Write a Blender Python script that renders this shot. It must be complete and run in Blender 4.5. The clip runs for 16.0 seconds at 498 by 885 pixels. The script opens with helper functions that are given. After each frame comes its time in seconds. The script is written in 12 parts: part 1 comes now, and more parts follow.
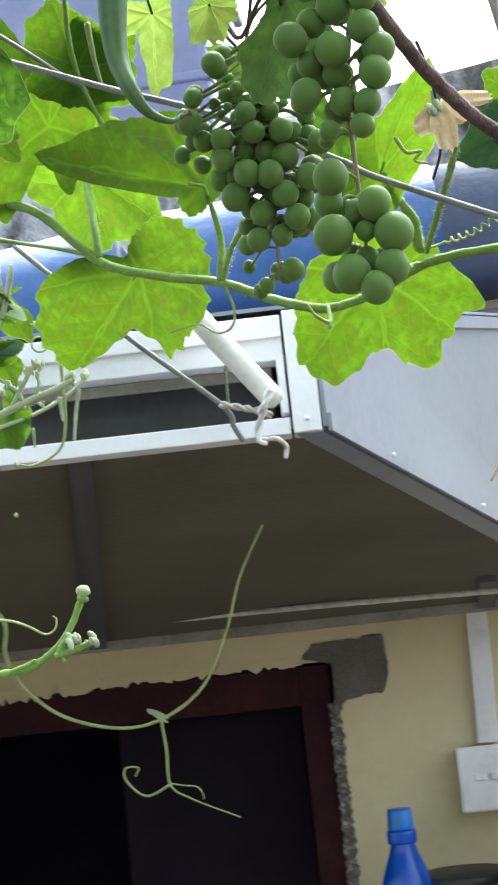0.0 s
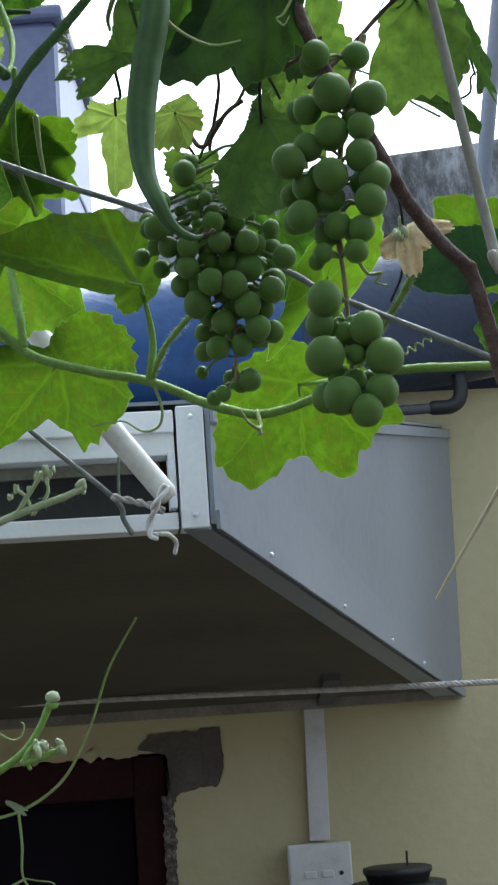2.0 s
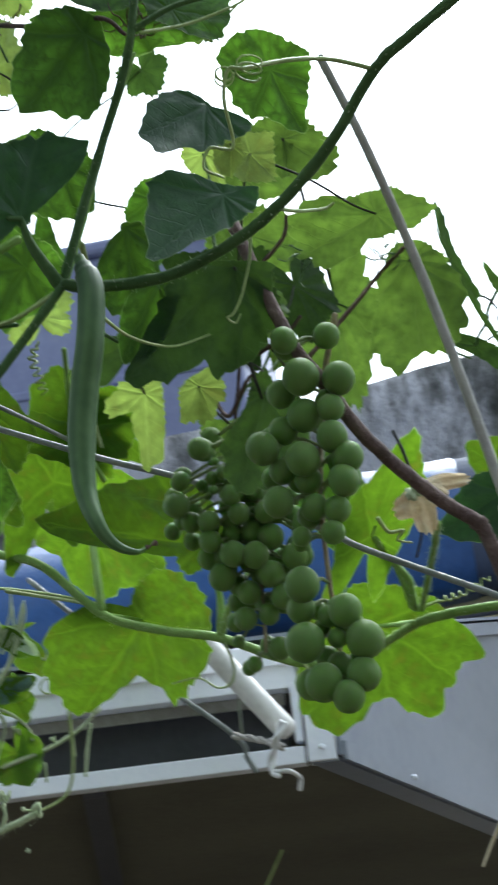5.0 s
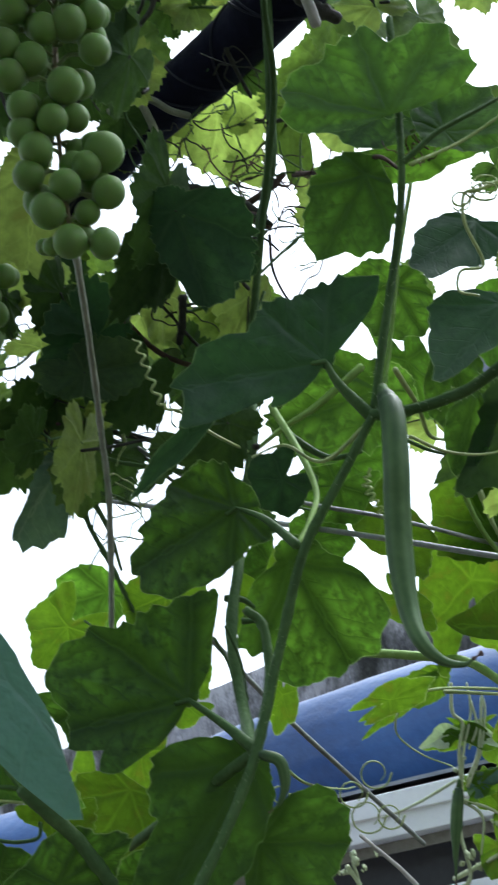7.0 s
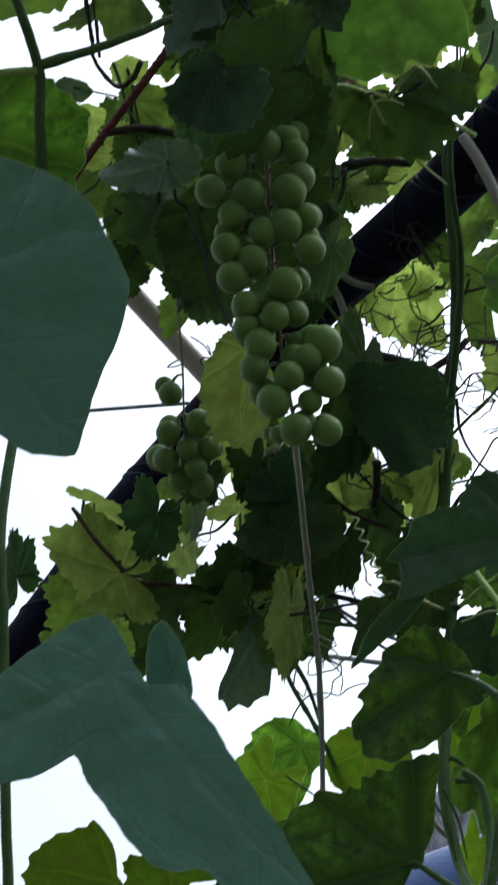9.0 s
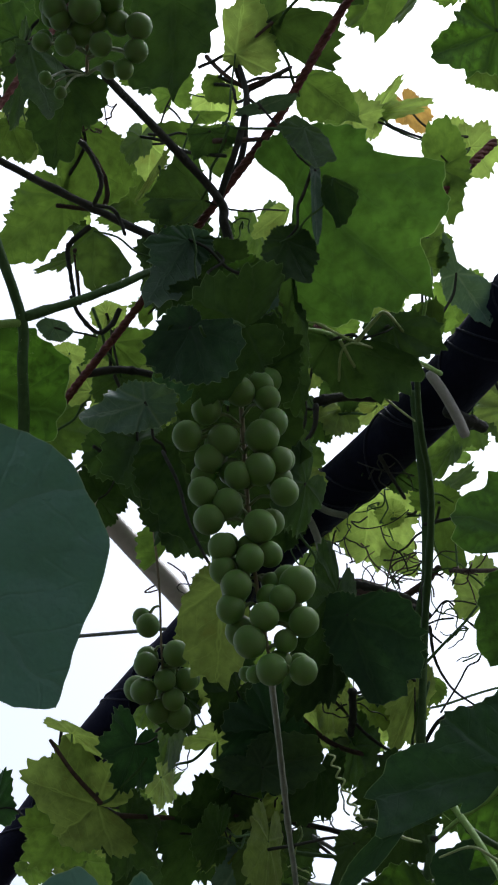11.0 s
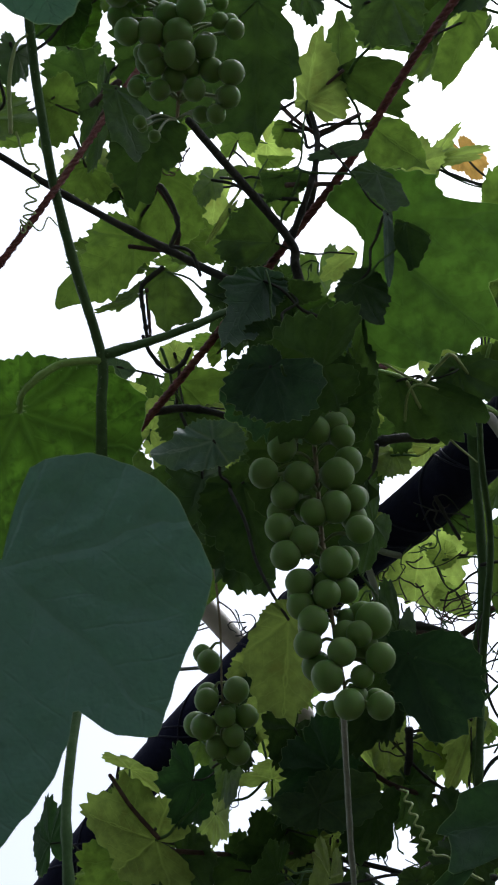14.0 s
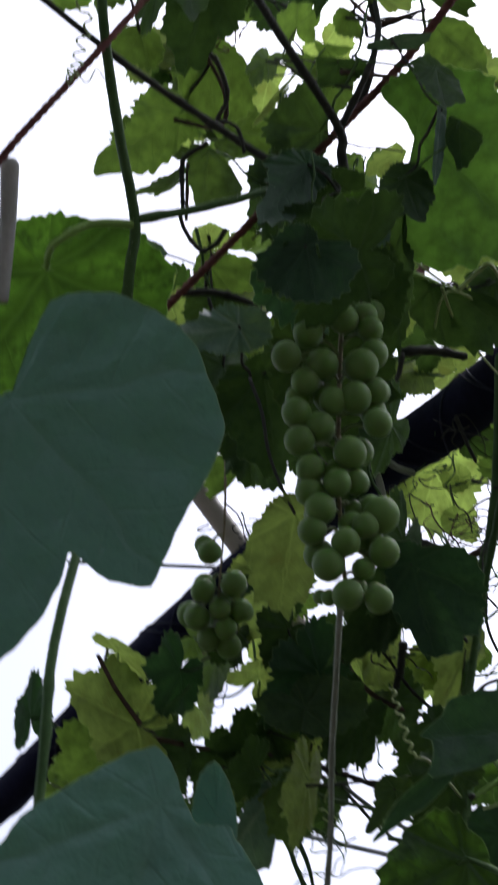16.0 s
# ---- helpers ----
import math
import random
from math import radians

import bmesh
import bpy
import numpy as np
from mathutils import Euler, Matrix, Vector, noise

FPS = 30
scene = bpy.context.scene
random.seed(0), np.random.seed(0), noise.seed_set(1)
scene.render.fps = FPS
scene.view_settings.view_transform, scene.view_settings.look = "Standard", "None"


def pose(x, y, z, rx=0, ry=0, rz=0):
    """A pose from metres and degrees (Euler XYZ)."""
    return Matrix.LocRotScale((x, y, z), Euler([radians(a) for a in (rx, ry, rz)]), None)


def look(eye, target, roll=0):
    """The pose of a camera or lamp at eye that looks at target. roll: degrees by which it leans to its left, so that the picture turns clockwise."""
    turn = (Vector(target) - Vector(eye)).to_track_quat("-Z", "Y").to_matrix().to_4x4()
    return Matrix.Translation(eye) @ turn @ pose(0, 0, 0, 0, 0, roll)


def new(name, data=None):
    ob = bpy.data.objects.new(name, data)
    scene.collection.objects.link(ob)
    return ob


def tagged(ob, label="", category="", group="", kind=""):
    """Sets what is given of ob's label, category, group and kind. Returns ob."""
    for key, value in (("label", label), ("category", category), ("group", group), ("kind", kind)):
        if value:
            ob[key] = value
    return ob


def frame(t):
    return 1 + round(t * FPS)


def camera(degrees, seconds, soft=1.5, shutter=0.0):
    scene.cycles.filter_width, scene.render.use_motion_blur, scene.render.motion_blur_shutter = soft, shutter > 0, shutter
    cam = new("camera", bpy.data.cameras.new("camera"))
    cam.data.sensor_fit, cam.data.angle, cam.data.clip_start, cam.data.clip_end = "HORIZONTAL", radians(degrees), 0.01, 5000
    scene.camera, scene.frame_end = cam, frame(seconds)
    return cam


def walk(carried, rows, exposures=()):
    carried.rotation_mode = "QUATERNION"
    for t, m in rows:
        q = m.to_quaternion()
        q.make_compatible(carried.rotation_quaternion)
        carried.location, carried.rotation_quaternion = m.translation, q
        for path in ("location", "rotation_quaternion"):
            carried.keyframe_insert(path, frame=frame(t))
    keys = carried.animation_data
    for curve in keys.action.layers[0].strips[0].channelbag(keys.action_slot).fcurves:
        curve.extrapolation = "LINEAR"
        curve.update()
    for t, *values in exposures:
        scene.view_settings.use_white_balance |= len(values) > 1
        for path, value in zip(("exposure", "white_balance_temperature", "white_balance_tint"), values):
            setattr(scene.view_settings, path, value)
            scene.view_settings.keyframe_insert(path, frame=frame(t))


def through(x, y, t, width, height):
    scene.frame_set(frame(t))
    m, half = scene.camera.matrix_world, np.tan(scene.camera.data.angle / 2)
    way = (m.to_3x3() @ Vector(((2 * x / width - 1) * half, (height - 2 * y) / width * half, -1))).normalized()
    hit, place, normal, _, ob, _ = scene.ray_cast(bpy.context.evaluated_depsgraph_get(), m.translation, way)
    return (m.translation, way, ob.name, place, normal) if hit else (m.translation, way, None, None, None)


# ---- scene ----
cam = camera(18.29, 16.0, soft=2.0, shutter=0.5)
PATH = [
    (0, (-0.0285, 0.0233, 2.036), (-0.0941, 2.0052, 2.2959), -6.09),
    (0.5, (-0.0604, 0.0263, 2.0384), (0.0168, 2.0097, 2.2838), -4.87),
    (1, (-0.0778, 0.0176, 2.0453), (0.0929, 1.9926, 2.3097), -4.03),
    (1.5, (-0.0872, 0.0228, 2.0472), (0.0927, 1.9924, 2.3444), -3.91),
    (2, (-0.0895, 0.0196, 2.0519), (0.1013, 1.9808, 2.3943), -3.87),
    (2.5, (-0.0804, 0.0174, 2.0575), (0.1088, 1.9754, 2.4191), -3.76),
    (3, (-0.0641, 0.0099, 2.065), (0.1232, 1.9582, 2.4762), -4.15),
    (3.2, (-0.0568, 0.006, 2.0681), (0.1298, 1.949, 2.504), -4.26),
    (5.3, (0.0237, 0.0067, 2.083), (-0.2012, 1.8953, 2.7017), -8.02),
    (5.5, (0.0397, 0.0069, 2.0819), (-0.2923, 1.872, 2.7231), -8.94),
    (6, (0.0708, 0.0032, 2.0797), (-0.4439, 1.8088, 2.769), -9.91),
    (6.5, (0.0837, 0.0033, 2.079), (-0.5451, 1.7577, 2.8046), -9.84),
    (7, (0.0796, -0.0014, 2.0811), (-0.6237, 1.7071, 2.8468), -9.34),
    (7.5, (0.0763, -0.0098, 2.0836), (-0.6645, 1.669, 2.8792), -9.41),
    (8, (0.0675, -0.0194, 2.084), (-0.7336, 1.6158, 2.9113), -8.69),
    (8.5, (0.0609, -0.0372, 2.0863), (-0.7618, 1.5657, 2.9546), -8.59),
    (9, (0.0704, -0.0485, 2.0885), (-0.7305, 1.5276, 3.0238), -8.94),
    (9.5, (0.0802, -0.0445, 2.0918), (-0.6955, 1.5139, 3.0766), -9.30),
    (10, (0.0801, -0.051, 2.0947), (-0.6663, 1.4745, 3.1509), -9.67),
    (10.2, (0.0816, -0.0549, 2.095), (-0.6484, 1.4573, 3.1814), -9.87),
    (12.3, (0.0798, -0.0739, 2.0885), (-0.5592, 1.4054, 3.2731), -11.37),
    (12.5, (0.0752, -0.0749, 2.0892), (-0.5775, 1.3906, 3.2834), -10.97),
    (13, (0.0668, -0.0787, 2.0891), (-0.5949, 1.3798, 3.2871), -10.64),
    (13.5, (0.0638, -0.0802, 2.0893), (-0.5894, 1.3827, 3.2865), -10.69),
    (14, (0.0609, -0.0859, 2.0888), (-0.6013, 1.3736, 3.2852), -10.05),
    (14.5, (0.0655, -0.0937, 2.0871), (-0.6021, 1.3474, 3.3026), -9.47),
    (15, (0.0608, -0.0893, 2.0859), (-0.6175, 1.3314, 3.3195), -8.46),
    (15.5, (0.0489, -0.0748, 2.0818), (-0.6419, 1.3497, 3.3039), -7.29),
    (16, (0.0481, -0.0659, 2.0754), (-0.6604, 1.4169, 3.2154), -3.10),
]
EXPOSURES = [
    (0.0, 1.57, 6050, 4), (0.5, 1.38, 6000, 4), (1.0, 1.0, 5850, 3), (1.5, 0.58, 5800, 3), (2.0, 0.42, 5750, 3), (2.5, 0.5, 5750, 3), (3.0, 0.48, 5750, 3), (5.5, 0.5, 5800, 3), (7.0, 0.5, 5800, 5),
    (8.0, 0.15, 5850, 8), (8.5, -0.15, 5850, 8), (10.0, -0.25, 5850, 10), (12.5, -0.48, 5850, 12), (13.5, -0.35, 5850, 12), (14.0, -0.35, 5850, 12), (15.0, -0.5, 5800, 14), (16.0, -0.33, 5850, 18)]
walk(cam, [(t, look(eye, target, roll)) for t, eye, target, roll in PATH], EXPOSURES)

# ---- light: bright overcast sky, soft high sun behind the vines ----
SUN_EL, SUN_AZ = 60.0, 25.0
world = bpy.data.worlds.new("sky")
scene.world = world
world.use_nodes = True
wn, wl = world.node_tree.nodes, world.node_tree.links
wn.clear()
sky = wn.new("ShaderNodeTexSky")
sky.sky_type, sky.sun_disc = "NISHITA", False
sky.sun_elevation, sky.sun_rotation = radians(SUN_EL), radians(SUN_AZ)
sky.dust_density, sky.air_density, sky.ozone_density = 6.0, 1.0, 0.6
pale = wn.new("ShaderNodeHueSaturation")
pale.inputs["Saturation"].default_value = 0.3
back = wn.new("ShaderNodeBackground")
back.inputs["Strength"].default_value = 0.3
wout = wn.new("ShaderNodeOutputWorld")
wl.new(sky.outputs[0], pale.inputs["Color"])
wl.new(pale.outputs[0], back.inputs["Color"])
wl.new(back.outputs[0], wout.inputs["Surface"])
sun = new("sun", bpy.data.lights.new("sun", "SUN"))
sun.data.energy, sun.data.angle, sun.data.color = 0.8, radians(30), (1.0, 0.98, 0.95)
az, el = radians(SUN_AZ), radians(SUN_EL)
sun.matrix_world = look((4 * math.sin(az), 4 * math.cos(az), 6.0), (4 * math.sin(az) - 4 * math.sin(az) * math.cos(el), 4 * math.cos(az) - 4 * math.cos(az) * math.cos(el), 6.0 - 4 * math.sin(el)))


# ---- materials ----
class Nodes:
    """A small builder of node trees."""

    def __init__(self, name):
        self.mat = bpy.data.materials.new(name)
        self.mat.use_nodes = True
        self.tree = self.mat.node_tree
        self.tree.nodes.clear()
        self.out = self.tree.nodes.new("ShaderNodeOutputMaterial")

    def node(self, kind, inputs=None, **settings):
        n = self.tree.nodes.new(kind)
        for key, value in settings.items():
            setattr(n, key, value)
        for key, value in (inputs or {}).items():
            if isinstance(value, bpy.types.NodeSocket):
                self.tree.links.new(value, n.inputs[key])
            else:
                n.inputs[key].default_value = value
        return n

    def math(self, op, a, b=0.0, c=0.0, clamp=False):
        return self.node("ShaderNodeMath", {0: a, 1: b, 2: c}, operation=op, use_clamp=clamp).outputs[0]

    def noise(self, vector, scale, detail=4.0, rough=0.55, distort=0.0):
        return self.node("ShaderNodeTexNoise", {"Vector": vector, "Scale": scale, "Detail": detail, "Roughness": rough, "Distortion": distort}).outputs["Fac"]

    def ramp(self, fac, *stops):
        n = self.node("ShaderNodeValToRGB", {"Fac": fac})
        while len(n.color_ramp.elements) < len(stops):
            n.color_ramp.elements.new(0.5)
        for e, (at, colour) in zip(n.color_ramp.elements, stops):
            e.position, e.color = at, (*colour, 1.0)
        return n.outputs["Color"]

    def mix(self, fac, a, b, blend="MIX"):
        n = self.node("ShaderNodeMix", data_type="RGBA", blend_type=blend)
        for i, v in ((0, fac), (6, a), (7, b)):
            if isinstance(v, bpy.types.NodeSocket):
                self.tree.links.new(v, n.inputs[i])
            else:
                n.inputs[i].default_value = v if i == 0 else (*v, 1.0)
        return n.outputs[2]

    def bump(self, height, strength, distance):
        return self.node("ShaderNodeBump", {"Height": height, "Strength": strength, "Distance": distance}).outputs[0]

    def done(self, shader):
        self.tree.links.new(shader, self.out.inputs["Surface"])
        return self.mat

    def place(self):
        return self.node("ShaderNodeTexCoord").outputs["Object"]

    def random(self):
        return self.node("ShaderNodeObjectInfo").outputs["Random"]


def surface(name, colours, scale=20.0, fine=120.0, rough=0.6, metal=0.0, bump=0.3, depth=0.002, vary=0.15, rough_vary=0.15, spec=0.5):
    """A material with patches at one scale and grain at another. colours: dark, mid, light."""
    n = Nodes(name)
    p = n.place()
    big, small = n.noise(p, scale, 5.0), n.noise(p, fine, 3.0)
    c = n.ramp(n.math("ADD", n.math("MULTIPLY", big, 0.7), n.math("MULTIPLY", small, 0.3)), (0.3, colours[0]), (0.5, colours[1]), (0.7, colours[2]))
    shade = n.math("ADD", 1.0 - vary / 2, n.math("MULTIPLY", n.random(), vary))
    c = n.mix(1.0, c, n.node("ShaderNodeCombineColor", {0: shade, 1: shade, 2: shade}).outputs[0], "MULTIPLY")
    r = n.math("ADD", rough - rough_vary / 2, n.math("MULTIPLY", big, rough_vary))
    b = n.node("ShaderNodeBsdfPrincipled", {"Base Color": c, "Roughness": r, "Metallic": metal, "Specular IOR Level": spec, "Normal": n.bump(n.math("ADD", big, small), bump, depth)})
    return n.done(b.outputs[0])


def leaf_material(name, dark, light, glow, vein, through=0.45, rough=0.45, vein_fac=0.55, yellow=0.0, blister=1.0, vein_glow=1.25, relief=0.3, spec=0.3, mottle=0.35, swell=0.001, groove=-0.8, margin=0.5):
    """Leaf blade: veins from the leaf's own coordinates, mottling at two scales, light through the blade."""
    n = Nodes(name)
    uv = n.node("ShaderNodeUVMap", uv_map="leaf").outputs[0]
    sep = n.node("ShaderNodeSeparateXYZ", {0: uv})
    x = n.math("ABSOLUTE", n.math("SUBTRACT", sep.outputs[0], 0.5))
    y = n.math("SUBTRACT", sep.outputs[1], 0.5)
    x, y = n.math("MULTIPLY", x, 2.0), n.math("MULTIPLY", y, 2.0)
    r = n.math("SQRT", n.math("ADD", n.math("MULTIPLY", x, x), n.math("MULTIPLY", y, y)))
    wob = n.math("MULTIPLY", n.math("SUBTRACT", n.noise(uv, 9.0, 2.0), 0.5), 0.22)
    ang = n.math("ADD", n.math("ARCTAN2", x, y), wob)
    near = None
    for a in (0.0, 0.86, 1.85):
        d = n.math("ABSOLUTE", n.math("MULTIPLY", r, n.math("SINE", n.math("SUBTRACT", ang, a))))
        d = n.math("ADD", d, n.math("MULTIPLY", n.math("LESS_THAN", n.math("COSINE", n.math("SUBTRACT", ang, a)), 0.0), 9.0))
        near = d if near is None else n.math("MINIMUM", near, d)
    width = n.math("MULTIPLY", n.math("SUBTRACT", 1.2, r), 0.03)
    main = n.math("SUBTRACT", 1.0, n.math("DIVIDE", near, width), clamp=True)
    along = n.math("SQRT", n.math("MAXIMUM", n.math("SUBTRACT", n.math("MULTIPLY", r, r), n.math("MULTIPLY", near, near)), 0.0))
    side = n.math("FRACT", n.math("MULTIPLY", n.math("SUBTRACT", along, n.math("MULTIPLY", near, 0.75)), 6.5))
    side = n.math("MULTIPLY", n.math("SUBTRACT", n.math("ABSOLUTE", n.math("SUBTRACT", side, 0.5)), 0.43), 13.0, clamp=True)
    cells = n.node("ShaderNodeTexVoronoi", {"Vector": uv, "Scale": 42.0}, feature="DISTANCE_TO_EDGE").outputs["Distance"]
    net = n.math("SUBTRACT", 1.0, n.math("MULTIPLY", cells, 9.0), clamp=True)
    veins = n.math("MAXIMUM", main, n.math("MAXIMUM", n.math("MULTIPLY", side, 0.5), n.math("MULTIPLY", net, 0.1)))
    p = n.place()
    blot, rnd = n.noise(p, 120.0, 4.0), n.random()
    wide = n.math("SUBTRACT", 1.0, n.math("DIVIDE", near, 0.16), clamp=True)
    rows = n.math("SUBTRACT", 1.0, n.math("MULTIPLY", n.math("ABSOLUTE", n.math("SUBTRACT", n.math("FRACT", n.math("MULTIPLY", n.math("SUBTRACT", along, n.math("MULTIPLY", near, 0.75)), 6.5)), 0.0)), 1.6), clamp=True)
    patch = n.math("MULTIPLY", n.math("SUBTRACT", n.noise(p, 240.0, 4.0, 0.6, 0.3), 0.4), 3.5, clamp=True)
    thick = n.math("MAXIMUM", n.math("MULTIPLY", wide, 0.9), n.math("MULTIPLY", n.math("MAXIMUM", n.math("MULTIPLY", rows, 0.8), patch), 0.75))
    blot = n.math("MULTIPLY", n.math("SUBTRACT", blot, 0.34), 3.1, clamp=True)
    base = n.mix(n.math("MULTIPLY", n.math("ADD", blot, n.math("SUBTRACT", 1.0, patch)), 0.5), dark, light)
    thru = n.mix(blot, glow, [v * 0.5 for v in glow])
    if yellow:
        spot = n.math("MULTIPLY", n.math("SUBTRACT", n.noise(p, 120.0, 4.0), 0.55), 6.0, clamp=True)
        spot = n.math("MULTIPLY", spot, yellow)
        base, thru = n.mix(spot, base, (0.3, 0.26, 0.03)), n.mix(spot, thru, (0.75, 0.6, 0.06))
    thru = n.mix(n.math("MULTIPLY", thick, mottle), thru, [v * 0.06 for v in glow])
    base = n.mix(n.math("MULTIPLY", veins, vein_fac), base, vein)
    thru = n.mix(n.math("MULTIPLY", veins, 0.45 if vein_glow > 1 else 0.8), thru, [v * vein_glow for v in glow])
    # pale hairy margin, with the light it catches put into the colour
    rim = n.node("ShaderNodeSeparateXYZ", {0: n.node("ShaderNodeUVMap", uv_map="rim").outputs[0]}).outputs[0]
    rim = n.math("MULTIPLY", n.math("POWER", rim, 2.0), margin, clamp=True)
    base, thru = n.mix(rim, base, (0.3, 0.4, 0.2)), n.mix(rim, thru, (0.45, 0.6, 0.25))
    shade = n.math("ADD", 0.72, n.math("MULTIPLY", rnd, 0.5))
    grey = n.node("ShaderNodeCombineColor", {0: shade, 1: shade, 2: shade}).outputs[0]
    base, thru = n.mix(1.0, base, grey, "MULTIPLY"), n.mix(1.0, thru, grey, "MULTIPLY")
    height = n.math("ADD", n.math("MULTIPLY", veins, groove), n.math("MULTIPLY", n.noise(p, 160.0 * blister, 3.0), 1.0))
    normal = n.bump(height, relief, swell)
    pr = n.node("ShaderNodeBsdfPrincipled", {"Base Color": base, "Roughness": n.math("ADD", rough - 0.1, n.math("MULTIPLY", blot, 0.2)), "Specular IOR Level": spec, "Normal": normal})
    tr = n.node("ShaderNodeBsdfTranslucent", {"Color": thru, "Normal": normal})
    return n.done(n.node("ShaderNodeMixShader", {0: through, 1: pr.outputs[0], 2: tr.outputs[0]}).outputs[0])


M = {}
M["grape_leaf"] = leaf_material("grape_leaf", (0.03, 0.07, 0.018), (0.055, 0.11, 0.028), (0.18, 0.31, 0.036), (0.1, 0.17, 0.055), 0.5, 0.55, vein_glow=0.5, margin=0.2)
M["grape_leaf_young"] = leaf_material("grape_leaf_young", (0.07, 0.11, 0.02), (0.11, 0.16, 0.03), (0.34, 0.48, 0.085), (0.18, 0.25, 0.08), 0.58, yellow=0.08, mottle=0.12, margin=0.2)
M["gourd_leaf"] = leaf_material("gourd_leaf", (0.025, 0.075, 0.012), (0.05, 0.12, 0.018), (0.13, 0.3, 0.02), (0.11, 0.21, 0.045), 0.5, vein_glow=0.4, mottle=0.95)
# lit copy of the gourd leaf, backlight put into its colour
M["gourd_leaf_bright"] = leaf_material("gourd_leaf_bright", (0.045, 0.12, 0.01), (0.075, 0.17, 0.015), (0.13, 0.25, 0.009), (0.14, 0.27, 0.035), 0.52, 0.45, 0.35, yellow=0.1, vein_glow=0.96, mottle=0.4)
# gourd leaf copy darkened for blades standing in shade
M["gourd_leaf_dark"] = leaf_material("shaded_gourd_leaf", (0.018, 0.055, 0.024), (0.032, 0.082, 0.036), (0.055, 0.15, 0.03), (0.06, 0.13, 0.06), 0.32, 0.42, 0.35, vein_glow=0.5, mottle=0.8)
# grape leaf copy with the canopy's shade put into its colour
M["grape_leaf_shade"] = leaf_material("grape_leaf_shade_tone", (0.014, 0.038, 0.013), (0.026, 0.06, 0.02), (0.065, 0.13, 0.018), (0.055, 0.1, 0.04), 0.42, 0.62, vein_glow=0.4, spec=0.2, margin=0.2)
# second shaded gourd leaf copy, shade put into its darker base
M["gourd_leaf_shade"] = leaf_material("gourd_leaf_shade_tone", (0.013, 0.045, 0.014), (0.03, 0.085, 0.021), (0.15, 0.33, 0.024), (0.075, 0.165, 0.045), 0.55, 0.45, vein_glow=0.25, mottle=1.0)
M["gourd_leaf_calm"] = leaf_material("even_gourd_leaf", (0.025, 0.07, 0.014), (0.045, 0.105, 0.02), (0.1, 0.22, 0.022), (0.07, 0.14, 0.045), 0.45, 0.5, vein_glow=0.45, mottle=0.25, relief=0.2)
M["gourd_leaf_veined"] = leaf_material("veined_gourd_leaf", (0.022, 0.062, 0.016), (0.045, 0.11, 0.022), (0.12, 0.27, 0.022), (0.06, 0.13, 0.04), 0.45, 0.5, vein_glow=0.3, mottle=0.9)
M["near_leaf"] = leaf_material("near_leaf", (0.105, 0.255, 0.2), (0.145, 0.32, 0.25), (0.05, 0.14, 0.06), (0.15, 0.29, 0.24), 0.2, 0.4, 0.5, blister=0.55, vein_glow=0.8, relief=0.7, spec=0.6, mottle=0.1, swell=0.004, groove=-0.2)
M["leaf_underside"] = leaf_material("leaf_underside", (0.055, 0.12, 0.085), (0.12, 0.22, 0.17), (0.12, 0.2, 0.06), (0.26, 0.32, 0.28), 0.3, 0.5)
M["leaf_pale"] = leaf_material("pale_shoot_leaf", (0.4, 0.5, 0.38), (0.55, 0.65, 0.5), (0.3, 0.45, 0.15), (0.6, 0.68, 0.55), 0.3, 0.5, mottle=0.1)
# grape leaf again, half shade mixed into its colour
M["grape_leaf_dim"] = leaf_material("grape_leaf_half_shade", (0.02, 0.05, 0.02), (0.045, 0.09, 0.035), (0.09, 0.17, 0.02), (0.07, 0.12, 0.05), 0.4, 0.5, vein_glow=0.5, mottle=0.6, margin=0.2)
M["bark_dark"] = surface("dark_bark", ((0.018, 0.02, 0.017), (0.034, 0.036, 0.03), (0.06, 0.058, 0.05)), 60, 300, 0.75, bump=0.8, spec=0.2)
M["straw"] = surface("dry_straw", ((0.4, 0.36, 0.24), (0.52, 0.47, 0.32), (0.6, 0.55, 0.4)), 80, 400, 0.7)
M["leaf_dry"] = leaf_material("leaf_dry", (0.28, 0.17, 0.05), (0.4, 0.26, 0.08), (0.75, 0.45, 0.1), (0.35, 0.2, 0.06), 0.5)
M["stem"] = surface("green_stem", ((0.15, 0.26, 0.055), (0.2, 0.33, 0.08), (0.27, 0.41, 0.12)), 60, 400, 0.6, bump=0.4, spec=0.2)
M["stem_dark"] = surface("dark_green_stem", ((0.035, 0.075, 0.022), (0.055, 0.11, 0.034), (0.085, 0.15, 0.052)), 60, 400, 0.6, bump=0.4, spec=0.2)
M["tendril"] = surface("tendril", ((0.2, 0.27, 0.09), (0.28, 0.36, 0.14), (0.36, 0.43, 0.19)), 80, 400, 0.5, spec=0.2)
M["cane_brown"] = surface("brown_vine_cane", ((0.06, 0.04, 0.037), (0.12, 0.082, 0.076), (0.2, 0.15, 0.135)), 70, 420, 0.7, bump=0.7, spec=0.25)
M["cane"] = surface("woody_cane", ((0.035, 0.022, 0.02), (0.075, 0.048, 0.04), (0.14, 0.095, 0.08)), 50, 300, 0.75, bump=0.8, spec=0.2)
M["wall"] = surface("cream_render", ((0.47, 0.41, 0.24), (0.55, 0.49, 0.3), (0.6, 0.54, 0.35)), 3.0, 60, 0.9, bump=0.25, depth=0.004, vary=0)
M["concrete"] = surface("raw_concrete", ((0.07, 0.062, 0.055), (0.12, 0.108, 0.095), (0.17, 0.155, 0.14)), 25, 180, 0.95, bump=0.9, depth=0.004)
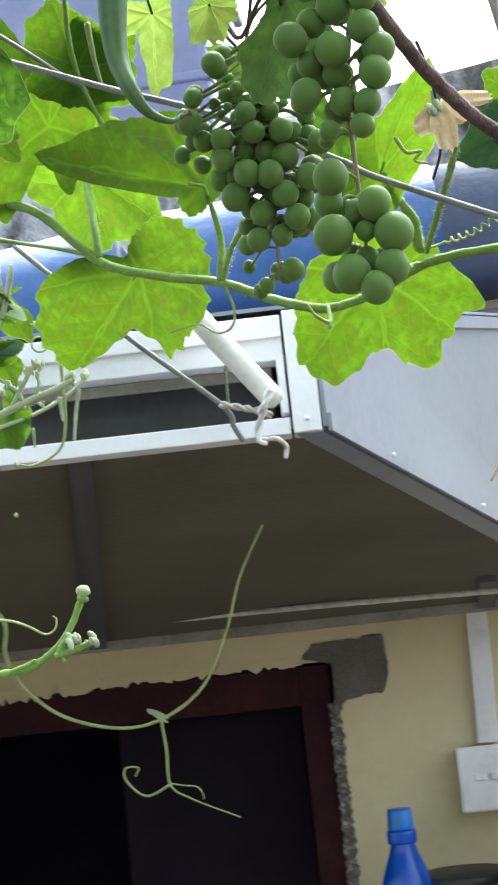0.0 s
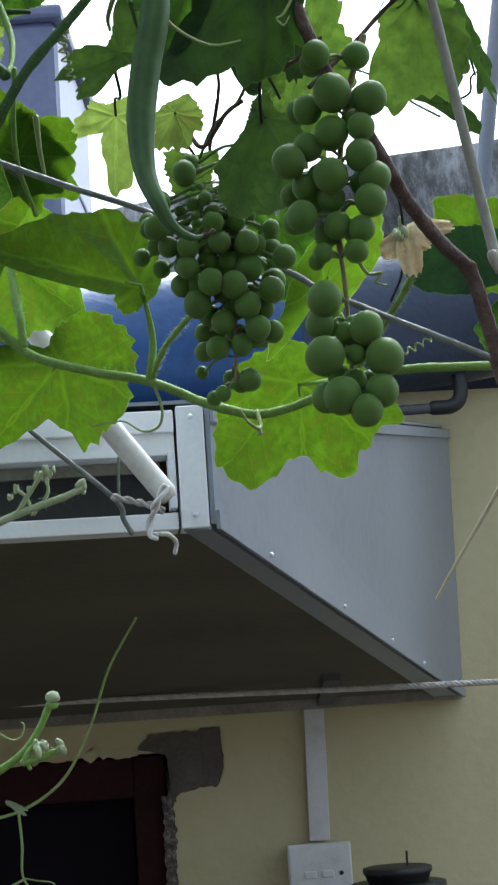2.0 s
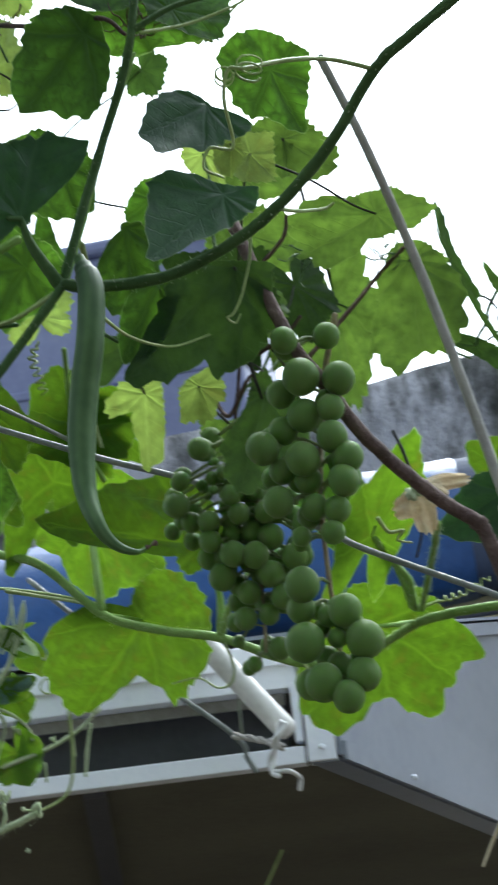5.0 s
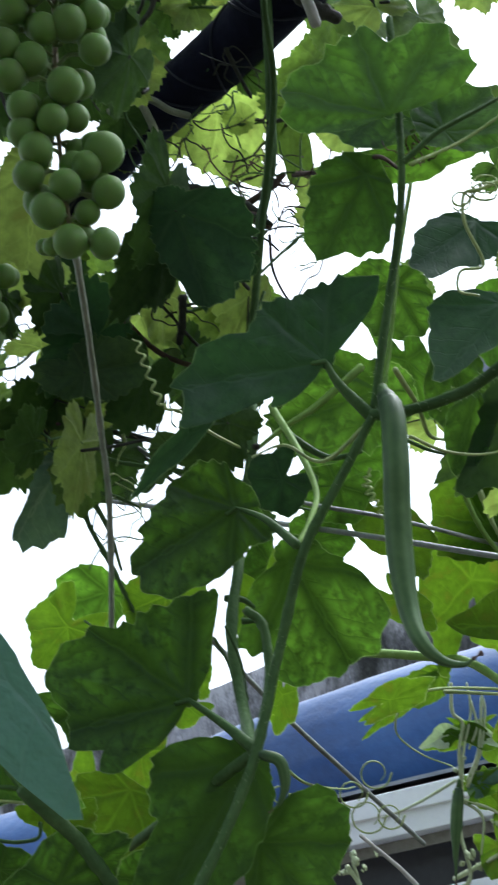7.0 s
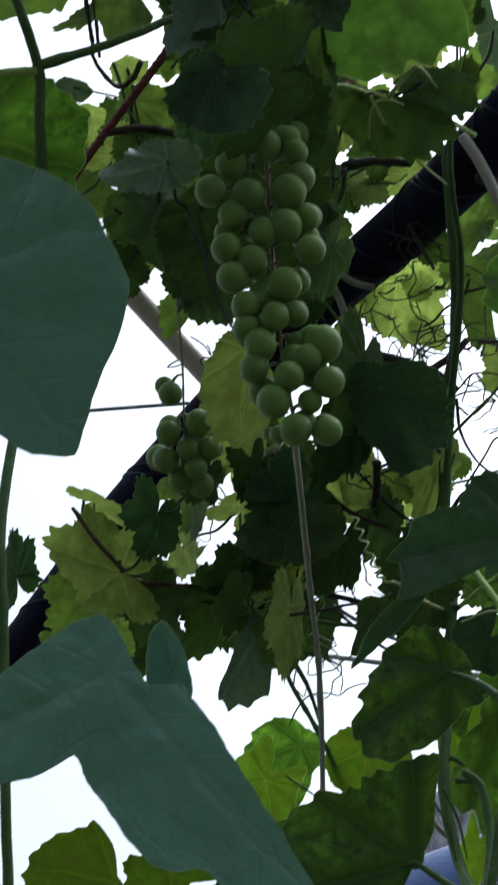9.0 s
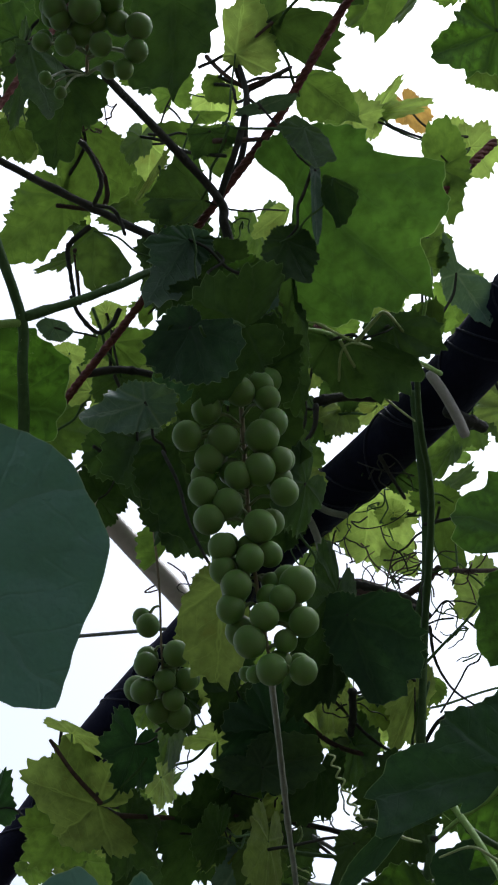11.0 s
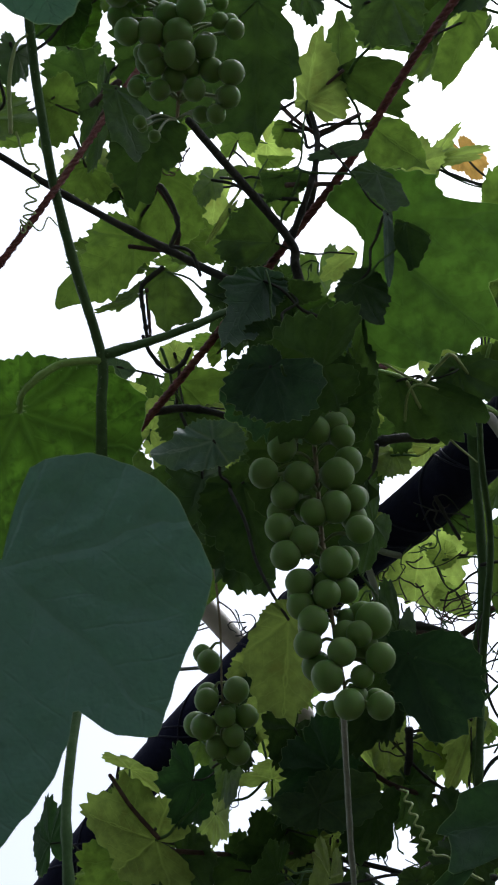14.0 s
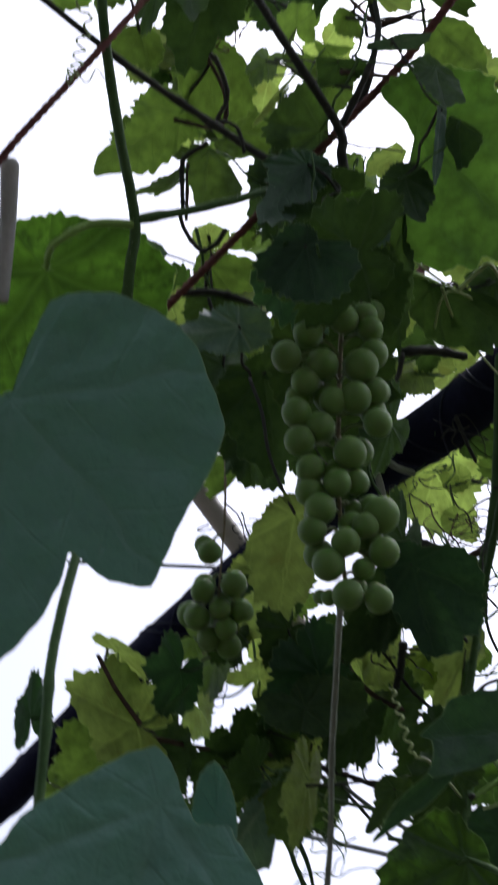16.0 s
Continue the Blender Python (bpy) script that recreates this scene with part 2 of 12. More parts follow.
M["maroon"] = surface("maroon_paint", ((0.015, 0.0035, 0.005), (0.025, 0.0055, 0.0075), (0.042, 0.011, 0.013)), 14, 160, 0.6, bump=0.4, spec=0.15)
M["aluminium"] = surface("white_coated_aluminium", ((0.76, 0.79, 0.87), (0.85, 0.88, 0.94), (0.88, 0.91, 0.96)), 9, 200, 0.4, bump=0.08, vary=0.05)
M["panel"] = surface("grey_sheet_metal", ((0.220, 0.247, 0.304), (0.281, 0.308, 0.369), (0.319, 0.346, 0.407)), 4, 80, 0.4, 0.3, bump=0.1, vary=0)
M["soffit"] = surface("hood_inside_shade", ((0.075, 0.07, 0.05), (0.105, 0.1, 0.072), (0.13, 0.125, 0.09)), 5, 120, 0.8, bump=0.2, vary=0)
M["doorway_dim"] = surface("doorway_dim", ((0.011, 0.009, 0.014), (0.014, 0.011, 0.017), (0.018, 0.014, 0.021)), 8, 90, 0.8, bump=0.1, vary=0, spec=0.03)
# near-black colour carries the room's shade
M["dark"] = surface("room_shade_black", ((0.012, 0.012, 0.024), (0.015, 0.015, 0.029), (0.02, 0.02, 0.036)), 5, 60, 0.9, vary=0, spec=0.03)
M["plastic_white"] = surface("white_plastic", ((0.6, 0.6, 0.6), (0.72, 0.72, 0.73), (0.78, 0.78, 0.79)), 30, 300, 0.4, bump=0.05)
M["pvc"] = surface("white_pvc_pipe", ((0.5, 0.49, 0.46), (0.64, 0.63, 0.6), (0.74, 0.73, 0.7)), 25, 200, 0.4, bump=0.1)
M["pipe_tan"] = surface("tan_plastic_pipe", ((0.3, 0.26, 0.22), (0.38, 0.335, 0.285), (0.45, 0.4, 0.34)), 25, 200, 0.5, bump=0.1)
M["twine"] = surface("grey_green_twine", ((0.17, 0.185, 0.15), (0.23, 0.25, 0.2), (0.3, 0.32, 0.26)), 80, 600, 0.8, bump=0.4, spec=0.2)
M["blue_tarp"] = surface("blue_plastic", ((0.014, 0.044, 0.13), (0.023, 0.07, 0.2), (0.034, 0.097, 0.25)), 5, 60, 0.35, bump=0.25, depth=0.006, vary=0)
M["faded_tarp"] = surface("faded_grey_blue_plastic", ((0.045, 0.055, 0.085), (0.06, 0.075, 0.115), (0.08, 0.095, 0.14)), 5, 60, 0.6, bump=0.25, depth=0.006, vary=0, spec=0.2)
M["tank"] = surface("faded_blue_plastic", ((0.11, 0.125, 0.23), (0.15, 0.17, 0.29), (0.2, 0.225, 0.35)), 3, 40, 0.4, bump=0.1, vary=0)
M["plaster_chip"] = surface("white_plaster_chips", ((0.05, 0.038, 0.034), (0.13, 0.11, 0.095), (0.42, 0.4, 0.37)), 120, 300, 0.95, bump=0.6)
M["bottle_blue"] = surface("blue_bottle", ((0.003, 0.045, 0.33), (0.004, 0.075, 0.48), (0.006, 0.11, 0.6)), 20, 200, 0.25, bump=0.03)
M["black_plastic"] = surface("black_plastic", ((0.012, 0.013, 0.015), (0.02, 0.021, 0.024), (0.035, 0.036, 0.04)), 30, 200, 0.5)
M["red_plastic"] = surface("red_plastic", ((0.35, 0.04, 0.02), (0.5, 0.06, 0.03), (0.58, 0.09, 0.05)), 20, 200, 0.4)
M["rope_white"] = surface("white_rope", ((0.45, 0.44, 0.42), (0.6, 0.59, 0.56), (0.72, 0.71, 0.68)), 90, 900, 0.8, bump=0.6)
M["wire"] = surface("plastic_clothesline", ((0.1, 0.115, 0.11), (0.17, 0.19, 0.18), (0.25, 0.27, 0.26)), 60, 500, 0.5)
M["rope_red"] = surface("red_rope", ((0.07, 0.02, 0.018), (0.14, 0.035, 0.03), (0.26, 0.1, 0.085)), 120, 900, 0.7, bump=0.6)
M["pole_black"] = surface("black_pipe", ((0.004, 0.004, 0.012), (0.006, 0.007, 0.02), (0.012, 0.013, 0.032)), 25, 250, 0.85, bump=0.4, spec=0.12)
M["pole_cord"] = surface("dark_blue_cord", ((0.01, 0.011, 0.024), (0.018, 0.02, 0.038), (0.03, 0.033, 0.055)), 60, 400, 0.7, spec=0.2)
M["stick"] = surface("weathered_stick", ((0.27, 0.265, 0.25), (0.36, 0.355, 0.335), (0.46, 0.45, 0.43)), 40, 300, 0.8, bump=0.5)
M["cloth"] = surface("grey_cloth_strip", ((0.3, 0.28, 0.26), (0.42, 0.4, 0.37), (0.52, 0.5, 0.46)), 80, 700, 0.9, bump=0.6)
M["hair"] = surface("stem_hair", ((0.3, 0.38, 0.2), (0.38, 0.46, 0.27), (0.46, 0.54, 0.35)), 80, 400, 0.6)
M["shoot"] = surface("pale_shoot", ((0.26, 0.33, 0.17), (0.38, 0.45, 0.27), (0.52, 0.58, 0.4)), 70, 400, 0.6)
M["petal"] = surface("wilted_petal", ((0.76, 0.55, 0.3), (0.86, 0.7, 0.45), (0.92, 0.83, 0.64)), 90, 500, 0.75, bump=0.4, spec=0.15)
M["ground"] = surface("earth", ((0.045, 0.038, 0.029), (0.075, 0.064, 0.049), (0.11, 0.094, 0.074)), 2, 40, 0.95, vary=0)


def mossy():
    n = Nodes("mossy_concrete")
    p = n.place()
    p = n.node("ShaderNodeVectorMath", {0: p, 1: (1.0, 1.0, 0.45)}, operation="MULTIPLY").outputs[0]
    a, b, c = n.noise(p, 3.2, 6.0, 0.65), n.noise(p, 14.0, 6.0, 0.7), n.noise(p, 70.0, 4.0)
    col = n.ramp(n.math("ADD", n.math("MULTIPLY", a, 0.55), n.math("MULTIPLY", b, 0.45)), (0.4, (0.02, 0.02, 0.022)), (0.47, (0.16, 0.16, 0.17)), (0.54, (0.5, 0.5, 0.54)))
    col = n.mix(n.math("MULTIPLY", c, 0.5), col, (0.09, 0.1, 0.07))
    bs = n.node("ShaderNodeBsdfPrincipled", {"Base Color": col, "Roughness": 0.95, "Normal": n.bump(n.math("ADD", b, c), 0.8, 0.02)})
    return n.done(bs.outputs[0])


M["mossy"] = mossy()


def grape_skin():
    n = Nodes("grape_skin")
    p = n.place()
    big, fine, rnd = n.noise(p, 130.0, 3.0), n.noise(p, 900.0, 2.0), n.random()
    col = n.mix(big, (0.082, 0.152, 0.03), (0.128, 0.222, 0.048))
    col = n.mix(n.math("MULTIPLY", rnd, 0.45), col, (0.08, 0.14, 0.03))
    col = n.mix(n.math("MULTIPLY", n.math("SUBTRACT", n.noise(p, 260.0, 4.0), 0.45), 1.2, clamp=True), col, (0.17, 0.28, 0.12))
    speck = n.math("MULTIPLY", n.math("SUBTRACT", fine, 0.62), 5.0, clamp=True)
    col = n.mix(n.math("MULTIPLY", speck, 0.4), col, (0.28, 0.36, 0.14))
    b = n.node("ShaderNodeBsdfPrincipled", {"Base Color": col, "Roughness": n.math("ADD", 0.42, n.math("MULTIPLY", big, 0.22)), "Specular IOR Level": 0.2, "Sheen Weight": 0.04, "Sheen Roughness": 0.6,
        "Subsurface Weight": 0.65, "Subsurface Radius": (0.5, 1.0, 0.2), "Subsurface Scale": 0.004, "Normal": n.bump(fine, 0.06, 0.0004)})
    return n.done(b.outputs[0])


M["grape"] = grape_skin()


def gourd_skin():
    n = Nodes("gourd_skin")
    uv = n.node("ShaderNodeUVMap", uv_map="leaf").outputs[0]
    u = n.node("ShaderNodeSeparateXYZ", {0: uv})
    p = n.place()
    stripe = n.math("ADD", n.math("SINE", n.math("MULTIPLY", u.outputs[0], 6.2832 * 7)), n.math("MULTIPLY", n.math("SUBTRACT", n.noise(p, 160.0), 0.5), 5.0))
    col = n.mix(n.math("MULTIPLY_ADD", stripe, 0.3, 0.45, clamp=True), (0.055, 0.11, 0.04), (0.1, 0.175, 0.068))
    col = n.mix(n.math("MULTIPLY", n.math("SUBTRACT", 0.22, u.outputs[1]), 3.5, clamp=True), col, (0.03, 0.055, 0.035))
    b = n.node("ShaderNodeBsdfPrincipled", {"Base Color": col, "Roughness": 0.5, "Specular IOR Level": 0.25, "Normal": n.bump(stripe, 0.06, 0.0004)})
    return n.done(b.outputs[0])


M["gourd"] = gourd_skin()


# ---- mesh helpers ----
def thing(name, label, category, group="", kind="", at=(0, 0, 0)):
    ob = new(name)
    ob.empty_display_size = 0.02
    ob.location = at
    return tagged(ob, label, category, group, kind)


def part(name, bm, material, parent=None, label="", smooth=True):
    """Links a bmesh, given in world coordinates, as one mesh object under a thing or a part."""
    me = bpy.data.meshes.new(name)
    if smooth:
        for f in bm.faces:
            f.smooth = True
    bm.to_mesh(me)
    bm.free()
    me.materials.append(material)
    ob = new(name, me)
    if parent:
        hold(ob, parent)
    return tagged(ob, label)


def hold(ob, parent):
    """Parents ob, built in world coordinates, keeping its place."""
    spot, up = Matrix.Identity(4), parent
    while up:
        spot, up = up.matrix_parent_inverse @ up.matrix_basis @ spot, up.parent
    ob.parent, ob.matrix_parent_inverse = parent, spot.inverted()


def box(bm, x0, y0, z0, x1, y1, z1, bevel=0.0, m=None):
    made = bmesh.ops.create_cube(bm, size=1.0)["verts"]
    for v in made:
        v.co = Vector(((x0 + x1) / 2 + v.co.x * (x1 - x0), (y0 + y1) / 2 + v.co.y * (y1 - y0), (z0 + z1) / 2 + v.co.z * (z1 - z0)))
    if bevel:
        edges = list({e for v in made for e in v.link_edges})
        made = list({v for f in bmesh.ops.bevel(bm, geom=edges, offset=bevel, segments=2, affect="EDGES", profile=0.5)["faces"] for v in f.verts} | {v for v in made if v.is_valid})
    if m:
        for v in made:
            v.co = m @ v.co
    return bm


def boxed(name, bounds, material, parent=None, label="", bevel=0.002, m=None):
    return part(name, box(bmesh.new(), *bounds, bevel=bevel, m=m), material, parent, label, smooth=False)


def smooth_path(points, per=6):
    """A Catmull-Rom line through the given places."""
    p = [Vector(q) for q in points]
    if len(p) == 2:
        return [p[0].lerp(p[1], i / per) for i in range(per + 1)]
    p = [2 * p[0] - p[1], *p, 2 * p[-1] - p[-2]]
    out = []
    for a, b, c, d in zip(p, p[1:], p[2:], p[3:]):
        for i in range(per):
            t = i / per
            out.append(0.5 * (2 * b + (c - a) * t + (2 * a - 5 * b + 4 * c - d) * t * t + (3 * b - a - 3 * c + d) * t**3))
    return out + [p[-2]]


def tube(bm, line, r0, r1=None, sides=8, ribs=0.0, knots=0.0, seed=0, uv=False):
    """A tapered tube along a line of places, with caps; knots: how much it swells at random nodes."""
    r1 = r0 if r1 is None else r1
    rng = random.Random(seed)
    line = [Vector(q) for q in line]
    n, rings, side = len(line), [], None
    layer = bm.loops.layers.uv.verify() if uv else None
    if uv:
        layer = bm.loops.layers.uv.get("leaf") or bm.loops.layers.uv.new("leaf")
    swell = [1 + (knots * rng.random() if rng.random() < 0.2 else 0) for _ in range(n)]
    for i, p in enumerate(line):
        ahead = (line[min(i + 1, n - 1)] - line[max(i - 1, 0)]).normalized()
        if side is None:
            side = ahead.orthogonal().normalized()
        side = (side - ahead * side.dot(ahead)).normalized()
        over = ahead.cross(side)
        r = (r0(i / (n - 1)) if callable(r0) else r0 + (r1 - r0) * i / (n - 1)) * swell[i]
        rings.append([bm.verts.new(p + (side * math.cos(2 * math.pi * k / sides) + over * math.sin(2 * math.pi * k / sides)) * r * (1 + ribs * (-1) ** k)) for k in range(sides)])
    for i, (a, b) in enumerate(zip(rings, rings[1:])):
        for k in range(sides):
            f = bm.faces.new((a[k], a[(k + 1) % sides], b[(k + 1) % sides], b[k]))
            if uv:
                for loop, (u, v) in zip(f.loops, ((k, i), (k + 1, i), (k + 1, i + 1), (k, i + 1))):
                    loop[layer].uv = (u / sides, v / (n - 1))
    for ring, (end, before) in ((rings[0][::-1], (line[0], line[1])), (rings[-1], (line[-1], line[-2]))):
        r = sum((v.co - end).length for v in ring) / sides
        out = (end - before).normalized() * r
        small = [bm.verts.new(end + (v.co - end) * 0.62 + out * 0.55) for v in ring]
        for k in range(sides):
            f = bm.faces.new((ring[k], ring[(k + 1) % sides], small[(k + 1) % sides], small[k]))
        bm.faces.new(small)
    return bm


def stem(name, points, r0, r1, parent, material="stem", label="", knots=0.25, seed=1, sides=8, hairs=0):
    line = smooth_path(points, 7)
    rng = random.Random(seed)
    line = [line[0], *(q + Vector((rng.gauss(0, 1), rng.gauss(0, 1), rng.gauss(0, 1))) * r0 * 0.035 for q in line[1:-1]), line[-1]]
    ob = part(name, tube(bmesh.new(), line, r0, r1, sides, knots=knots, seed=seed), M[material], parent, label)
    if hairs:
        bm = bmesh.new()
        for _ in range(hairs):
            i = rng.randrange(len(line) - 1)
            p, ahead = line[i].lerp(line[i + 1], rng.random()), (line[i + 1] - line[i]).normalized()
            out = ahead.cross(Vector((rng.gauss(0, 1), rng.gauss(0, 1), rng.gauss(0, 1)))).normalized()
            r = r0 + (r1 - r0) * i / len(line)
            over, long = ahead.cross(out) * 0.00011, rng.uniform(0.0012, 0.0026)
            bm.faces.new([bm.verts.new(q) for q in (p + out * r * 0.9 - over, p + out * r * 0.9 + over, p + out * (r + long) + ahead * rng.gauss(0, 0.0005))])
        part("hairs", bm, M["hair"], ob, "fine pale hairs")
    return ob


def lump(at, size):
    """A small uneven swelling."""
    bm = bmesh.new()
    bmesh.ops.create_uvsphere(bm, u_segments=14, v_segments=10, radius=size)
    for v in bm.verts:
        v.co = Vector(at) + Vector((v.co.x, v.co.y, v.co.z * 0.75)) * (1 + 0.25 * noise.noise(v.co * 500))
    return bm


def tendril(points, r, parent, coil=0.0, turns=0.0, start=0.5, material="tendril", label="", name="tendril"):
    """A thin shoot; past start it winds round its own line, coil metres wide."""
    line = smooth_path(points, 10)
    if turns:
        fine = smooth_path(line, 6)
        n, out, side = len(fine), [], None
        for i, p in enumerate(fine):
            ahead = (fine[min(i + 1, n - 1)] - fine[max(i - 1, 0)]).normalized()
            side = ahead.orthogonal().normalized() if side is None else (side - ahead * side.dot(ahead)).normalized()
            over, t = ahead.cross(side), max(0.0, (i / (n - 1) - start) / (1 - start))
            w = coil * min(1.0, t * 5)
            out.append(p + (side * math.cos(t * turns * 6.2832) + over * math.sin(t * turns * 6.2832)) * w)
        line = out
    return part(name, tube(bmesh.new(), line, r, r * 0.5, 6), M[material], parent, label)


def outline(kind, a, rng_phase, reach=None):
    """How far a leaf's edge lies from its stalk at angle a (0 towards the tip), for each kind of leaf."""
    b = abs(a)
    if reach:
        # reach of the blade at even steps round the stalk, from one side of the notch to the other
        step = (a + math.pi) / (2 * math.pi) * len(reach)
        i, f = int(step) % len(reach), step % 1.0
        f = f * f * (3 - 2 * f) * 0.5 + f * 0.5
        r = reach[i] * (1 - f) + reach[(i + 1) % len(reach)] * f
        run = b * (5.2 if kind == "grape" else 4.4) + rng_phase * 7 + 0.3 * math.sin(b * 5 + rng_phase * 20)
        saw, size = run % 1.0, 0.35 + 1.0 * (abs(math.sin(int(run) * 12.9 + (a > 0) * 4.1 + rng_phase * 78)) * 437.58 % 1.0)
        r *= 1.0 if kind == "round" else 1 + 0.02 * math.sin(13 * a + 9 * rng_phase) + 0.015 * math.sin(29 * a + 5 * rng_phase)
        return r * (0.94 + 0.15 * size * (saw if saw < 0.78 else (1 - saw) * 3.55)) if kind == "grape" else r * (0.97 + 0.06 * size * abs(saw - 0.5) * 2 * (kind == "gourd"))
    if kind == "grape":
        lobe = max(math.cos(1.15 * b) ** 1 if b < 1.36 else 0, 0.93 * math.cos(1.5 * (b - 1.02)) if abs(b - 1.02) < 1.0 else 0, 0.78 * math.cos(1.35 * (b - 2.0)) if abs(b - 2.0) < 1.1 else 0)
        saw = (b * 5.2 + rng_phase + 0.12 * math.sin(b * 9)) % 1.0
        r = lobe * (0.9 + 0.2 * (saw if saw < 0.78 else (1 - saw) * 3.55) * (0.75 + 0.25 * math.sin(b * 7 + 5 * rng_phase)))
        return max(0.3 * max(0.0, 1 - (b - 2.6) / 0.55) if b > 2.6 else 0.2, r)
    if kind == "gourd":
        lobe = 0.86 + 0.085 * math.cos(5.1 * b) + 0.05 * math.cos(b) + 0.02 * math.cos(11 * b + 6 * rng_phase)
        saw = (b * 4.4 + rng_phase) % 1.0
        r = lobe * (0.98 + 0.045 * abs(saw - 0.5) * 2)
        return r * (1.0 if b < 2.5 else max(0.25, 1 - 1.2 * (b - 2.5) / 0.64))
    if kind == "broad":
        at = (0.0, 0.3, 0.51, 0.66, 0.87, 1.2, 1.58, 1.8, 2.3, 2.9, 3.15)
        reach = (1.0, 0.86, 0.56, 0.76, 0.92, 0.95, 0.95, 0.87, 0.56, 0.27, 0.12)
        return float(np.interp(b, at, reach)) + 0.008 * math.cos(31 * b)
    r = 0.88 + 0.08 * math.cos(b) + 0.05 * math.cos(3 * b + rng_phase) + 0.012 * math.cos(23 * b)
    return r * (1.0 if b < 2.5 else max(0.3, 1 - 1.1 * (b - 2.5) / 0.64))


def leaf(plant, kind, base, tip, side, material, seed=0, cup=0.12, ripple=0.05, droop=0.0, petiole=None, r=0.0016, hole=False, lop=0.0, heart=0.0, reach=None, stalk="stem", hub=(0.0, 0.0)):
    """One leaf blade from its stalk's end, the tip of its middle lobe and the reach of its side lobe (all places), with its stalk."""
    rng = random.Random(seed * 7 + 3)
    base, tip, side = Vector(base), Vector(tip), Vector(side)
    mid, wide = tip - base, side - base
    wide = wide - mid * (wide.dot(mid) / mid.length_squared) * 0.6
    up = wide.cross(mid).normalized()
    size, phase = min(mid.length, wide.length), rng.random()
    bm = bmesh.new()
    layer, rim_layer, rim = bm.loops.layers.uv.new("leaf"), bm.loops.layers.uv.new("rim"), {}
    count, rings = (144 if kind == "grape" else 96) if size < 0.05 else 180, 8 if size < 0.05 else 20
    wave = [(rng.randint(2, 4), rng.random() * 6.28, 1.0), (rng.randint(5, 8), rng.random() * 6.28, 0.5), (rng.randint(11, 15), rng.random() * 6.28, 0.22)]
    skew = [1 + 0.1 * rng.uniform(-1, 1) for _ in range(3)]
    middle, grid, flat = bm.verts.new(base), [], {}
    flat[middle], rim[middle] = (0.5 - hub[0] / 2, 0.5 - hub[1] / 2), 0.0
    for k in range(1, rings + 1):
        ring = []
        for i in range(count):
            a = -math.pi + 2 * math.pi * (i + 0.5) / count
            edge = outline(kind, a, phase + (0.37 if a < 0 else 0)) * (1 + 0.07 * math.sin(2 * a + wave[0][1]) * skew[0])
            edge *= 1 - lop * min(1.0, max(0.0, -a / 0.9)) - heart * min(1.0, max(0.0, (abs(a) - 1.5) / 1.2))
            if reach:
                edge = outline(kind, a, phase + (0.37 if a < 0 else 0), reach)
            q = (k / (rings - 1)) ** 0.85 * (1 - min(0.2, 0.0006 / (edge * size))) if k < rings else 1.0
            rr = edge * q
            x, y = rr * math.sin(a), rr * math.cos(a)
            b, ra = math.atan2(x - hub[0], y - hub[1]), math.hypot(x - hub[0], y - hub[1])
            fold = min(abs(math.sin(b - v)) * ra for v in (0.0, 0.86, -0.86, 1.85, -1.85))
            z = cup * (rr * rr - 0.15) + 0.16 * fold - droop * max(0.0, y) ** 2 + ripple * rr * rr * sum(w * math.sin(f * a + ph) for f, ph, w in wave)
            z += 0.02 * noise.noise(Vector((x * 6, y * 6, seed))) + 0.007 * noise.noise(Vector((x * 17, y * 17, seed + 9)))
            v = bm.verts.new(base + wide * x + mid * y + up * z * size)
            flat[v], rim[v] = (0.5 + (x - hub[0]) / 2, 0.5 + (y - hub[1]) / 2), 1.0 if k == rings else max(0.0, 1.0 - (1 - q) * edge * size / 0.0006)
            ring.append(v)
        grid.append(ring)
    for i in range(count):
        bm.faces.new((middle, grid[0][(i + 1) % count], grid[0][i]))
    for a, b in zip(grid, grid[1:]):
        for i in range(count):
            bm.faces.new((a[i], a[(i + 1) % count], b[(i + 1) % count], b[i]))
    if hole:
        spots = [Vector((rng.uniform(-0.5, 0.5), rng.uniform(-0.1, 0.6))) for _ in range(2)]
        gone = [f for f in bm.faces if any((Vector((flat[v][0] * 2 - 1, flat[v][1] * 2 - 1)) - s).length < 0.06 for v in f.verts for s in spots)]
        bmesh.ops.delete(bm, geom=gone, context="FACES")
    for f in bm.faces:
        for loop in f.loops:
            loop[layer].uv, loop[rim_layer].uv = flat[loop.vert], (rim[loop.vert], 0.5)
    ob = part("leaf", bm, M[material], plant)
    if petiole:
        line = smooth_path([*petiole, base], 6)
        line.append(base + (mid * 0.09) + up * size * 0.01)
        part("petiole", tube(bmesh.new(), line, r * 1.25, r * 0.45, 7), M[stalk], ob)
    return ob


GRAPE = None


def grape_mesh():
    bm = bmesh.new()
    bmesh.ops.create_icosphere(bm, subdivisions=4, radius=1.0)
    for v in bm.verts:
        v.co.z *= 1.05
        if v.co.z < -1.0:
            v.co.z += 0.02
    for f in bm.faces:
        f.smooth = True
    me = bpy.data.meshes.new("grape")
    bm.to_mesh(me)
    bm.free()
    me.materials.append(M["grape"])
    return me


GRAPE = grape_mesh()


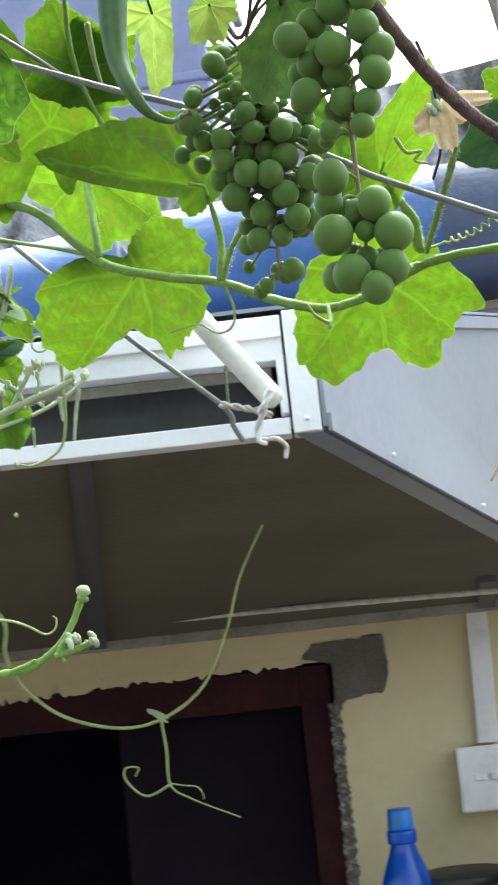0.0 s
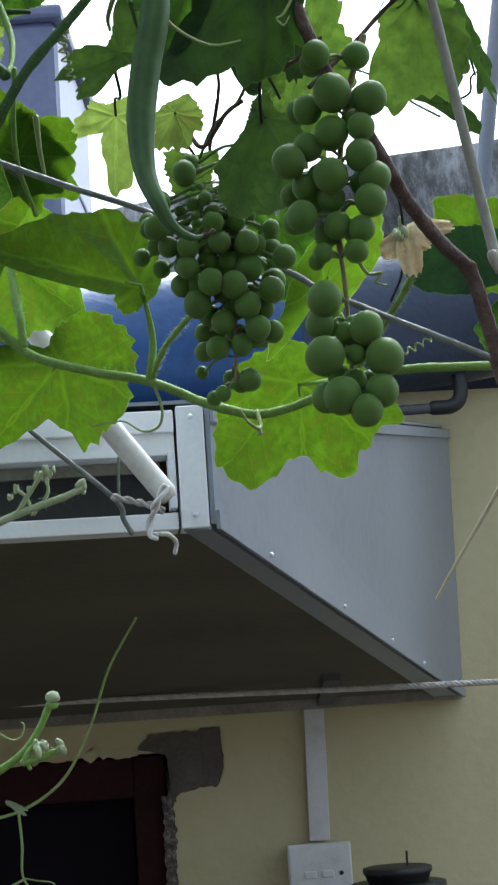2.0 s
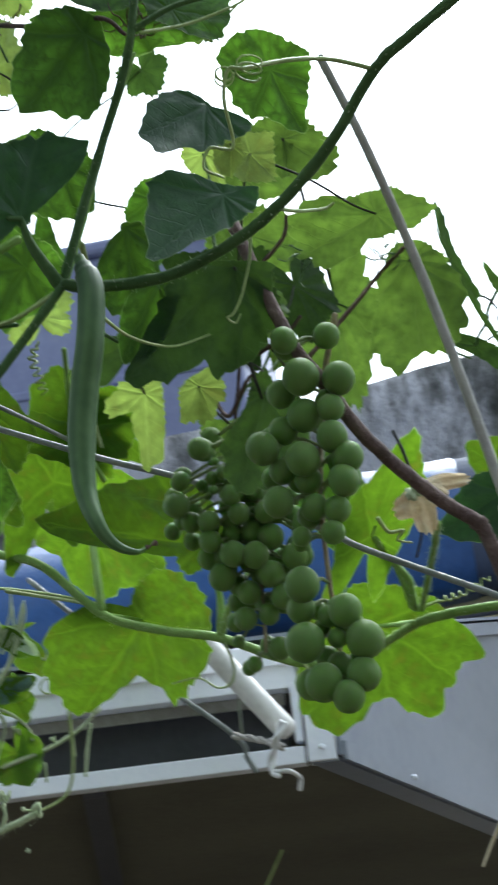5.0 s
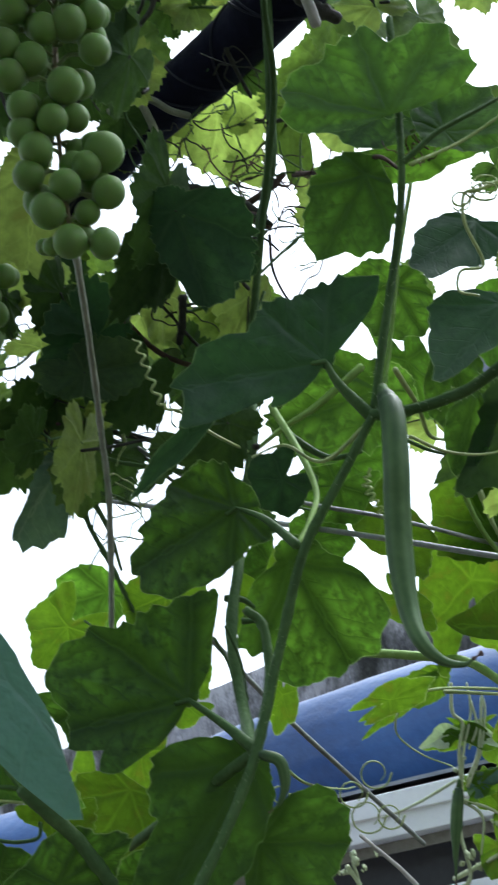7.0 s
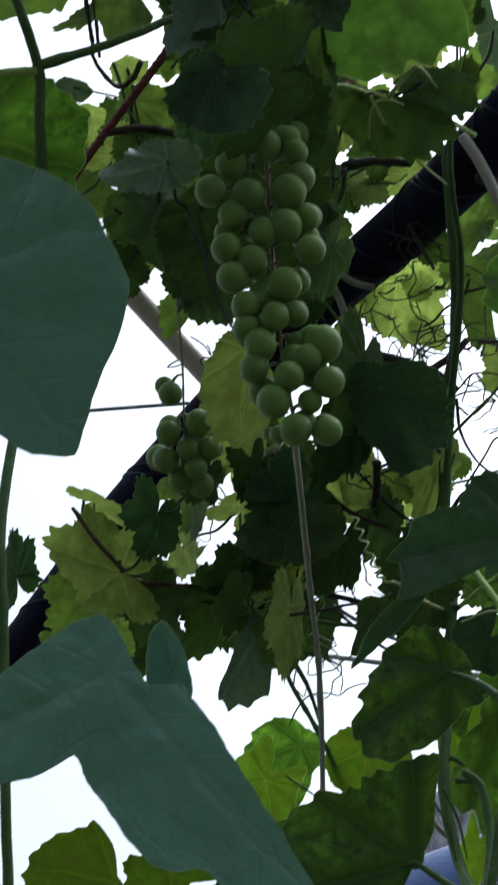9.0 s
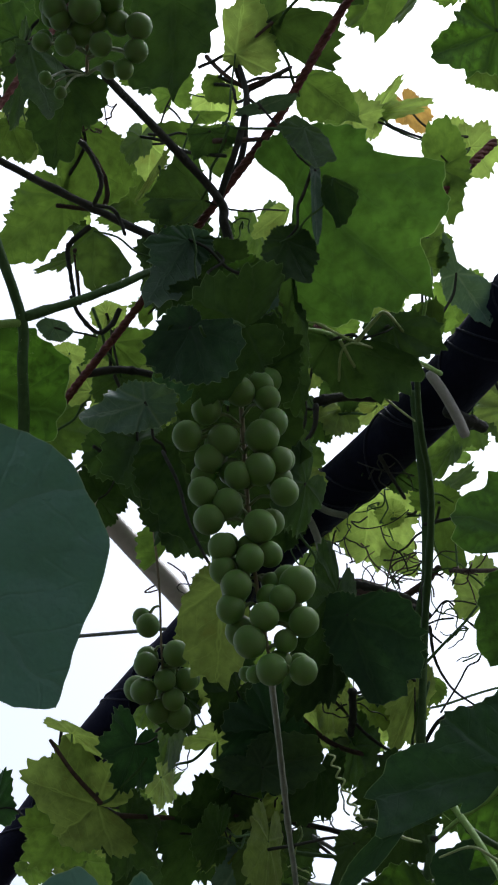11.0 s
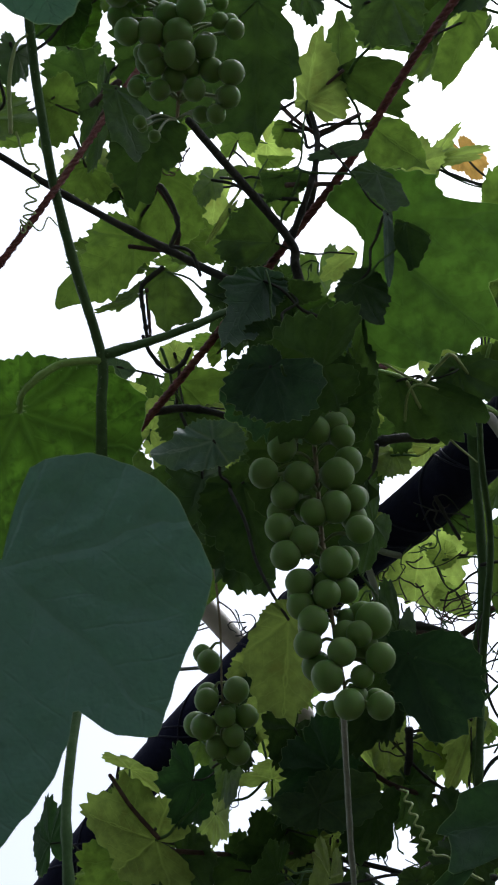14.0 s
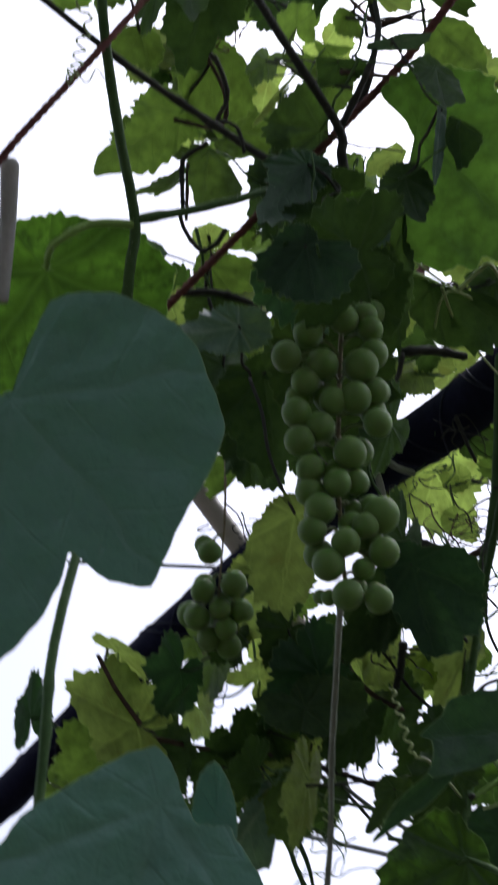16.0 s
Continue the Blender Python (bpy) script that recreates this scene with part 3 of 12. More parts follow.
def bunch(label, axis, thick, rows, group="grape bunches", fill=0.6, depth=1):
    """A bunch: a branching stalk along axis with each grape a part. rows: (x, y, z, radius)."""
    rng = random.Random(len(rows))
    # grapes hidden behind the front ones fill the bunch out
    away = (Vector(rows[0][:3]) - Vector((0.05, -0.03, 2.08))).normalized()
    inner = [(*(Vector(q[:3]) + away * 0.011 * (k + 1) + Vector((rng.uniform(-1, 1), rng.uniform(-1, 1), rng.uniform(-1, 1))) * (0.004 + 0.005 * k)), q[3] * rng.uniform(0.85, 1.0)) for k in range(depth) for q in rows if rng.random() < fill]
    rows = [*((x, y, z, r * 1.02) for x, y, z, r in rows), *inner]
    ob = thing("grape_bunch", label, "grapes", group, at=axis[0])
    line = smooth_path(axis, 10)
    part("stalk", tube(bmesh.new(), line, thick, thick * 0.6, 8, knots=0.5, seed=4), M["stalk"], ob)
    for x, y, z, r in rows:
        g = new("grape", GRAPE)
        g.matrix_basis = Matrix.LocRotScale((x, y, z), Euler([rng.uniform(-0.5, 0.5) for _ in range(3)]), (r * rng.uniform(0.97, 1.03), r, r))
        hold(g, ob)
        c = Vector((x, y, z))
        near = min(line, key=lambda q: (q - c).length + (0.02 if q.z < c.z else 0))
        way = (near - c)
        if way.length > 1.1 * r:
            start = c + way.normalized() * r * 0.97
            bend = start.lerp(near, 0.5) + Vector((0, 0, 0.25 * way.length * 0.5))
            part("pedicel", tube(bmesh.new(), smooth_path([near, bend, start], 4), min(0.0006, r * 0.16), min(0.0009, r * 0.22), 5), M["stalk_green"], ob)
    return ob


M["stalk"] = surface("grape_stalk", ((0.14, 0.1, 0.06), (0.2, 0.16, 0.085), (0.24, 0.21, 0.11)), 80, 500, 0.7, bump=0.4)
M["stalk_green"] = surface("green_stalk", ((0.1, 0.15, 0.05), (0.14, 0.19, 0.065), (0.19, 0.24, 0.09)), 80, 500, 0.6)

# ---- setting ----
part("ground", box(bmesh.new(), -60, -60, -0.3, 60, 60, 0.0), M["ground"], None, "bare earth yard", smooth=False)
tagged(bpy.data.objects["ground"], category="ground", kind="structure")

WALL_Y = 2.225


def house():
    wall = tagged(new("wall_north"), "cream rendered house wall with a doorway", "wall", kind="structure")
    # the wall with its door opening: a piece left of the door, one right of it and one above
    boxed("wall_panel", (-4.0, WALL_Y, 0, -0.95, WALL_Y + 0.2, 2.5), M["wall"], wall, bevel=0)
    boxed("wall_panel", (-0.022, WALL_Y, 0, 3.0, WALL_Y + 0.2, 2.5), M["wall"], wall, bevel=0)
    boxed("wall_panel", (-0.95, WALL_Y, 2.004, -0.022, WALL_Y + 0.2, 2.5), M["wall"], wall, bevel=0)
    # the room behind, its lack of light put into near-black surfaces
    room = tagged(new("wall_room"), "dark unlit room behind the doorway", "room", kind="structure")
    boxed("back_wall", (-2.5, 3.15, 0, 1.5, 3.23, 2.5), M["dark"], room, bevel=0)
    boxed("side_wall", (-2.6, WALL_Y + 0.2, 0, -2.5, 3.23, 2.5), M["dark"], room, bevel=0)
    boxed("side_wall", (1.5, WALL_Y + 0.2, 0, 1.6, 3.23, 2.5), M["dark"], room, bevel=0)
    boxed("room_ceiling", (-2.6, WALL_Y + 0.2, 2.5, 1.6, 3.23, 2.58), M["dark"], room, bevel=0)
    # door frame in maroon wood
    door = tagged(new("door_1"), "open doorway with a chipped maroon wooden frame", "door", kind="structure")
    boxed("jamb", (-0.068, WALL_Y + 0.01, 0.0, -0.024, WALL_Y + 0.12, 2.0), M["maroon"], door)
    boxed("jamb", (-0.948, WALL_Y + 0.01, 0.0, -0.9, WALL_Y + 0.12, 2.0), M["maroon"], door)
    boxed("head", (-0.9, WALL_Y + 0.01, 1.945, -0.068, WALL_Y + 0.12, 2.0), M["maroon"], door)
    # added sheet, coloured as the slightly paler shade inside the doorway
    boxed("door_leaf", (-0.34, WALL_Y + 0.09, 0.02, -0.07, WALL_Y + 0.125, 1.943), M["doorway_dim"], door, "near-black sheet for the dim inside of the doorway")


house()


def backdrop_walls():
    wall = tagged(new("wall_rear"), "weathered concrete boundary wall black with moss", "wall", kind="structure")
    bm = bmesh.new()
    box(bm, -3.5, 3.3, 0.0, 3.5, 3.45, 3.0)
    bmesh.ops.subdivide_edges(bm, edges=bm.edges[:], cuts=40, use_grid_fill=True)
    for v in bm.verts:
        v.co.y += noise.noise(v.co * 5) * 0.012
        v.co.z *= (3.18 + 0.135 * v.co.x) / 3.0
        if v.co.z > 2.6:
            v.co.z += noise.noise(v.co * 3.1) * 0.015 + noise.noise(v.co * 14) * 0.008
    part("wall_body", bm, M["mossy"], wall)


backdrop_walls()


def light_block_wall():
    """Unseen plain rendered wall, added behind the viewpoint to cut light."""
    wall = tagged(new("wall_light_block"), "unseen added wall cutting light from the south", "wall", kind="structure")
    part("wall_body", box(bmesh.new(), -4.0, -1.75, 0.0, 4.0, -1.55, 2.6), M["concrete"], wall, smooth=False)


light_block_wall()


def awning():
    """White aluminium hood over the doorway: front rails, post, slanted side sheet, dark inner sheet and roof sheet."""
    hood = thing("awning", "white aluminium door awning with a grey sheet side", "awning", at=(-0.5, WALL_Y, 2.05))
    y0 = 1.175
    boxed("lower_rail", (-1.9, y0, 2.19, -0.034, y0 + 0.03, 2.203), M["aluminium"], hood, bevel=0.001)
    boxed("upper_rail", (-1.9, y0, 2.247, -0.034, y0 + 0.03, 2.268), M["aluminium"], hood, bevel=0.001)
    boxed("rail_lip", (-1.9, y0 - 0.004, 2.264, -0.034, y0 + 0.026, 2.281), M["aluminium"], hood, bevel=0.001)
    post = boxed("corner_post", (-0.032, y0 - 0.004, 2.19, -0.011, y0 + 0.03, 2.284), M["aluminium"], hood, bevel=0.001)
    for z in (2.2, 2.275):
        bm = bmesh.new()
        bmesh.ops.create_uvsphere(bm, u_segments=10, v_segments=6, radius=0.0022, matrix=Matrix.Translation((-0.021, y0 - 0.005, z)))
        part("bolt", bm, M["aluminium"], post)
    boxed("frame_strip", (-0.04, y0 - 0.002, 2.206, -0.034, y0 + 0.02, 2.25), M["aluminium"], hood, bevel=0.001)
    # dark board added for the shade seen between the rails
    boxed("inner_panel", (-1.95, y0 + 0.06, 2.2, -0.045, y0 + 0.064, 2.285), M["rib"], hood)
    boxed("inner_lip", (-1.9, y0 + 0.024, 2.238, -0.045, y0 + 0.028, 2.2465), M["batten"], hood, bevel=0)
    # side sheet: from the corner back to the wall, widening towards it
    a0, a1 = Vector((-0.010, y0, 2.193)), Vector((0.403, WALL_Y - 0.002, 2.056))
    b0, b1 = Vector((-0.010, y0, 2.283)), Vector((0.415, WALL_Y - 0.002, 2.44))
    off = Vector((a1.y - a0.y, -(a1.x - a0.x), 0)).normalized() * 0.004

    def slab(name, p, q, r, s, t, mat):
        bm = bmesh.new()
        v = [bm.verts.new(c + k) for k in (Vector((0, 0, 0)), t) for c in (p, q, r, s)]
        for f in ((0, 1, 2, 3), (7, 6, 5, 4), (0, 4, 5, 1), (1, 5, 6, 2), (2, 6, 7, 3), (3, 7, 4, 0)):
            bm.faces.new([v[i] for i in f])
        bmesh.ops.recalc_face_normals(bm, faces=bm.faces[:])
        return part(name, bm, mat, hood, smooth=False)

    slab("side_sheet", a0, a1, b1, b0, off, M["panel"])
    up = Vector((0, 0, 0.014))
    slab("lower_angle", a0 + off * 1.1 - up * 0.3, a1 + off * 1.1 - up * 0.3, a1 + off * 1.1 + up * 0.7, a0 + off * 1.1 + up * 0.7, off * 0.8, M["panel"])
    inward = Vector((-0.034, 0, 0))
    slab("lower_flange", a0 - up * 0.3, a1 - up * 0.3, a1 + inward - up * 0.3, a0 + inward * 0.6 - up * 0.3, Vector((0, 0, 0.003)), M["panel"])
    # dark olive sheet stands for the house wall in shade under the hood
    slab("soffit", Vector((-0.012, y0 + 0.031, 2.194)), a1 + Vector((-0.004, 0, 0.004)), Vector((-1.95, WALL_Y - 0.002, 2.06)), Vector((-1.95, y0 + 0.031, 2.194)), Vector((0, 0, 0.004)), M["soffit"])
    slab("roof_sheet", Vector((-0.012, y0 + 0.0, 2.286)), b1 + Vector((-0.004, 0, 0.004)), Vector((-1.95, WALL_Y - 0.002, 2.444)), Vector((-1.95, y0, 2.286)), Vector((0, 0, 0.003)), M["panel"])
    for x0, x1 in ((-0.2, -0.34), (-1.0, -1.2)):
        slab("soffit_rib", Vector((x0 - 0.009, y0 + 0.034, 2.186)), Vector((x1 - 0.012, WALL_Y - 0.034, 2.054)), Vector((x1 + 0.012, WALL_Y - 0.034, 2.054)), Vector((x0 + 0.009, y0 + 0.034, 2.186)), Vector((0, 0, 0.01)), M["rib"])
    # short dark strip stands for the cable duct continuing above the batten
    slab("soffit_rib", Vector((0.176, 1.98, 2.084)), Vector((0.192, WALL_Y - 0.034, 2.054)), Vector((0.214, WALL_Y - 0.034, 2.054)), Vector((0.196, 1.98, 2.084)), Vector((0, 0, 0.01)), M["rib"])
    # rivets along the lower angle
    for k in (0.12, 0.35, 0.55, 0.72, 0.9):
        p = a0.lerp(a1, k) + off * 2.1 + Vector((0, 0, 0.003))
        bm = bmesh.new()
        bmesh.ops.create_uvsphere(bm, u_segments=8, v_segments=6, radius=0.0022, matrix=Matrix.Translation(p))
        part("rivet", bm, M["aluminium"], hood)
    slab("upper_angle", b0 + off * 1.1 - up * 0.9, b1 + off * 1.1 - up * 0.9, b1 + off * 1.1, b0 + off * 1.1, off * 0.7, M["panel"])
    # batten along the wall under the hood's inner sheet, and its ribs
    boxed("wall_batten", (-1.95, WALL_Y - 0.03, 2.05, 0.4, WALL_Y - 0.003, 2.079), M["batten"], hood)


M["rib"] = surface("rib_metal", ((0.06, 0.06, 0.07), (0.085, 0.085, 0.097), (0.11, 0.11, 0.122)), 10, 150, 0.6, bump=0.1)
M["batten"] = surface("stained_grey_batten", ((0.16, 0.15, 0.13), (0.26, 0.25, 0.22), (0.36, 0.35, 0.32)), 18, 160, 0.8, bump=0.4)
awning()


def blue_cover():
    roll = thing("tarpaulin_roll", "rolled blue plastic tarpaulin along the roof edge", "tarpaulin", at=(0, 2.2, 2.4))
    faded = thing("tarpaulin_roll", "rolled faded grey blue tarpaulin along the roof edge", "tarpaulin", at=(0.6, 2.2, 2.4))
    line = [Vector((-2.6 + 0.08 * i, 2.21 + 0.012 * math.sin(i * 0.45), 2.575 + 0.095 * (-2.6 + 0.08 * i) * 0.9 + 0.006 * math.sin(i * 0.65))) for i in range(56)]
    for run, r, material, owner in ((line[:36], 0.106, "blue_tarp", roll), (line[35:], 0.103, "faded_tarp", faded)):
        bm = tube(bmesh.new(), run, r, r, 48)
        for v in bm.verts:
            v.co.z += 0.006 * noise.noise(v.co * 9) + 0.01 * noise.noise(Vector((v.co.x * 3, v.co.y * 14, v.co.z * 14)))
        part("sheet", bm, M[material], owner)
    for x, owner in ((-1.7, roll), (-0.25, roll), (1.3, faded)):
        c = Vector((x, 2.21, 2.575 + 0.0855 * x))
        ring = [c + Vector((0, math.cos(k * math.pi / 12), math.sin(k * math.pi / 12))) * 0.109 for k in range(25)]
        part("cord", tube(bmesh.new(), ring, 0.003, 0.003, 6), M["wire"], owner)


blue_cover()


def water_tank():
    """Square plastic tank on a concrete stand behind the boundary wall."""
    tank = thing("water_tank", "faded blue square plastic water tank above the wall", "water tank", at=(-0.501, 4.0, 2.4))
    x1, y0, y1, top = -0.151, 3.75, 4.35, 3.833
    turn = Matrix.Translation((x1, y0, 0)) @ Matrix.Rotation(radians(-7), 4, "Z") @ Matrix.Translation((-x1, -y0, 0))
    boxed("shell", (x1 - 0.75, y0, 2.4, x1, y1, top), M["tank"], tank, bevel=0.025, m=turn)
    for z in (2.75, 3.1, 3.45):
        boxed("band", (x1 - 0.756, y0 - 0.006, z, x1 + 0.006, y1 + 0.006, z + 0.03), M["tank"], tank, bevel=0.008, m=turn)
    boxed("lid", (x1 - 0.77, y0 - 0.02, top - 0.01, x1 + 0.02, y1 + 0.02, top + 0.03), M["tank"], tank, bevel=0.012, m=turn)
    boxed("stand", (x1 - 0.7, y0 + 0.05, 0.0, x1 - 0.05, y1 - 0.05, 2.4), M["concrete"], tank, "concrete tank stand", m=turn)


water_tank()


# ---- fittings on and by the house wall ----
def ragged(name, outline_points, y0, y1, material, parent, seed, rough=0.004, label=""):
    """A slab with a broken edge, flat on the wall: its corner places (x, z) joined by jagged lines."""
    rng = random.Random(seed)
    edge = []
    for (xa, za), (xb, zb) in zip(outline_points, outline_points[1:] + outline_points[:1]):
        n = max(2, int(math.hypot(xb - xa, zb - za) / 0.006))
        edge += [(xa + (xb - xa) * i / n + rng.gauss(0, rough) * (i > 0), za + (zb - za) * i / n + rng.gauss(0, rough) * (i > 0)) for i in range(n)]
    bm = bmesh.new()
    front, back = [bm.verts.new((x, y0, z)) for x, z in edge], [bm.verts.new((x, y1, z)) for x, z in edge]
    bm.faces.new(front)
    for i in range(len(edge)):
        j = (i + 1) % len(edge)
        bm.faces.new((front[i], back[i], back[j], front[j]))
    bmesh.ops.triangulate(bm, faces=[f for f in bm.faces if len(f.verts) > 4])
    bmesh.ops.recalc_face_normals(bm, faces=bm.faces[:])
    return part(name, bm, material, parent, label, smooth=False)


wall_house = bpy.data.objects["wall_north"]
ragged("bare_patch", [(-0.06, 2.01), (-0.045, 2.03), (0.056, 2.034), (0.06, 1.995), (0.05, 1.955), (-0.002, 1.948), (-0.01, 1.935), (-0.022, 1.94), (-0.02, 2.0)], WALL_Y - 0.003, WALL_Y + 0.01, M["concrete"], wall_house, 3, 0.0012, "bare brown concrete where the render broke off")
ragged("broken_render", [(-0.95, 1.996), (-0.5, 1.993), (-0.26, 2.0), (-0.06, 2.002), (-0.06, 2.012), (-0.3, 2.012), (-0.95, 2.008)], WALL_Y - 0.002, WALL_Y + 0.012, M["wall"], wall_house, 5, 0.0028, "ragged edge of render over the door")


def broken_edge(x0, x1, top, bottom, y0, y1, parent, label, seed):
    """A crumbling upright strip of render with jagged sides and a lumpy face."""
    rng, bm, rows = random.Random(seed), bmesh.new(), []
    n = int((top - bottom) / 0.004)
    for k in range(n + 1):
        z = top + (bottom - top) * k / n
        a, c = x0 + rng.uniform(-0.002, 0.002), x1 + rng.uniform(-0.0025, 0.0025)
        rows.append([bm.verts.new((a, y1, z)), *(bm.verts.new((a + (c - a) * s, y0 + rng.uniform(0, 0.003), z)) for s in (0.0, 0.35, 0.7, 1.0)), bm.verts.new((c, y1, z))])
    for p, q in zip(rows, rows[1:]):
        for s in range(5):
            bm.faces.new((p[s], p[s + 1], q[s + 1], q[s]))
    part("broken_render", bm, M["plaster_chip"], parent, label, smooth=False)


broken_edge(-0.029, -0.013, 1.945, 1.2, WALL_Y - 0.004, WALL_Y + 0.009, wall_house, "crumbling render beside the door frame", 7)


def switch():
    box_ = thing("light_switch", "white plastic double light switch in a surface box", "switch", at=(0.181, WALL_Y, 1.825))
    boxed("back_box", (0.139, WALL_Y - 0.026, 1.782, 0.223, WALL_Y - 0.001, 1.866), M["plastic_white"], box_, bevel=0.003)
    plate = boxed("face_plate", (0.137, WALL_Y - 0.034, 1.780, 0.2245, WALL_Y - 0.0265, 1.868), M["plastic_white"], box_, bevel=0.003)
    for x in (0.166, 0.190):
        boxed("rocker", (x - 0.0085, WALL_Y - 0.0385, 1.822, x + 0.0085, WALL_Y - 0.0342, 1.832), M["plastic_white"], plate, bevel=0.002)
    bm = bmesh.new()
    bmesh.ops.create_cone(bm, cap_ends=True, segments=16, radius1=0.0032, radius2=0.0026, depth=0.003, matrix=Matrix.Translation((0.209, WALL_Y - 0.0355, 1.827)) @ Matrix.Rotation(radians(90), 4, "X"))
    part("indicator", bm, M["black_plastic"], plate, "small dark indicator")
    duct = thing("cable_duct", "white plastic cable duct down to the switch", "cable duct", at=(0.19, WALL_Y, 1.87))
    lean = Matrix.Translation((0.185, 0, 1.87)) @ Matrix.Rotation(radians(1.5), 4, "Y") @ Matrix.Translation((-0.185, 0, -1.87))
    boxed("channel", (0.172, WALL_Y - 0.010, 1.870, 0.198, WALL_Y - 0.001, 2.05), M["plastic_white"], duct, bevel=0.001, m=lean)
    boxed("cover", (0.1705, WALL_Y - 0.014, 1.870, 0.1995, WALL_Y - 0.0102, 2.05), M["plastic_white"], duct, bevel=0.001, m=lean)


switch()


def lathe(profile, at, segments=32):
    bm = bmesh.new()
    rings = [[bm.verts.new((at[0] + r * math.cos(2 * math.pi * k / segments), at[1] + r * math.sin(2 * math.pi * k / segments), at[2] + z)) for k in range(segments)] for r, z in profile]
    for a, b in zip(rings, rings[1:]):
        for k in range(segments):
            bm.faces.new((a[k], a[(k + 1) % segments], b[(k + 1) % segments], b[k]))
    bm.faces.new(rings[0][::-1])
    bm.faces.new(rings[-1])
    return bm


def shelf_things():
    shelf = thing("wall_shelf", "plain grey shelf on the house wall", "shelf", at=(0.2, WALL_Y, 1.5))
    boxed("board", (-0.02, 1.94, 1.50, 0.46, WALL_Y - 0.001, 1.52), M["stick"], shelf)
    for x in (0.03, 0.4):
        boxed("bracket", (x, 2.0, 1.40, x + 0.02, WALL_Y - 0.001, 1.50), M["stick"], shelf)
    bottle = thing("bottle", "blue plastic bottle with a blue screw cap", "bottle", at=(0.047, 2.1, 1.522))
    c = (0.047, 2.1, 1.522)
    body = part("body", lathe([(0.03, 0.0), (0.036, 0.004), (0.037, 0.1), (0.036, 0.16), (0.034, 0.185), (0.028, 0.205), (0.02, 0.225), (0.0155, 0.238), (0.0155, 0.246)], c), M["bottle_blue"], bottle)
    part("collar", lathe([(0.0185, 0.24), (0.0195, 0.243), (0.0195, 0.254), (0.0185, 0.257)], c), M["bottle_blue"], bottle)
    part("cap", lathe([(0.017, 0.257), (0.0172, 0.26), (0.0162, 0.281), (0.015, 0.284)], c), M["bottle_cap"], bottle)
    for k in range(3):
        boxed("label_mark", (0.032 + 0.002 * k, 2.0615, 1.7 - 0.012 * k, 0.06 - 0.004 * k, 2.063, 1.705 - 0.012 * k), M["plastic_white"], body, bevel=0)
    tub = thing("tub", "red plastic tub with a black rim", "tub", at=(0.135, 2.12, 1.522))
    t = (0.125, 2.13, 1.522)
    part("wall", lathe([(0.045, 0.0), (0.052, 0.08), (0.056, 0.16), (0.058, 0.181)], t), M["red_plastic"], tub)
    part("rim", lathe([(0.06, 0.18), (0.0615, 0.182), (0.0615, 0.19), (0.058, 0.192)], t), M["black_plastic"], tub)
    pots = thing("flower_pot", "stack of black plastic nursery pots", "flower pot", at=(0.262, 2.05, 1.522))
    p = (0.262, 2.05, 1.522)
    part("pot", lathe([(0.052, 0.0), (0.068, 0.21), (0.074, 0.212), (0.074, 0.232), (0.066, 0.233)], p), M["black_plastic"], pots)
    part("pot", lathe([(0.05, 0.2), (0.058, 0.285), (0.0615, 0.287), (0.0615, 0.302), (0.055, 0.303)], p), M["black_plastic"], pots)
    part("pot", lathe([(0.036, 0.295), (0.0425, 0.314), (0.0445, 0.315), (0.0445, 0.321), (0.041, 0.322)], p), M["black_plastic"], pots)
    part("twig", tube(bmesh.new(), [Vector((0.275, 2.05, 1.83)), Vector((0.276, 2.051, 1.862))], 0.0018, 0.0015, 6), M["cane"], pots)


M["bottle_cap"] = surface("blue_cap", ((0.01, 0.12, 0.5), (0.015, 0.17, 0.62), (0.03, 0.22, 0.7)), 20, 200, 0.3, bump=0.03)
shelf_things()


def roof_drain():
    pipe = thing("roof_drain", "grey drain pipe with a black elbow under the roof", "pipe", at=(0.34, 2.15, 2.455))
    part("run", tube(bmesh.new(), [Vector((-0.3, 2.16, 2.448)), Vector((0.1, 2.16, 2.455)), Vector((0.395, 2.16, 2.462))], 0.0075, 0.0075, 14), M["rib"], pipe)
    part("elbow", tube(bmesh.new(), smooth_path([(0.385, 2.16, 2.462), (0.415, 2.16, 2.464), (0.428, 2.16, 2.48), (0.429, 2.165, 2.51)], 6), 0.0105, 0.0105, 14), M["black_plastic"], pipe)


roof_drain()


# ---- the plants ----
grape_vine = thing("grape_vine", "old grapevine trained over a rope and pole trellis", "vine", at=(0.2, 0.75, 0.0))
gourd_vine = thing("gourd_vine", "green climbing gourd vine with angular hairy leaves", "vine", at=(-0.2, 0.6, 0.0))

# stems of the grapevine
stem("cane", [(-0.0173, 0.5583, 2.3422), (-0.0015, 0.5617, 2.2935), (0.0092, 0.5639, 2.2749), (0.0202, 0.5663, 2.2550), (0.0328, 0.5884, 2.2460), (0.0475, 0.6094, 2.2369), (0.0575, 0.6206, 2.2314), (0.0656, 0.6287, 2.2272), (0.0695, 0.6308, 2.2177), (0.0729, 0.6335, 2.2061), (0.0767, 0.6366, 2.1929), (0.0813, 0.6403, 2.1771), (0.1062, 0.6052, 2.0806)], 0.00250, 0.00345, grape_vine, "cane_brown", seed=1, knots=0.12)
part("node", lump((0.0658, 0.6286, 2.2272), 0.0040), M["cane_brown"], grape_vine)
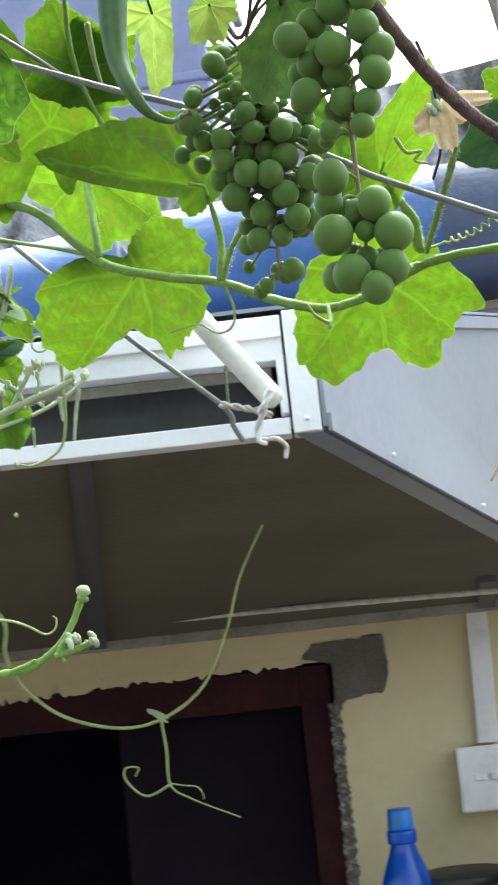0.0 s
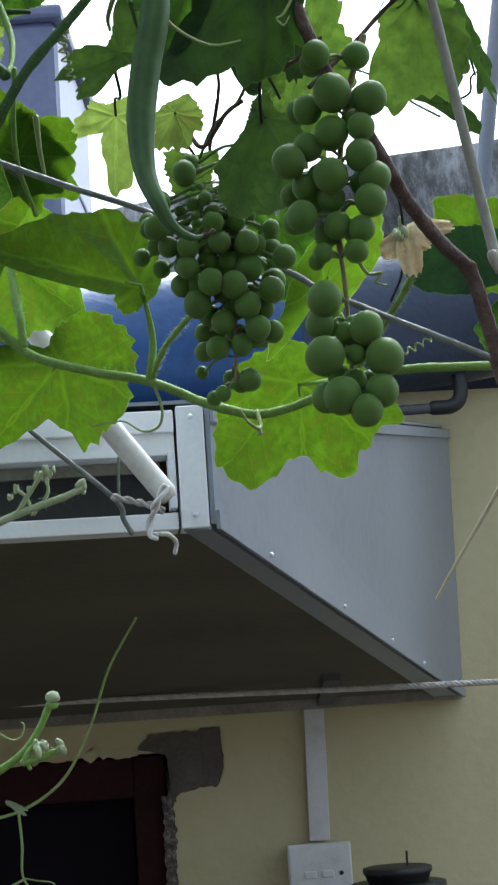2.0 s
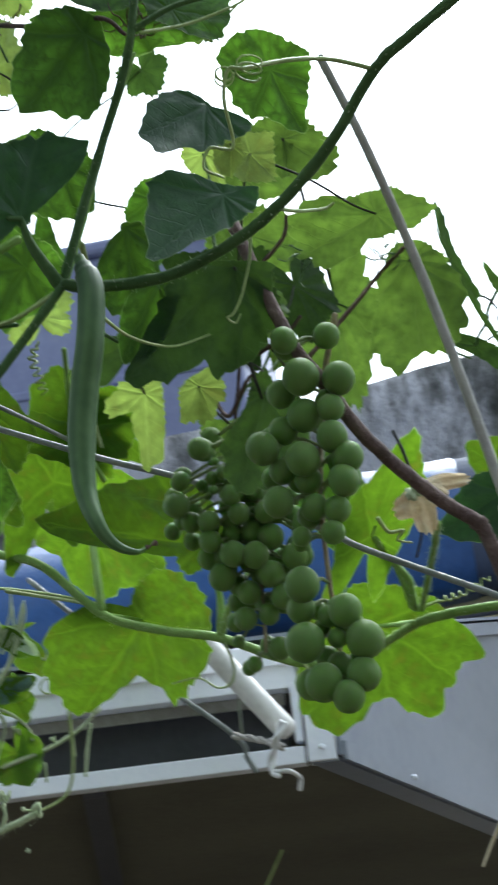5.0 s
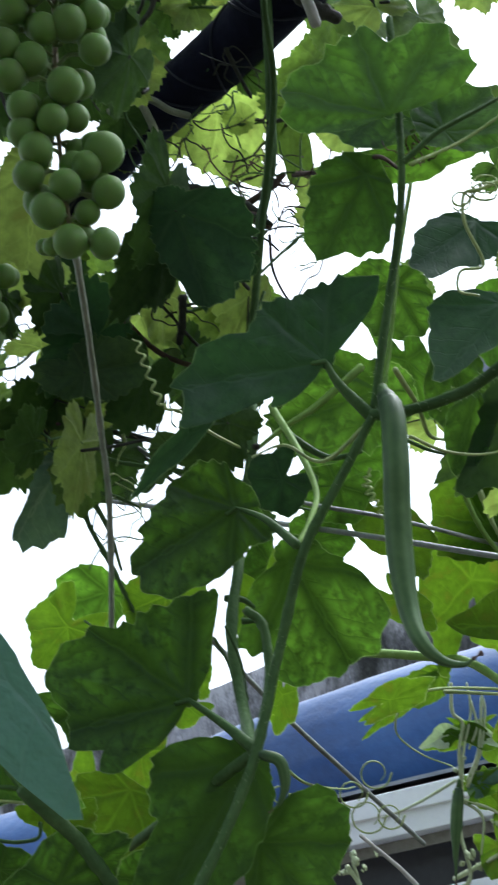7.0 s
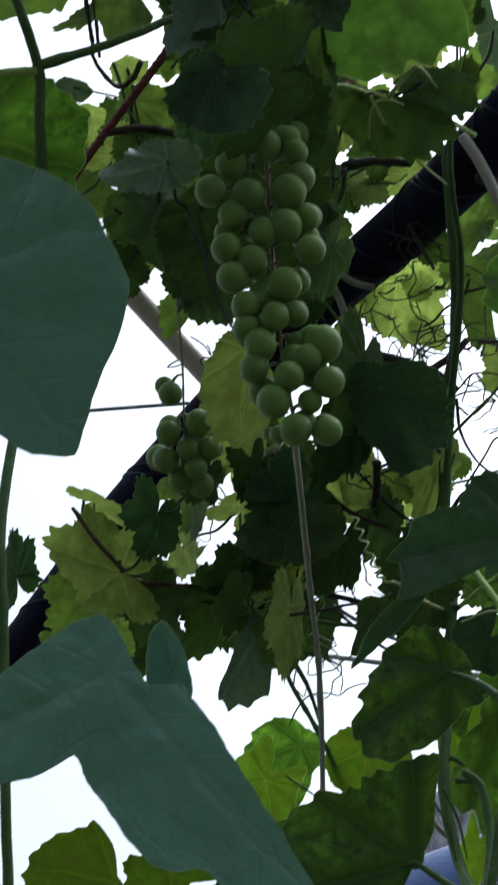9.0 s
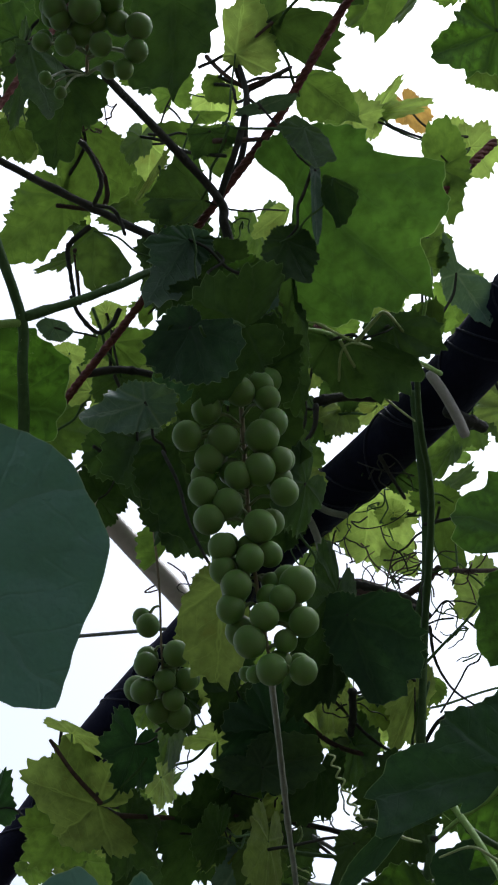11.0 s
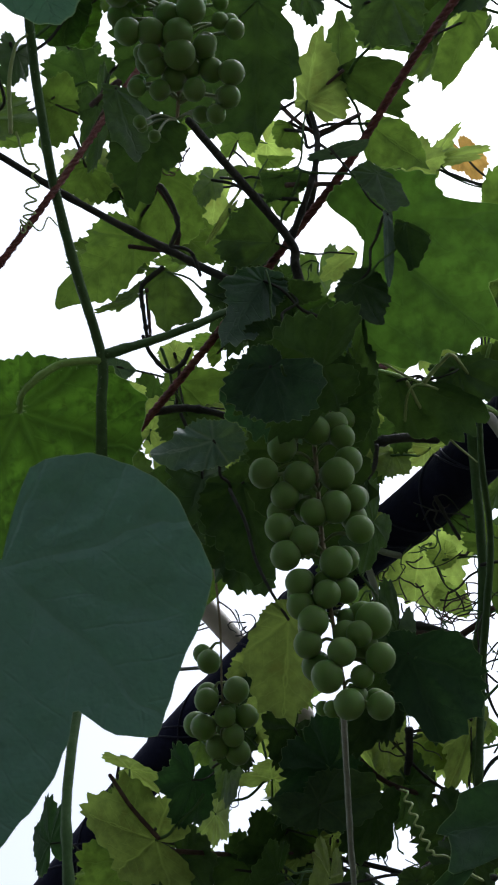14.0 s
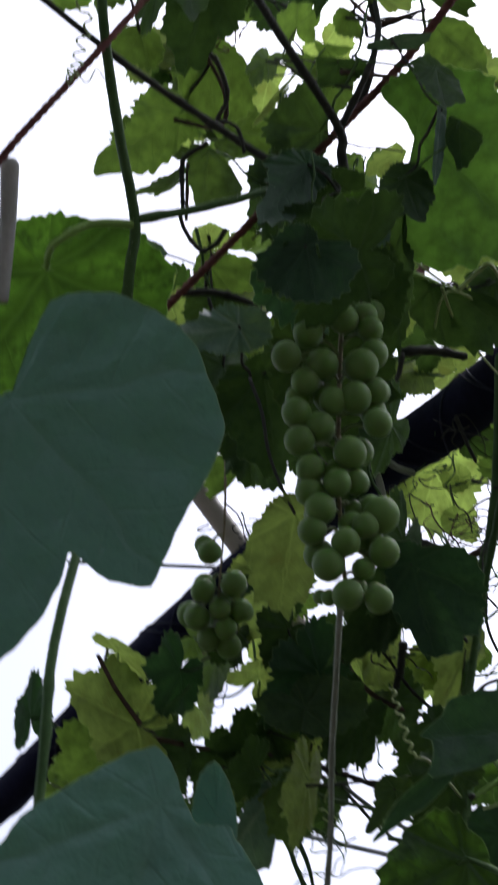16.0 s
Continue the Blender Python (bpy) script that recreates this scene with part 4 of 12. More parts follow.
stem("cane", [(-0.1104, 0.2886, 2.5574), (-0.1151, 0.3309, 2.5704), (-0.1152, 0.3833, 2.5691), (-0.1184, 0.3921, 2.5619), (-0.1203, 0.4001, 2.5513), (-0.1209, 0.4125, 2.5363)], 0.00170, 0.00256, grape_vine, "bark_dark", seed=2, knots=0.3)
stem("cane", [(-0.2150, 0.2339, 2.5976), (-0.1996, 0.2740, 2.5915), (-0.1885, 0.3205, 2.5918), (-0.1677, 0.3556, 2.5780), (-0.1460, 0.3803, 2.5607), (-0.1223, 0.4025, 2.5473)], 0.00129, 0.00204, grape_vine, "bark_dark", seed=3, knots=0.3)
stem("cane", [(-0.1209, 0.4125, 2.5363), (-0.1324, 0.4203, 2.5208), (-0.1280, 0.3936, 2.4890)], 0.00256, 0.00145, grape_vine, "bark_dark", seed=4)
stem("cane", [(-0.0886, 0.3725, 2.6344), (-0.0893, 0.3772, 2.6120), (-0.0965, 0.3778, 2.5909), (-0.1144, 0.3854, 2.5720)], 0.00118, 0.00153, grape_vine, "bark_dark", seed=5)
stem("cane", [(-0.3326, 0.5684, 2.4147), (-0.3215, 0.6033, 2.4083), (-0.2880, 0.6227, 2.4042), (-0.2555, 0.6431, 2.3976), (-0.2159, 0.6502, 2.3768), (-0.1623, 0.5947, 2.3451)], 0.00131, 0.00158, grape_vine, "bark_dark", seed=6)
# stems of the gourd
stem("stem", [(-0.2377, 0.8872, 2.3208), (-0.1848, 0.8812, 2.3026), (-0.1614, 0.8735, 2.2909), (-0.1282, 0.8688, 2.2577), (-0.0929, 0.8519, 2.2413), (-0.0612, 0.8382, 2.2309), (-0.0296, 0.8273, 2.2142), (-0.0035, 0.8191, 2.2063), (0.0234, 0.8093, 2.2115), (0.0471, 0.7989, 2.2197), (0.0815, 0.7898, 2.2208), (0.1438, 0.7920, 2.2198)], 0.00263, 0.00242, gourd_vine, "stem", seed=7, knots=0.12, hairs=900)
stem("stem", [(-0.1863, 0.4714, 2.1122), (-0.1676, 0.4774, 2.1394), (-0.1536, 0.4841, 2.1613), (-0.1384, 0.4891, 2.1885), (-0.1250, 0.4953, 2.2259), (-0.1095, 0.4936, 2.2563), (-0.0932, 0.4958, 2.2774), (-0.0756, 0.4978, 2.2997)], 0.00192, 0.00164, gourd_vine, "stem_dark", seed=8, knots=0.2, hairs=260)
stem("stem", [(-0.0756, 0.4978, 2.2997), (-0.0635, 0.4988, 2.2975), (-0.0395, 0.4978, 2.2977), (-0.0176, 0.4910, 2.3027), (0.0004, 0.4824, 2.3099), (0.0205, 0.4668, 2.3221), (0.0381, 0.4492, 2.3379), (0.0514, 0.4398, 2.3435), (0.0756, 0.4308, 2.3561)], 0.00225, 0.00175, gourd_vine, "stem_dark", seed=9, knots=0.12, hairs=260)
stem("stem", [(-0.0769, 0.5023, 2.3016), (-0.0673, 0.5005, 2.3280), (-0.0570, 0.4988, 2.3546), (-0.0480, 0.4914, 2.3720), (-0.0423, 0.4854, 2.3862), (-0.0379, 0.4830, 2.4103), (-0.0324, 0.4768, 2.4449)], 0.00175, 0.00138, gourd_vine, "stem_dark", seed=10, knots=0.2, hairs=200)
stem("stem", [(-0.0764, 0.5114, 2.3071), (-0.0672, 0.5101, 2.3319), (-0.0576, 0.5040, 2.3548), (-0.0430, 0.4967, 2.3852)], 0.00084, 0.00085, gourd_vine, "stem", seed=11)
stem("stem", [(-0.1083, 0.5701, 2.5662), (-0.1241, 0.5938, 2.5250), (-0.1391, 0.6137, 2.4930), (-0.1615, 0.6377, 2.4711), (-0.1667, 0.6185, 2.4047), (-0.1657, 0.5977, 2.3475), (-0.1750, 0.5980, 2.3221), (-0.1730, 0.5790, 2.2893), (-0.1750, 0.5648, 2.2557), (-0.1717, 0.5575, 2.2227), (-0.1485, 0.5099, 2.1935)], 0.00270, 0.00240, gourd_vine, "stem_dark", seed=12, knots=0.25)
stem("stem", [(-0.1420, 0.2287, 2.5946), (-0.1552, 0.2507, 2.5776), (-0.1684, 0.2776, 2.5484), (-0.1764, 0.3015, 2.5222), (-0.1844, 0.3265, 2.5013), (-0.1929, 0.3369, 2.4876), (-0.2057, 0.3524, 2.4705), (-0.2228, 0.3689, 2.4497)], 0.00189, 0.00225, gourd_vine, "stem_dark", seed=14, knots=0.12, hairs=200)
stem("stem", [(-0.1844, 0.3265, 2.5013), (-0.1654, 0.3393, 2.5081), (-0.1507, 0.3483, 2.5139), (-0.1393, 0.3595, 2.5232), (-0.1327, 0.3881, 2.5423), (-0.1201, 0.4038, 2.5470)], 0.00186, 0.00141, gourd_vine, "stem_dark", seed=15, hairs=80)
stem("stem", [(-0.1851, 0.3273, 2.5000), (-0.1976, 0.3144, 2.4953), (-0.2113, 0.3091, 2.4858), (-0.2228, 0.3217, 2.4892)], 0.00186, 0.00117, gourd_vine, "stem", seed=16, hairs=80)
stem("stem", [(-0.0780, 0.4930, 2.5375), (-0.0941, 0.5185, 2.5105), (-0.1113, 0.5587, 2.4924), (-0.1414, 0.5935, 2.4506), (-0.1655, 0.6126, 2.3978)], 0.00140, 0.00208, gourd_vine, "stem_dark", seed=17, knots=0.2)
stem("stem", [(-0.0785, 0.4938, 2.5356), (-0.0791, 0.4883, 2.5422), (-0.0805, 0.4802, 2.5440), (-0.0851, 0.4763, 2.5467)], 0.00114, 0.00076, gourd_vine, "stem", seed=18)
stem("stem", [(-0.0785, 0.4938, 2.5356), (-0.0721, 0.4911, 2.5434), (-0.0655, 0.4851, 2.5486)], 0.00114, 0.00076, gourd_vine, "stem", seed=19)
stem("stem", [(-0.1175, 0.4335, 2.5268), (-0.1073, 0.4494, 2.5302), (-0.0981, 0.4772, 2.5340), (-0.0827, 0.4998, 2.5304), (-0.0793, 0.5238, 2.5357)], 0.00096, 0.00118, gourd_vine, "stem", seed=20)
stem("dry_stem", [(-0.1545, 0.4331, 2.3675), (-0.1767, 0.4764, 2.3612), (-0.2014, 0.5229, 2.3471), (-0.2196, 0.5555, 2.3193), (-0.2443, 0.5865, 2.2674), (-0.2638, 0.6095, 2.2333)], 0.00131, 0.00118, gourd_vine, "twine", seed=21)
stem("stem", [(-0.2467, 0.3550, 2.1849), (-0.2357, 0.3436, 2.2350), (-0.2231, 0.3319, 2.2868), (-0.2190, 0.3300, 2.3241), (-0.2185, 0.3480, 2.3850), (-0.2228, 0.3689, 2.4497)], 0.00175, 0.00185, gourd_vine, "stem_dark", seed=22)
stem("stem", [(-0.2186, 0.5363, 2.1748), (-0.1395, 0.4921, 2.1893)], 0.00197, 0.00217, gourd_vine, "stem_dark", seed=23)
stem("stem", [(-0.2272, 0.4777, 2.1930), (-0.2157, 0.4904, 2.1754), (-0.2083, 0.5018, 2.1568)], 0.00266, 0.00266, gourd_vine, "stem_dark", seed=24)
stem("stem", [(-0.1461, 0.5173, 2.2478), (-0.1417, 0.5207, 2.2402), (-0.1417, 0.5175, 2.2184), (-0.1415, 0.4956, 2.1886)], 0.00184, 0.00190, gourd_vine, "stem_dark", seed=25)
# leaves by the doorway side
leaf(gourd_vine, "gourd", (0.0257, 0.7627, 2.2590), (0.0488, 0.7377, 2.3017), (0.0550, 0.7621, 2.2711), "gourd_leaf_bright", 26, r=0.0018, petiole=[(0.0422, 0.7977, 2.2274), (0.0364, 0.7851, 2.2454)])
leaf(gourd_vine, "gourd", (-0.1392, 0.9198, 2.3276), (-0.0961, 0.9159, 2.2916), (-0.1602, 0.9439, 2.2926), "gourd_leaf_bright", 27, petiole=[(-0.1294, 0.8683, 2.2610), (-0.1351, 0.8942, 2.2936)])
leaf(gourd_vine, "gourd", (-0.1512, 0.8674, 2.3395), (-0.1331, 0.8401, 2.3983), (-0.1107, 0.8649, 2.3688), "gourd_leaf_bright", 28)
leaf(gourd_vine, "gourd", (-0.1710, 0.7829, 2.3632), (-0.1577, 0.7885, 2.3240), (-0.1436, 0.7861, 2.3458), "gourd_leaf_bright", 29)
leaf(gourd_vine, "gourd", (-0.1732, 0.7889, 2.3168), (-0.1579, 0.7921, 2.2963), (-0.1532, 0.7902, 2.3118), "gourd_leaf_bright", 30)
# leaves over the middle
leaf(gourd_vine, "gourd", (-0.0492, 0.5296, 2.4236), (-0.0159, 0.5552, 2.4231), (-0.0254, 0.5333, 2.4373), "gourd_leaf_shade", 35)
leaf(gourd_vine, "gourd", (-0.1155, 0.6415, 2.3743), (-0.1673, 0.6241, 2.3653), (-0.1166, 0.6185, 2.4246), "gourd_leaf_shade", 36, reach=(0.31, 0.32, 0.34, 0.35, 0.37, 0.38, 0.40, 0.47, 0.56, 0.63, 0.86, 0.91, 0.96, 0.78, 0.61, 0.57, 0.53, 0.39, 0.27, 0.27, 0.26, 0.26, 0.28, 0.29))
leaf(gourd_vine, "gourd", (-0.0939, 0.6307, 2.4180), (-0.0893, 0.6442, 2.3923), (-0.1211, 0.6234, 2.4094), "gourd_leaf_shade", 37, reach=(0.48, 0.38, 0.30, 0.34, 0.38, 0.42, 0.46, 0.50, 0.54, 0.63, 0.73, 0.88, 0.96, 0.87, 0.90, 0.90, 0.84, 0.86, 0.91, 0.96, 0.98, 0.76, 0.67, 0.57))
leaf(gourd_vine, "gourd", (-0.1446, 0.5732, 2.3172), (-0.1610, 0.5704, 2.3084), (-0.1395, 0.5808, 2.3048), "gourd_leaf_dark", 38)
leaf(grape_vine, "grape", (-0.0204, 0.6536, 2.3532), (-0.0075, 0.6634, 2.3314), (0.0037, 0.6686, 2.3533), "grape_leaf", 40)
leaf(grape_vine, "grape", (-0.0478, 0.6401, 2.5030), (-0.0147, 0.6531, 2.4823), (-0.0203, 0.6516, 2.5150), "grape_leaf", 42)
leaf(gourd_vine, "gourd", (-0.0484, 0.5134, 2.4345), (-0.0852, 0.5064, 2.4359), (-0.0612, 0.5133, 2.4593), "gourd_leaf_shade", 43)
leaf(grape_vine, "grape", (0.0033, 0.6950, 2.3698), (0.0133, 0.7063, 2.3421), (0.0307, 0.7125, 2.3641), "grape_leaf_shade", 46)
leaf(grape_vine, "grape", (0.0221, 0.7389, 2.3767), (0.0296, 0.7498, 2.3174), (-0.0021, 0.7456, 2.3445), "grape_leaf", 47)
leaf(gourd_vine, "gourd", (0.0058, 0.7654, 2.2910), (0.0097, 0.7777, 2.2573), (0.0274, 0.7666, 2.2987), "gourd_leaf", 48)
# vine leaves over the high bunch and round the cane fork
leaf(gourd_vine, "gourd", (-0.1423, 0.2612, 2.6297), (-0.1635, 0.2577, 2.6224), (-0.1455, 0.2462, 2.6464), "gourd_leaf", 901, reach=(0.51, 0.44, 0.43, 0.46, 0.49, 0.58, 0.76, 0.86, 0.92, 0.91, 1.00, 0.66, 0.53, 0.49, 0.49, 0.55, 0.70, 0.67, 0.71, 0.68), ripple=0.05, cup=0.10)
leaf(grape_vine, "grape", (-0.1278, 0.2646, 2.5665), (-0.1293, 0.2769, 2.5338), (-0.1560, 0.2448, 2.5604), "grape_leaf_dim", 902, reach=(0.05, 0.05, 0.05, 0.05, 0.06, 0.10, 0.21, 0.29, 0.49, 0.78, 1.00, 0.69, 0.36, 0.22, 0.17, 0.15, 0.15, 0.17, 0.07, 0.05), ripple=0.05, cup=0.10)
leaf(grape_vine, "grape", (-0.1854, 0.3124, 2.6437), (-0.2003, 0.3198, 2.6266), (-0.2024, 0.2979, 2.6523), "grape_leaf", 903, reach=(0.65, 0.59, 0.50, 0.47, 0.46, 0.49, 0.53, 0.65, 0.74, 0.81, 1.00, 0.48, 0.34, 0.29, 0.27, 0.28, 0.32, 0.43, 0.50, 0.54), ripple=0.05, cup=0.10)
leaf(grape_vine, "grape", (-0.1851, 0.3324, 2.6194), (-0.1857, 0.3442, 2.6046), (-0.2030, 0.3272, 2.6160), "grape_leaf", 904, reach=(0.19, 0.20, 0.19, 0.19, 0.21, 0.27, 0.43, 0.54, 0.73, 0.90, 1.00, 0.85, 0.81, 0.80, 0.86, 0.72, 0.62, 0.38, 0.26, 0.21), ripple=0.05, cup=0.10)
leaf(grape_vine, "grape", (-0.1648, 0.3608, 2.6292), (-0.1790, 0.3910, 2.6043), (-0.2011, 0.3407, 2.6255), "grape_leaf", 905, reach=(0.07, 0.08, 0.09, 0.14, 0.16, 0.21, 0.33, 0.52, 0.78, 0.92, 1.00, 0.90, 0.64, 0.45, 0.37, 0.26, 0.18, 0.11, 0.08, 0.07), ripple=0.05, cup=0.10)
leaf(grape_vine, "grape", (-0.1896, 0.3772, 2.6123), (-0.2321, 0.3671, 2.5847), (-0.1993, 0.3362, 2.6422), "grape_leaf", 906, reach=(0.11, 0.12, 0.14, 0.18, 0.30, 0.28, 0.26, 0.30, 0.52, 0.73, 1.00, 0.50, 0.45, 0.41, 0.35, 0.31, 0.21, 0.17, 0.14, 0.12), ripple=0.05, cup=0.10)
leaf(grape_vine, "grape", (-0.1766, 0.3791, 2.5835), (-0.1846, 0.3853, 2.5532), (-0.2040, 0.3632, 2.5875), "grape_leaf", 907, reach=(0.08, 0.06, 0.06, 0.06, 0.06, 0.08, 0.13, 0.37, 0.95, 0.94, 1.00, 0.68, 0.47, 0.37, 0.31, 0.30, 0.24, 0.13, 0.10, 0.08), ripple=0.05, cup=0.10)
leaf(grape_vine, "grape", (-0.1278, 0.3938, 2.5838), (-0.1511, 0.3877, 2.5940), (-0.1162, 0.3861, 2.6059), "grape_leaf_dim", 908, reach=(0.14, 0.16, 0.20, 0.20, 0.22, 0.28, 0.45, 0.57, 0.82, 0.98, 1.00, 0.94, 0.92, 0.93, 0.91, 0.46, 0.25, 0.18, 0.15, 0.14), ripple=0.05, cup=0.10)
leaf(grape_vine, "grape", (-0.1668, 0.4305, 2.6764), (-0.1762, 0.4388, 2.6612), (-0.1829, 0.4200, 2.6806), "grape_leaf_young", 909, reach=(0.54, 0.47, 0.46, 0.50, 0.44, 0.38, 0.36, 0.40, 0.70, 0.89, 1.00, 0.82, 0.66, 0.54, 0.49, 0.49, 0.53, 0.66, 0.60, 0.56), ripple=0.05, cup=0.10)
leaf(grape_vine, "grape", (-0.1306, 0.4186, 2.6439), (-0.1489, 0.4019, 2.6544), (-0.1130, 0.4111, 2.6628), "grape_leaf", 910, reach=(0.50, 0.59, 0.65, 0.71, 0.43, 0.32, 0.28, 0.32, 0.43, 0.64, 1.00, 0.59, 0.39, 0.32, 0.29, 0.32, 0.40, 0.59, 0.50, 0.48), ripple=0.05, cup=0.10)
leaf(grape_vine, "grape", (-0.1240, 0.3660, 2.5362), (-0.1470, 0.3574, 2.5030), (-0.1472, 0.3405, 2.5589), "gourd_leaf_dark", 911, reach=(0.17, 0.19, 0.24, 0.24, 0.25, 0.28, 0.28, 0.32, 0.48, 0.77, 1.00, 0.52, 0.46, 0.45, 0.33, 0.27, 0.21, 0.19, 0.19, 0.17), ripple=0.05, cup=0.10)
leaf(grape_vine, "grape", (-0.1988, 0.4189, 2.5727), (-0.1889, 0.4225, 2.5738), (-0.2001, 0.4251, 2.5644), "grape_leaf_young", 912, reach=(0.74, 0.74, 0.76, 0.61, 0.55, 0.55, 0.62, 0.59, 0.62, 0.73, 1.00, 0.91, 0.92, 0.87, 0.75, 0.73, 0.77, 0.73, 0.77, 0.81), ripple=0.05, cup=0.10)
leaf(grape_vine, "grape", (-0.1746, 0.4155, 2.5567), (-0.1791, 0.4175, 2.5518), (-0.1793, 0.4112, 2.5593), "grape_leaf", 913, reach=(0.70, 0.41, 0.32, 0.28, 0.27, 0.29, 0.36, 0.49, 0.54, 0.66, 1.00, 0.86, 0.83, 0.78, 0.71, 0.71, 0.79, 0.88, 0.83, 0.86), ripple=0.05, cup=0.10)
leaf(grape_vine, "grape", (-0.2095, 0.4400, 2.5745), (-0.1846, 0.4525, 2.5728), (-0.2182, 0.4544, 2.5521), "grape_leaf", 914, reach=(0.28, 0.27, 0.29, 0.29, 0.26, 0.25, 0.28, 0.34, 0.40, 0.54, 1.00, 0.94, 0.79, 0.60, 0.47, 0.42, 0.35, 0.33, 0.34, 0.32), ripple=0.05, cup=0.10)
leaf(grape_vine, "grape", (-0.2091, 0.4428, 2.5545), (-0.2014, 0.4574, 2.5409), (-0.2277, 0.4430, 2.5442), "grape_leaf_dim", 915, reach=(0.30, 0.27, 0.23, 0.21, 0.22, 0.26, 0.36, 0.57, 0.78, 0.87, 1.00, 0.89, 0.85, 0.80, 0.85, 0.80, 0.80, 0.69, 0.64, 0.39), ripple=0.05, cup=0.10)
leaf(grape_vine, "grape", (-0.2557, 0.4614, 2.6235), (-0.2476, 0.4677, 2.6202), (-0.2618, 0.4652, 2.6155), "leaf_underside", 916, reach=(0.94, 0.75, 0.68, 0.53, 0.44, 0.41, 0.43, 0.49, 0.63, 0.74, 1.00, 0.86, 0.83, 0.81, 0.69, 0.66, 0.69, 0.69, 0.71, 0.81), ripple=0.05, cup=0.10)
leaf(grape_vine, "grape", (-0.2629, 0.4847, 2.6244), (-0.2708, 0.4779, 2.6285), (-0.2559, 0.4813, 2.6324), "grape_leaf_young", 917, reach=(0.76, 0.78, 0.73, 0.74, 0.85, 0.93, 0.90, 0.96, 0.92, 0.91, 1.00, 0.74, 0.64, 0.61, 0.56, 0.53, 0.55, 0.63, 0.84, 0.78), ripple=0.05, cup=0.10)
leaf(grape_vine, "grape", (-0.0462, 0.5101, 2.6447), (-0.0529, 0.5251, 2.6201), (-0.0750, 0.5041, 2.6489), "grape_leaf", 923, reach=(0.78, 0.88, 0.75, 0.63, 0.53, 0.52, 0.56, 0.55, 0.60, 0.84, 1.00, 0.43, 0.28, 0.22, 0.20, 0.20, 0.22, 0.27, 0.42, 0.62), ripple=0.05, cup=0.10)
leaf(grape_vine, "grape", (-0.0990, 0.4186, 2.5774), (-0.1178, 0.4162, 2.5701), (-0.1030, 0.4050, 2.5920), "grape_leaf_young", 926, reach=(0.09, 0.10, 0.09, 0.09, 0.09, 0.11, 0.15, 0.27, 0.48, 0.76, 1.00, 0.67, 0.45, 0.32, 0.27, 0.25, 0.17, 0.11, 0.09, 0.09), ripple=0.05, cup=0.10)
leaf(grape_vine, "grape", (-0.0907, 0.3900, 2.5334), (-0.0902, 0.3990, 2.5124), (-0.1091, 0.3778, 2.5277), "grape_leaf_shade", 927, reach=(0.30, 0.30, 0.33, 0.38, 0.40, 0.47, 0.53, 0.59, 0.72, 0.76, 1.00, 0.86, 0.89, 0.79, 0.64, 0.50, 0.39, 0.35, 0.34, 0.32), ripple=0.05, cup=0.10)
leaf(grape_vine, "grape", (-0.0662, 0.3755, 2.5729), (-0.0665, 0.3789, 2.5475), (-0.0886, 0.3630, 2.5715), "grape_leaf_dim", 928, reach=(0.21, 0.16, 0.14, 0.13, 0.14, 0.17, 0.24, 0.33, 0.56, 0.93, 1.00, 0.63, 0.50, 0.42, 0.39, 0.40, 0.45, 0.36, 0.32, 0.31), ripple=0.05, cup=0.10)
leaf(grape_vine, "grape", (-0.0685, 0.3828, 2.5543), (-0.0817, 0.3975, 2.5290), (-0.0827, 0.3554, 2.5457), "leaf_underside", 929, reach=(0.08, 0.09, 0.12, 0.10, 0.09, 0.09, 0.10, 0.12, 0.19, 0.40, 1.00, 0.29, 0.16, 0.12, 0.10, 0.10, 0.11, 0.10, 0.08, 0.08), ripple=0.05, cup=0.10)
leaf(grape_vine, "grape", (-0.0628, 0.3846, 2.5468), (-0.0683, 0.3963, 2.5295), (-0.0825, 0.3756, 2.5471), "grape_leaf_shade", 930, reach=(0.06, 0.05, 0.05, 0.06, 0.07, 0.09, 0.20, 0.56, 0.66, 0.75, 1.00, 0.64, 0.49, 0.33, 0.25, 0.22, 0.21, 0.22, 0.13, 0.08), ripple=0.05, cup=0.10)
leaf(grape_vine, "grape", (-0.1424, 0.5239, 2.5752), (-0.1512, 0.5286, 2.5647), (-0.1529, 0.5153, 2.5801), "grape_leaf_young", 931, reach=(0.72, 0.53, 0.45, 0.43, 0.45, 0.46, 0.50, 0.61, 0.75, 0.81, 1.00, 0.53, 0.39, 0.33, 0.32, 0.33, 0.39, 0.54, 0.71, 0.78), ripple=0.05, cup=0.10)
leaf(grape_vine, "grape", (-0.0610, 0.5392, 2.6008), (-0.0544, 0.5523, 2.5690), (-0.0953, 0.5390, 2.5936), "leaf_underside", 932, reach=(0.47, 0.63, 0.18, 0.16, 0.15, 0.16, 0.19, 0.29, 0.58, 0.70, 1.00, 0.63, 0.47, 0.41, 0.32, 0.26, 0.24, 0.25, 0.29, 0.37), ripple=0.05, cup=0.10)
leaf(grape_vine, "grape", (-0.0791, 0.5272, 2.5723), (-0.0878, 0.5347, 2.5584), (-0.0938, 0.5175, 2.5761), "grape_leaf", 933, reach=(0.51, 0.58, 0.50, 0.46, 0.48, 0.52, 0.52, 0.58, 0.74, 0.90, 1.00, 0.71, 0.59, 0.52, 0.46, 0.44, 0.48, 0.58, 0.53, 0.49), ripple=0.05, cup=0.10)
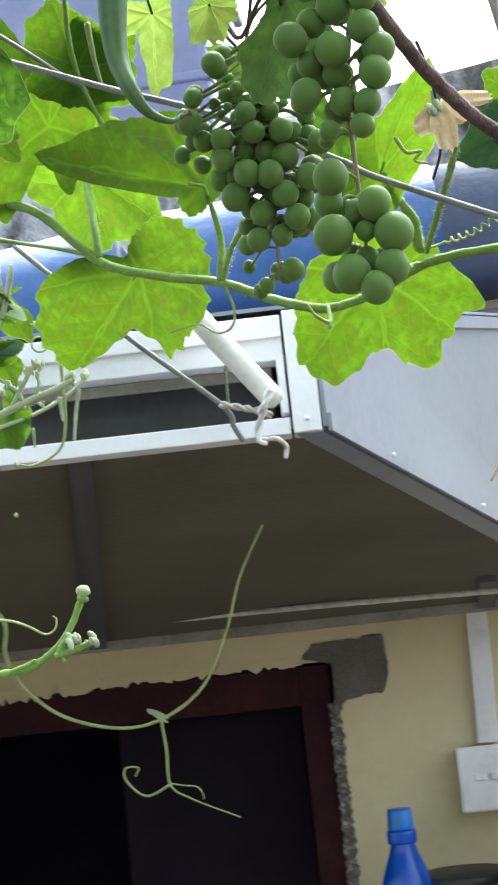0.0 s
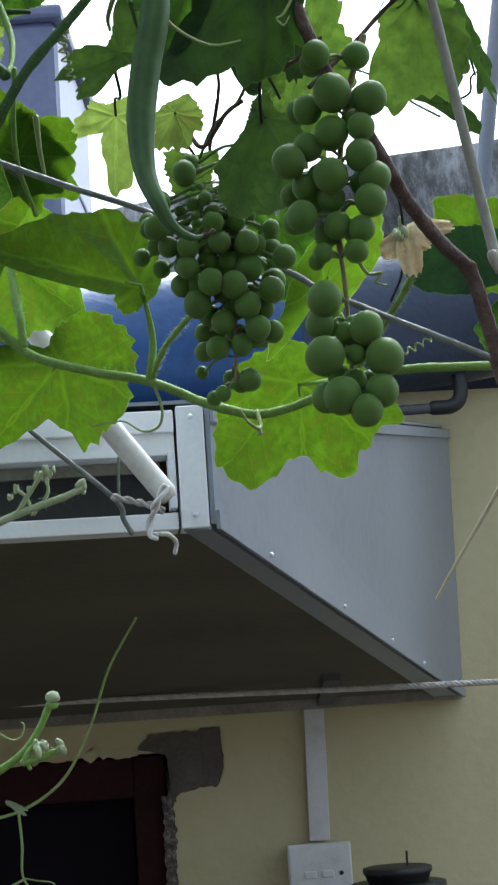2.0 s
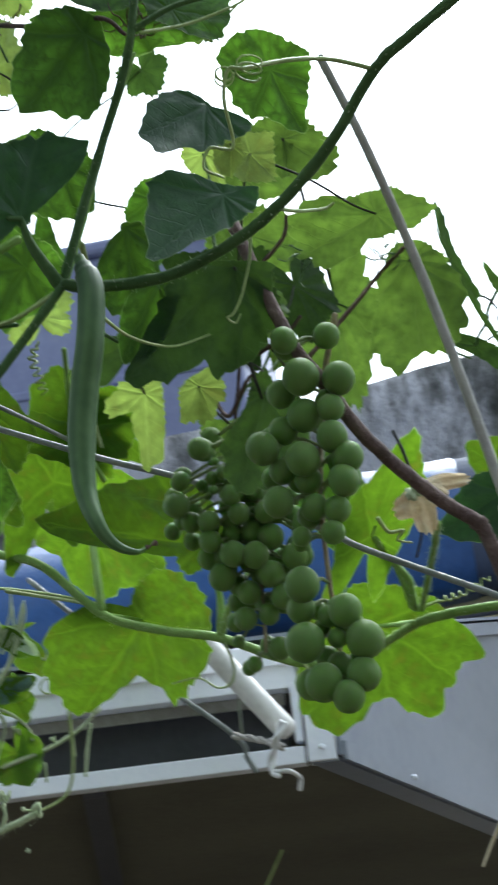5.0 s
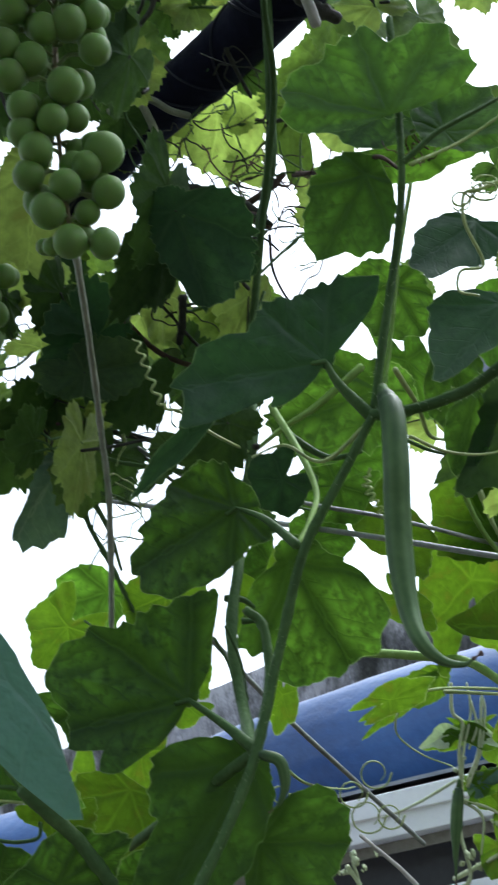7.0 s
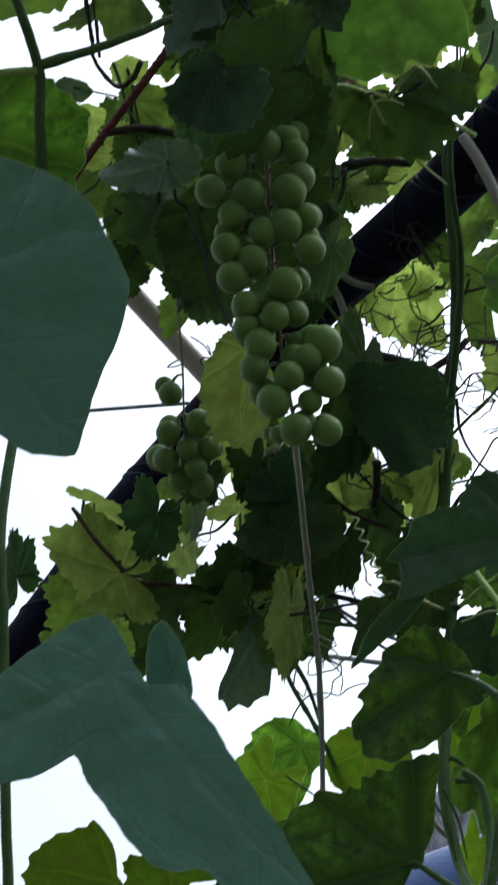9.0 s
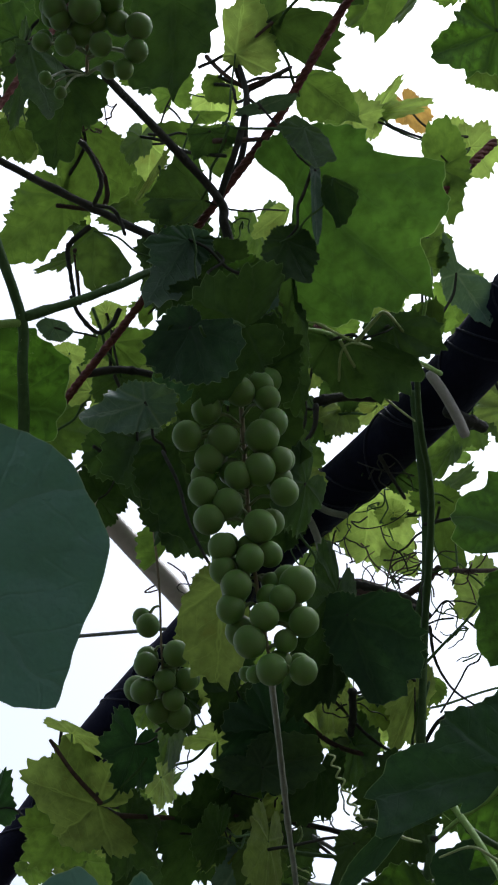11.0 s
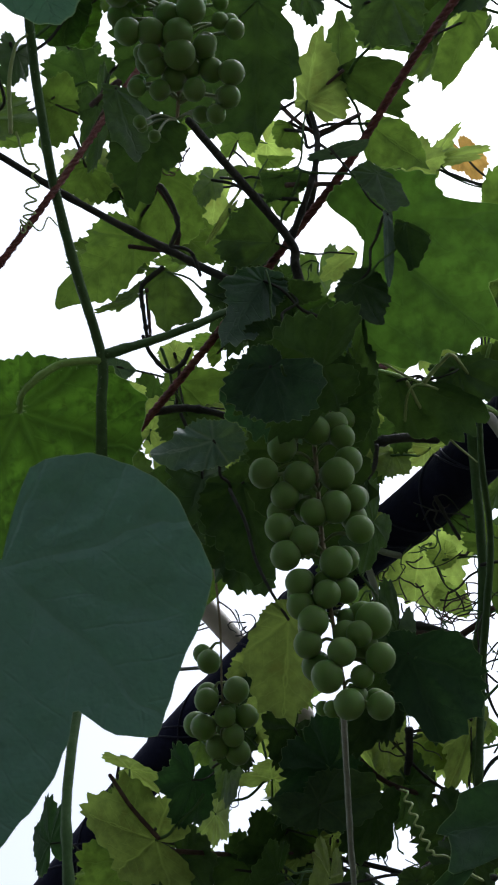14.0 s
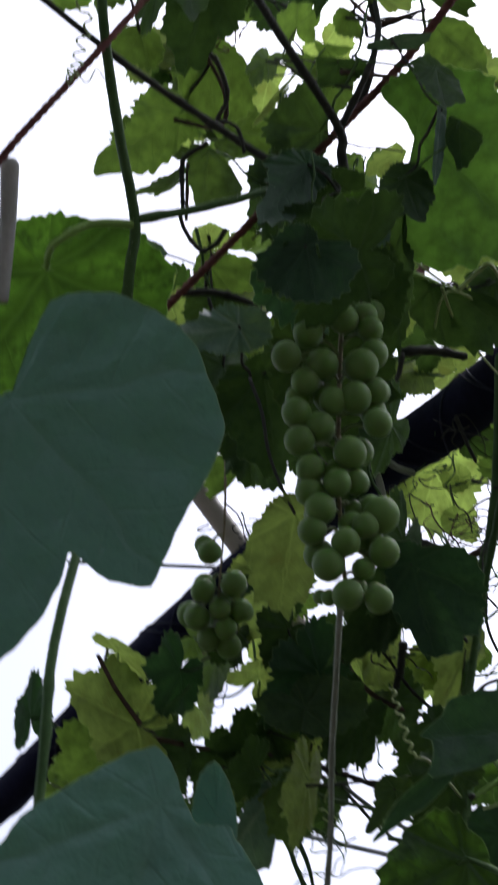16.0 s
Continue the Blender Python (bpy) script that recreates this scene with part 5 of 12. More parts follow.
leaf(grape_vine, "grape", (-0.0835, 0.6034, 2.6103), (-0.0724, 0.6038, 2.6159), (-0.0796, 0.6119, 2.6020), "grape_leaf_young", 934, reach=(0.83, 0.79, 0.77, 0.58, 0.50, 0.48, 0.52, 0.59, 0.62, 0.73, 1.00, 0.66, 0.54, 0.49, 0.45, 0.39, 0.38, 0.41, 0.49, 0.70), ripple=0.05, cup=0.10)
leaf(grape_vine, "grape", (-0.2406, 0.5273, 2.5173), (-0.2606, 0.5284, 2.5051), (-0.2503, 0.5114, 2.5316), "grape_leaf", 935, reach=(0.31, 0.38, 0.56, 0.67, 0.82, 0.56, 0.46, 0.34, 0.25, 0.25, 1.00, 0.89, 0.80, 0.75, 0.62, 0.42, 0.34, 0.32, 0.29, 0.28), ripple=0.05, cup=0.10)
leaf(grape_vine, "grape", (-0.2407, 0.3411, 2.6891), (-0.2283, 0.3304, 2.7082), (-0.2204, 0.3552, 2.6839), "grape_leaf", 936, reach=(0.21, 0.20, 0.21, 0.25, 0.32, 0.54, 0.57, 0.60, 0.71, 0.91, 1.00, 0.91, 0.86, 0.87, 0.89, 0.86, 0.65, 0.45, 0.33, 0.25), ripple=0.05, cup=0.10)
leaf(gourd_vine, "gourd", (-0.1483, 0.2709, 2.6261), (-0.1501, 0.2542, 2.6444), (-0.1251, 0.2761, 2.6330), "gourd_leaf", 937, reach=(0.41, 0.33, 0.31, 0.30, 0.29, 0.32, 0.39, 0.49, 0.54, 0.66, 1.00, 0.94, 0.91, 0.89, 0.71, 0.59, 0.51, 0.45, 0.45, 0.49), ripple=0.05, cup=0.10)
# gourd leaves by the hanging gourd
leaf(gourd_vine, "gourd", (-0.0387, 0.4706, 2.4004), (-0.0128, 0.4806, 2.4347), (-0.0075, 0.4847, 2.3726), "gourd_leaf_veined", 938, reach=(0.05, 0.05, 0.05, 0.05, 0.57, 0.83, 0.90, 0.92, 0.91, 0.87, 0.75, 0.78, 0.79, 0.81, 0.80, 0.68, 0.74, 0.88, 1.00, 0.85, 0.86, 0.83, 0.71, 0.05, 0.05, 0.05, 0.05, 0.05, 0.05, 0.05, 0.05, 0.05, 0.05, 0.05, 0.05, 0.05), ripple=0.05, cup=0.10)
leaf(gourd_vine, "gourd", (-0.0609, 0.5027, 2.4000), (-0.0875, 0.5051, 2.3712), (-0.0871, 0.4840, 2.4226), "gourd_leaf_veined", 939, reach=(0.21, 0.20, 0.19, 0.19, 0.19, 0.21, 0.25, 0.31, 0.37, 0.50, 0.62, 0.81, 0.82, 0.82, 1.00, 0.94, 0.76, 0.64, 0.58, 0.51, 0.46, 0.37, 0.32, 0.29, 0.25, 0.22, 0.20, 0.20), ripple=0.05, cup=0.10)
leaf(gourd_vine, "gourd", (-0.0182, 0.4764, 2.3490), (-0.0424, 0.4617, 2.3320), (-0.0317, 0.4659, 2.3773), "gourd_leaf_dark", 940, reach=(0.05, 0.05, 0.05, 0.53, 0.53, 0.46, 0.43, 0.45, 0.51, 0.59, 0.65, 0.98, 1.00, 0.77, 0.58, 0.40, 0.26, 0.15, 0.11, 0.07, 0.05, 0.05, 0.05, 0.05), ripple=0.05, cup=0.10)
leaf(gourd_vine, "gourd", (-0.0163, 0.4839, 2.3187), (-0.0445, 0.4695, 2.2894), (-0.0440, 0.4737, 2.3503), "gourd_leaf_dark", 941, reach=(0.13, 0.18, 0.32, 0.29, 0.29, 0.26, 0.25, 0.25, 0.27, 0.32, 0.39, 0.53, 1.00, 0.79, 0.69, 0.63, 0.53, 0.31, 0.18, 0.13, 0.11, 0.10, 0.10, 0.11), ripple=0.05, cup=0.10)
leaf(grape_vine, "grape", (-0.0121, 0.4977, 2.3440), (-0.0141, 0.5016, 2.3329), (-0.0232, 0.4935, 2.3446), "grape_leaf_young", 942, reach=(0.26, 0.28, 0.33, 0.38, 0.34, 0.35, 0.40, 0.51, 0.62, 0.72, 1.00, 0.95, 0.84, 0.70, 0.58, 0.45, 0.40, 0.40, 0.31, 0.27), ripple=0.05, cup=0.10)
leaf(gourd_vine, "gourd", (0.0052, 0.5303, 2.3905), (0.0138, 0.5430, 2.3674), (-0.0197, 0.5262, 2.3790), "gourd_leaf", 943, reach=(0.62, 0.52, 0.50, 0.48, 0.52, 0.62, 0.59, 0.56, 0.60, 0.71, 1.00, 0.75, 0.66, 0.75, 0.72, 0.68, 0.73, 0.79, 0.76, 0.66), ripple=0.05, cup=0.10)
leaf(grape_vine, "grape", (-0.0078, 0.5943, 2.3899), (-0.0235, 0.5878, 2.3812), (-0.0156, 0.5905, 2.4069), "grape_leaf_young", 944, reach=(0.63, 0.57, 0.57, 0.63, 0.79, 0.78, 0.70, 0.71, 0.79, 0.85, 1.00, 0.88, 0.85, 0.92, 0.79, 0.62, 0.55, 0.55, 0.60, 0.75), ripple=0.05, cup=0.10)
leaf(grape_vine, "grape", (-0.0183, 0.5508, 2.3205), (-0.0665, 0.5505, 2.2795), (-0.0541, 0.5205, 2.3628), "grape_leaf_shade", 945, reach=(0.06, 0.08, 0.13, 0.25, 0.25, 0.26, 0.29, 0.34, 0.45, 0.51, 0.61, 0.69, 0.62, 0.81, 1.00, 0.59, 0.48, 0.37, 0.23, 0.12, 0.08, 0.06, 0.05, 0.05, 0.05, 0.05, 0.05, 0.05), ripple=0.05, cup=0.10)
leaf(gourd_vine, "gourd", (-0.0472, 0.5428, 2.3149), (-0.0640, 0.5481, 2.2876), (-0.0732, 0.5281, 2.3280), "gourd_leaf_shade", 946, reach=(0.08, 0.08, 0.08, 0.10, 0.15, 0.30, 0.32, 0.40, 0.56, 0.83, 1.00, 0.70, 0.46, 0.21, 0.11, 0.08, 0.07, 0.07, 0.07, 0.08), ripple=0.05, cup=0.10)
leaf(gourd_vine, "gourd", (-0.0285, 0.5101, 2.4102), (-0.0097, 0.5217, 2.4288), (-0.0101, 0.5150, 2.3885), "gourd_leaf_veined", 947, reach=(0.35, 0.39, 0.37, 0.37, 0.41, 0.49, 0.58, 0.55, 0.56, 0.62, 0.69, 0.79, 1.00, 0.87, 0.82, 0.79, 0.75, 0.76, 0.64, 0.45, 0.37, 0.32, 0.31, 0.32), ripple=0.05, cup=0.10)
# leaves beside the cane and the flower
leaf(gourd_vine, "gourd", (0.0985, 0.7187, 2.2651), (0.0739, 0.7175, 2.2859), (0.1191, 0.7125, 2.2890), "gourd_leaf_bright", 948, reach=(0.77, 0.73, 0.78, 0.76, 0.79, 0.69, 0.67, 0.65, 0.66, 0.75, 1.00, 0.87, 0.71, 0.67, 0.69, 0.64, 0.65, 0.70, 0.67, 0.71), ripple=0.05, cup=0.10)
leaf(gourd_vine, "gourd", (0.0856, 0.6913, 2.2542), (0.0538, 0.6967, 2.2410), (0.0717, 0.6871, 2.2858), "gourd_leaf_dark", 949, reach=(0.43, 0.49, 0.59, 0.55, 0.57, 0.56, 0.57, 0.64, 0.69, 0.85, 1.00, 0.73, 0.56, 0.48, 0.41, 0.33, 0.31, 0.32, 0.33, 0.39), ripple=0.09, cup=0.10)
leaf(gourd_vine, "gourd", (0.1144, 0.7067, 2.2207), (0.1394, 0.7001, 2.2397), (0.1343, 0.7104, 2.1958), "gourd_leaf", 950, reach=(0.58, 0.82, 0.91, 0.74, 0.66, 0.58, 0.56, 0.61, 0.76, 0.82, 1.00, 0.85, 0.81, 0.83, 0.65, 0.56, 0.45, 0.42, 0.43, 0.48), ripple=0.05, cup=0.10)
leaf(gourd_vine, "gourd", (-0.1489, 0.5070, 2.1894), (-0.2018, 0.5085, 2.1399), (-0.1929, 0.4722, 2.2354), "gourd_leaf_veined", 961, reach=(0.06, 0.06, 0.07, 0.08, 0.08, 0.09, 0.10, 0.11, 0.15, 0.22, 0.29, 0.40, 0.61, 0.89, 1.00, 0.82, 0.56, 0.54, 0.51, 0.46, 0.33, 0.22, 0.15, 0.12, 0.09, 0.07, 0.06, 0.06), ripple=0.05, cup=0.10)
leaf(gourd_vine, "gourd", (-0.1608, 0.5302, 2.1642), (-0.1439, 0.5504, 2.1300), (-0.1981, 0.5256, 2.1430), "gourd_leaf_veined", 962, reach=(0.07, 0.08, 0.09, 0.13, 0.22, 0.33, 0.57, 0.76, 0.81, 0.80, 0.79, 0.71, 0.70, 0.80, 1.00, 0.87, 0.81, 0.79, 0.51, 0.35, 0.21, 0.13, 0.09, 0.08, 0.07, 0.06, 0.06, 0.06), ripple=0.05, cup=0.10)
# old canes and dead twigs under the vine roof
stem("cane", [(-0.1981, 0.6081, 2.5085), (-0.1874, 0.6161, 2.5044), (-0.1755, 0.6251, 2.4999), (-0.1645, 0.6351, 2.4937), (-0.1573, 0.6440, 2.4866)], 0.00190, 0.00240, grape_vine, "bark_dark", seed=963, knots=0.40)
stem("cane", [(-0.1889, 0.6130, 2.4907), (-0.1751, 0.6197, 2.4900), (-0.1631, 0.6283, 2.4860), (-0.1527, 0.6387, 2.4790)], 0.00090, 0.00120, grape_vine, "bark_dark", seed=964, knots=0.40)
stem("cane", [(-0.2073, 0.6024, 2.4434), (-0.2022, 0.6136, 2.4325), (-0.1973, 0.6251, 2.4210), (-0.1898, 0.6357, 2.4121), (-0.1785, 0.6444, 2.4076)], 0.00070, 0.00110, grape_vine, "bark_dark", seed=965, knots=0.40)
stem("cane", [(-0.1909, 0.6025, 2.4355), (-0.1960, 0.6086, 2.4252), (-0.2008, 0.6123, 2.4181)], 0.00220, 0.00180, grape_vine, "bark_dark", seed=966, knots=0.40)
stem("cane", [(-0.3428, 0.5864, 2.4225), (-0.3272, 0.5981, 2.4166), (-0.3196, 0.6062, 2.4108), (-0.3078, 0.6147, 2.4069), (-0.2844, 0.6281, 2.4032), (-0.2573, 0.6431, 2.3996)], 0.00100, 0.00120, grape_vine, "bark_dark", seed=967, knots=0.40)
stem("cane", [(-0.3476, 0.5636, 2.4478), (-0.3452, 0.5739, 2.4366), (-0.3429, 0.5822, 2.4276), (-0.3403, 0.5879, 2.4220)], 0.00090, 0.00110, grape_vine, "bark_dark", seed=968, knots=0.40)
stem("cane", [(-0.0690, 0.3759, 2.6462), (-0.0812, 0.3764, 2.6390), (-0.0906, 0.3763, 2.6340), (-0.0921, 0.3817, 2.6264), (-0.0921, 0.3854, 2.6219), (-0.0973, 0.3905, 2.6128), (-0.1066, 0.3978, 2.5989), (-0.1195, 0.4001, 2.5889)], 0.00090, 0.00160, grape_vine, "bark_dark", seed=969, knots=0.40)
stem("cane", [(-0.0919, 0.3852, 2.6223), (-0.0828, 0.3875, 2.6245), (-0.0716, 0.3901, 2.6274)], 0.00090, 0.00070, grape_vine, "bark_dark", seed=970, knots=0.40)
stem("cane", [(-0.1517, 0.3235, 2.5817), (-0.1470, 0.3287, 2.5777), (-0.1460, 0.3353, 2.5703), (-0.1476, 0.3402, 2.5633), (-0.1538, 0.3425, 2.5571)], 0.00120, 0.00090, grape_vine, "bark_dark", seed=971, knots=0.40)
stem("cane", [(-0.1538, 0.3425, 2.5571), (-0.1479, 0.3472, 2.5546), (-0.1471, 0.3515, 2.5497), (-0.1479, 0.3548, 2.5453)], 0.00090, 0.00070, grape_vine, "bark_dark", seed=972, knots=0.40)
stem("cane", [(-0.1703, 0.3646, 2.5712), (-0.1793, 0.3637, 2.5674), (-0.1828, 0.3646, 2.5644), (-0.1859, 0.3699, 2.5563), (-0.1890, 0.3760, 2.5471)], 0.00130, 0.00080, grape_vine, "bark_dark", seed=973, knots=0.40)
stem("cane", [(-0.1939, 0.3810, 2.5550), (-0.1940, 0.3867, 2.5479), (-0.1906, 0.3941, 2.5407), (-0.1839, 0.3959, 2.5422), (-0.1777, 0.3945, 2.5472)], 0.00090, 0.00120, grape_vine, "bark_dark", seed=974, knots=0.40)
stem("cane", [(-0.2185, 0.4272, 2.5518), (-0.2062, 0.4331, 2.5513), (-0.1953, 0.4405, 2.5481), (-0.1875, 0.4474, 2.5439)], 0.00200, 0.00160, grape_vine, "bark_dark", seed=975, knots=0.40)
stem("cane", [(-0.1490, 0.5333, 2.5600), (-0.1354, 0.5394, 2.5601), (-0.1208, 0.5486, 2.5567)], 0.00260, 0.00220, grape_vine, "bark_dark", seed=976, knots=0.40)
stem("cane", [(-0.1468, 0.5264, 2.5530), (-0.1523, 0.5312, 2.5440), (-0.1637, 0.5326, 2.5362)], 0.00160, 0.00100, grape_vine, "bark_dark", seed=977, knots=0.40)
stem("cane", [(-0.0937, 0.5691, 2.5463), (-0.0880, 0.5756, 2.5415), (-0.0811, 0.5827, 2.5365)], 0.00350, 0.00300, grape_vine, "bark_dark", seed=978, knots=0.40)
stem("cane", [(-0.1435, 0.5941, 2.5555), (-0.1427, 0.6021, 2.5461), (-0.1413, 0.6115, 2.5353)], 0.00120, 0.00080, grape_vine, "bark_dark", seed=979, knots=0.40)
stem("cane", [(-0.1277, 0.5900, 2.5021), (-0.1110, 0.5968, 2.5029), (-0.0968, 0.6001, 2.5066)], 0.00100, 0.00060, grape_vine, "bark_dark", seed=980, knots=0.40)
stem("cane", [(-0.1524, 0.6328, 2.4695), (-0.1573, 0.6426, 2.4549), (-0.1558, 0.6539, 2.4418), (-0.1493, 0.6641, 2.4329)], 0.00090, 0.00060, grape_vine, "bark_dark", seed=981, knots=0.40)
stem("cane", [(-0.1455, 0.6663, 2.4322), (-0.1582, 0.6609, 2.4319), (-0.1696, 0.6584, 2.4288), (-0.1834, 0.6607, 2.4184)], 0.00090, 0.00120, grape_vine, "bark_dark", seed=982, knots=0.40)
stem("cane", [(-0.1493, 0.6683, 2.4277), (-0.1594, 0.6666, 2.4244), (-0.1745, 0.6681, 2.4142)], 0.00090, 0.00120, grape_vine, "bark_dark", seed=983, knots=0.40)
stem("stem", [(-0.2753, 0.6280, 2.3633), (-0.2747, 0.6372, 2.3483), (-0.2719, 0.6502, 2.3288), (-0.2692, 0.6711, 2.2958)], 0.00130, 0.00130, gourd_vine, "stem_dark", seed=984, knots=0.40)
stem("stem", [(-0.2649, 0.6198, 2.3860), (-0.2526, 0.6312, 2.3773), (-0.2338, 0.6442, 2.3715), (-0.2130, 0.6592, 2.3641)], 0.00100, 0.00120, gourd_vine, "stem_dark", seed=985, knots=0.40)
stem("stem", [(-0.2163, 0.6414, 2.3698), (-0.2080, 0.6488, 2.3644), (-0.1963, 0.6606, 2.3545)], 0.00100, 0.00120, gourd_vine, "stem_dark", seed=986, knots=0.40)
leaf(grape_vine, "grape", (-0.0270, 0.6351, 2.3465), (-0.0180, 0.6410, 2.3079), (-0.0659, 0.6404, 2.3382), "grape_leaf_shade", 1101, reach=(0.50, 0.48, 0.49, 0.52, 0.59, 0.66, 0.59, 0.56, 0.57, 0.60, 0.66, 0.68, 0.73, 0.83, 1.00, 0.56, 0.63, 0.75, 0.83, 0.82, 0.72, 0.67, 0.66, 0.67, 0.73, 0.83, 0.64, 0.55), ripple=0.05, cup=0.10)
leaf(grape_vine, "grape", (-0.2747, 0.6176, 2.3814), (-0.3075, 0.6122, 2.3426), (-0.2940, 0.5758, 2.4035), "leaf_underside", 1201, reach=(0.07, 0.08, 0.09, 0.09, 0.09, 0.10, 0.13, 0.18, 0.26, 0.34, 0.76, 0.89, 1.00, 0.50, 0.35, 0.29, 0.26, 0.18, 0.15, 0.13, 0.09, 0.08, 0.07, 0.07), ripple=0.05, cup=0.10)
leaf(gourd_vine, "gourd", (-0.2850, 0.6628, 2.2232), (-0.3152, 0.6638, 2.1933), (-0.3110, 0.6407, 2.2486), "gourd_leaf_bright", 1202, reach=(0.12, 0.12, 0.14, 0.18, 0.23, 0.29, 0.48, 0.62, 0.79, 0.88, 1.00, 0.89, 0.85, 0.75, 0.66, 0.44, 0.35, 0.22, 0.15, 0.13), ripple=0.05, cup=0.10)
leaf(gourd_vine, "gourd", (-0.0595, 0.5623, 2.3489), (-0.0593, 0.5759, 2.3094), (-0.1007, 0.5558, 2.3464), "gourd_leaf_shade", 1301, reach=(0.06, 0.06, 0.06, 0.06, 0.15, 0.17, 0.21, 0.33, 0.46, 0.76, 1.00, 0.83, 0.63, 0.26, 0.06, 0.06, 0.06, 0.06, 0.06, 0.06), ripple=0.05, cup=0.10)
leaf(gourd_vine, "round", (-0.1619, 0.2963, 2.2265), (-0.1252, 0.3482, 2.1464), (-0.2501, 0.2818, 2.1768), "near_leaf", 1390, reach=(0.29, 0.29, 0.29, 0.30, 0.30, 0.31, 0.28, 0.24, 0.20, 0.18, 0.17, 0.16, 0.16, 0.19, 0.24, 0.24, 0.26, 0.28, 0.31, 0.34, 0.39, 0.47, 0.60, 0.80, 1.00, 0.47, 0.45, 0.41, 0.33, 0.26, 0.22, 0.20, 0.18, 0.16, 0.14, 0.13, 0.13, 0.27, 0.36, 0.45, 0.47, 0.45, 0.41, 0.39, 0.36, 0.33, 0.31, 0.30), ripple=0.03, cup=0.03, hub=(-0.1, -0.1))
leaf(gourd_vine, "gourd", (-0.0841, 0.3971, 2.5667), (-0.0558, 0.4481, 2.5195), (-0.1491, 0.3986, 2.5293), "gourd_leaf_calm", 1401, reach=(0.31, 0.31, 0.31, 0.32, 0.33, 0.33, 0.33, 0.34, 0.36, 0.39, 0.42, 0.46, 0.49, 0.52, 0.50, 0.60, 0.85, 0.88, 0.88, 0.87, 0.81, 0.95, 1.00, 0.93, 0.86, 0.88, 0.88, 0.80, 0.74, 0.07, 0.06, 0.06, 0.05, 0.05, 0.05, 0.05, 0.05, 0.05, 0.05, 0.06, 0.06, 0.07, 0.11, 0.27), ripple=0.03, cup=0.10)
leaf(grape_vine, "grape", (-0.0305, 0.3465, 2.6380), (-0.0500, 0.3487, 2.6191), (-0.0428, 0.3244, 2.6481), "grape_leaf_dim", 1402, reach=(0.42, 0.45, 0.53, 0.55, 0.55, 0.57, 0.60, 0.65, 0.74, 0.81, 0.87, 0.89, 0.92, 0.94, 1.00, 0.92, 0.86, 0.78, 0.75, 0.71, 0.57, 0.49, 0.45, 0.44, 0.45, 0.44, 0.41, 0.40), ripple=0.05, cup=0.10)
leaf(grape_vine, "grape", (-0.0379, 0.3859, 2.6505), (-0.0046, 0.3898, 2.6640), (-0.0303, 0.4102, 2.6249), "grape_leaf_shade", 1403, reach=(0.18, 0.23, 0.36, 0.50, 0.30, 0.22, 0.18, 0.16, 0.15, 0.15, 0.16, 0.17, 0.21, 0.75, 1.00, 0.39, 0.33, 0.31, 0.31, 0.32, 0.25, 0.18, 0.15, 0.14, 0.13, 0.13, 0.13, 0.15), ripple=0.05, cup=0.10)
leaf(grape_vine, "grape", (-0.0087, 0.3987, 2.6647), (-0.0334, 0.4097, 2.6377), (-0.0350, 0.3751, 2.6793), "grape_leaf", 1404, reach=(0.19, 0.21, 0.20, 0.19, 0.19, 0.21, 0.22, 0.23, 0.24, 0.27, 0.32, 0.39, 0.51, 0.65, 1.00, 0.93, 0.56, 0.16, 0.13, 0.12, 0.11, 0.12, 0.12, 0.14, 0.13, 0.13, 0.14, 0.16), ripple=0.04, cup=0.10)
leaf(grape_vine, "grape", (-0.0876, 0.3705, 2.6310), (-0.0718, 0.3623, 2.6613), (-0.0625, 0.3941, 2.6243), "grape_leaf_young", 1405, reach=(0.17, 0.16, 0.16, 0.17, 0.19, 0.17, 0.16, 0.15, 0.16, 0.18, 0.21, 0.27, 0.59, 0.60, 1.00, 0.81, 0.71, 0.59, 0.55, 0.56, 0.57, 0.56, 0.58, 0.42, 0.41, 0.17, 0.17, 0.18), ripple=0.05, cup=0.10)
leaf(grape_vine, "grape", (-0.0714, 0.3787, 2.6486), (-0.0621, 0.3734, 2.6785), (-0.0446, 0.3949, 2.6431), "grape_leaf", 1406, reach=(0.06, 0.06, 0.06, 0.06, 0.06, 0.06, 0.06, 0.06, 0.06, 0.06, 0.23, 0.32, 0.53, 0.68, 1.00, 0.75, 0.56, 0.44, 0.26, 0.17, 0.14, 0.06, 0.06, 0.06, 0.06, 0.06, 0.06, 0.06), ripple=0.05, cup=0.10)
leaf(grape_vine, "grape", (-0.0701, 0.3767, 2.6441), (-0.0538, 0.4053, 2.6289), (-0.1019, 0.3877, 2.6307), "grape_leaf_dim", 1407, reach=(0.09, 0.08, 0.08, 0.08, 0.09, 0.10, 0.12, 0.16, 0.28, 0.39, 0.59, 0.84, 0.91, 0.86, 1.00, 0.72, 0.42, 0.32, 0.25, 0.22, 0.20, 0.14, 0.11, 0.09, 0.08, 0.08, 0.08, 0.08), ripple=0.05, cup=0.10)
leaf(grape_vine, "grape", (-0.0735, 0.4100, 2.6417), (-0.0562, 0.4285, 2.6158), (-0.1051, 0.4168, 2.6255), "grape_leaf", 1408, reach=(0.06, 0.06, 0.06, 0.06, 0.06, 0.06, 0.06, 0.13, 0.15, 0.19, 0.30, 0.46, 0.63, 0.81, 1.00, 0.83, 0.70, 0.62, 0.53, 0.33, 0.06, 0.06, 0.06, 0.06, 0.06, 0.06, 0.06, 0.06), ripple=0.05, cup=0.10)
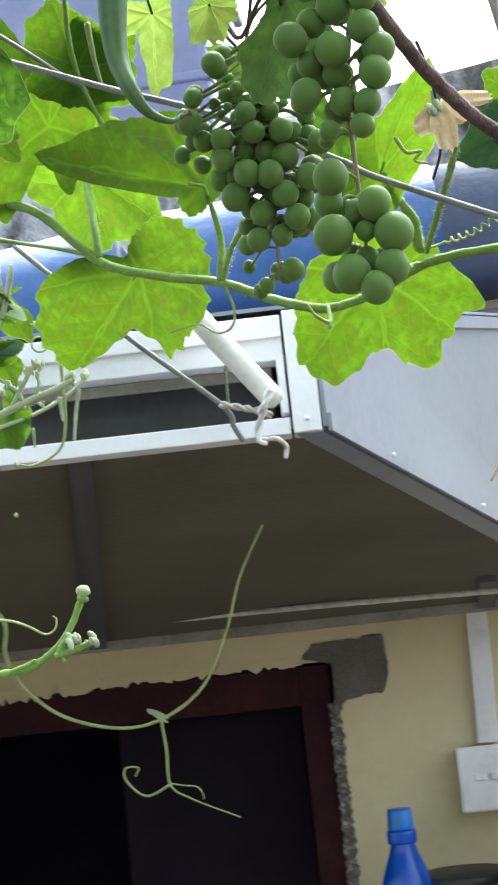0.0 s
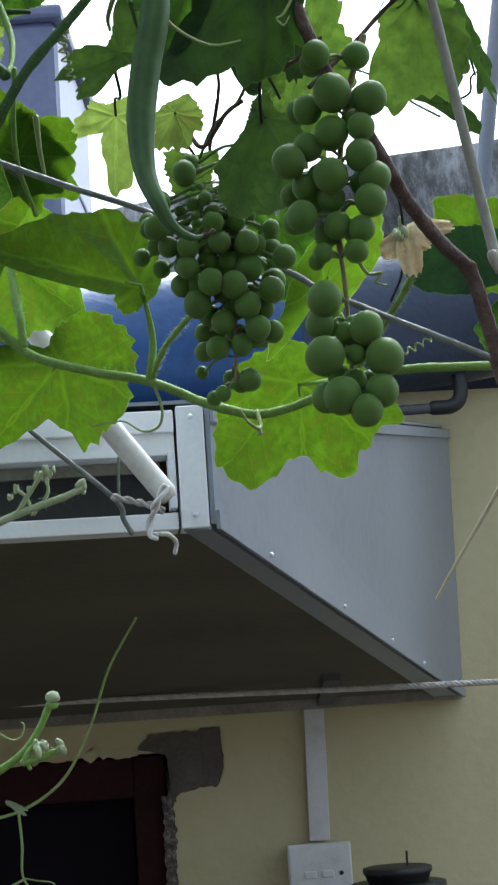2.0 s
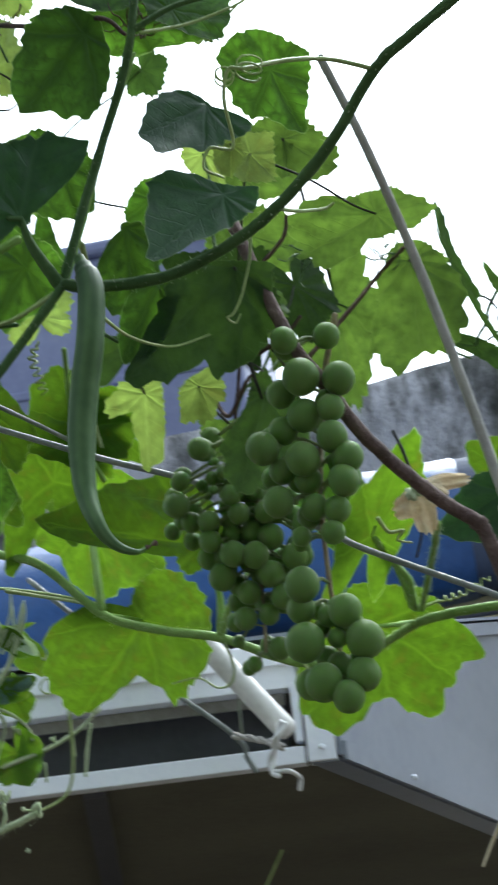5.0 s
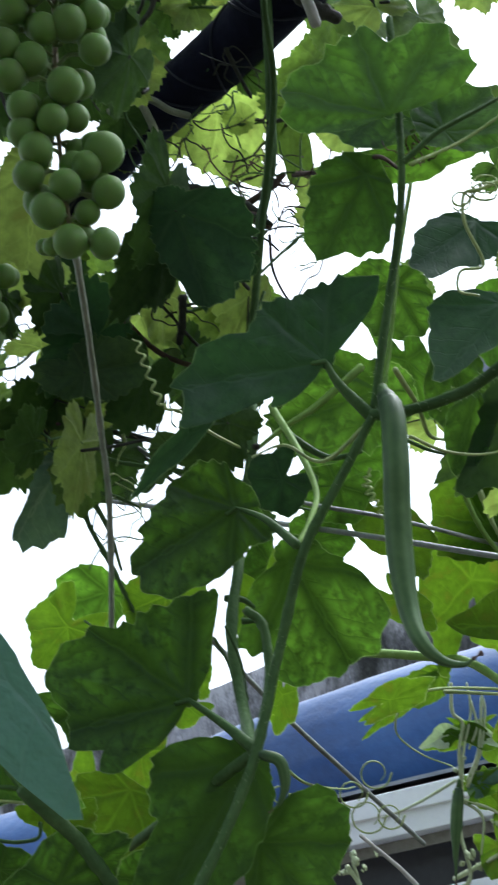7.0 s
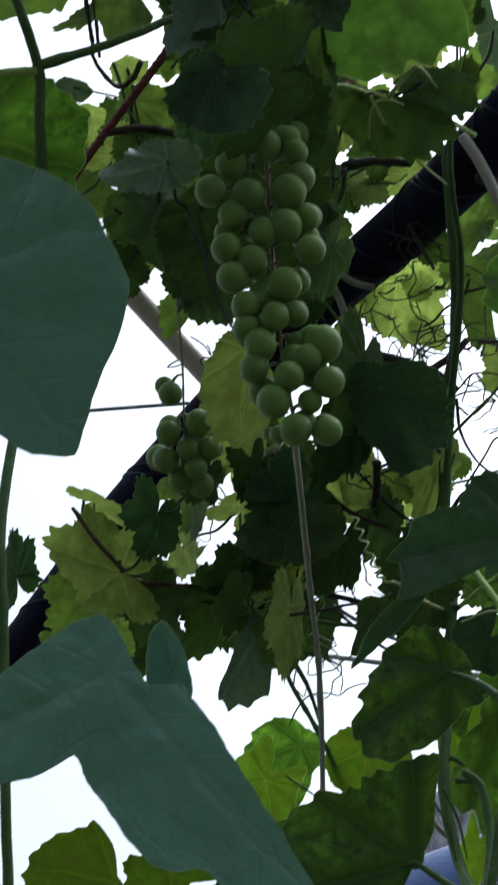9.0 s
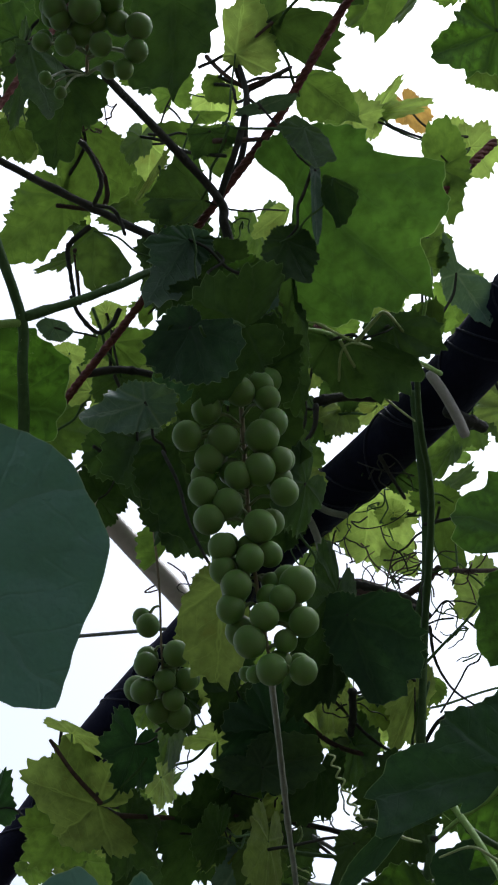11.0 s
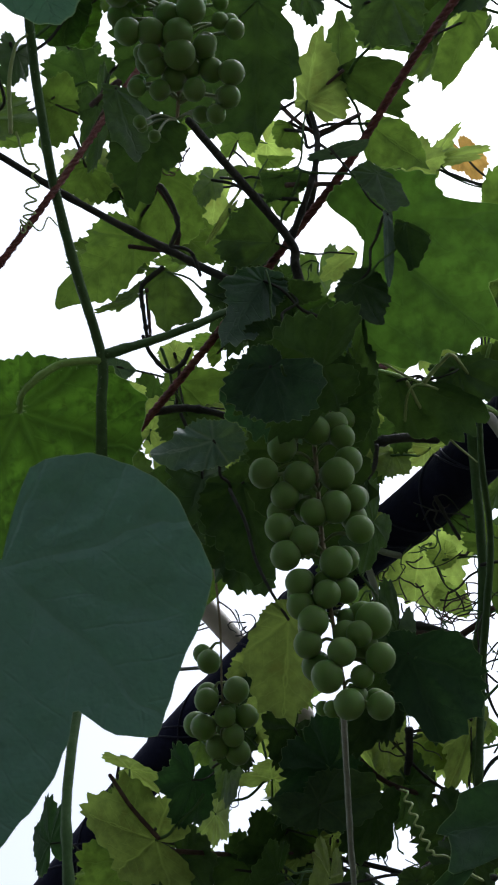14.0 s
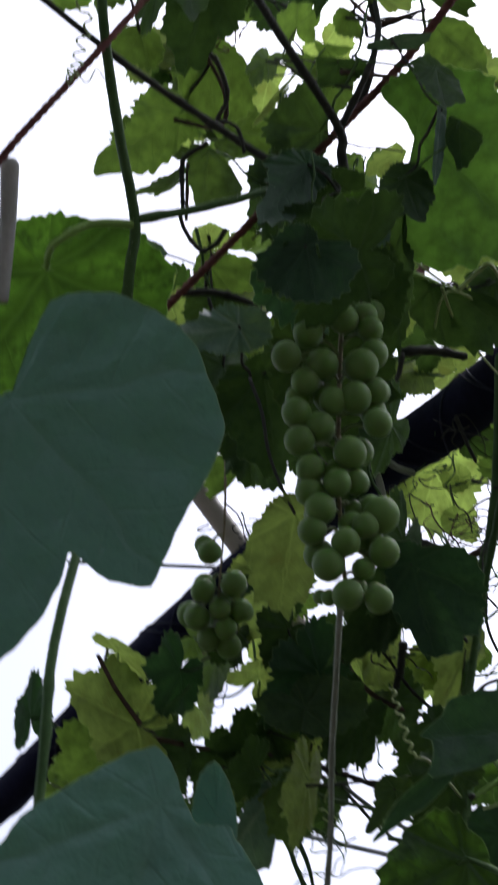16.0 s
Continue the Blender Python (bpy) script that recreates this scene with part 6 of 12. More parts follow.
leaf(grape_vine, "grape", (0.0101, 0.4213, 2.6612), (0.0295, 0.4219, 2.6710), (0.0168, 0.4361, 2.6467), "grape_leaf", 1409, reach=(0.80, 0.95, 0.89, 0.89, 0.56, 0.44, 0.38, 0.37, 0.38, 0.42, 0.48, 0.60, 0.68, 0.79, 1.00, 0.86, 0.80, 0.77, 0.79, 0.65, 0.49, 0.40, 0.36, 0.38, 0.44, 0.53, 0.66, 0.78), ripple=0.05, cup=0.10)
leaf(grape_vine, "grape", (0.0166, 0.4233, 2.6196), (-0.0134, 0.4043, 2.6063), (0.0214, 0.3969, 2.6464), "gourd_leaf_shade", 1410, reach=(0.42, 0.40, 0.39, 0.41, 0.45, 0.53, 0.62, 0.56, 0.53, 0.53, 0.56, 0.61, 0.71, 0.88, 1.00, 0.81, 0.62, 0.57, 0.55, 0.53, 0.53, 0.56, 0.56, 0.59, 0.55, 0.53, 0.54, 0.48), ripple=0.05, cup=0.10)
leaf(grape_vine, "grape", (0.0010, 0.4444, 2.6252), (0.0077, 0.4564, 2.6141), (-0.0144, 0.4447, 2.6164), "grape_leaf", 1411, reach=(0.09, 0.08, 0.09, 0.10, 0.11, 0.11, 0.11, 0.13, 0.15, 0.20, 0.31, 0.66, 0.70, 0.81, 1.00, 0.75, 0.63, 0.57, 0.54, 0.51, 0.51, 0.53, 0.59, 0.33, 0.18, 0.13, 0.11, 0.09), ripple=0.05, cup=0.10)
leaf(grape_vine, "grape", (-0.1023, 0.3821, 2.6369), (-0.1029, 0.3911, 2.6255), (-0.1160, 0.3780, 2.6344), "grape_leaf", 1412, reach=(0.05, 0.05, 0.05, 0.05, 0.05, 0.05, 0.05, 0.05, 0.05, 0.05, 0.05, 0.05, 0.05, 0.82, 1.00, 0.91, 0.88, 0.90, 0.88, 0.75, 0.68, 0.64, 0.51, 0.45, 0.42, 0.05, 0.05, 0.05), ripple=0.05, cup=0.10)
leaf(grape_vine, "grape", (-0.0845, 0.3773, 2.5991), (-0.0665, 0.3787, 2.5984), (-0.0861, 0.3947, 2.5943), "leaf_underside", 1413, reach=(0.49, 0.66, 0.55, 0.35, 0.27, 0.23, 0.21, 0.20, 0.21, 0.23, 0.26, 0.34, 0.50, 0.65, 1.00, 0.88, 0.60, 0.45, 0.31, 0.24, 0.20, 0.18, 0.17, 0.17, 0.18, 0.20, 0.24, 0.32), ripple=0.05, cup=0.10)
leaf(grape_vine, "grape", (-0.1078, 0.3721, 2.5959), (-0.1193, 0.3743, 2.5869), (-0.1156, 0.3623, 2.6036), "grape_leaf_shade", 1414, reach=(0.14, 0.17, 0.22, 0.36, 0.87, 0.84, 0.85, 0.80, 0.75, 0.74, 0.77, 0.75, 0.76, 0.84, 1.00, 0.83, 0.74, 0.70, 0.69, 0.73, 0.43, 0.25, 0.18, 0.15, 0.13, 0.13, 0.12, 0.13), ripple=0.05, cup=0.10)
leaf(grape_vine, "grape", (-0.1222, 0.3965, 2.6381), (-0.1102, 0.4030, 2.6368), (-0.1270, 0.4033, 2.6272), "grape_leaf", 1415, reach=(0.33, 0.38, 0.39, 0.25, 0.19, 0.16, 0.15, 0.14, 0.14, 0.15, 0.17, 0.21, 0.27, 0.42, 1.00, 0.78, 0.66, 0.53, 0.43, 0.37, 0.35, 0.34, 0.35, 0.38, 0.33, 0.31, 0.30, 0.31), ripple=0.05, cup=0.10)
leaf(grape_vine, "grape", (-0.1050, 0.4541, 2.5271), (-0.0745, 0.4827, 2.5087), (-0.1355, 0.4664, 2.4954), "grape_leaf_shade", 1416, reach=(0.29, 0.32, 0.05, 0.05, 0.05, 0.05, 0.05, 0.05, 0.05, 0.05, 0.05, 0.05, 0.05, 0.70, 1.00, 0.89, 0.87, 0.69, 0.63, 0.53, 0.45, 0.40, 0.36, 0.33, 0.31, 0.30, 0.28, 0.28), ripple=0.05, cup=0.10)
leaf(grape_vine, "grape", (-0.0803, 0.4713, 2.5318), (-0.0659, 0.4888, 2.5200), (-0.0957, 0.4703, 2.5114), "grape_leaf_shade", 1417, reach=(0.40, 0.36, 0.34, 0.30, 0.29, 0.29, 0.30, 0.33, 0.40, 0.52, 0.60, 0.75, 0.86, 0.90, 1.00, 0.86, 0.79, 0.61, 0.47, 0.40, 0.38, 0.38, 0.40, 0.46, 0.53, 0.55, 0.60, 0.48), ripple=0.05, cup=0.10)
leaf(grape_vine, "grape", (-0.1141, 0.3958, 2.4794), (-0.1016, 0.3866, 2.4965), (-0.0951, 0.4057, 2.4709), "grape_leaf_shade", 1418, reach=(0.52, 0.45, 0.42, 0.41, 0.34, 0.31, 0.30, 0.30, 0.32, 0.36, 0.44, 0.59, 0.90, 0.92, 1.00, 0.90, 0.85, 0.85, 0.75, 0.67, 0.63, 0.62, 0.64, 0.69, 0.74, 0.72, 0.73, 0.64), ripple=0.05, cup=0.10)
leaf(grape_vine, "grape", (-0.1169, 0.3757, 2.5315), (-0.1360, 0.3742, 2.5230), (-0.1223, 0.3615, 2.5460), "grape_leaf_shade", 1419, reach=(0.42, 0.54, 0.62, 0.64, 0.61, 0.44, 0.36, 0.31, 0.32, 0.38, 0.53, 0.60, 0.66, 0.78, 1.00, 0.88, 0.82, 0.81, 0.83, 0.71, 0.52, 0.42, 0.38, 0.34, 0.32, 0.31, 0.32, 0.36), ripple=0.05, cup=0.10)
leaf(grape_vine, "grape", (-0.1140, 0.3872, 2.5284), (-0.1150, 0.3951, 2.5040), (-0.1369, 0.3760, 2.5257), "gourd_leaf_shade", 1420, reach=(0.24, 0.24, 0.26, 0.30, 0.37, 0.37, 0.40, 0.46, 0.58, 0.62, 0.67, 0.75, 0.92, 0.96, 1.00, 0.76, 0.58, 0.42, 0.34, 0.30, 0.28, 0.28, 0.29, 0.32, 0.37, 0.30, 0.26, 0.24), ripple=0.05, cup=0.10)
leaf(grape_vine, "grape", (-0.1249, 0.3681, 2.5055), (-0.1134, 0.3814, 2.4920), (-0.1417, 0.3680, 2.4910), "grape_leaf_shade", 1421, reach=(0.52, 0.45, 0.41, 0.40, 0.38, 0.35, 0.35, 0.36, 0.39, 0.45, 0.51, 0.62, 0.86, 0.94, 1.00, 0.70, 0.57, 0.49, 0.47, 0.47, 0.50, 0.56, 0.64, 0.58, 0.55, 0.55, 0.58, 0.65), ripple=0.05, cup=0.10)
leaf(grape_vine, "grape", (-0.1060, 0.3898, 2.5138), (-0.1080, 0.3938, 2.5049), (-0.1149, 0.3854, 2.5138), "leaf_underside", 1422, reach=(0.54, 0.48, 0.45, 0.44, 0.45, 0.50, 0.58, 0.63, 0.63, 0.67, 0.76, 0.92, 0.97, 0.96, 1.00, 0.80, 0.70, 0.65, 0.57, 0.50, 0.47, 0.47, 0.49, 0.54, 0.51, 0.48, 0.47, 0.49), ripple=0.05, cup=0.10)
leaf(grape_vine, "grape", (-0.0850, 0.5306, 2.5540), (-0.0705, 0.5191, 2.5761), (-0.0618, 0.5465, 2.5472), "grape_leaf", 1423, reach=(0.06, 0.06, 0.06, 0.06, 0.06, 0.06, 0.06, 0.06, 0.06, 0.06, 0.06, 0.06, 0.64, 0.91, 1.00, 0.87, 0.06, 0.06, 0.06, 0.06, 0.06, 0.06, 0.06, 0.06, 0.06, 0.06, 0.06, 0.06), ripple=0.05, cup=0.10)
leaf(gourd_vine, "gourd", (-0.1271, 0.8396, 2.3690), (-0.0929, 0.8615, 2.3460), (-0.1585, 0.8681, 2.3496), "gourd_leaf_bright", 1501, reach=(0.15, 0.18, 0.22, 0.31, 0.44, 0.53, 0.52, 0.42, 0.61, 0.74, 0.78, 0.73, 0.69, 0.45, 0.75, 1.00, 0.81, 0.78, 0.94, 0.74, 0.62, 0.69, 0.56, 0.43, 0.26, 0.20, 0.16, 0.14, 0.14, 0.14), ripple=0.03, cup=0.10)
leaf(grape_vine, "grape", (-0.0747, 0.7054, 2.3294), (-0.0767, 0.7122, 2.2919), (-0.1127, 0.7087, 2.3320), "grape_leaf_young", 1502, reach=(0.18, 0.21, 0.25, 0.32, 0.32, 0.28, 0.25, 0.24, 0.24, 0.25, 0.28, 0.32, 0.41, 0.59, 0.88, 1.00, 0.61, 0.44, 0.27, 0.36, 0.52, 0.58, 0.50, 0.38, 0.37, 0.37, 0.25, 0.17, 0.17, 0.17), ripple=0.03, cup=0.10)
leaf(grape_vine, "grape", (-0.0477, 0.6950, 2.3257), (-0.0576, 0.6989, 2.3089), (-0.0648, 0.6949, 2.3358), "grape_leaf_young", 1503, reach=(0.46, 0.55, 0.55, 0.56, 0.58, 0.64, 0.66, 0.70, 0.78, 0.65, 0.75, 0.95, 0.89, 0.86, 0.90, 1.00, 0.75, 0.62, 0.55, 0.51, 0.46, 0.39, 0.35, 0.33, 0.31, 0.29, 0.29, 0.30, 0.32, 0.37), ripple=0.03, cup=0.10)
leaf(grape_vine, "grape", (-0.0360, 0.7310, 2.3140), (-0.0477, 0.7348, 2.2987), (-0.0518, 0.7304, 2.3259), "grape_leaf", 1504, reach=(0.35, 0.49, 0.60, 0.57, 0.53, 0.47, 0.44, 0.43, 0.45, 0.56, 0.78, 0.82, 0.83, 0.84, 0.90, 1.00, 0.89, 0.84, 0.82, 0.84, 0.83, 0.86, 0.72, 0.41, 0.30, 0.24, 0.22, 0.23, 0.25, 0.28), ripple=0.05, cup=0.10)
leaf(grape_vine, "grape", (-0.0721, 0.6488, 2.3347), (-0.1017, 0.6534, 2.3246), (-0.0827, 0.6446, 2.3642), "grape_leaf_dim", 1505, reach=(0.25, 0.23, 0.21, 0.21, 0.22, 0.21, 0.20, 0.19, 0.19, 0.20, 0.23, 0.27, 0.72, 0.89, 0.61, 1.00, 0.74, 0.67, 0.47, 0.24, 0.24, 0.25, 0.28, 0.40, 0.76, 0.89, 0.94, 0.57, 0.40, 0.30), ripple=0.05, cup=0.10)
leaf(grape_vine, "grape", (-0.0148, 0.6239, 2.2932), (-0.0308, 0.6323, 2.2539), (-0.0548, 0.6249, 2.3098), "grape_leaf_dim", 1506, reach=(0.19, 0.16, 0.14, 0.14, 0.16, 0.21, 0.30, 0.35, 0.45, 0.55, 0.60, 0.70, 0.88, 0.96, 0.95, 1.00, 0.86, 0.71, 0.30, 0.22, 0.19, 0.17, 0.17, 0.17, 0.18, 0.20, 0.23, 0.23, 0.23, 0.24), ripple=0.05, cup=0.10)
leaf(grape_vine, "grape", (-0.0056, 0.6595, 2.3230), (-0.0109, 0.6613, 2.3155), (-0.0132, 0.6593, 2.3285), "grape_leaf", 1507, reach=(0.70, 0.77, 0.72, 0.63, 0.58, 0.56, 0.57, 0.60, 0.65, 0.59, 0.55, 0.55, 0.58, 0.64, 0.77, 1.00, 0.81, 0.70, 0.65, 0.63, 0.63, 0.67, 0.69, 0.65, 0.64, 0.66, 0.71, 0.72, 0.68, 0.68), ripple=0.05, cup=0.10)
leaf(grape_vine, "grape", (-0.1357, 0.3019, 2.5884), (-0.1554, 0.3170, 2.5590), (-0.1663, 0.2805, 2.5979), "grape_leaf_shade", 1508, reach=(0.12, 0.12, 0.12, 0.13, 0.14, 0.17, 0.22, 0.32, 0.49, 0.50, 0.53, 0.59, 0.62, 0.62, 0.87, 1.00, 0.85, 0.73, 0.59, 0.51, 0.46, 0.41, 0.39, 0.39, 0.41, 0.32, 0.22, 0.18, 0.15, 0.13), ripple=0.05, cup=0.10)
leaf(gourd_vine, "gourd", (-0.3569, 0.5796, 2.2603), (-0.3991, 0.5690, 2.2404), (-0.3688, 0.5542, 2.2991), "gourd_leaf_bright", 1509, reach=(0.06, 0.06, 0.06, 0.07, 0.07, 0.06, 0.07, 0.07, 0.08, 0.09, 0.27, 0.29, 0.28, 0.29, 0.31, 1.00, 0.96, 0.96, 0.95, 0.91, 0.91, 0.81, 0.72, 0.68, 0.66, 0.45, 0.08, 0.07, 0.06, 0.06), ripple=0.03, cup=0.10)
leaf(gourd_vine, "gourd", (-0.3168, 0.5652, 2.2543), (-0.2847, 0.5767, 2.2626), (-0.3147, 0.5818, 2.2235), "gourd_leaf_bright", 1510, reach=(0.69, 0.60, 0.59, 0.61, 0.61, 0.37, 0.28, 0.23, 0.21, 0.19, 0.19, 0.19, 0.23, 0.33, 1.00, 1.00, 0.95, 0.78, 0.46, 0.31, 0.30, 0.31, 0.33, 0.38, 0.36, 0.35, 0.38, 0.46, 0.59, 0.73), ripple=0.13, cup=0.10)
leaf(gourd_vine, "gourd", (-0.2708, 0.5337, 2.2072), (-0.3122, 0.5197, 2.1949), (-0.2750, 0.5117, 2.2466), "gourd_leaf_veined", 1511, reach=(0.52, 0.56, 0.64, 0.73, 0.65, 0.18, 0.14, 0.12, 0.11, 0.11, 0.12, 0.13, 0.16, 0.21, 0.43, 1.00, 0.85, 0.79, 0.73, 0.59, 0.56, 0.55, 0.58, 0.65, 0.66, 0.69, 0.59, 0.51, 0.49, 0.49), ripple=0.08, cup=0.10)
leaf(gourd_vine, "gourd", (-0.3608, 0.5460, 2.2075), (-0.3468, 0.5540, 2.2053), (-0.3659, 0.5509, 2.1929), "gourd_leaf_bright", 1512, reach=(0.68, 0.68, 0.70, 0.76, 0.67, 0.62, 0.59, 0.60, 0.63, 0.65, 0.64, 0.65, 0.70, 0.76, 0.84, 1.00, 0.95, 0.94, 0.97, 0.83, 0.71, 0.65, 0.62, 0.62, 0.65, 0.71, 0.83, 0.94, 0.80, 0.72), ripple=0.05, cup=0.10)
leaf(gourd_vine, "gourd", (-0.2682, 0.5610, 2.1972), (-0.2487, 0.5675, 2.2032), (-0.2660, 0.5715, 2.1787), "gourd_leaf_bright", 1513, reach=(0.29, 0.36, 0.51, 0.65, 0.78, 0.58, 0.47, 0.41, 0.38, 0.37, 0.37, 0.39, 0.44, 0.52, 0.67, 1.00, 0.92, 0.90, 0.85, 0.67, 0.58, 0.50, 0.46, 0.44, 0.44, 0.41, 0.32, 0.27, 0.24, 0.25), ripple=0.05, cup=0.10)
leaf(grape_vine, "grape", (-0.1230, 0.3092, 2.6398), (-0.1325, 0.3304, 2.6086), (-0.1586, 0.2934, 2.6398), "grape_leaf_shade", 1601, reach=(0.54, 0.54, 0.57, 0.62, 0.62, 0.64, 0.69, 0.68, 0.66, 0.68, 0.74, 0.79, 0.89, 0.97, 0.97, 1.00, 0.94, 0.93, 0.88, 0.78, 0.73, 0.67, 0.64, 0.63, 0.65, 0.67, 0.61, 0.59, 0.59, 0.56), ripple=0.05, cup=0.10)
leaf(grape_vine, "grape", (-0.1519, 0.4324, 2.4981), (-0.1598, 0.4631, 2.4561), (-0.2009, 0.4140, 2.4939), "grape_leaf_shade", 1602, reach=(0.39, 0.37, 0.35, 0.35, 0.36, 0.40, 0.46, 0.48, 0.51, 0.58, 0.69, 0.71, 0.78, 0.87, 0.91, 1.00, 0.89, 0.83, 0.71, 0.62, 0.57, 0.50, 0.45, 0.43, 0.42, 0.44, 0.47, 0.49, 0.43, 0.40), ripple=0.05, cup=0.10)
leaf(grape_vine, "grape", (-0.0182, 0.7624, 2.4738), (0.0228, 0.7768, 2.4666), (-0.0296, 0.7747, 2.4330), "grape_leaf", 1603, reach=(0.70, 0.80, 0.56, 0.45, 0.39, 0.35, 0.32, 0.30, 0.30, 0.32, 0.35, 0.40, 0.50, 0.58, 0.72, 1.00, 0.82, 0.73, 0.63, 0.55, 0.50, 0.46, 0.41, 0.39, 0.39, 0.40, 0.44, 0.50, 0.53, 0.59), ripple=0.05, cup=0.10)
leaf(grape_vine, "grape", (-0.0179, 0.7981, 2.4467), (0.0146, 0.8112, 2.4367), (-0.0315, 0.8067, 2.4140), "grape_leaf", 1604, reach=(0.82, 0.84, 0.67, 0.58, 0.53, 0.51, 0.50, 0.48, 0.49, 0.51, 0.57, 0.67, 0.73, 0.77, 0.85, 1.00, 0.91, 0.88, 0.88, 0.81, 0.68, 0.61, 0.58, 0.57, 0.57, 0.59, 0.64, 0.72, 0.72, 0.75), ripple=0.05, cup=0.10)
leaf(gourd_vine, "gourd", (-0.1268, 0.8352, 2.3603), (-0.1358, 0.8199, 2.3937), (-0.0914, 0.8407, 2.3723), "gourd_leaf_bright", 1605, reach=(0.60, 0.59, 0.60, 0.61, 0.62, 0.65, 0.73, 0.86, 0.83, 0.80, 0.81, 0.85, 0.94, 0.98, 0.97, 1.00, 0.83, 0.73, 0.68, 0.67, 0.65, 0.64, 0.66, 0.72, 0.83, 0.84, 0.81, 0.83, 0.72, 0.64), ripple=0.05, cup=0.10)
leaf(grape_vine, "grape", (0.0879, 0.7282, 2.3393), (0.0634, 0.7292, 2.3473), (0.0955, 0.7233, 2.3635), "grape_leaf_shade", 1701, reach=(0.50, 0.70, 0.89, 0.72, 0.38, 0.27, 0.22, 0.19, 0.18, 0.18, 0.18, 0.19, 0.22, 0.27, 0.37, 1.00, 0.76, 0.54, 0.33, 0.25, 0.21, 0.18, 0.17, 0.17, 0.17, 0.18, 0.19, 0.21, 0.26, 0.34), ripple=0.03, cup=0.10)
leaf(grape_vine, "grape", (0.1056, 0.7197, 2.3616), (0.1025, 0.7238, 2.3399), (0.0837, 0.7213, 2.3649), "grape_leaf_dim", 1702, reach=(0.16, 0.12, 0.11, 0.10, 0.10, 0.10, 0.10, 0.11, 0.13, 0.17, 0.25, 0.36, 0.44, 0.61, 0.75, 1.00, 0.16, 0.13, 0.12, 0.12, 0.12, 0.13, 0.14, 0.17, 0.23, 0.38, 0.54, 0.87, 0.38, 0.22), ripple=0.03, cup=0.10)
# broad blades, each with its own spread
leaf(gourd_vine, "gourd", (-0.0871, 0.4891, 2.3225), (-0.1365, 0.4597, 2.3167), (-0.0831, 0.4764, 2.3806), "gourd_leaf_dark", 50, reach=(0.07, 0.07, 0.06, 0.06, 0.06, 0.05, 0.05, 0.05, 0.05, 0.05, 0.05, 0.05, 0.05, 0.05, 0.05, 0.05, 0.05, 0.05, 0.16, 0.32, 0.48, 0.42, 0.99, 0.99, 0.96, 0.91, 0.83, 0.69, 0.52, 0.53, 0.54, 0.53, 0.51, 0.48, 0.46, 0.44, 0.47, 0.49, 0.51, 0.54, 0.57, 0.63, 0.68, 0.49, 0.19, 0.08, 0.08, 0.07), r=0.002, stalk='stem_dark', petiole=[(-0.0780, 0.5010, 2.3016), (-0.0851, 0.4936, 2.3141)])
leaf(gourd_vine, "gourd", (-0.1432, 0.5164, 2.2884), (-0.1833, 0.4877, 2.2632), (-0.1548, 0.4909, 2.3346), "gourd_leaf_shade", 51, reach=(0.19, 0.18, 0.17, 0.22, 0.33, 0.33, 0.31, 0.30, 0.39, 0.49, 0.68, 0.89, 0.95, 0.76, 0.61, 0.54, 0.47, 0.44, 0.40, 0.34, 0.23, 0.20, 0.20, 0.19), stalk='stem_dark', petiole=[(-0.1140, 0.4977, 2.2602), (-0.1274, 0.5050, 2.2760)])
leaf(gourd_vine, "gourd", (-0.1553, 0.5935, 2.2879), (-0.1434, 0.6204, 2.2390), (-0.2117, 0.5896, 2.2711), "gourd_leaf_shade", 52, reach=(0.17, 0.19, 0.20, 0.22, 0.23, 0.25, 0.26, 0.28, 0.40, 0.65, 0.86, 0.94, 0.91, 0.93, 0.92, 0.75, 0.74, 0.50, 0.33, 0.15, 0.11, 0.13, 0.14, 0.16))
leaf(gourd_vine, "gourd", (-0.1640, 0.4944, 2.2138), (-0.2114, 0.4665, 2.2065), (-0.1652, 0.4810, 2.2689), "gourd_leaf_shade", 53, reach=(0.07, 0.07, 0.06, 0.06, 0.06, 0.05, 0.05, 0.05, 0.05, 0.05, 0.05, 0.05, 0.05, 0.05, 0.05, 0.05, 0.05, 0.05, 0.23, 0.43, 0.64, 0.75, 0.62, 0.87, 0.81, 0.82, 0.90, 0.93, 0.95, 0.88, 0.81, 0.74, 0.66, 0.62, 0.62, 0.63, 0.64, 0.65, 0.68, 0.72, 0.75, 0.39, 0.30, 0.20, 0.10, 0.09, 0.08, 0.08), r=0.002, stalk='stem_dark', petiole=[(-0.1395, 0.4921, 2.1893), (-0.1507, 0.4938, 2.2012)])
leaf(grape_vine, "grape", (-0.1738, 0.5724, 2.4488), (-0.1517, 0.5890, 2.4189), (-0.2091, 0.5785, 2.4288), "gourd_leaf_dark", 57, reach=(0.35, 0.33, 0.31, 0.32, 0.33, 0.35, 0.37, 0.39, 0.53, 0.70, 0.94, 1.00, 0.94, 0.84, 0.90, 0.52, 0.46, 0.41, 0.38, 0.38, 0.38, 0.38, 0.38, 0.38))
leaf(grape_vine, "grape", (0.0416, 0.6100, 2.3621), (0.0073, 0.6164, 2.3482), (0.0267, 0.6038, 2.3960), "grape_leaf", 61, reach=(0.43, 0.59, 0.67, 0.53, 0.41, 0.30, 0.29, 0.29, 0.29, 0.29, 0.60, 0.89, 0.95, 0.99, 0.94, 0.73, 0.40, 0.31, 0.29, 0.27, 0.27, 0.31, 0.35, 0.39))
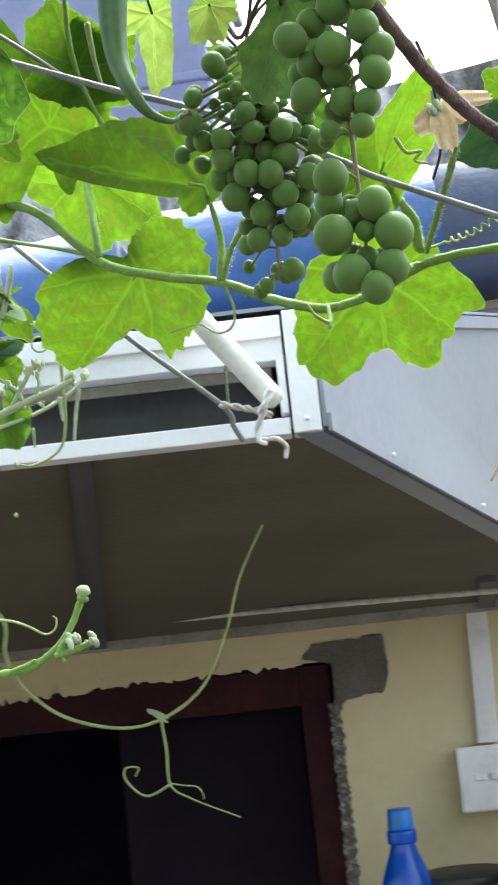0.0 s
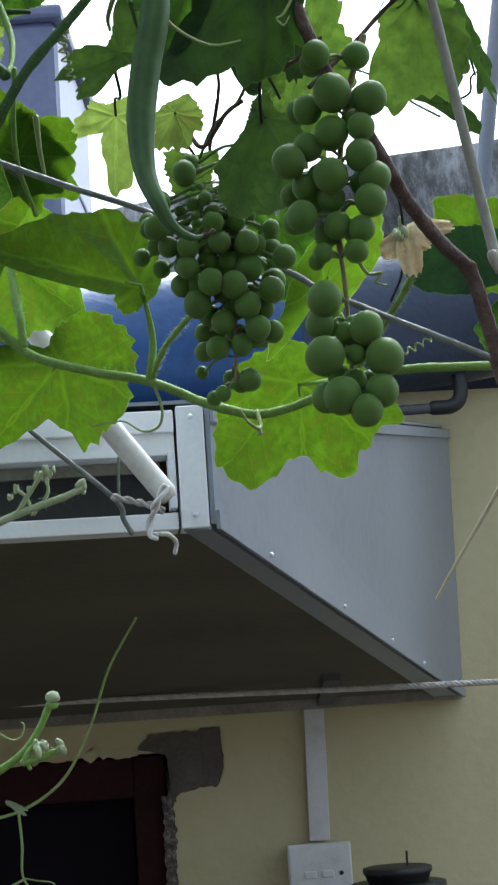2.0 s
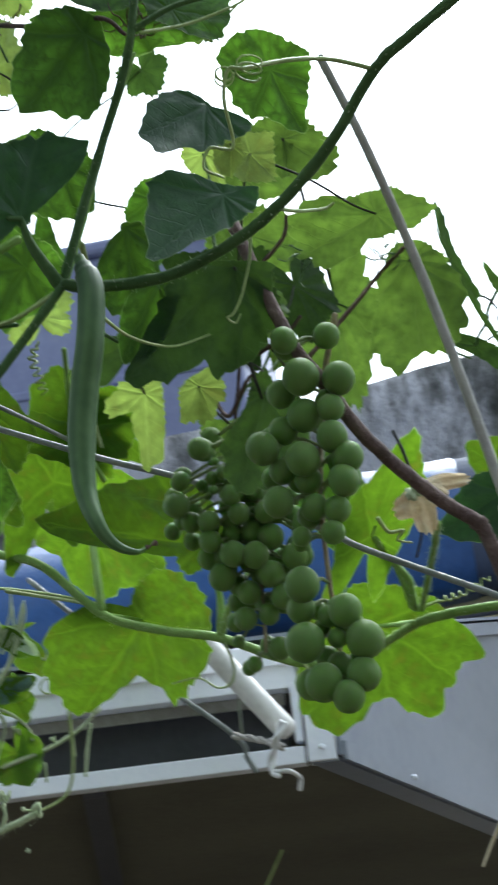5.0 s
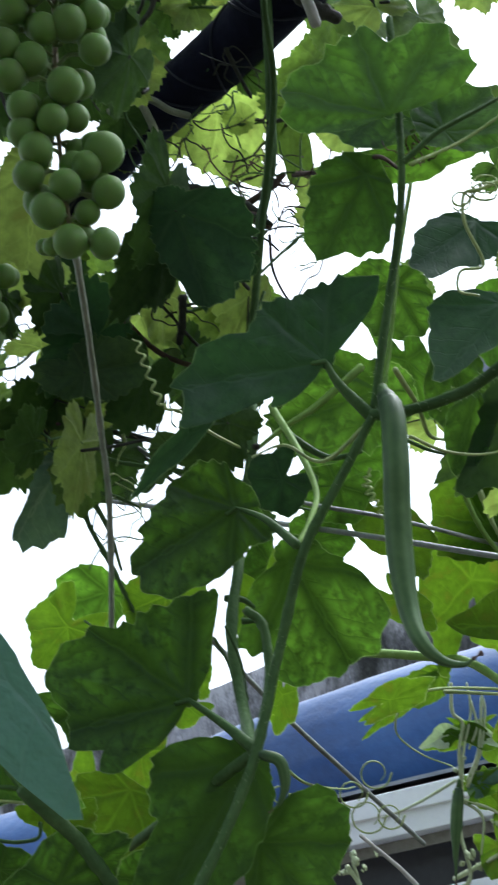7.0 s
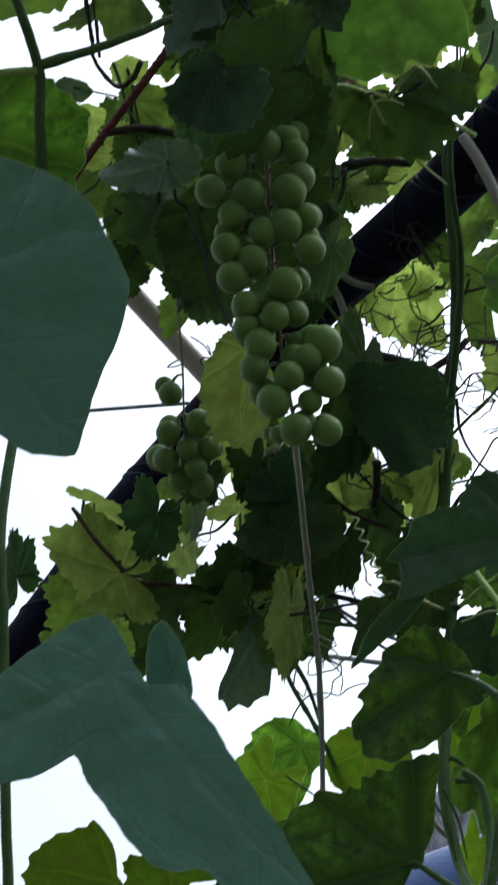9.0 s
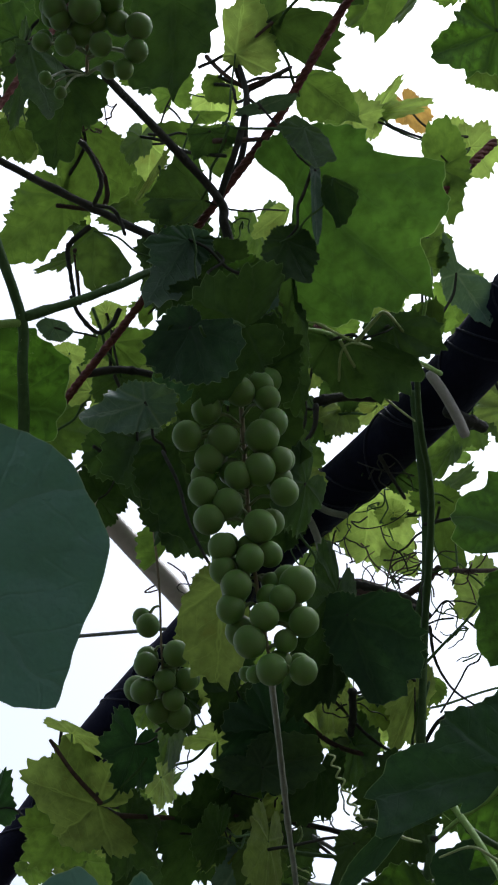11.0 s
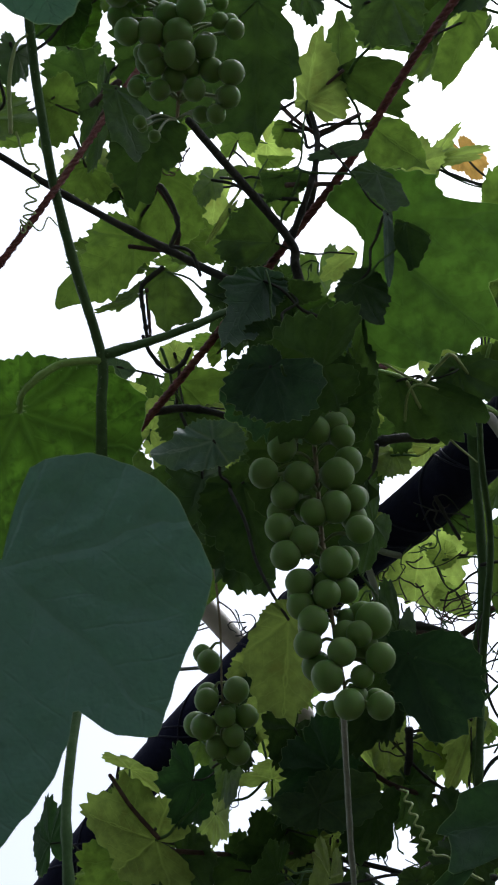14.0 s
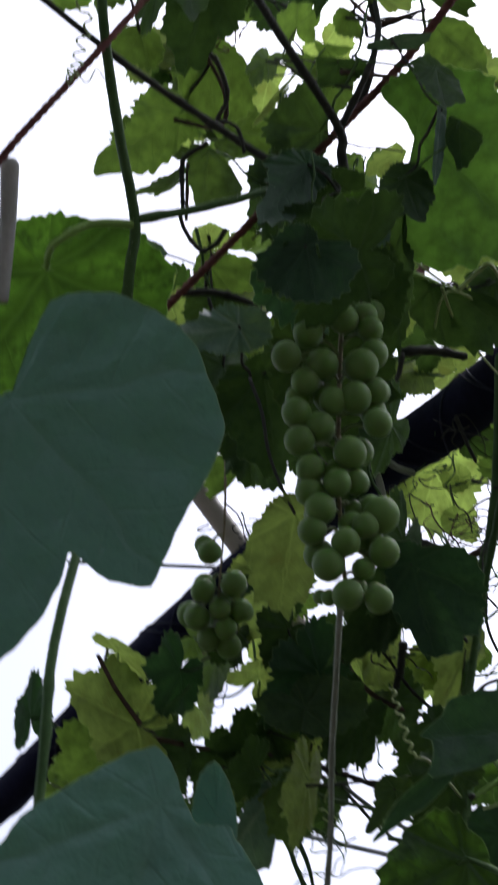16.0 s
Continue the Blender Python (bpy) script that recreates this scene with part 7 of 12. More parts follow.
leaf(grape_vine, "grape", (0.0545, 0.6324, 2.3485), (0.0559, 0.6455, 2.2894), (-0.0050, 0.6475, 2.3524), "grape_leaf", 62, reach=(0.15, 0.15, 0.16, 0.17, 0.18, 0.19, 0.24, 0.29, 0.38, 0.50, 0.64, 0.74, 0.70, 0.85, 0.72, 0.38, 0.31, 0.25, 0.18, 0.18, 0.17, 0.17, 0.16, 0.15))
leaf(grape_vine, "grape", (0.0731, 0.6490, 2.3581), (0.0839, 0.6488, 2.3087), (0.0775, 0.6325, 2.3383), "grape_leaf_shade", 63, cup=0.3)
leaf(gourd_vine, "round", (-0.1657, 0.2248, 2.3405), (-0.2036, 0.2639, 2.2650), (-0.2445, 0.1776, 2.3557), "near_leaf", 65, reach=(0.03, 0.03, 0.34, 0.39, 0.43, 0.48, 0.51, 0.55, 0.59, 0.62, 0.63, 0.66, 0.69, 0.68, 0.67, 0.66, 0.67, 0.70, 0.74, 0.66, 0.51, 0.61, 0.71, 0.80, 0.92, 0.98, 0.93, 0.81, 0.68, 0.58, 0.51, 0.43, 0.37, 0.34, 0.29, 0.25, 0.17, 0.06, 0.04, 0.03, 0.03, 0.03, 0.03, 0.03, 0.03, 0.03, 0.03, 0.03), ripple=0.02, cup=0.04)
leaf(gourd_vine, "gourd", (-0.0639, 0.8177, 2.2791), (-0.1520, 0.7926, 2.2946), (-0.0415, 0.8161, 2.3737), "gourd_leaf_bright", 66, reach=(0.11, 0.11, 0.10, 0.10, 0.10, 0.11, 0.15, 0.18, 0.19, 0.18, 0.17, 0.31, 0.98, 0.75, 0.58, 0.50, 0.45, 0.36, 0.29, 0.22, 0.18, 0.16, 0.14, 0.12), r=0.0022, petiole=[(-0.0610, 0.8380, 2.2327), (-0.0589, 0.8312, 2.2542)])
leaf(gourd_vine, "gourd", (-0.1110, 0.8996, 2.2582), (-0.1600, 0.9737, 2.2193), (-0.1664, 0.9121, 2.3030), "gourd_leaf_bright", 67, reach=(0.51, 0.58, 0.66, 0.67, 0.65, 0.69, 0.71, 0.69, 0.75, 0.52, 0.47, 0.61, 0.98, 1.00, 0.96, 0.93, 0.70, 0.37, 0.18, 0.17, 0.23, 0.28, 0.34, 0.44), petiole=[(-0.1282, 0.8688, 2.2577)])
leaf(gourd_vine, "gourd", (-0.2318, 0.3347, 2.5018), (-0.2316, 0.3706, 2.4430), (-0.2964, 0.3143, 2.4906), "gourd_leaf", 69, reach=(0.34, 0.34, 0.36, 0.38, 0.41, 0.52, 0.64, 0.76, 0.79, 0.78, 0.78, 0.81, 0.85, 0.95, 0.95, 0.86, 0.71, 0.56, 0.48, 0.45, 0.43, 0.40, 0.37, 0.35))
leaf(gourd_vine, "gourd", (0.0234, 0.8672, 2.2314), (0.0282, 0.9056, 2.1709), (-0.0424, 0.8752, 2.2304), "gourd_leaf_bright", 70, reach=(0.37, 0.36, 0.35, 0.39, 0.42, 0.46, 0.50, 0.54, 0.57, 0.65, 0.83, 0.92, 0.77, 0.80, 0.75, 0.90, 0.84, 0.72, 0.60, 0.63, 0.76, 0.91, 1.00, 0.95, 0.88, 0.79, 0.72, 0.67, 0.61, 0.56, 0.51, 0.46, 0.41, 0.40, 0.39, 0.38), petiole=[(0.0413, 0.7988, 2.2189)])
leaf(gourd_vine, "gourd", (-0.3339, 0.7542, 2.3572), (-0.3634, 0.7586, 2.3244), (-0.3618, 0.7272, 2.3787), "gourd_leaf", 74, reach=(0.23, 0.24, 0.25, 0.27, 0.29, 0.31, 0.33, 0.35, 0.37, 0.39, 0.63, 0.93, 1.00, 0.76, 0.53, 0.86, 0.78, 0.70, 0.63, 0.55, 0.47, 0.39, 0.31, 0.23))
leaf(gourd_vine, "gourd", (-0.2537, 0.6677, 2.3150), (-0.2458, 0.6847, 2.2932), (-0.2789, 0.6626, 2.3020), "gourd_leaf_bright", 75, reach=(0.56, 0.48, 0.43, 0.48, 0.52, 0.57, 0.62, 0.67, 0.71, 0.81, 0.92, 0.98, 0.93, 0.88, 0.83, 0.83, 0.85, 0.87, 0.84, 0.82, 0.79, 0.76, 0.72, 0.64))
leaf(grape_vine, "grape", (-0.0681, 0.2797, 2.5911), (-0.0903, 0.3024, 2.5356), (-0.1236, 0.2542, 2.6074), "grape_leaf_shade", 77, reach=(0.34, 0.31, 0.28, 0.24, 0.22, 0.21, 0.19, 0.18, 0.18, 0.34, 0.54, 0.75, 0.96, 0.91, 0.51, 0.37, 0.26, 0.29, 0.31, 0.34, 0.36, 0.37, 0.36, 0.35), ripple=0.06)
leaf(grape_vine, "grape", (-0.1607, 0.5422, 2.4429), (-0.1616, 0.5651, 2.3989), (-0.2124, 0.5348, 2.4398), "gourd_leaf_dark", 79, reach=(0.24, 0.23, 0.21, 0.20, 0.25, 0.39, 0.53, 0.65, 0.71, 0.78, 0.90, 0.89, 0.95, 0.64, 0.48, 0.39, 0.32, 0.27, 0.27, 0.28, 0.28, 0.29, 0.27, 0.26), ripple=0.06)
leaf(grape_vine, "grape", (-0.1853, 0.4654, 2.4382), (-0.2023, 0.4779, 2.3976), (-0.2281, 0.4483, 2.4515), "grape_leaf_young", 80, reach=(0.20, 0.19, 0.18, 0.17, 0.16, 0.15, 0.14, 0.13, 0.19, 0.39, 0.59, 0.90, 0.98, 0.87, 0.70, 0.57, 0.44, 0.32, 0.29, 0.27, 0.25, 0.23, 0.22, 0.21), ripple=0.06)
leaf(grape_vine, "grape", (-0.1883, 0.4248, 2.5176), (-0.2175, 0.4061, 2.5073), (-0.1879, 0.4101, 2.5517), "leaf_underside", 81, reach=(0.40, 0.43, 0.43, 0.41, 0.39, 0.37, 0.35, 0.34, 0.39, 0.48, 0.57, 0.73, 0.95, 0.59, 0.50, 0.41, 0.37, 0.34, 0.31, 0.28, 0.28, 0.31, 0.34, 0.37), ripple=0.3)
leaf(grape_vine, "grape", (-0.1920, 0.4556, 2.5119), (-0.1985, 0.4778, 2.4656), (-0.2441, 0.4429, 2.5149), "grape_leaf_shade", 92, reach=(0.21, 0.22, 0.23, 0.24, 0.24, 0.25, 0.26, 0.33, 0.41, 0.49, 0.64, 0.84, 0.97, 0.85, 0.64, 0.56, 0.50, 0.45, 0.39, 0.34, 0.27, 0.20, 0.20, 0.20), ripple=0.06)
leaf(grape_vine, "grape", (-0.2312, 0.4609, 2.5336), (-0.2278, 0.4760, 2.5011), (-0.2687, 0.4587, 2.5320), "grape_leaf_shade", 93, reach=(0.31, 0.29, 0.27, 0.25, 0.32, 0.38, 0.44, 0.51, 0.59, 0.73, 0.88, 0.95, 0.89, 0.48, 0.47, 0.46, 0.44, 0.43, 0.42, 0.40, 0.39, 0.38, 0.36, 0.34), ripple=0.06)
leaf(grape_vine, "grape", (-0.1179, 0.3400, 2.4676), (-0.1181, 0.3487, 2.4407), (-0.1462, 0.3380, 2.4709), "gourd_leaf_dark", 95, reach=(0.36, 0.33, 0.29, 0.26, 0.23, 0.20, 0.30, 0.66, 0.84, 0.96, 1.00, 0.97, 0.87, 0.83, 0.78, 0.76, 0.77, 0.77, 0.72, 0.53, 0.48, 0.45, 0.42, 0.39), ripple=0.06)
leaf(grape_vine, "grape", (-0.1406, 0.3938, 2.5147), (-0.1438, 0.4086, 2.4790), (-0.1792, 0.3869, 2.5181), "gourd_leaf_dark", 96, reach=(0.13, 0.07, 0.15, 0.23, 0.31, 0.39, 0.47, 0.55, 0.65, 0.75, 0.86, 0.96, 0.95, 0.85, 0.80, 0.75, 0.72, 0.68, 0.52, 0.43, 0.37, 0.31, 0.25, 0.19), ripple=0.06)
leaf(grape_vine, "grape", (-0.0312, 0.6636, 2.4295), (-0.0238, 0.6667, 2.4125), (-0.0484, 0.6668, 2.4225), "grape_leaf_young", 98, reach=(0.52, 0.54, 0.57, 0.60, 0.63, 0.66, 0.68, 0.71, 0.75, 0.78, 0.82, 0.89, 0.99, 0.86, 0.69, 0.57, 0.56, 0.55, 0.53, 0.55, 0.56, 0.54, 0.53, 0.51))
leaf(grape_vine, "grape", (0.0072, 0.6783, 2.4394), (0.0306, 0.6805, 2.4198), (-0.0123, 0.6852, 2.4169), "grape_leaf", 99, reach=(0.53, 0.48, 0.43, 0.38, 0.37, 0.40, 0.44, 0.47, 0.51, 0.55, 0.74, 0.93, 0.99, 0.92, 0.73, 0.63, 0.62, 0.60, 0.60, 0.60, 0.61, 0.62, 0.62, 0.58))
leaf(gourd_vine, "gourd", (-0.0558, 0.6512, 2.4037), (-0.0630, 0.6586, 2.3738), (-0.0864, 0.6524, 2.4114), "gourd_leaf", 100, reach=(0.34, 0.35, 0.37, 0.39, 0.40, 0.43, 0.47, 0.50, 0.54, 0.58, 0.81, 0.99, 1.00, 0.84, 0.64, 0.53, 0.47, 0.41, 0.35, 0.33, 0.33, 0.33, 0.33, 0.32))
leaf(grape_vine, "grape", (-0.1671, 0.6626, 2.5628), (-0.1589, 0.6661, 2.5570), (-0.1737, 0.6643, 2.5546), "grape_leaf_young", 101, reach=(0.97, 0.93, 0.90, 0.86, 0.83, 0.80, 0.78, 0.76, 0.73, 0.71, 0.71, 0.73, 0.75, 0.77, 0.80, 0.83, 0.86, 0.89, 0.92, 0.94, 0.95, 0.97, 0.98, 1.00))
leaf(grape_vine, "grape", (-0.1734, 0.6690, 2.5412), (-0.1615, 0.6760, 2.5268), (-0.1890, 0.6704, 2.5289), "grape_leaf_young", 102, reach=(0.42, 0.40, 0.38, 0.36, 0.33, 0.31, 0.29, 0.27, 0.37, 0.47, 0.58, 0.72, 0.87, 0.98, 0.81, 0.64, 0.57, 0.56, 0.54, 0.52, 0.50, 0.48, 0.46, 0.44))
leaf(grape_vine, "grape", (-0.1801, 0.6917, 2.4715), (-0.1717, 0.6973, 2.4595), (-0.1932, 0.6924, 2.4628), "grape_leaf", 103, reach=(0.39, 0.37, 0.34, 0.32, 0.30, 0.28, 0.25, 0.23, 0.21, 0.19, 0.44, 0.70, 0.86, 0.95, 1.00, 1.00, 1.00, 0.95, 0.86, 0.76, 0.67, 0.58, 0.49, 0.41))
leaf(grape_vine, "grape", (-0.1353, 0.6514, 2.5495), (-0.1454, 0.6652, 2.5041), (-0.1820, 0.6407, 2.5566), "grape_leaf", 104, reach=(0.28, 0.25, 0.22, 0.23, 0.25, 0.27, 0.30, 0.32, 0.34, 0.37, 0.39, 0.80, 0.89, 0.53, 0.39, 0.25, 0.22, 0.26, 0.31, 0.36, 0.36, 0.34, 0.33, 0.30))
leaf(grape_vine, "grape", (-0.1214, 0.6947, 2.5555), (-0.1148, 0.7005, 2.5422), (-0.1356, 0.6946, 2.5484), "grape_leaf_young", 105, reach=(0.55, 0.44, 0.33, 0.32, 0.39, 0.46, 0.53, 0.61, 0.68, 0.75, 0.83, 0.93, 1.00, 0.99, 0.97, 0.96, 0.95, 0.94, 0.94, 0.94, 0.94, 0.88, 0.77, 0.66))
leaf(grape_vine, "grape", (-0.2900, 0.6513, 2.5316), (-0.3003, 0.6614, 2.4996), (-0.3212, 0.6361, 2.5368), "grape_leaf_young", 106, reach=(0.43, 0.45, 0.47, 0.48, 0.50, 0.52, 0.54, 0.68, 0.82, 0.91, 0.98, 0.95, 0.88, 0.82, 0.79, 0.76, 0.70, 0.65, 0.60, 0.55, 0.51, 0.46, 0.41, 0.41))
leaf(grape_vine, "grape", (-0.2183, 0.6445, 2.4559), (-0.2156, 0.6534, 2.4386), (-0.2365, 0.6394, 2.4505), "grape_leaf_young", 107, reach=(0.32, 0.31, 0.29, 0.28, 0.27, 0.37, 0.48, 0.59, 0.70, 0.80, 0.90, 1.00, 0.88, 0.76, 0.66, 0.61, 0.56, 0.51, 0.46, 0.41, 0.37, 0.36, 0.34, 0.33))
leaf(grape_vine, "grape", (-0.1906, 0.6555, 2.4568), (-0.1980, 0.6627, 2.4339), (-0.2129, 0.6446, 2.4606), "grape_leaf_young", 108, reach=(0.37, 0.37, 0.37, 0.38, 0.41, 0.43, 0.46, 0.49, 0.60, 0.72, 0.83, 0.90, 0.93, 0.96, 0.99, 0.90, 0.74, 0.62, 0.51, 0.39, 0.37, 0.37, 0.37, 0.37))
leaf(grape_vine, "grape", (-0.2748, 0.6168, 2.4135), (-0.2908, 0.6149, 2.4032), (-0.2829, 0.6071, 2.4279), "grape_leaf", 109, reach=(0.53, 0.69, 0.85, 0.90, 0.88, 0.87, 0.85, 0.82, 0.80, 0.78, 0.78, 0.85, 0.92, 0.98, 0.89, 0.75, 0.61, 0.57, 0.53, 0.49, 0.45, 0.41, 0.37, 0.37))
leaf(grape_vine, "grape", (-0.2511, 0.6194, 2.4033), (-0.2561, 0.6221, 2.3929), (-0.2611, 0.6139, 2.4066), "grape_leaf_young", 110, reach=(0.43, 0.43, 0.45, 0.52, 0.59, 0.66, 0.73, 0.80, 0.87, 0.91, 0.96, 1.00, 0.98, 0.95, 0.93, 0.84, 0.76, 0.67, 0.58, 0.49, 0.43, 0.43, 0.43, 0.43))
leaf(grape_vine, "grape", (-0.2534, 0.5960, 2.3752), (-0.2611, 0.6074, 2.3427), (-0.2855, 0.5816, 2.3778), "grape_leaf", 111, reach=(0.16, 0.17, 0.20, 0.23, 0.26, 0.29, 0.32, 0.35, 0.39, 0.49, 0.59, 0.77, 0.99, 0.89, 0.75, 0.60, 0.46, 0.32, 0.27, 0.25, 0.23, 0.21, 0.19, 0.18))
leaf(grape_vine, "grape", (-0.2407, 0.5871, 2.4068), (-0.2104, 0.5993, 2.4073), (-0.2449, 0.5988, 2.3766), "grape_leaf_dim", 112, reach=(0.72, 0.82, 0.57, 0.30, 0.36, 0.41, 0.46, 0.52, 0.57, 0.63, 0.78, 0.99, 1.00, 0.94, 0.78, 0.64, 0.56, 0.47, 0.39, 0.35, 0.42, 0.49, 0.55, 0.62))
leaf(grape_vine, "grape", (-0.1831, 0.5481, 2.3376), (-0.2007, 0.5491, 2.3193), (-0.1992, 0.5349, 2.3523), "grape_leaf_dim", 113, reach=(0.24, 0.39, 0.38, 0.33, 0.28, 0.23, 0.18, 0.24, 0.33, 0.42, 0.51, 0.67, 0.96, 0.47, 0.39, 0.37, 0.35, 0.33, 0.31, 0.30, 0.28, 0.26, 0.24, 0.23))
leaf(grape_vine, "grape", (-0.1970, 0.5753, 2.4470), (-0.2041, 0.5823, 2.4250), (-0.2184, 0.5649, 2.4506), "grape_leaf_dim", 114, reach=(0.33, 0.39, 0.45, 0.51, 0.56, 0.63, 0.72, 0.81, 0.89, 0.93, 0.98, 0.99, 1.00, 0.92, 0.77, 0.62, 0.59, 0.55, 0.52, 0.48, 0.45, 0.42, 0.39, 0.36))
# leaves farther back, many in the lit copy of the gourd leaf
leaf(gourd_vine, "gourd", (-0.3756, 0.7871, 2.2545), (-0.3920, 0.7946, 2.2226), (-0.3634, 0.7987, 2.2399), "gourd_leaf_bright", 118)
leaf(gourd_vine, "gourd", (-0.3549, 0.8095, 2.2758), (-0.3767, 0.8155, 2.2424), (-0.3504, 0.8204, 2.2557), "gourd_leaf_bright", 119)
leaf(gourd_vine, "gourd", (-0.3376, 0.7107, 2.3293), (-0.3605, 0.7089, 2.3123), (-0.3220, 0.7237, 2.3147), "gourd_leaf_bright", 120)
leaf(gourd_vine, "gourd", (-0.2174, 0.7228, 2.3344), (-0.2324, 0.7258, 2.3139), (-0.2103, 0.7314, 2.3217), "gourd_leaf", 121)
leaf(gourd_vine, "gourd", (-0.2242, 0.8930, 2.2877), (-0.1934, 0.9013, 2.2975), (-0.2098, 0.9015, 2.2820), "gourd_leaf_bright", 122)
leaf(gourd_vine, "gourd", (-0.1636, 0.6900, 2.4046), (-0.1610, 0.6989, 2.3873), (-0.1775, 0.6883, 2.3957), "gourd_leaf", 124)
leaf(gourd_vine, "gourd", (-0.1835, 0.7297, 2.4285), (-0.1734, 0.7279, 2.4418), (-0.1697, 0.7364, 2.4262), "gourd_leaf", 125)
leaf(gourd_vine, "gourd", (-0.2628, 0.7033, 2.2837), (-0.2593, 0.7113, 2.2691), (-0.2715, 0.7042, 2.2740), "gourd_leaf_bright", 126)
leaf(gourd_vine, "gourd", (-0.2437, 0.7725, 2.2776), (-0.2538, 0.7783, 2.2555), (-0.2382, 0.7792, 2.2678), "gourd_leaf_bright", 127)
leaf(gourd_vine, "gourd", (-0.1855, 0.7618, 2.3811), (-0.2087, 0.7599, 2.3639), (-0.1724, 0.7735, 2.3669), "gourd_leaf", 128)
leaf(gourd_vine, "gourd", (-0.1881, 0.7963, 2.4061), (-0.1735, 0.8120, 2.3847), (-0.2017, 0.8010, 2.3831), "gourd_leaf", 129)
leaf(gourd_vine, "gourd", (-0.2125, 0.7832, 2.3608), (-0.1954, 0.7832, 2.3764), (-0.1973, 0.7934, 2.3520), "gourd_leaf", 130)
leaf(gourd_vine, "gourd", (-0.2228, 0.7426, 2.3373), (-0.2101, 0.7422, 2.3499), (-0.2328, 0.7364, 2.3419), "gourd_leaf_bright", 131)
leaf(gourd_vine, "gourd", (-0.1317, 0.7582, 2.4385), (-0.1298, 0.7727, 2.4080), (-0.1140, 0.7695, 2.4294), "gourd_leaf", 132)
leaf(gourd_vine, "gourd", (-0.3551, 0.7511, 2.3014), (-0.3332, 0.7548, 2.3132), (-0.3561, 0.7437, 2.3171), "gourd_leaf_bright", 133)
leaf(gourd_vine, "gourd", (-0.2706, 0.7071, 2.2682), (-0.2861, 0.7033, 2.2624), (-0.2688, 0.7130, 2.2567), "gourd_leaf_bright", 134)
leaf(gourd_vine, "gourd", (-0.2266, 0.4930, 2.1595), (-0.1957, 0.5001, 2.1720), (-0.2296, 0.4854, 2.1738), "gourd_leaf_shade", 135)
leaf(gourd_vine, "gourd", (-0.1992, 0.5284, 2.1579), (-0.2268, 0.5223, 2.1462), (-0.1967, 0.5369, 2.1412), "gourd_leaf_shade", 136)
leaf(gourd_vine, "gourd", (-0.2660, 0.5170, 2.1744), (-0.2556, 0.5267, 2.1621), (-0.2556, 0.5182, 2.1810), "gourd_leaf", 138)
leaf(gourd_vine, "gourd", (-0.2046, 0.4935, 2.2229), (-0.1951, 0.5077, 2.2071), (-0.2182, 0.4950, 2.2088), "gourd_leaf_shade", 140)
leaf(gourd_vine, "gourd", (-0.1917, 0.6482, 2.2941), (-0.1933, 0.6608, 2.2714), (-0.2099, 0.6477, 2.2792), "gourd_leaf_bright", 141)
# near leaves
leaf(gourd_vine, "round", (-0.1502, 0.3141, 2.2414), (-0.1443, 0.3040, 2.2551), (-0.1409, 0.3118, 2.2429), "near_leaf", 143, ripple=0.05, cup=0.3)
leaf(gourd_vine, "round", (-0.0996, 0.1592, 2.5193), (-0.0997, 0.1786, 2.4962), (-0.0784, 0.1769, 2.5099), "near_leaf", 144, cup=0.08)
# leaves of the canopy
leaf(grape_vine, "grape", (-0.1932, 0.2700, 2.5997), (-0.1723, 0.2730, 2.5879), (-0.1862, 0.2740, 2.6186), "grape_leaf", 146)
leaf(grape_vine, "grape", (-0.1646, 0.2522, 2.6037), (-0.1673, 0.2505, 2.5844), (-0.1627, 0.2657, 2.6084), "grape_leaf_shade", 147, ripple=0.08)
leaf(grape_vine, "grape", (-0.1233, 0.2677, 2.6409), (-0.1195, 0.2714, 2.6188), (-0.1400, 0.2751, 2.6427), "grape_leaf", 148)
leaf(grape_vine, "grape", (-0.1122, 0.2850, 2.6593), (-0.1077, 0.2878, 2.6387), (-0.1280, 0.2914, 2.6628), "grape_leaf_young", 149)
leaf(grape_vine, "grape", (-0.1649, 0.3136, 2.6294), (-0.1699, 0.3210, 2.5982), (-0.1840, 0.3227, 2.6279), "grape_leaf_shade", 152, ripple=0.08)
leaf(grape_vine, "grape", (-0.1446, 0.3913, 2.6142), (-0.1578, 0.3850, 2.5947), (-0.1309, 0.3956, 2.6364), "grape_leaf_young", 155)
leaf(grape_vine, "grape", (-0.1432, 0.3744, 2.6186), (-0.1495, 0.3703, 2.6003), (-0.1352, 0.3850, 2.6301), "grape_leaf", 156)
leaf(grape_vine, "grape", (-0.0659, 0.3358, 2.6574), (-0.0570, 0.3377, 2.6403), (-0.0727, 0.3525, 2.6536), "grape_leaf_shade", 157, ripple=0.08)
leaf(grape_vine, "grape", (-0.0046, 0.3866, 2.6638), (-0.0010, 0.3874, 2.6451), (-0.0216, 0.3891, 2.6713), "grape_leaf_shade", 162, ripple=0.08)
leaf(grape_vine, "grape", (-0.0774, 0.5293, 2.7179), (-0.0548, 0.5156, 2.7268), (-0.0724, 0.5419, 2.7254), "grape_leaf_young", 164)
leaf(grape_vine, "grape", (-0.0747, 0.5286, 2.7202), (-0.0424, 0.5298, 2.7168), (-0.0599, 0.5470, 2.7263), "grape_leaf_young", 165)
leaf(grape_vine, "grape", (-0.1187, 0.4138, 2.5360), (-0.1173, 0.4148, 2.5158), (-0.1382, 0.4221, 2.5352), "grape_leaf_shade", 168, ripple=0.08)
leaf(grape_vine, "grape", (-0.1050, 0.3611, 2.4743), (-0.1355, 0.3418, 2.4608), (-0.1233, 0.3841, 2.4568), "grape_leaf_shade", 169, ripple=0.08)
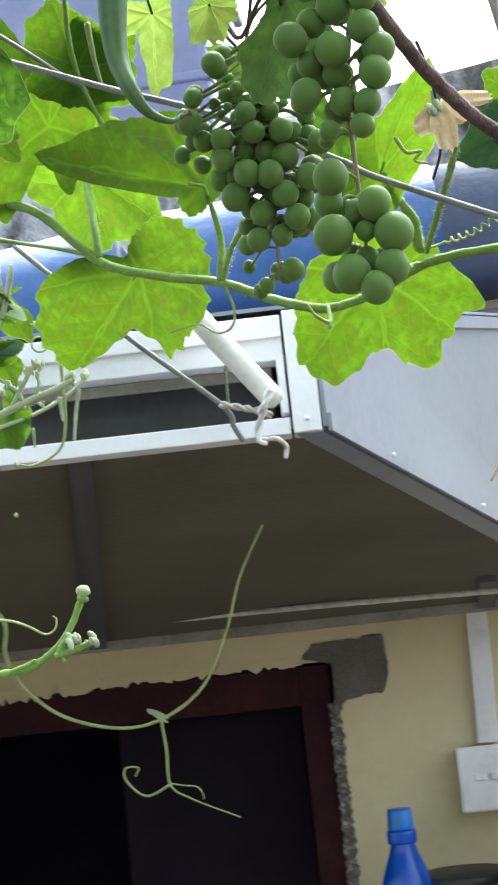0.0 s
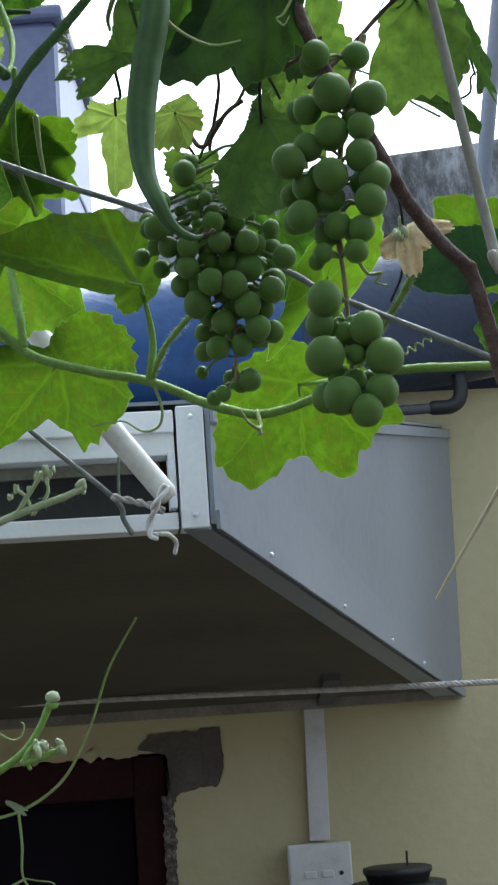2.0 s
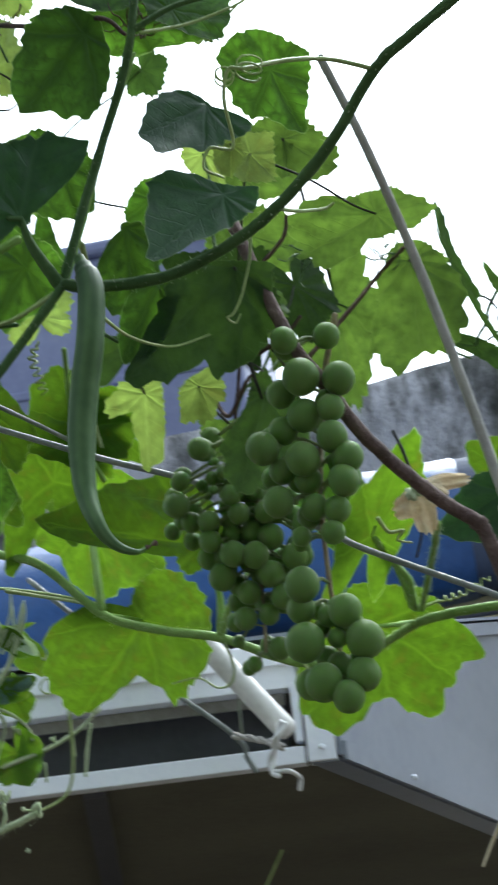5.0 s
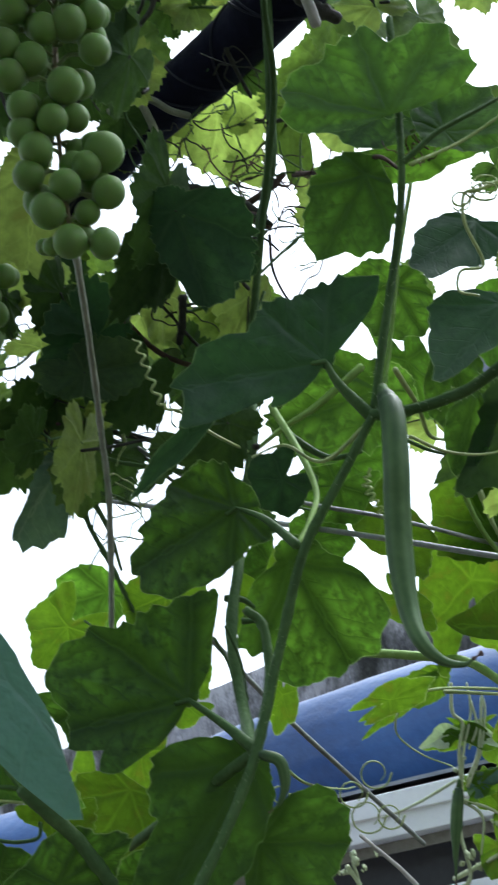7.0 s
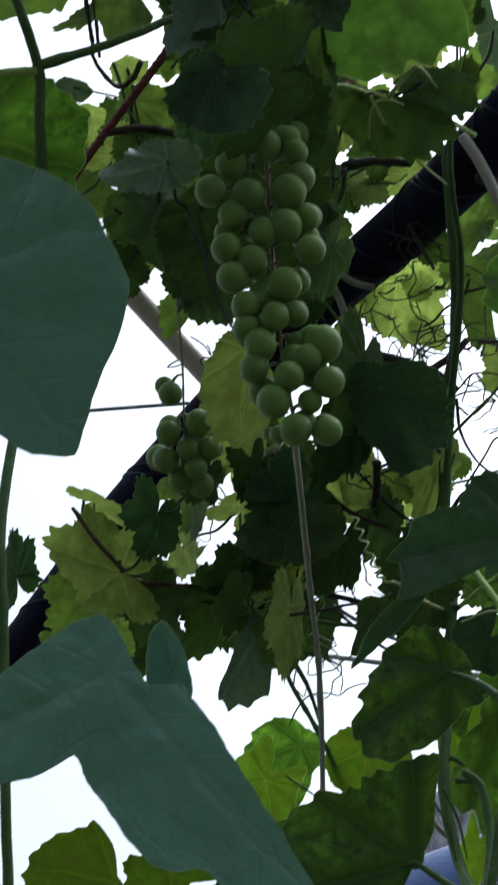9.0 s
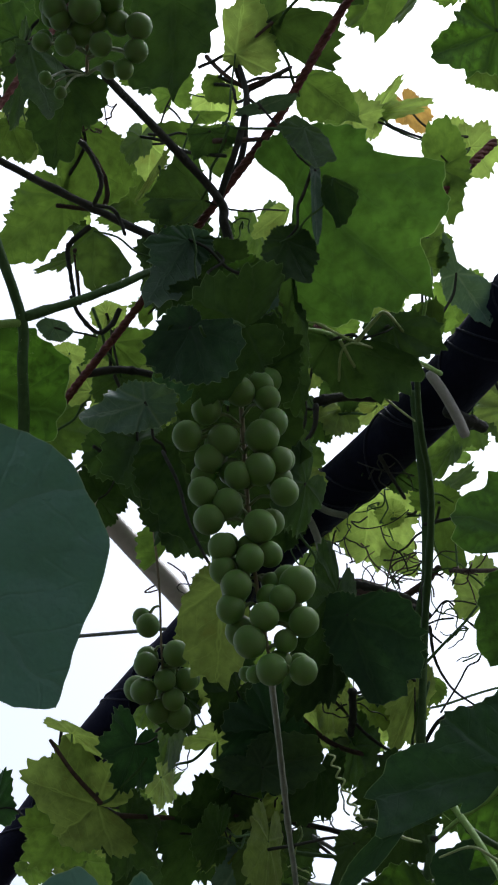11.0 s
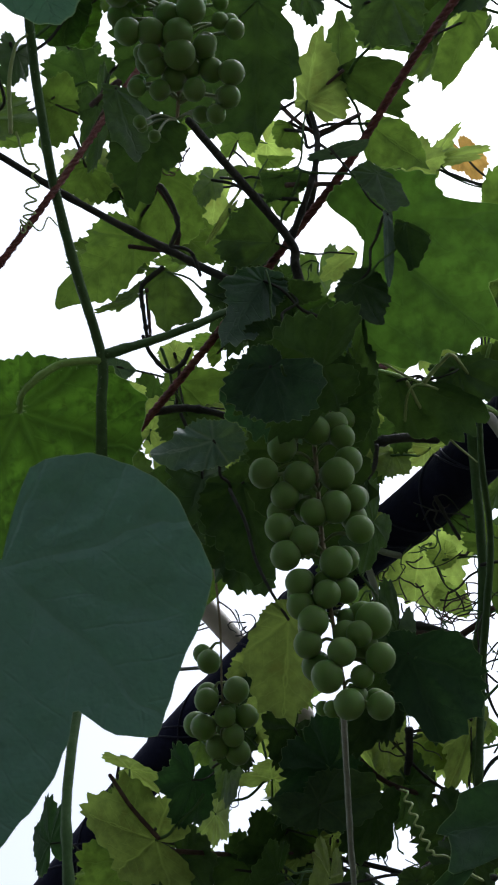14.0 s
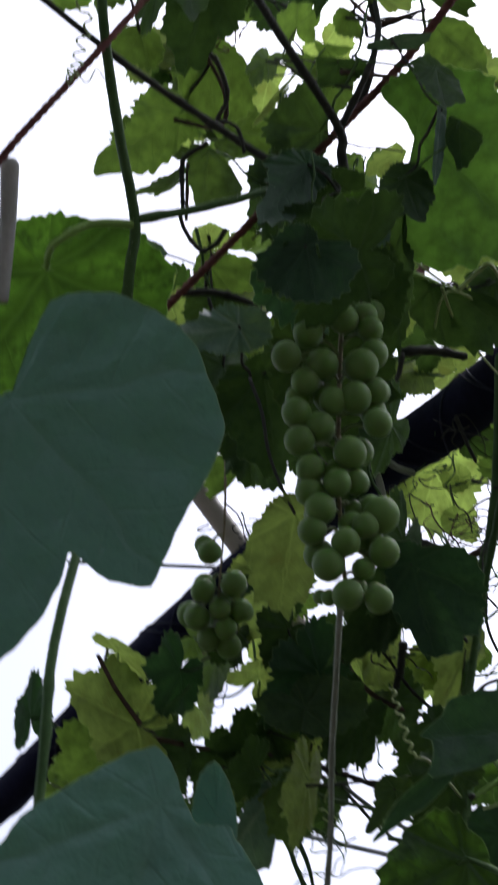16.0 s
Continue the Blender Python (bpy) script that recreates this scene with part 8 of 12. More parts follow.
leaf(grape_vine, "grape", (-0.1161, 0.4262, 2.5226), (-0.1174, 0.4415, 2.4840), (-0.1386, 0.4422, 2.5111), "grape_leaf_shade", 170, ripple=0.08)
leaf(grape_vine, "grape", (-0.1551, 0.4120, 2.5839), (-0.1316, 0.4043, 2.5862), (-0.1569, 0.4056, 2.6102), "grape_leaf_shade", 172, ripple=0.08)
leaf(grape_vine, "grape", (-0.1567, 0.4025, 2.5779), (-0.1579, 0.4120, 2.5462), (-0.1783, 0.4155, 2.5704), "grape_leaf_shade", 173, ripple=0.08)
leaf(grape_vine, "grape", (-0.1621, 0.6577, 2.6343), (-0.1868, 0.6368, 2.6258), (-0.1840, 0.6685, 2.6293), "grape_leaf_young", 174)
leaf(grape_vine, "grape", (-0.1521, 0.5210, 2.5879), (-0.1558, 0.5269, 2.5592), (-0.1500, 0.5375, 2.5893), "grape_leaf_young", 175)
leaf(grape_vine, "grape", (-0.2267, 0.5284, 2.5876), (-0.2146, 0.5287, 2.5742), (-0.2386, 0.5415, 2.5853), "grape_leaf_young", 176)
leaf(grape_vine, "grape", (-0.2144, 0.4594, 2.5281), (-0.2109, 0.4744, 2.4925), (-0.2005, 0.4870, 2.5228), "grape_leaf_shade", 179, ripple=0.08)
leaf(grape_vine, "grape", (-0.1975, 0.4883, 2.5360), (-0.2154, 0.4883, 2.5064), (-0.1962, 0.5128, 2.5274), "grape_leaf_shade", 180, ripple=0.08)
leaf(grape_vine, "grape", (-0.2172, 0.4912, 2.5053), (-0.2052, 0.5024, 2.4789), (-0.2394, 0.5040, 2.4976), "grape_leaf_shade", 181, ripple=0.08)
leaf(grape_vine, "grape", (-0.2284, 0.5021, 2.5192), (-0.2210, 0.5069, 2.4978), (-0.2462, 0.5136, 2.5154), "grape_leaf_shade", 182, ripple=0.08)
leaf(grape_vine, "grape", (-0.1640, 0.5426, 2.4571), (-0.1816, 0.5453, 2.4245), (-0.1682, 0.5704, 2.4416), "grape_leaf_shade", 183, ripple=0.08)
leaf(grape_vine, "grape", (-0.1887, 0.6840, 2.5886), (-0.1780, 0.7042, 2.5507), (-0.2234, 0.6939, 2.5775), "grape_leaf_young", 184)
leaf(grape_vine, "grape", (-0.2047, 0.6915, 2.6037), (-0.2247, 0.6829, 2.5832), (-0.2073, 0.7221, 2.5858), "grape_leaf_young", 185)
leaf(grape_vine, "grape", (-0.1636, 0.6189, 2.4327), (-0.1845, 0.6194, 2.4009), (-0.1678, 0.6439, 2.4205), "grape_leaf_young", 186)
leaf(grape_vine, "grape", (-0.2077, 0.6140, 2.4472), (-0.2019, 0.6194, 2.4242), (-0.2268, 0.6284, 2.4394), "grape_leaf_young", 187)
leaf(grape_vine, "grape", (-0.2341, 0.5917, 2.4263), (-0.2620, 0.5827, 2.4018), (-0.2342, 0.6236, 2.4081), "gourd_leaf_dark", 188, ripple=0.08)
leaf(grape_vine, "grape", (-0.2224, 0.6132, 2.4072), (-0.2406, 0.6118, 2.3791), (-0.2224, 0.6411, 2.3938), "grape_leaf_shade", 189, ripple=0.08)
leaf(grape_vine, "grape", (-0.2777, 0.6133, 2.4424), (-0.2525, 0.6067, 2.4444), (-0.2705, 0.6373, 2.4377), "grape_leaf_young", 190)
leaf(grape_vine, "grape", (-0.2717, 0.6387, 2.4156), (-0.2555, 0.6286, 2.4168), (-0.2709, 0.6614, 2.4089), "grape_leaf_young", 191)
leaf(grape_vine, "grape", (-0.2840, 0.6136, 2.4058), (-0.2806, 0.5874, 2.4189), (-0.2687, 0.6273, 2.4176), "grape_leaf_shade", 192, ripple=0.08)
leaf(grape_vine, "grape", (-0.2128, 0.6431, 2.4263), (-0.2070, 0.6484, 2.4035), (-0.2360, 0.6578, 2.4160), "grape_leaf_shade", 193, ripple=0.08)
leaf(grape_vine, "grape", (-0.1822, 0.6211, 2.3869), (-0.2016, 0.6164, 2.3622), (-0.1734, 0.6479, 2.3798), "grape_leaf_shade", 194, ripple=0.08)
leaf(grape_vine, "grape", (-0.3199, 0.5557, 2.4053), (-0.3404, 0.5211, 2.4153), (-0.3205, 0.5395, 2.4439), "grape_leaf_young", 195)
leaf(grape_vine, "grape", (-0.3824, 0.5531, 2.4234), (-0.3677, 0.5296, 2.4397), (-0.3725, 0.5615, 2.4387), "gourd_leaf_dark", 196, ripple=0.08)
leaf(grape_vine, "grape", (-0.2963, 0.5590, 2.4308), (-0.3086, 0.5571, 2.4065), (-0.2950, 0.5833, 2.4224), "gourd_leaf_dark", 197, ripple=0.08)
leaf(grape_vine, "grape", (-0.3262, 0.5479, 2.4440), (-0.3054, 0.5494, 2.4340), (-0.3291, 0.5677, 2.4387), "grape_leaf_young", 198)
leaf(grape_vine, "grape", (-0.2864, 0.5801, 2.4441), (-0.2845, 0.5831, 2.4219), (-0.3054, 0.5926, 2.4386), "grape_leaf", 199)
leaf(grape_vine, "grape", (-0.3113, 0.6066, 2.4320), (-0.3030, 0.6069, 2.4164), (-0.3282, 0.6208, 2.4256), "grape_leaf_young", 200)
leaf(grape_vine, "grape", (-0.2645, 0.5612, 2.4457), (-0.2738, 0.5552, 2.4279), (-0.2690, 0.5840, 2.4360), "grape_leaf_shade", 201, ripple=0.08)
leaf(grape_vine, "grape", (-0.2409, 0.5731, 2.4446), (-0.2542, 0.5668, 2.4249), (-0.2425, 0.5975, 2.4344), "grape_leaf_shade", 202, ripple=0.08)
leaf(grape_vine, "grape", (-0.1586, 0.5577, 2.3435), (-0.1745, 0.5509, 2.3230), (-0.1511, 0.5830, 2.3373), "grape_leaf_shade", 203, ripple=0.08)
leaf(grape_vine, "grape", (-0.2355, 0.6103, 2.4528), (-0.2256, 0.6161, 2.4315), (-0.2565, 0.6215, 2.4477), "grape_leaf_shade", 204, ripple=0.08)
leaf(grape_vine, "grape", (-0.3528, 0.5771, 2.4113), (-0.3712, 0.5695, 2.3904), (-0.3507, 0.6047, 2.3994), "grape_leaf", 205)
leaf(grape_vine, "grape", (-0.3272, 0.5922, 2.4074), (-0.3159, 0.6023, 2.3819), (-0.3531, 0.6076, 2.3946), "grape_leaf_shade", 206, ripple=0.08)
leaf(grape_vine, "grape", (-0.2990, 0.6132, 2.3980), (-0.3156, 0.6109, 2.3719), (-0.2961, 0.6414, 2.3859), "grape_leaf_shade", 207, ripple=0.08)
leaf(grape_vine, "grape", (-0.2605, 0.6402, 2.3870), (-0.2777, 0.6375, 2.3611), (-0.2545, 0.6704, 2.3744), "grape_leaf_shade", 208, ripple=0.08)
leaf(grape_vine, "grape", (-0.0622, 0.5481, 2.7369), (-0.0598, 0.5621, 2.7216), (-0.0493, 0.5562, 2.7344), "leaf_dry", 209)
# leaves over the pole and above the shoots
leaf(grape_vine, "grape", (-0.2019, 0.6304, 2.6330), (-0.2026, 0.6301, 2.6016), (-0.1918, 0.6482, 2.6339), "grape_leaf_young", 210)
leaf(grape_vine, "grape", (-0.1761, 0.6416, 2.6316), (-0.1829, 0.6348, 2.6094), (-0.1657, 0.6596, 2.6325), "grape_leaf_young", 211)
leaf(grape_vine, "grape", (-0.2230, 0.7382, 2.6342), (-0.2059, 0.7538, 2.5838), (-0.1956, 0.7674, 2.6258), "grape_leaf_young", 212)
leaf(grape_vine, "grape", (-0.2366, 0.7425, 2.6384), (-0.2449, 0.7362, 2.6136), (-0.2279, 0.7671, 2.6228), "grape_leaf_young", 213)
leaf(grape_vine, "grape", (-0.2021, 0.7686, 2.6379), (-0.1944, 0.7687, 2.6135), (-0.2193, 0.7823, 2.6229), "grape_leaf_young", 214)
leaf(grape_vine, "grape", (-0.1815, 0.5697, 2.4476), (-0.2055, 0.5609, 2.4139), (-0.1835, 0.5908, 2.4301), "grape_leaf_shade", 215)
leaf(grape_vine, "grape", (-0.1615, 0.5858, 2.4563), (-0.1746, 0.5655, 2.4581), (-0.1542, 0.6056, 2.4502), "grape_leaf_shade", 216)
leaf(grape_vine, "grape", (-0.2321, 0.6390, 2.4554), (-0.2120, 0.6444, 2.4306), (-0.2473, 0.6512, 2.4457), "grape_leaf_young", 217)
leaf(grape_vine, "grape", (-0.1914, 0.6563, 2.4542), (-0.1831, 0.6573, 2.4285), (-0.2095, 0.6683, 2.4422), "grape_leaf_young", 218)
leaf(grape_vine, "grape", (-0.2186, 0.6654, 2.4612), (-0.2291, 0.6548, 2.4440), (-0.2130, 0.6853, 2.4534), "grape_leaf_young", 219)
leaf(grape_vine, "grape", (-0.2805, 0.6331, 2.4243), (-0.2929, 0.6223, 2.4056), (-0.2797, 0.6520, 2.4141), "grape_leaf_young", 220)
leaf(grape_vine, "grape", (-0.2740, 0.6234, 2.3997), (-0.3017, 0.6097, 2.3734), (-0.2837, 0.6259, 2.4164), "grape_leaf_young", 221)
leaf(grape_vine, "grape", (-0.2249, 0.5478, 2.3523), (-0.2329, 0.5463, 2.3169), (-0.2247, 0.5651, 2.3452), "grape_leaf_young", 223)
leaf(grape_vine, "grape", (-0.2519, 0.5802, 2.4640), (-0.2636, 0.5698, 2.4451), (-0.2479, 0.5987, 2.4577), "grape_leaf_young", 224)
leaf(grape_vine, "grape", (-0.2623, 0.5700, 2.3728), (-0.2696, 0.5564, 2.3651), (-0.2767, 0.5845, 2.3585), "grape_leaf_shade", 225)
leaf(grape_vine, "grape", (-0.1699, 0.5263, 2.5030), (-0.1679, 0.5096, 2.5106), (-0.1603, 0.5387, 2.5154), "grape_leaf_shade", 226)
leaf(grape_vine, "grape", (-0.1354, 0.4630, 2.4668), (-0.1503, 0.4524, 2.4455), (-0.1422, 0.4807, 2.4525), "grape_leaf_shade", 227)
leaf(grape_vine, "grape", (-0.2352, 0.7012, 2.5751), (-0.2464, 0.6899, 2.5587), (-0.2335, 0.7177, 2.5711), "grape_leaf", 228)
leaf(grape_vine, "grape", (-0.1485, 0.6257, 2.5620), (-0.1297, 0.6200, 2.5605), (-0.1457, 0.6445, 2.5539), "grape_leaf_shade", 229)
leaf(grape_vine, "grape", (-0.1117, 0.6855, 2.6192), (-0.1227, 0.6772, 2.5961), (-0.1039, 0.7056, 2.6127), "grape_leaf", 230)
leaf(grape_vine, "grape", (-0.0629, 0.6730, 2.5874), (-0.0598, 0.6775, 2.5487), (-0.0433, 0.6973, 2.5824), "grape_leaf", 231)
leaf(grape_vine, "grape", (-0.0927, 0.6753, 2.6072), (-0.0911, 0.6743, 2.5795), (-0.0795, 0.6939, 2.6090), "grape_leaf", 232)
leaf(gourd_vine, "gourd", (-0.1396, 0.4752, 2.3053), (-0.1652, 0.4730, 2.2866), (-0.1501, 0.4718, 2.3031), "gourd_leaf_dark", 233, cup=0.3)

def canopy(count, low, high, seed, size=0.028):
    """Grapevine leaf masses for fill beyond and added shading, leaf by leaf, joined into one."""
    rng = random.Random(seed)
    bm, gone = bmesh.new(), []
    for i in range(count):
        p = Vector([rng.uniform(a, b) for a, b in zip(low, high)])
        a = rng.uniform(0, 6.28)
        mid = Vector((math.cos(a), math.sin(a), rng.uniform(-0.7, 0.3))).normalized() * size * rng.uniform(0.7, 1.25)
        wide = mid.cross(Vector((rng.uniform(-0.5, 0.5), rng.uniform(-0.8, 0.2), 1))).normalized() * mid.length
        one = leaf(None, "grape", p, p + mid, p + wide, "grape_leaf", 500 + seed * 100 + i)
        bm.from_mesh(one.data)
        gone.append(one)
    for one in gone:
        me = one.data
        bpy.data.objects.remove(one)
        bpy.data.meshes.remove(me)
    ob = part("vine_foliage", bm, M["grape_leaf"], None, "mass of grapevine leaves added to fill and shade")
    return tagged(ob, category="foliage", kind="stuff")



# leaves filling the layer behind, then leaf masses added for fill and shade
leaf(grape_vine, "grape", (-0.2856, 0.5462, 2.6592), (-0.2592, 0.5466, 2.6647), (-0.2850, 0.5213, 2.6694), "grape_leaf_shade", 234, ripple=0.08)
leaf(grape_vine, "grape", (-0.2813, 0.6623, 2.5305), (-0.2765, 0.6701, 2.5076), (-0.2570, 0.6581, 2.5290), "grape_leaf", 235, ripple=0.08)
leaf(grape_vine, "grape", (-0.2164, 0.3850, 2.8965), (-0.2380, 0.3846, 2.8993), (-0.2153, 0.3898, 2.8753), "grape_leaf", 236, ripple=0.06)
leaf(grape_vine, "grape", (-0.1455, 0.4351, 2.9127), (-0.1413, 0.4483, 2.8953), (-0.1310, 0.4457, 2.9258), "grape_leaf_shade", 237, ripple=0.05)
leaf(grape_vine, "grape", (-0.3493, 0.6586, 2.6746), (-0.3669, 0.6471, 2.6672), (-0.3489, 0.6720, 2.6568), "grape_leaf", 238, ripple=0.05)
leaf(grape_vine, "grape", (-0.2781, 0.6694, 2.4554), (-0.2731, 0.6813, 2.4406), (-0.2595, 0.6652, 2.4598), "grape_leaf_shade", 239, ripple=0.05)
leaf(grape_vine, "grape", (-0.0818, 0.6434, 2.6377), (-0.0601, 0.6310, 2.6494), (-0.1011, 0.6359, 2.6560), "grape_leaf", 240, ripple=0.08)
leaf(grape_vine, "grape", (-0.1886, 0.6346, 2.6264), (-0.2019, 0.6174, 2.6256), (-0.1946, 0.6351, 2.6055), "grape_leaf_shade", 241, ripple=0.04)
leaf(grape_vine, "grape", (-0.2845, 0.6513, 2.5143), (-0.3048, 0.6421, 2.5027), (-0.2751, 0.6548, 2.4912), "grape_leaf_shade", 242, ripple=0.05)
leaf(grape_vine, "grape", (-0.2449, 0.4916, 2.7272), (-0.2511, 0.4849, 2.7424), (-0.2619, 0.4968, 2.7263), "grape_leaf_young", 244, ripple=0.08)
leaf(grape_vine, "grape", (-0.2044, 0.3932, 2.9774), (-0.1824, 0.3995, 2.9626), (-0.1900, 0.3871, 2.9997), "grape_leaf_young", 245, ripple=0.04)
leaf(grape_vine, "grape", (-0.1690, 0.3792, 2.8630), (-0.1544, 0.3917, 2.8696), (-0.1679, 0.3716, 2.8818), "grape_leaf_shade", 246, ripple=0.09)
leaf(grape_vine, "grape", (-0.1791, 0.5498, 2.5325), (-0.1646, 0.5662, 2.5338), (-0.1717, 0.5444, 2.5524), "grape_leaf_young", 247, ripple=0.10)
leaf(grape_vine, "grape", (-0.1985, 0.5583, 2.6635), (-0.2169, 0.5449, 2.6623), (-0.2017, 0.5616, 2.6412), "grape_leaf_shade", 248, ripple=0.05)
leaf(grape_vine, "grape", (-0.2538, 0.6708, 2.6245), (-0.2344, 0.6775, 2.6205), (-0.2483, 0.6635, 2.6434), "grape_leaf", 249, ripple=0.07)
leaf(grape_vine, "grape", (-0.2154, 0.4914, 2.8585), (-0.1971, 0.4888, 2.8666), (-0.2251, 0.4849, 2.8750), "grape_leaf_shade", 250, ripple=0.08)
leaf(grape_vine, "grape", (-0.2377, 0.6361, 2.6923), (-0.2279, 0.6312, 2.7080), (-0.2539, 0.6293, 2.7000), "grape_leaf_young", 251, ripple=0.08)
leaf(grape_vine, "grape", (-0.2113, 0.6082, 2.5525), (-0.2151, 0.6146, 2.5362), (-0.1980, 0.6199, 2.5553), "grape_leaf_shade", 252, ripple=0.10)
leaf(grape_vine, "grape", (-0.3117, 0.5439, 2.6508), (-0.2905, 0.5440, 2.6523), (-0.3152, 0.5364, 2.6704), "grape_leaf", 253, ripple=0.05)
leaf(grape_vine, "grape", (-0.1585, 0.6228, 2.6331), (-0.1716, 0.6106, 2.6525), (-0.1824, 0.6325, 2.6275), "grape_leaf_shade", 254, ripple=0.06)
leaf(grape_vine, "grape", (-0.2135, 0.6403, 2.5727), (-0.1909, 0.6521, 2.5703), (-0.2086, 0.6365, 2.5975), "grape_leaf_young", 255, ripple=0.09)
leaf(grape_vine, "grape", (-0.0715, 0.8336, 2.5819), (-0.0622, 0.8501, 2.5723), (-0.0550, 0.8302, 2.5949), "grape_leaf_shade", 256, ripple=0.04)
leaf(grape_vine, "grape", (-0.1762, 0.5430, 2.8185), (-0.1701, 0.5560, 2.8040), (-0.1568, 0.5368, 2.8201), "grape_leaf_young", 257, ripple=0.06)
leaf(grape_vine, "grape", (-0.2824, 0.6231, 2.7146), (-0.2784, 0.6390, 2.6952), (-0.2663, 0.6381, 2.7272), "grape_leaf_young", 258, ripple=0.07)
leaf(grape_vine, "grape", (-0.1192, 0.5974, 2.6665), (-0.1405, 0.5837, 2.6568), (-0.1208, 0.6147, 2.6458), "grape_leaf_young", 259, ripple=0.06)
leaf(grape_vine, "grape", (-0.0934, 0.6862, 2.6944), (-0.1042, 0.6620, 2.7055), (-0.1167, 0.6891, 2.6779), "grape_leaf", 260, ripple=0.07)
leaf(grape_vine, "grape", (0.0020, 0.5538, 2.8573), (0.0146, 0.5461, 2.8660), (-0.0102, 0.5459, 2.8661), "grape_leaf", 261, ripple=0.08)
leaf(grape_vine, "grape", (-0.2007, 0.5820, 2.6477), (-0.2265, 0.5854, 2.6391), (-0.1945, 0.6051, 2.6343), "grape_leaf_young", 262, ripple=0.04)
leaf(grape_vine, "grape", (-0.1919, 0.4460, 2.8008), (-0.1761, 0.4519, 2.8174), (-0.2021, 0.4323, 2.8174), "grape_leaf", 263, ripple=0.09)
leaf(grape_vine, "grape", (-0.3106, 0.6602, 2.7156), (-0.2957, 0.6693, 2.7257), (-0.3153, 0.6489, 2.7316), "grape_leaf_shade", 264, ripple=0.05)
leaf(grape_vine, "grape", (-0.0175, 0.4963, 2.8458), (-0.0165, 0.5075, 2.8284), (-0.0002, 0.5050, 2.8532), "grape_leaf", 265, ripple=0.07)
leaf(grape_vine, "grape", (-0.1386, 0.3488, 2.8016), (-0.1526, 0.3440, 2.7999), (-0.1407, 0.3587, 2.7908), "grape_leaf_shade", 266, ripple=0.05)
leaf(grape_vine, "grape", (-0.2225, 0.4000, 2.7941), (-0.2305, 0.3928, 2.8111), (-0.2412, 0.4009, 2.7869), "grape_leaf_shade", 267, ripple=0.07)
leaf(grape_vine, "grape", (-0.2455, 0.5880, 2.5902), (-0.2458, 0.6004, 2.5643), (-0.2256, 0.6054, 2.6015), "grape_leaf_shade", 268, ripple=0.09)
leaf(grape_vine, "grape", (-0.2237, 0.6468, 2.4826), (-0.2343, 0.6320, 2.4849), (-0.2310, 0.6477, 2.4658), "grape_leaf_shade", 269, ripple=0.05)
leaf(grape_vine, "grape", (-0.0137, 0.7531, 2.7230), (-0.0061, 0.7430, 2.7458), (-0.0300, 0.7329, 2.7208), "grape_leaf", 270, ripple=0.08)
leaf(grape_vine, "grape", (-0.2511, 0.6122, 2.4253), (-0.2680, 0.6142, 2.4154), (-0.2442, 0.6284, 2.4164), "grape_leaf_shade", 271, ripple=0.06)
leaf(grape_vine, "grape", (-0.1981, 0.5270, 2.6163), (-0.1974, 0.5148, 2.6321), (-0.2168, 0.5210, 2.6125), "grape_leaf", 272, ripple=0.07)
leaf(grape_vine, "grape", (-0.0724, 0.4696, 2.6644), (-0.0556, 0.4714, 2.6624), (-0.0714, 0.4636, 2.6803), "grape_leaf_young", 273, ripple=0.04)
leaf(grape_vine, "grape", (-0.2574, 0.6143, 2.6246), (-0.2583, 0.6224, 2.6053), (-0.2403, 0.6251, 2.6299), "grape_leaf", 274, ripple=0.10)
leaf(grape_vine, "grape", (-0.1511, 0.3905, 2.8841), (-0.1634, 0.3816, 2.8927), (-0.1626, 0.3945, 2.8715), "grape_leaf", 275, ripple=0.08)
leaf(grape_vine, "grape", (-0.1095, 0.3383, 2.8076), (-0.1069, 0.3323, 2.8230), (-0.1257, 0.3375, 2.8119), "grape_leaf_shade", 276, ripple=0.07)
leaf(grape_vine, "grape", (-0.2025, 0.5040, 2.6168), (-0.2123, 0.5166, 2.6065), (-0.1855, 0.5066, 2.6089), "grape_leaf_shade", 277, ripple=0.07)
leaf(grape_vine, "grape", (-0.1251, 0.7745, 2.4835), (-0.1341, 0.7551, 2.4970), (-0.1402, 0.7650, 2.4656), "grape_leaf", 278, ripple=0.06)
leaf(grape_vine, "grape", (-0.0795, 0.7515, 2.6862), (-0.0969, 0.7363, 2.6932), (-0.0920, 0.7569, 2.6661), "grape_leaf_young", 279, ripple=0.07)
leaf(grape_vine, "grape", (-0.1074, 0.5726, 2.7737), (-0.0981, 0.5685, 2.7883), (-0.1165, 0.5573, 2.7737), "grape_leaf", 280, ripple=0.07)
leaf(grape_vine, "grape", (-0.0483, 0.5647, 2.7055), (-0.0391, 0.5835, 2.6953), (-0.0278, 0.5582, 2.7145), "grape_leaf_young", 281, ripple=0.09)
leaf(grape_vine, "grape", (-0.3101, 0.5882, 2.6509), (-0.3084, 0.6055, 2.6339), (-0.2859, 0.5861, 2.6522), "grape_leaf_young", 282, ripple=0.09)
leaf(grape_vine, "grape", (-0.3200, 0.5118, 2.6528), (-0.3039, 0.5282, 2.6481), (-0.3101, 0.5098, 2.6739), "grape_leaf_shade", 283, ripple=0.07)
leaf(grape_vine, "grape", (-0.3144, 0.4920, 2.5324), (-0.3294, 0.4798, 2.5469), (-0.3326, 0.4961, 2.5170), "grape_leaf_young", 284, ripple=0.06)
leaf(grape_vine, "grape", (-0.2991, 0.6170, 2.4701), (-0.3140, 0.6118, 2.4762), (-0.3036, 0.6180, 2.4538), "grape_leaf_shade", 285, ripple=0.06)
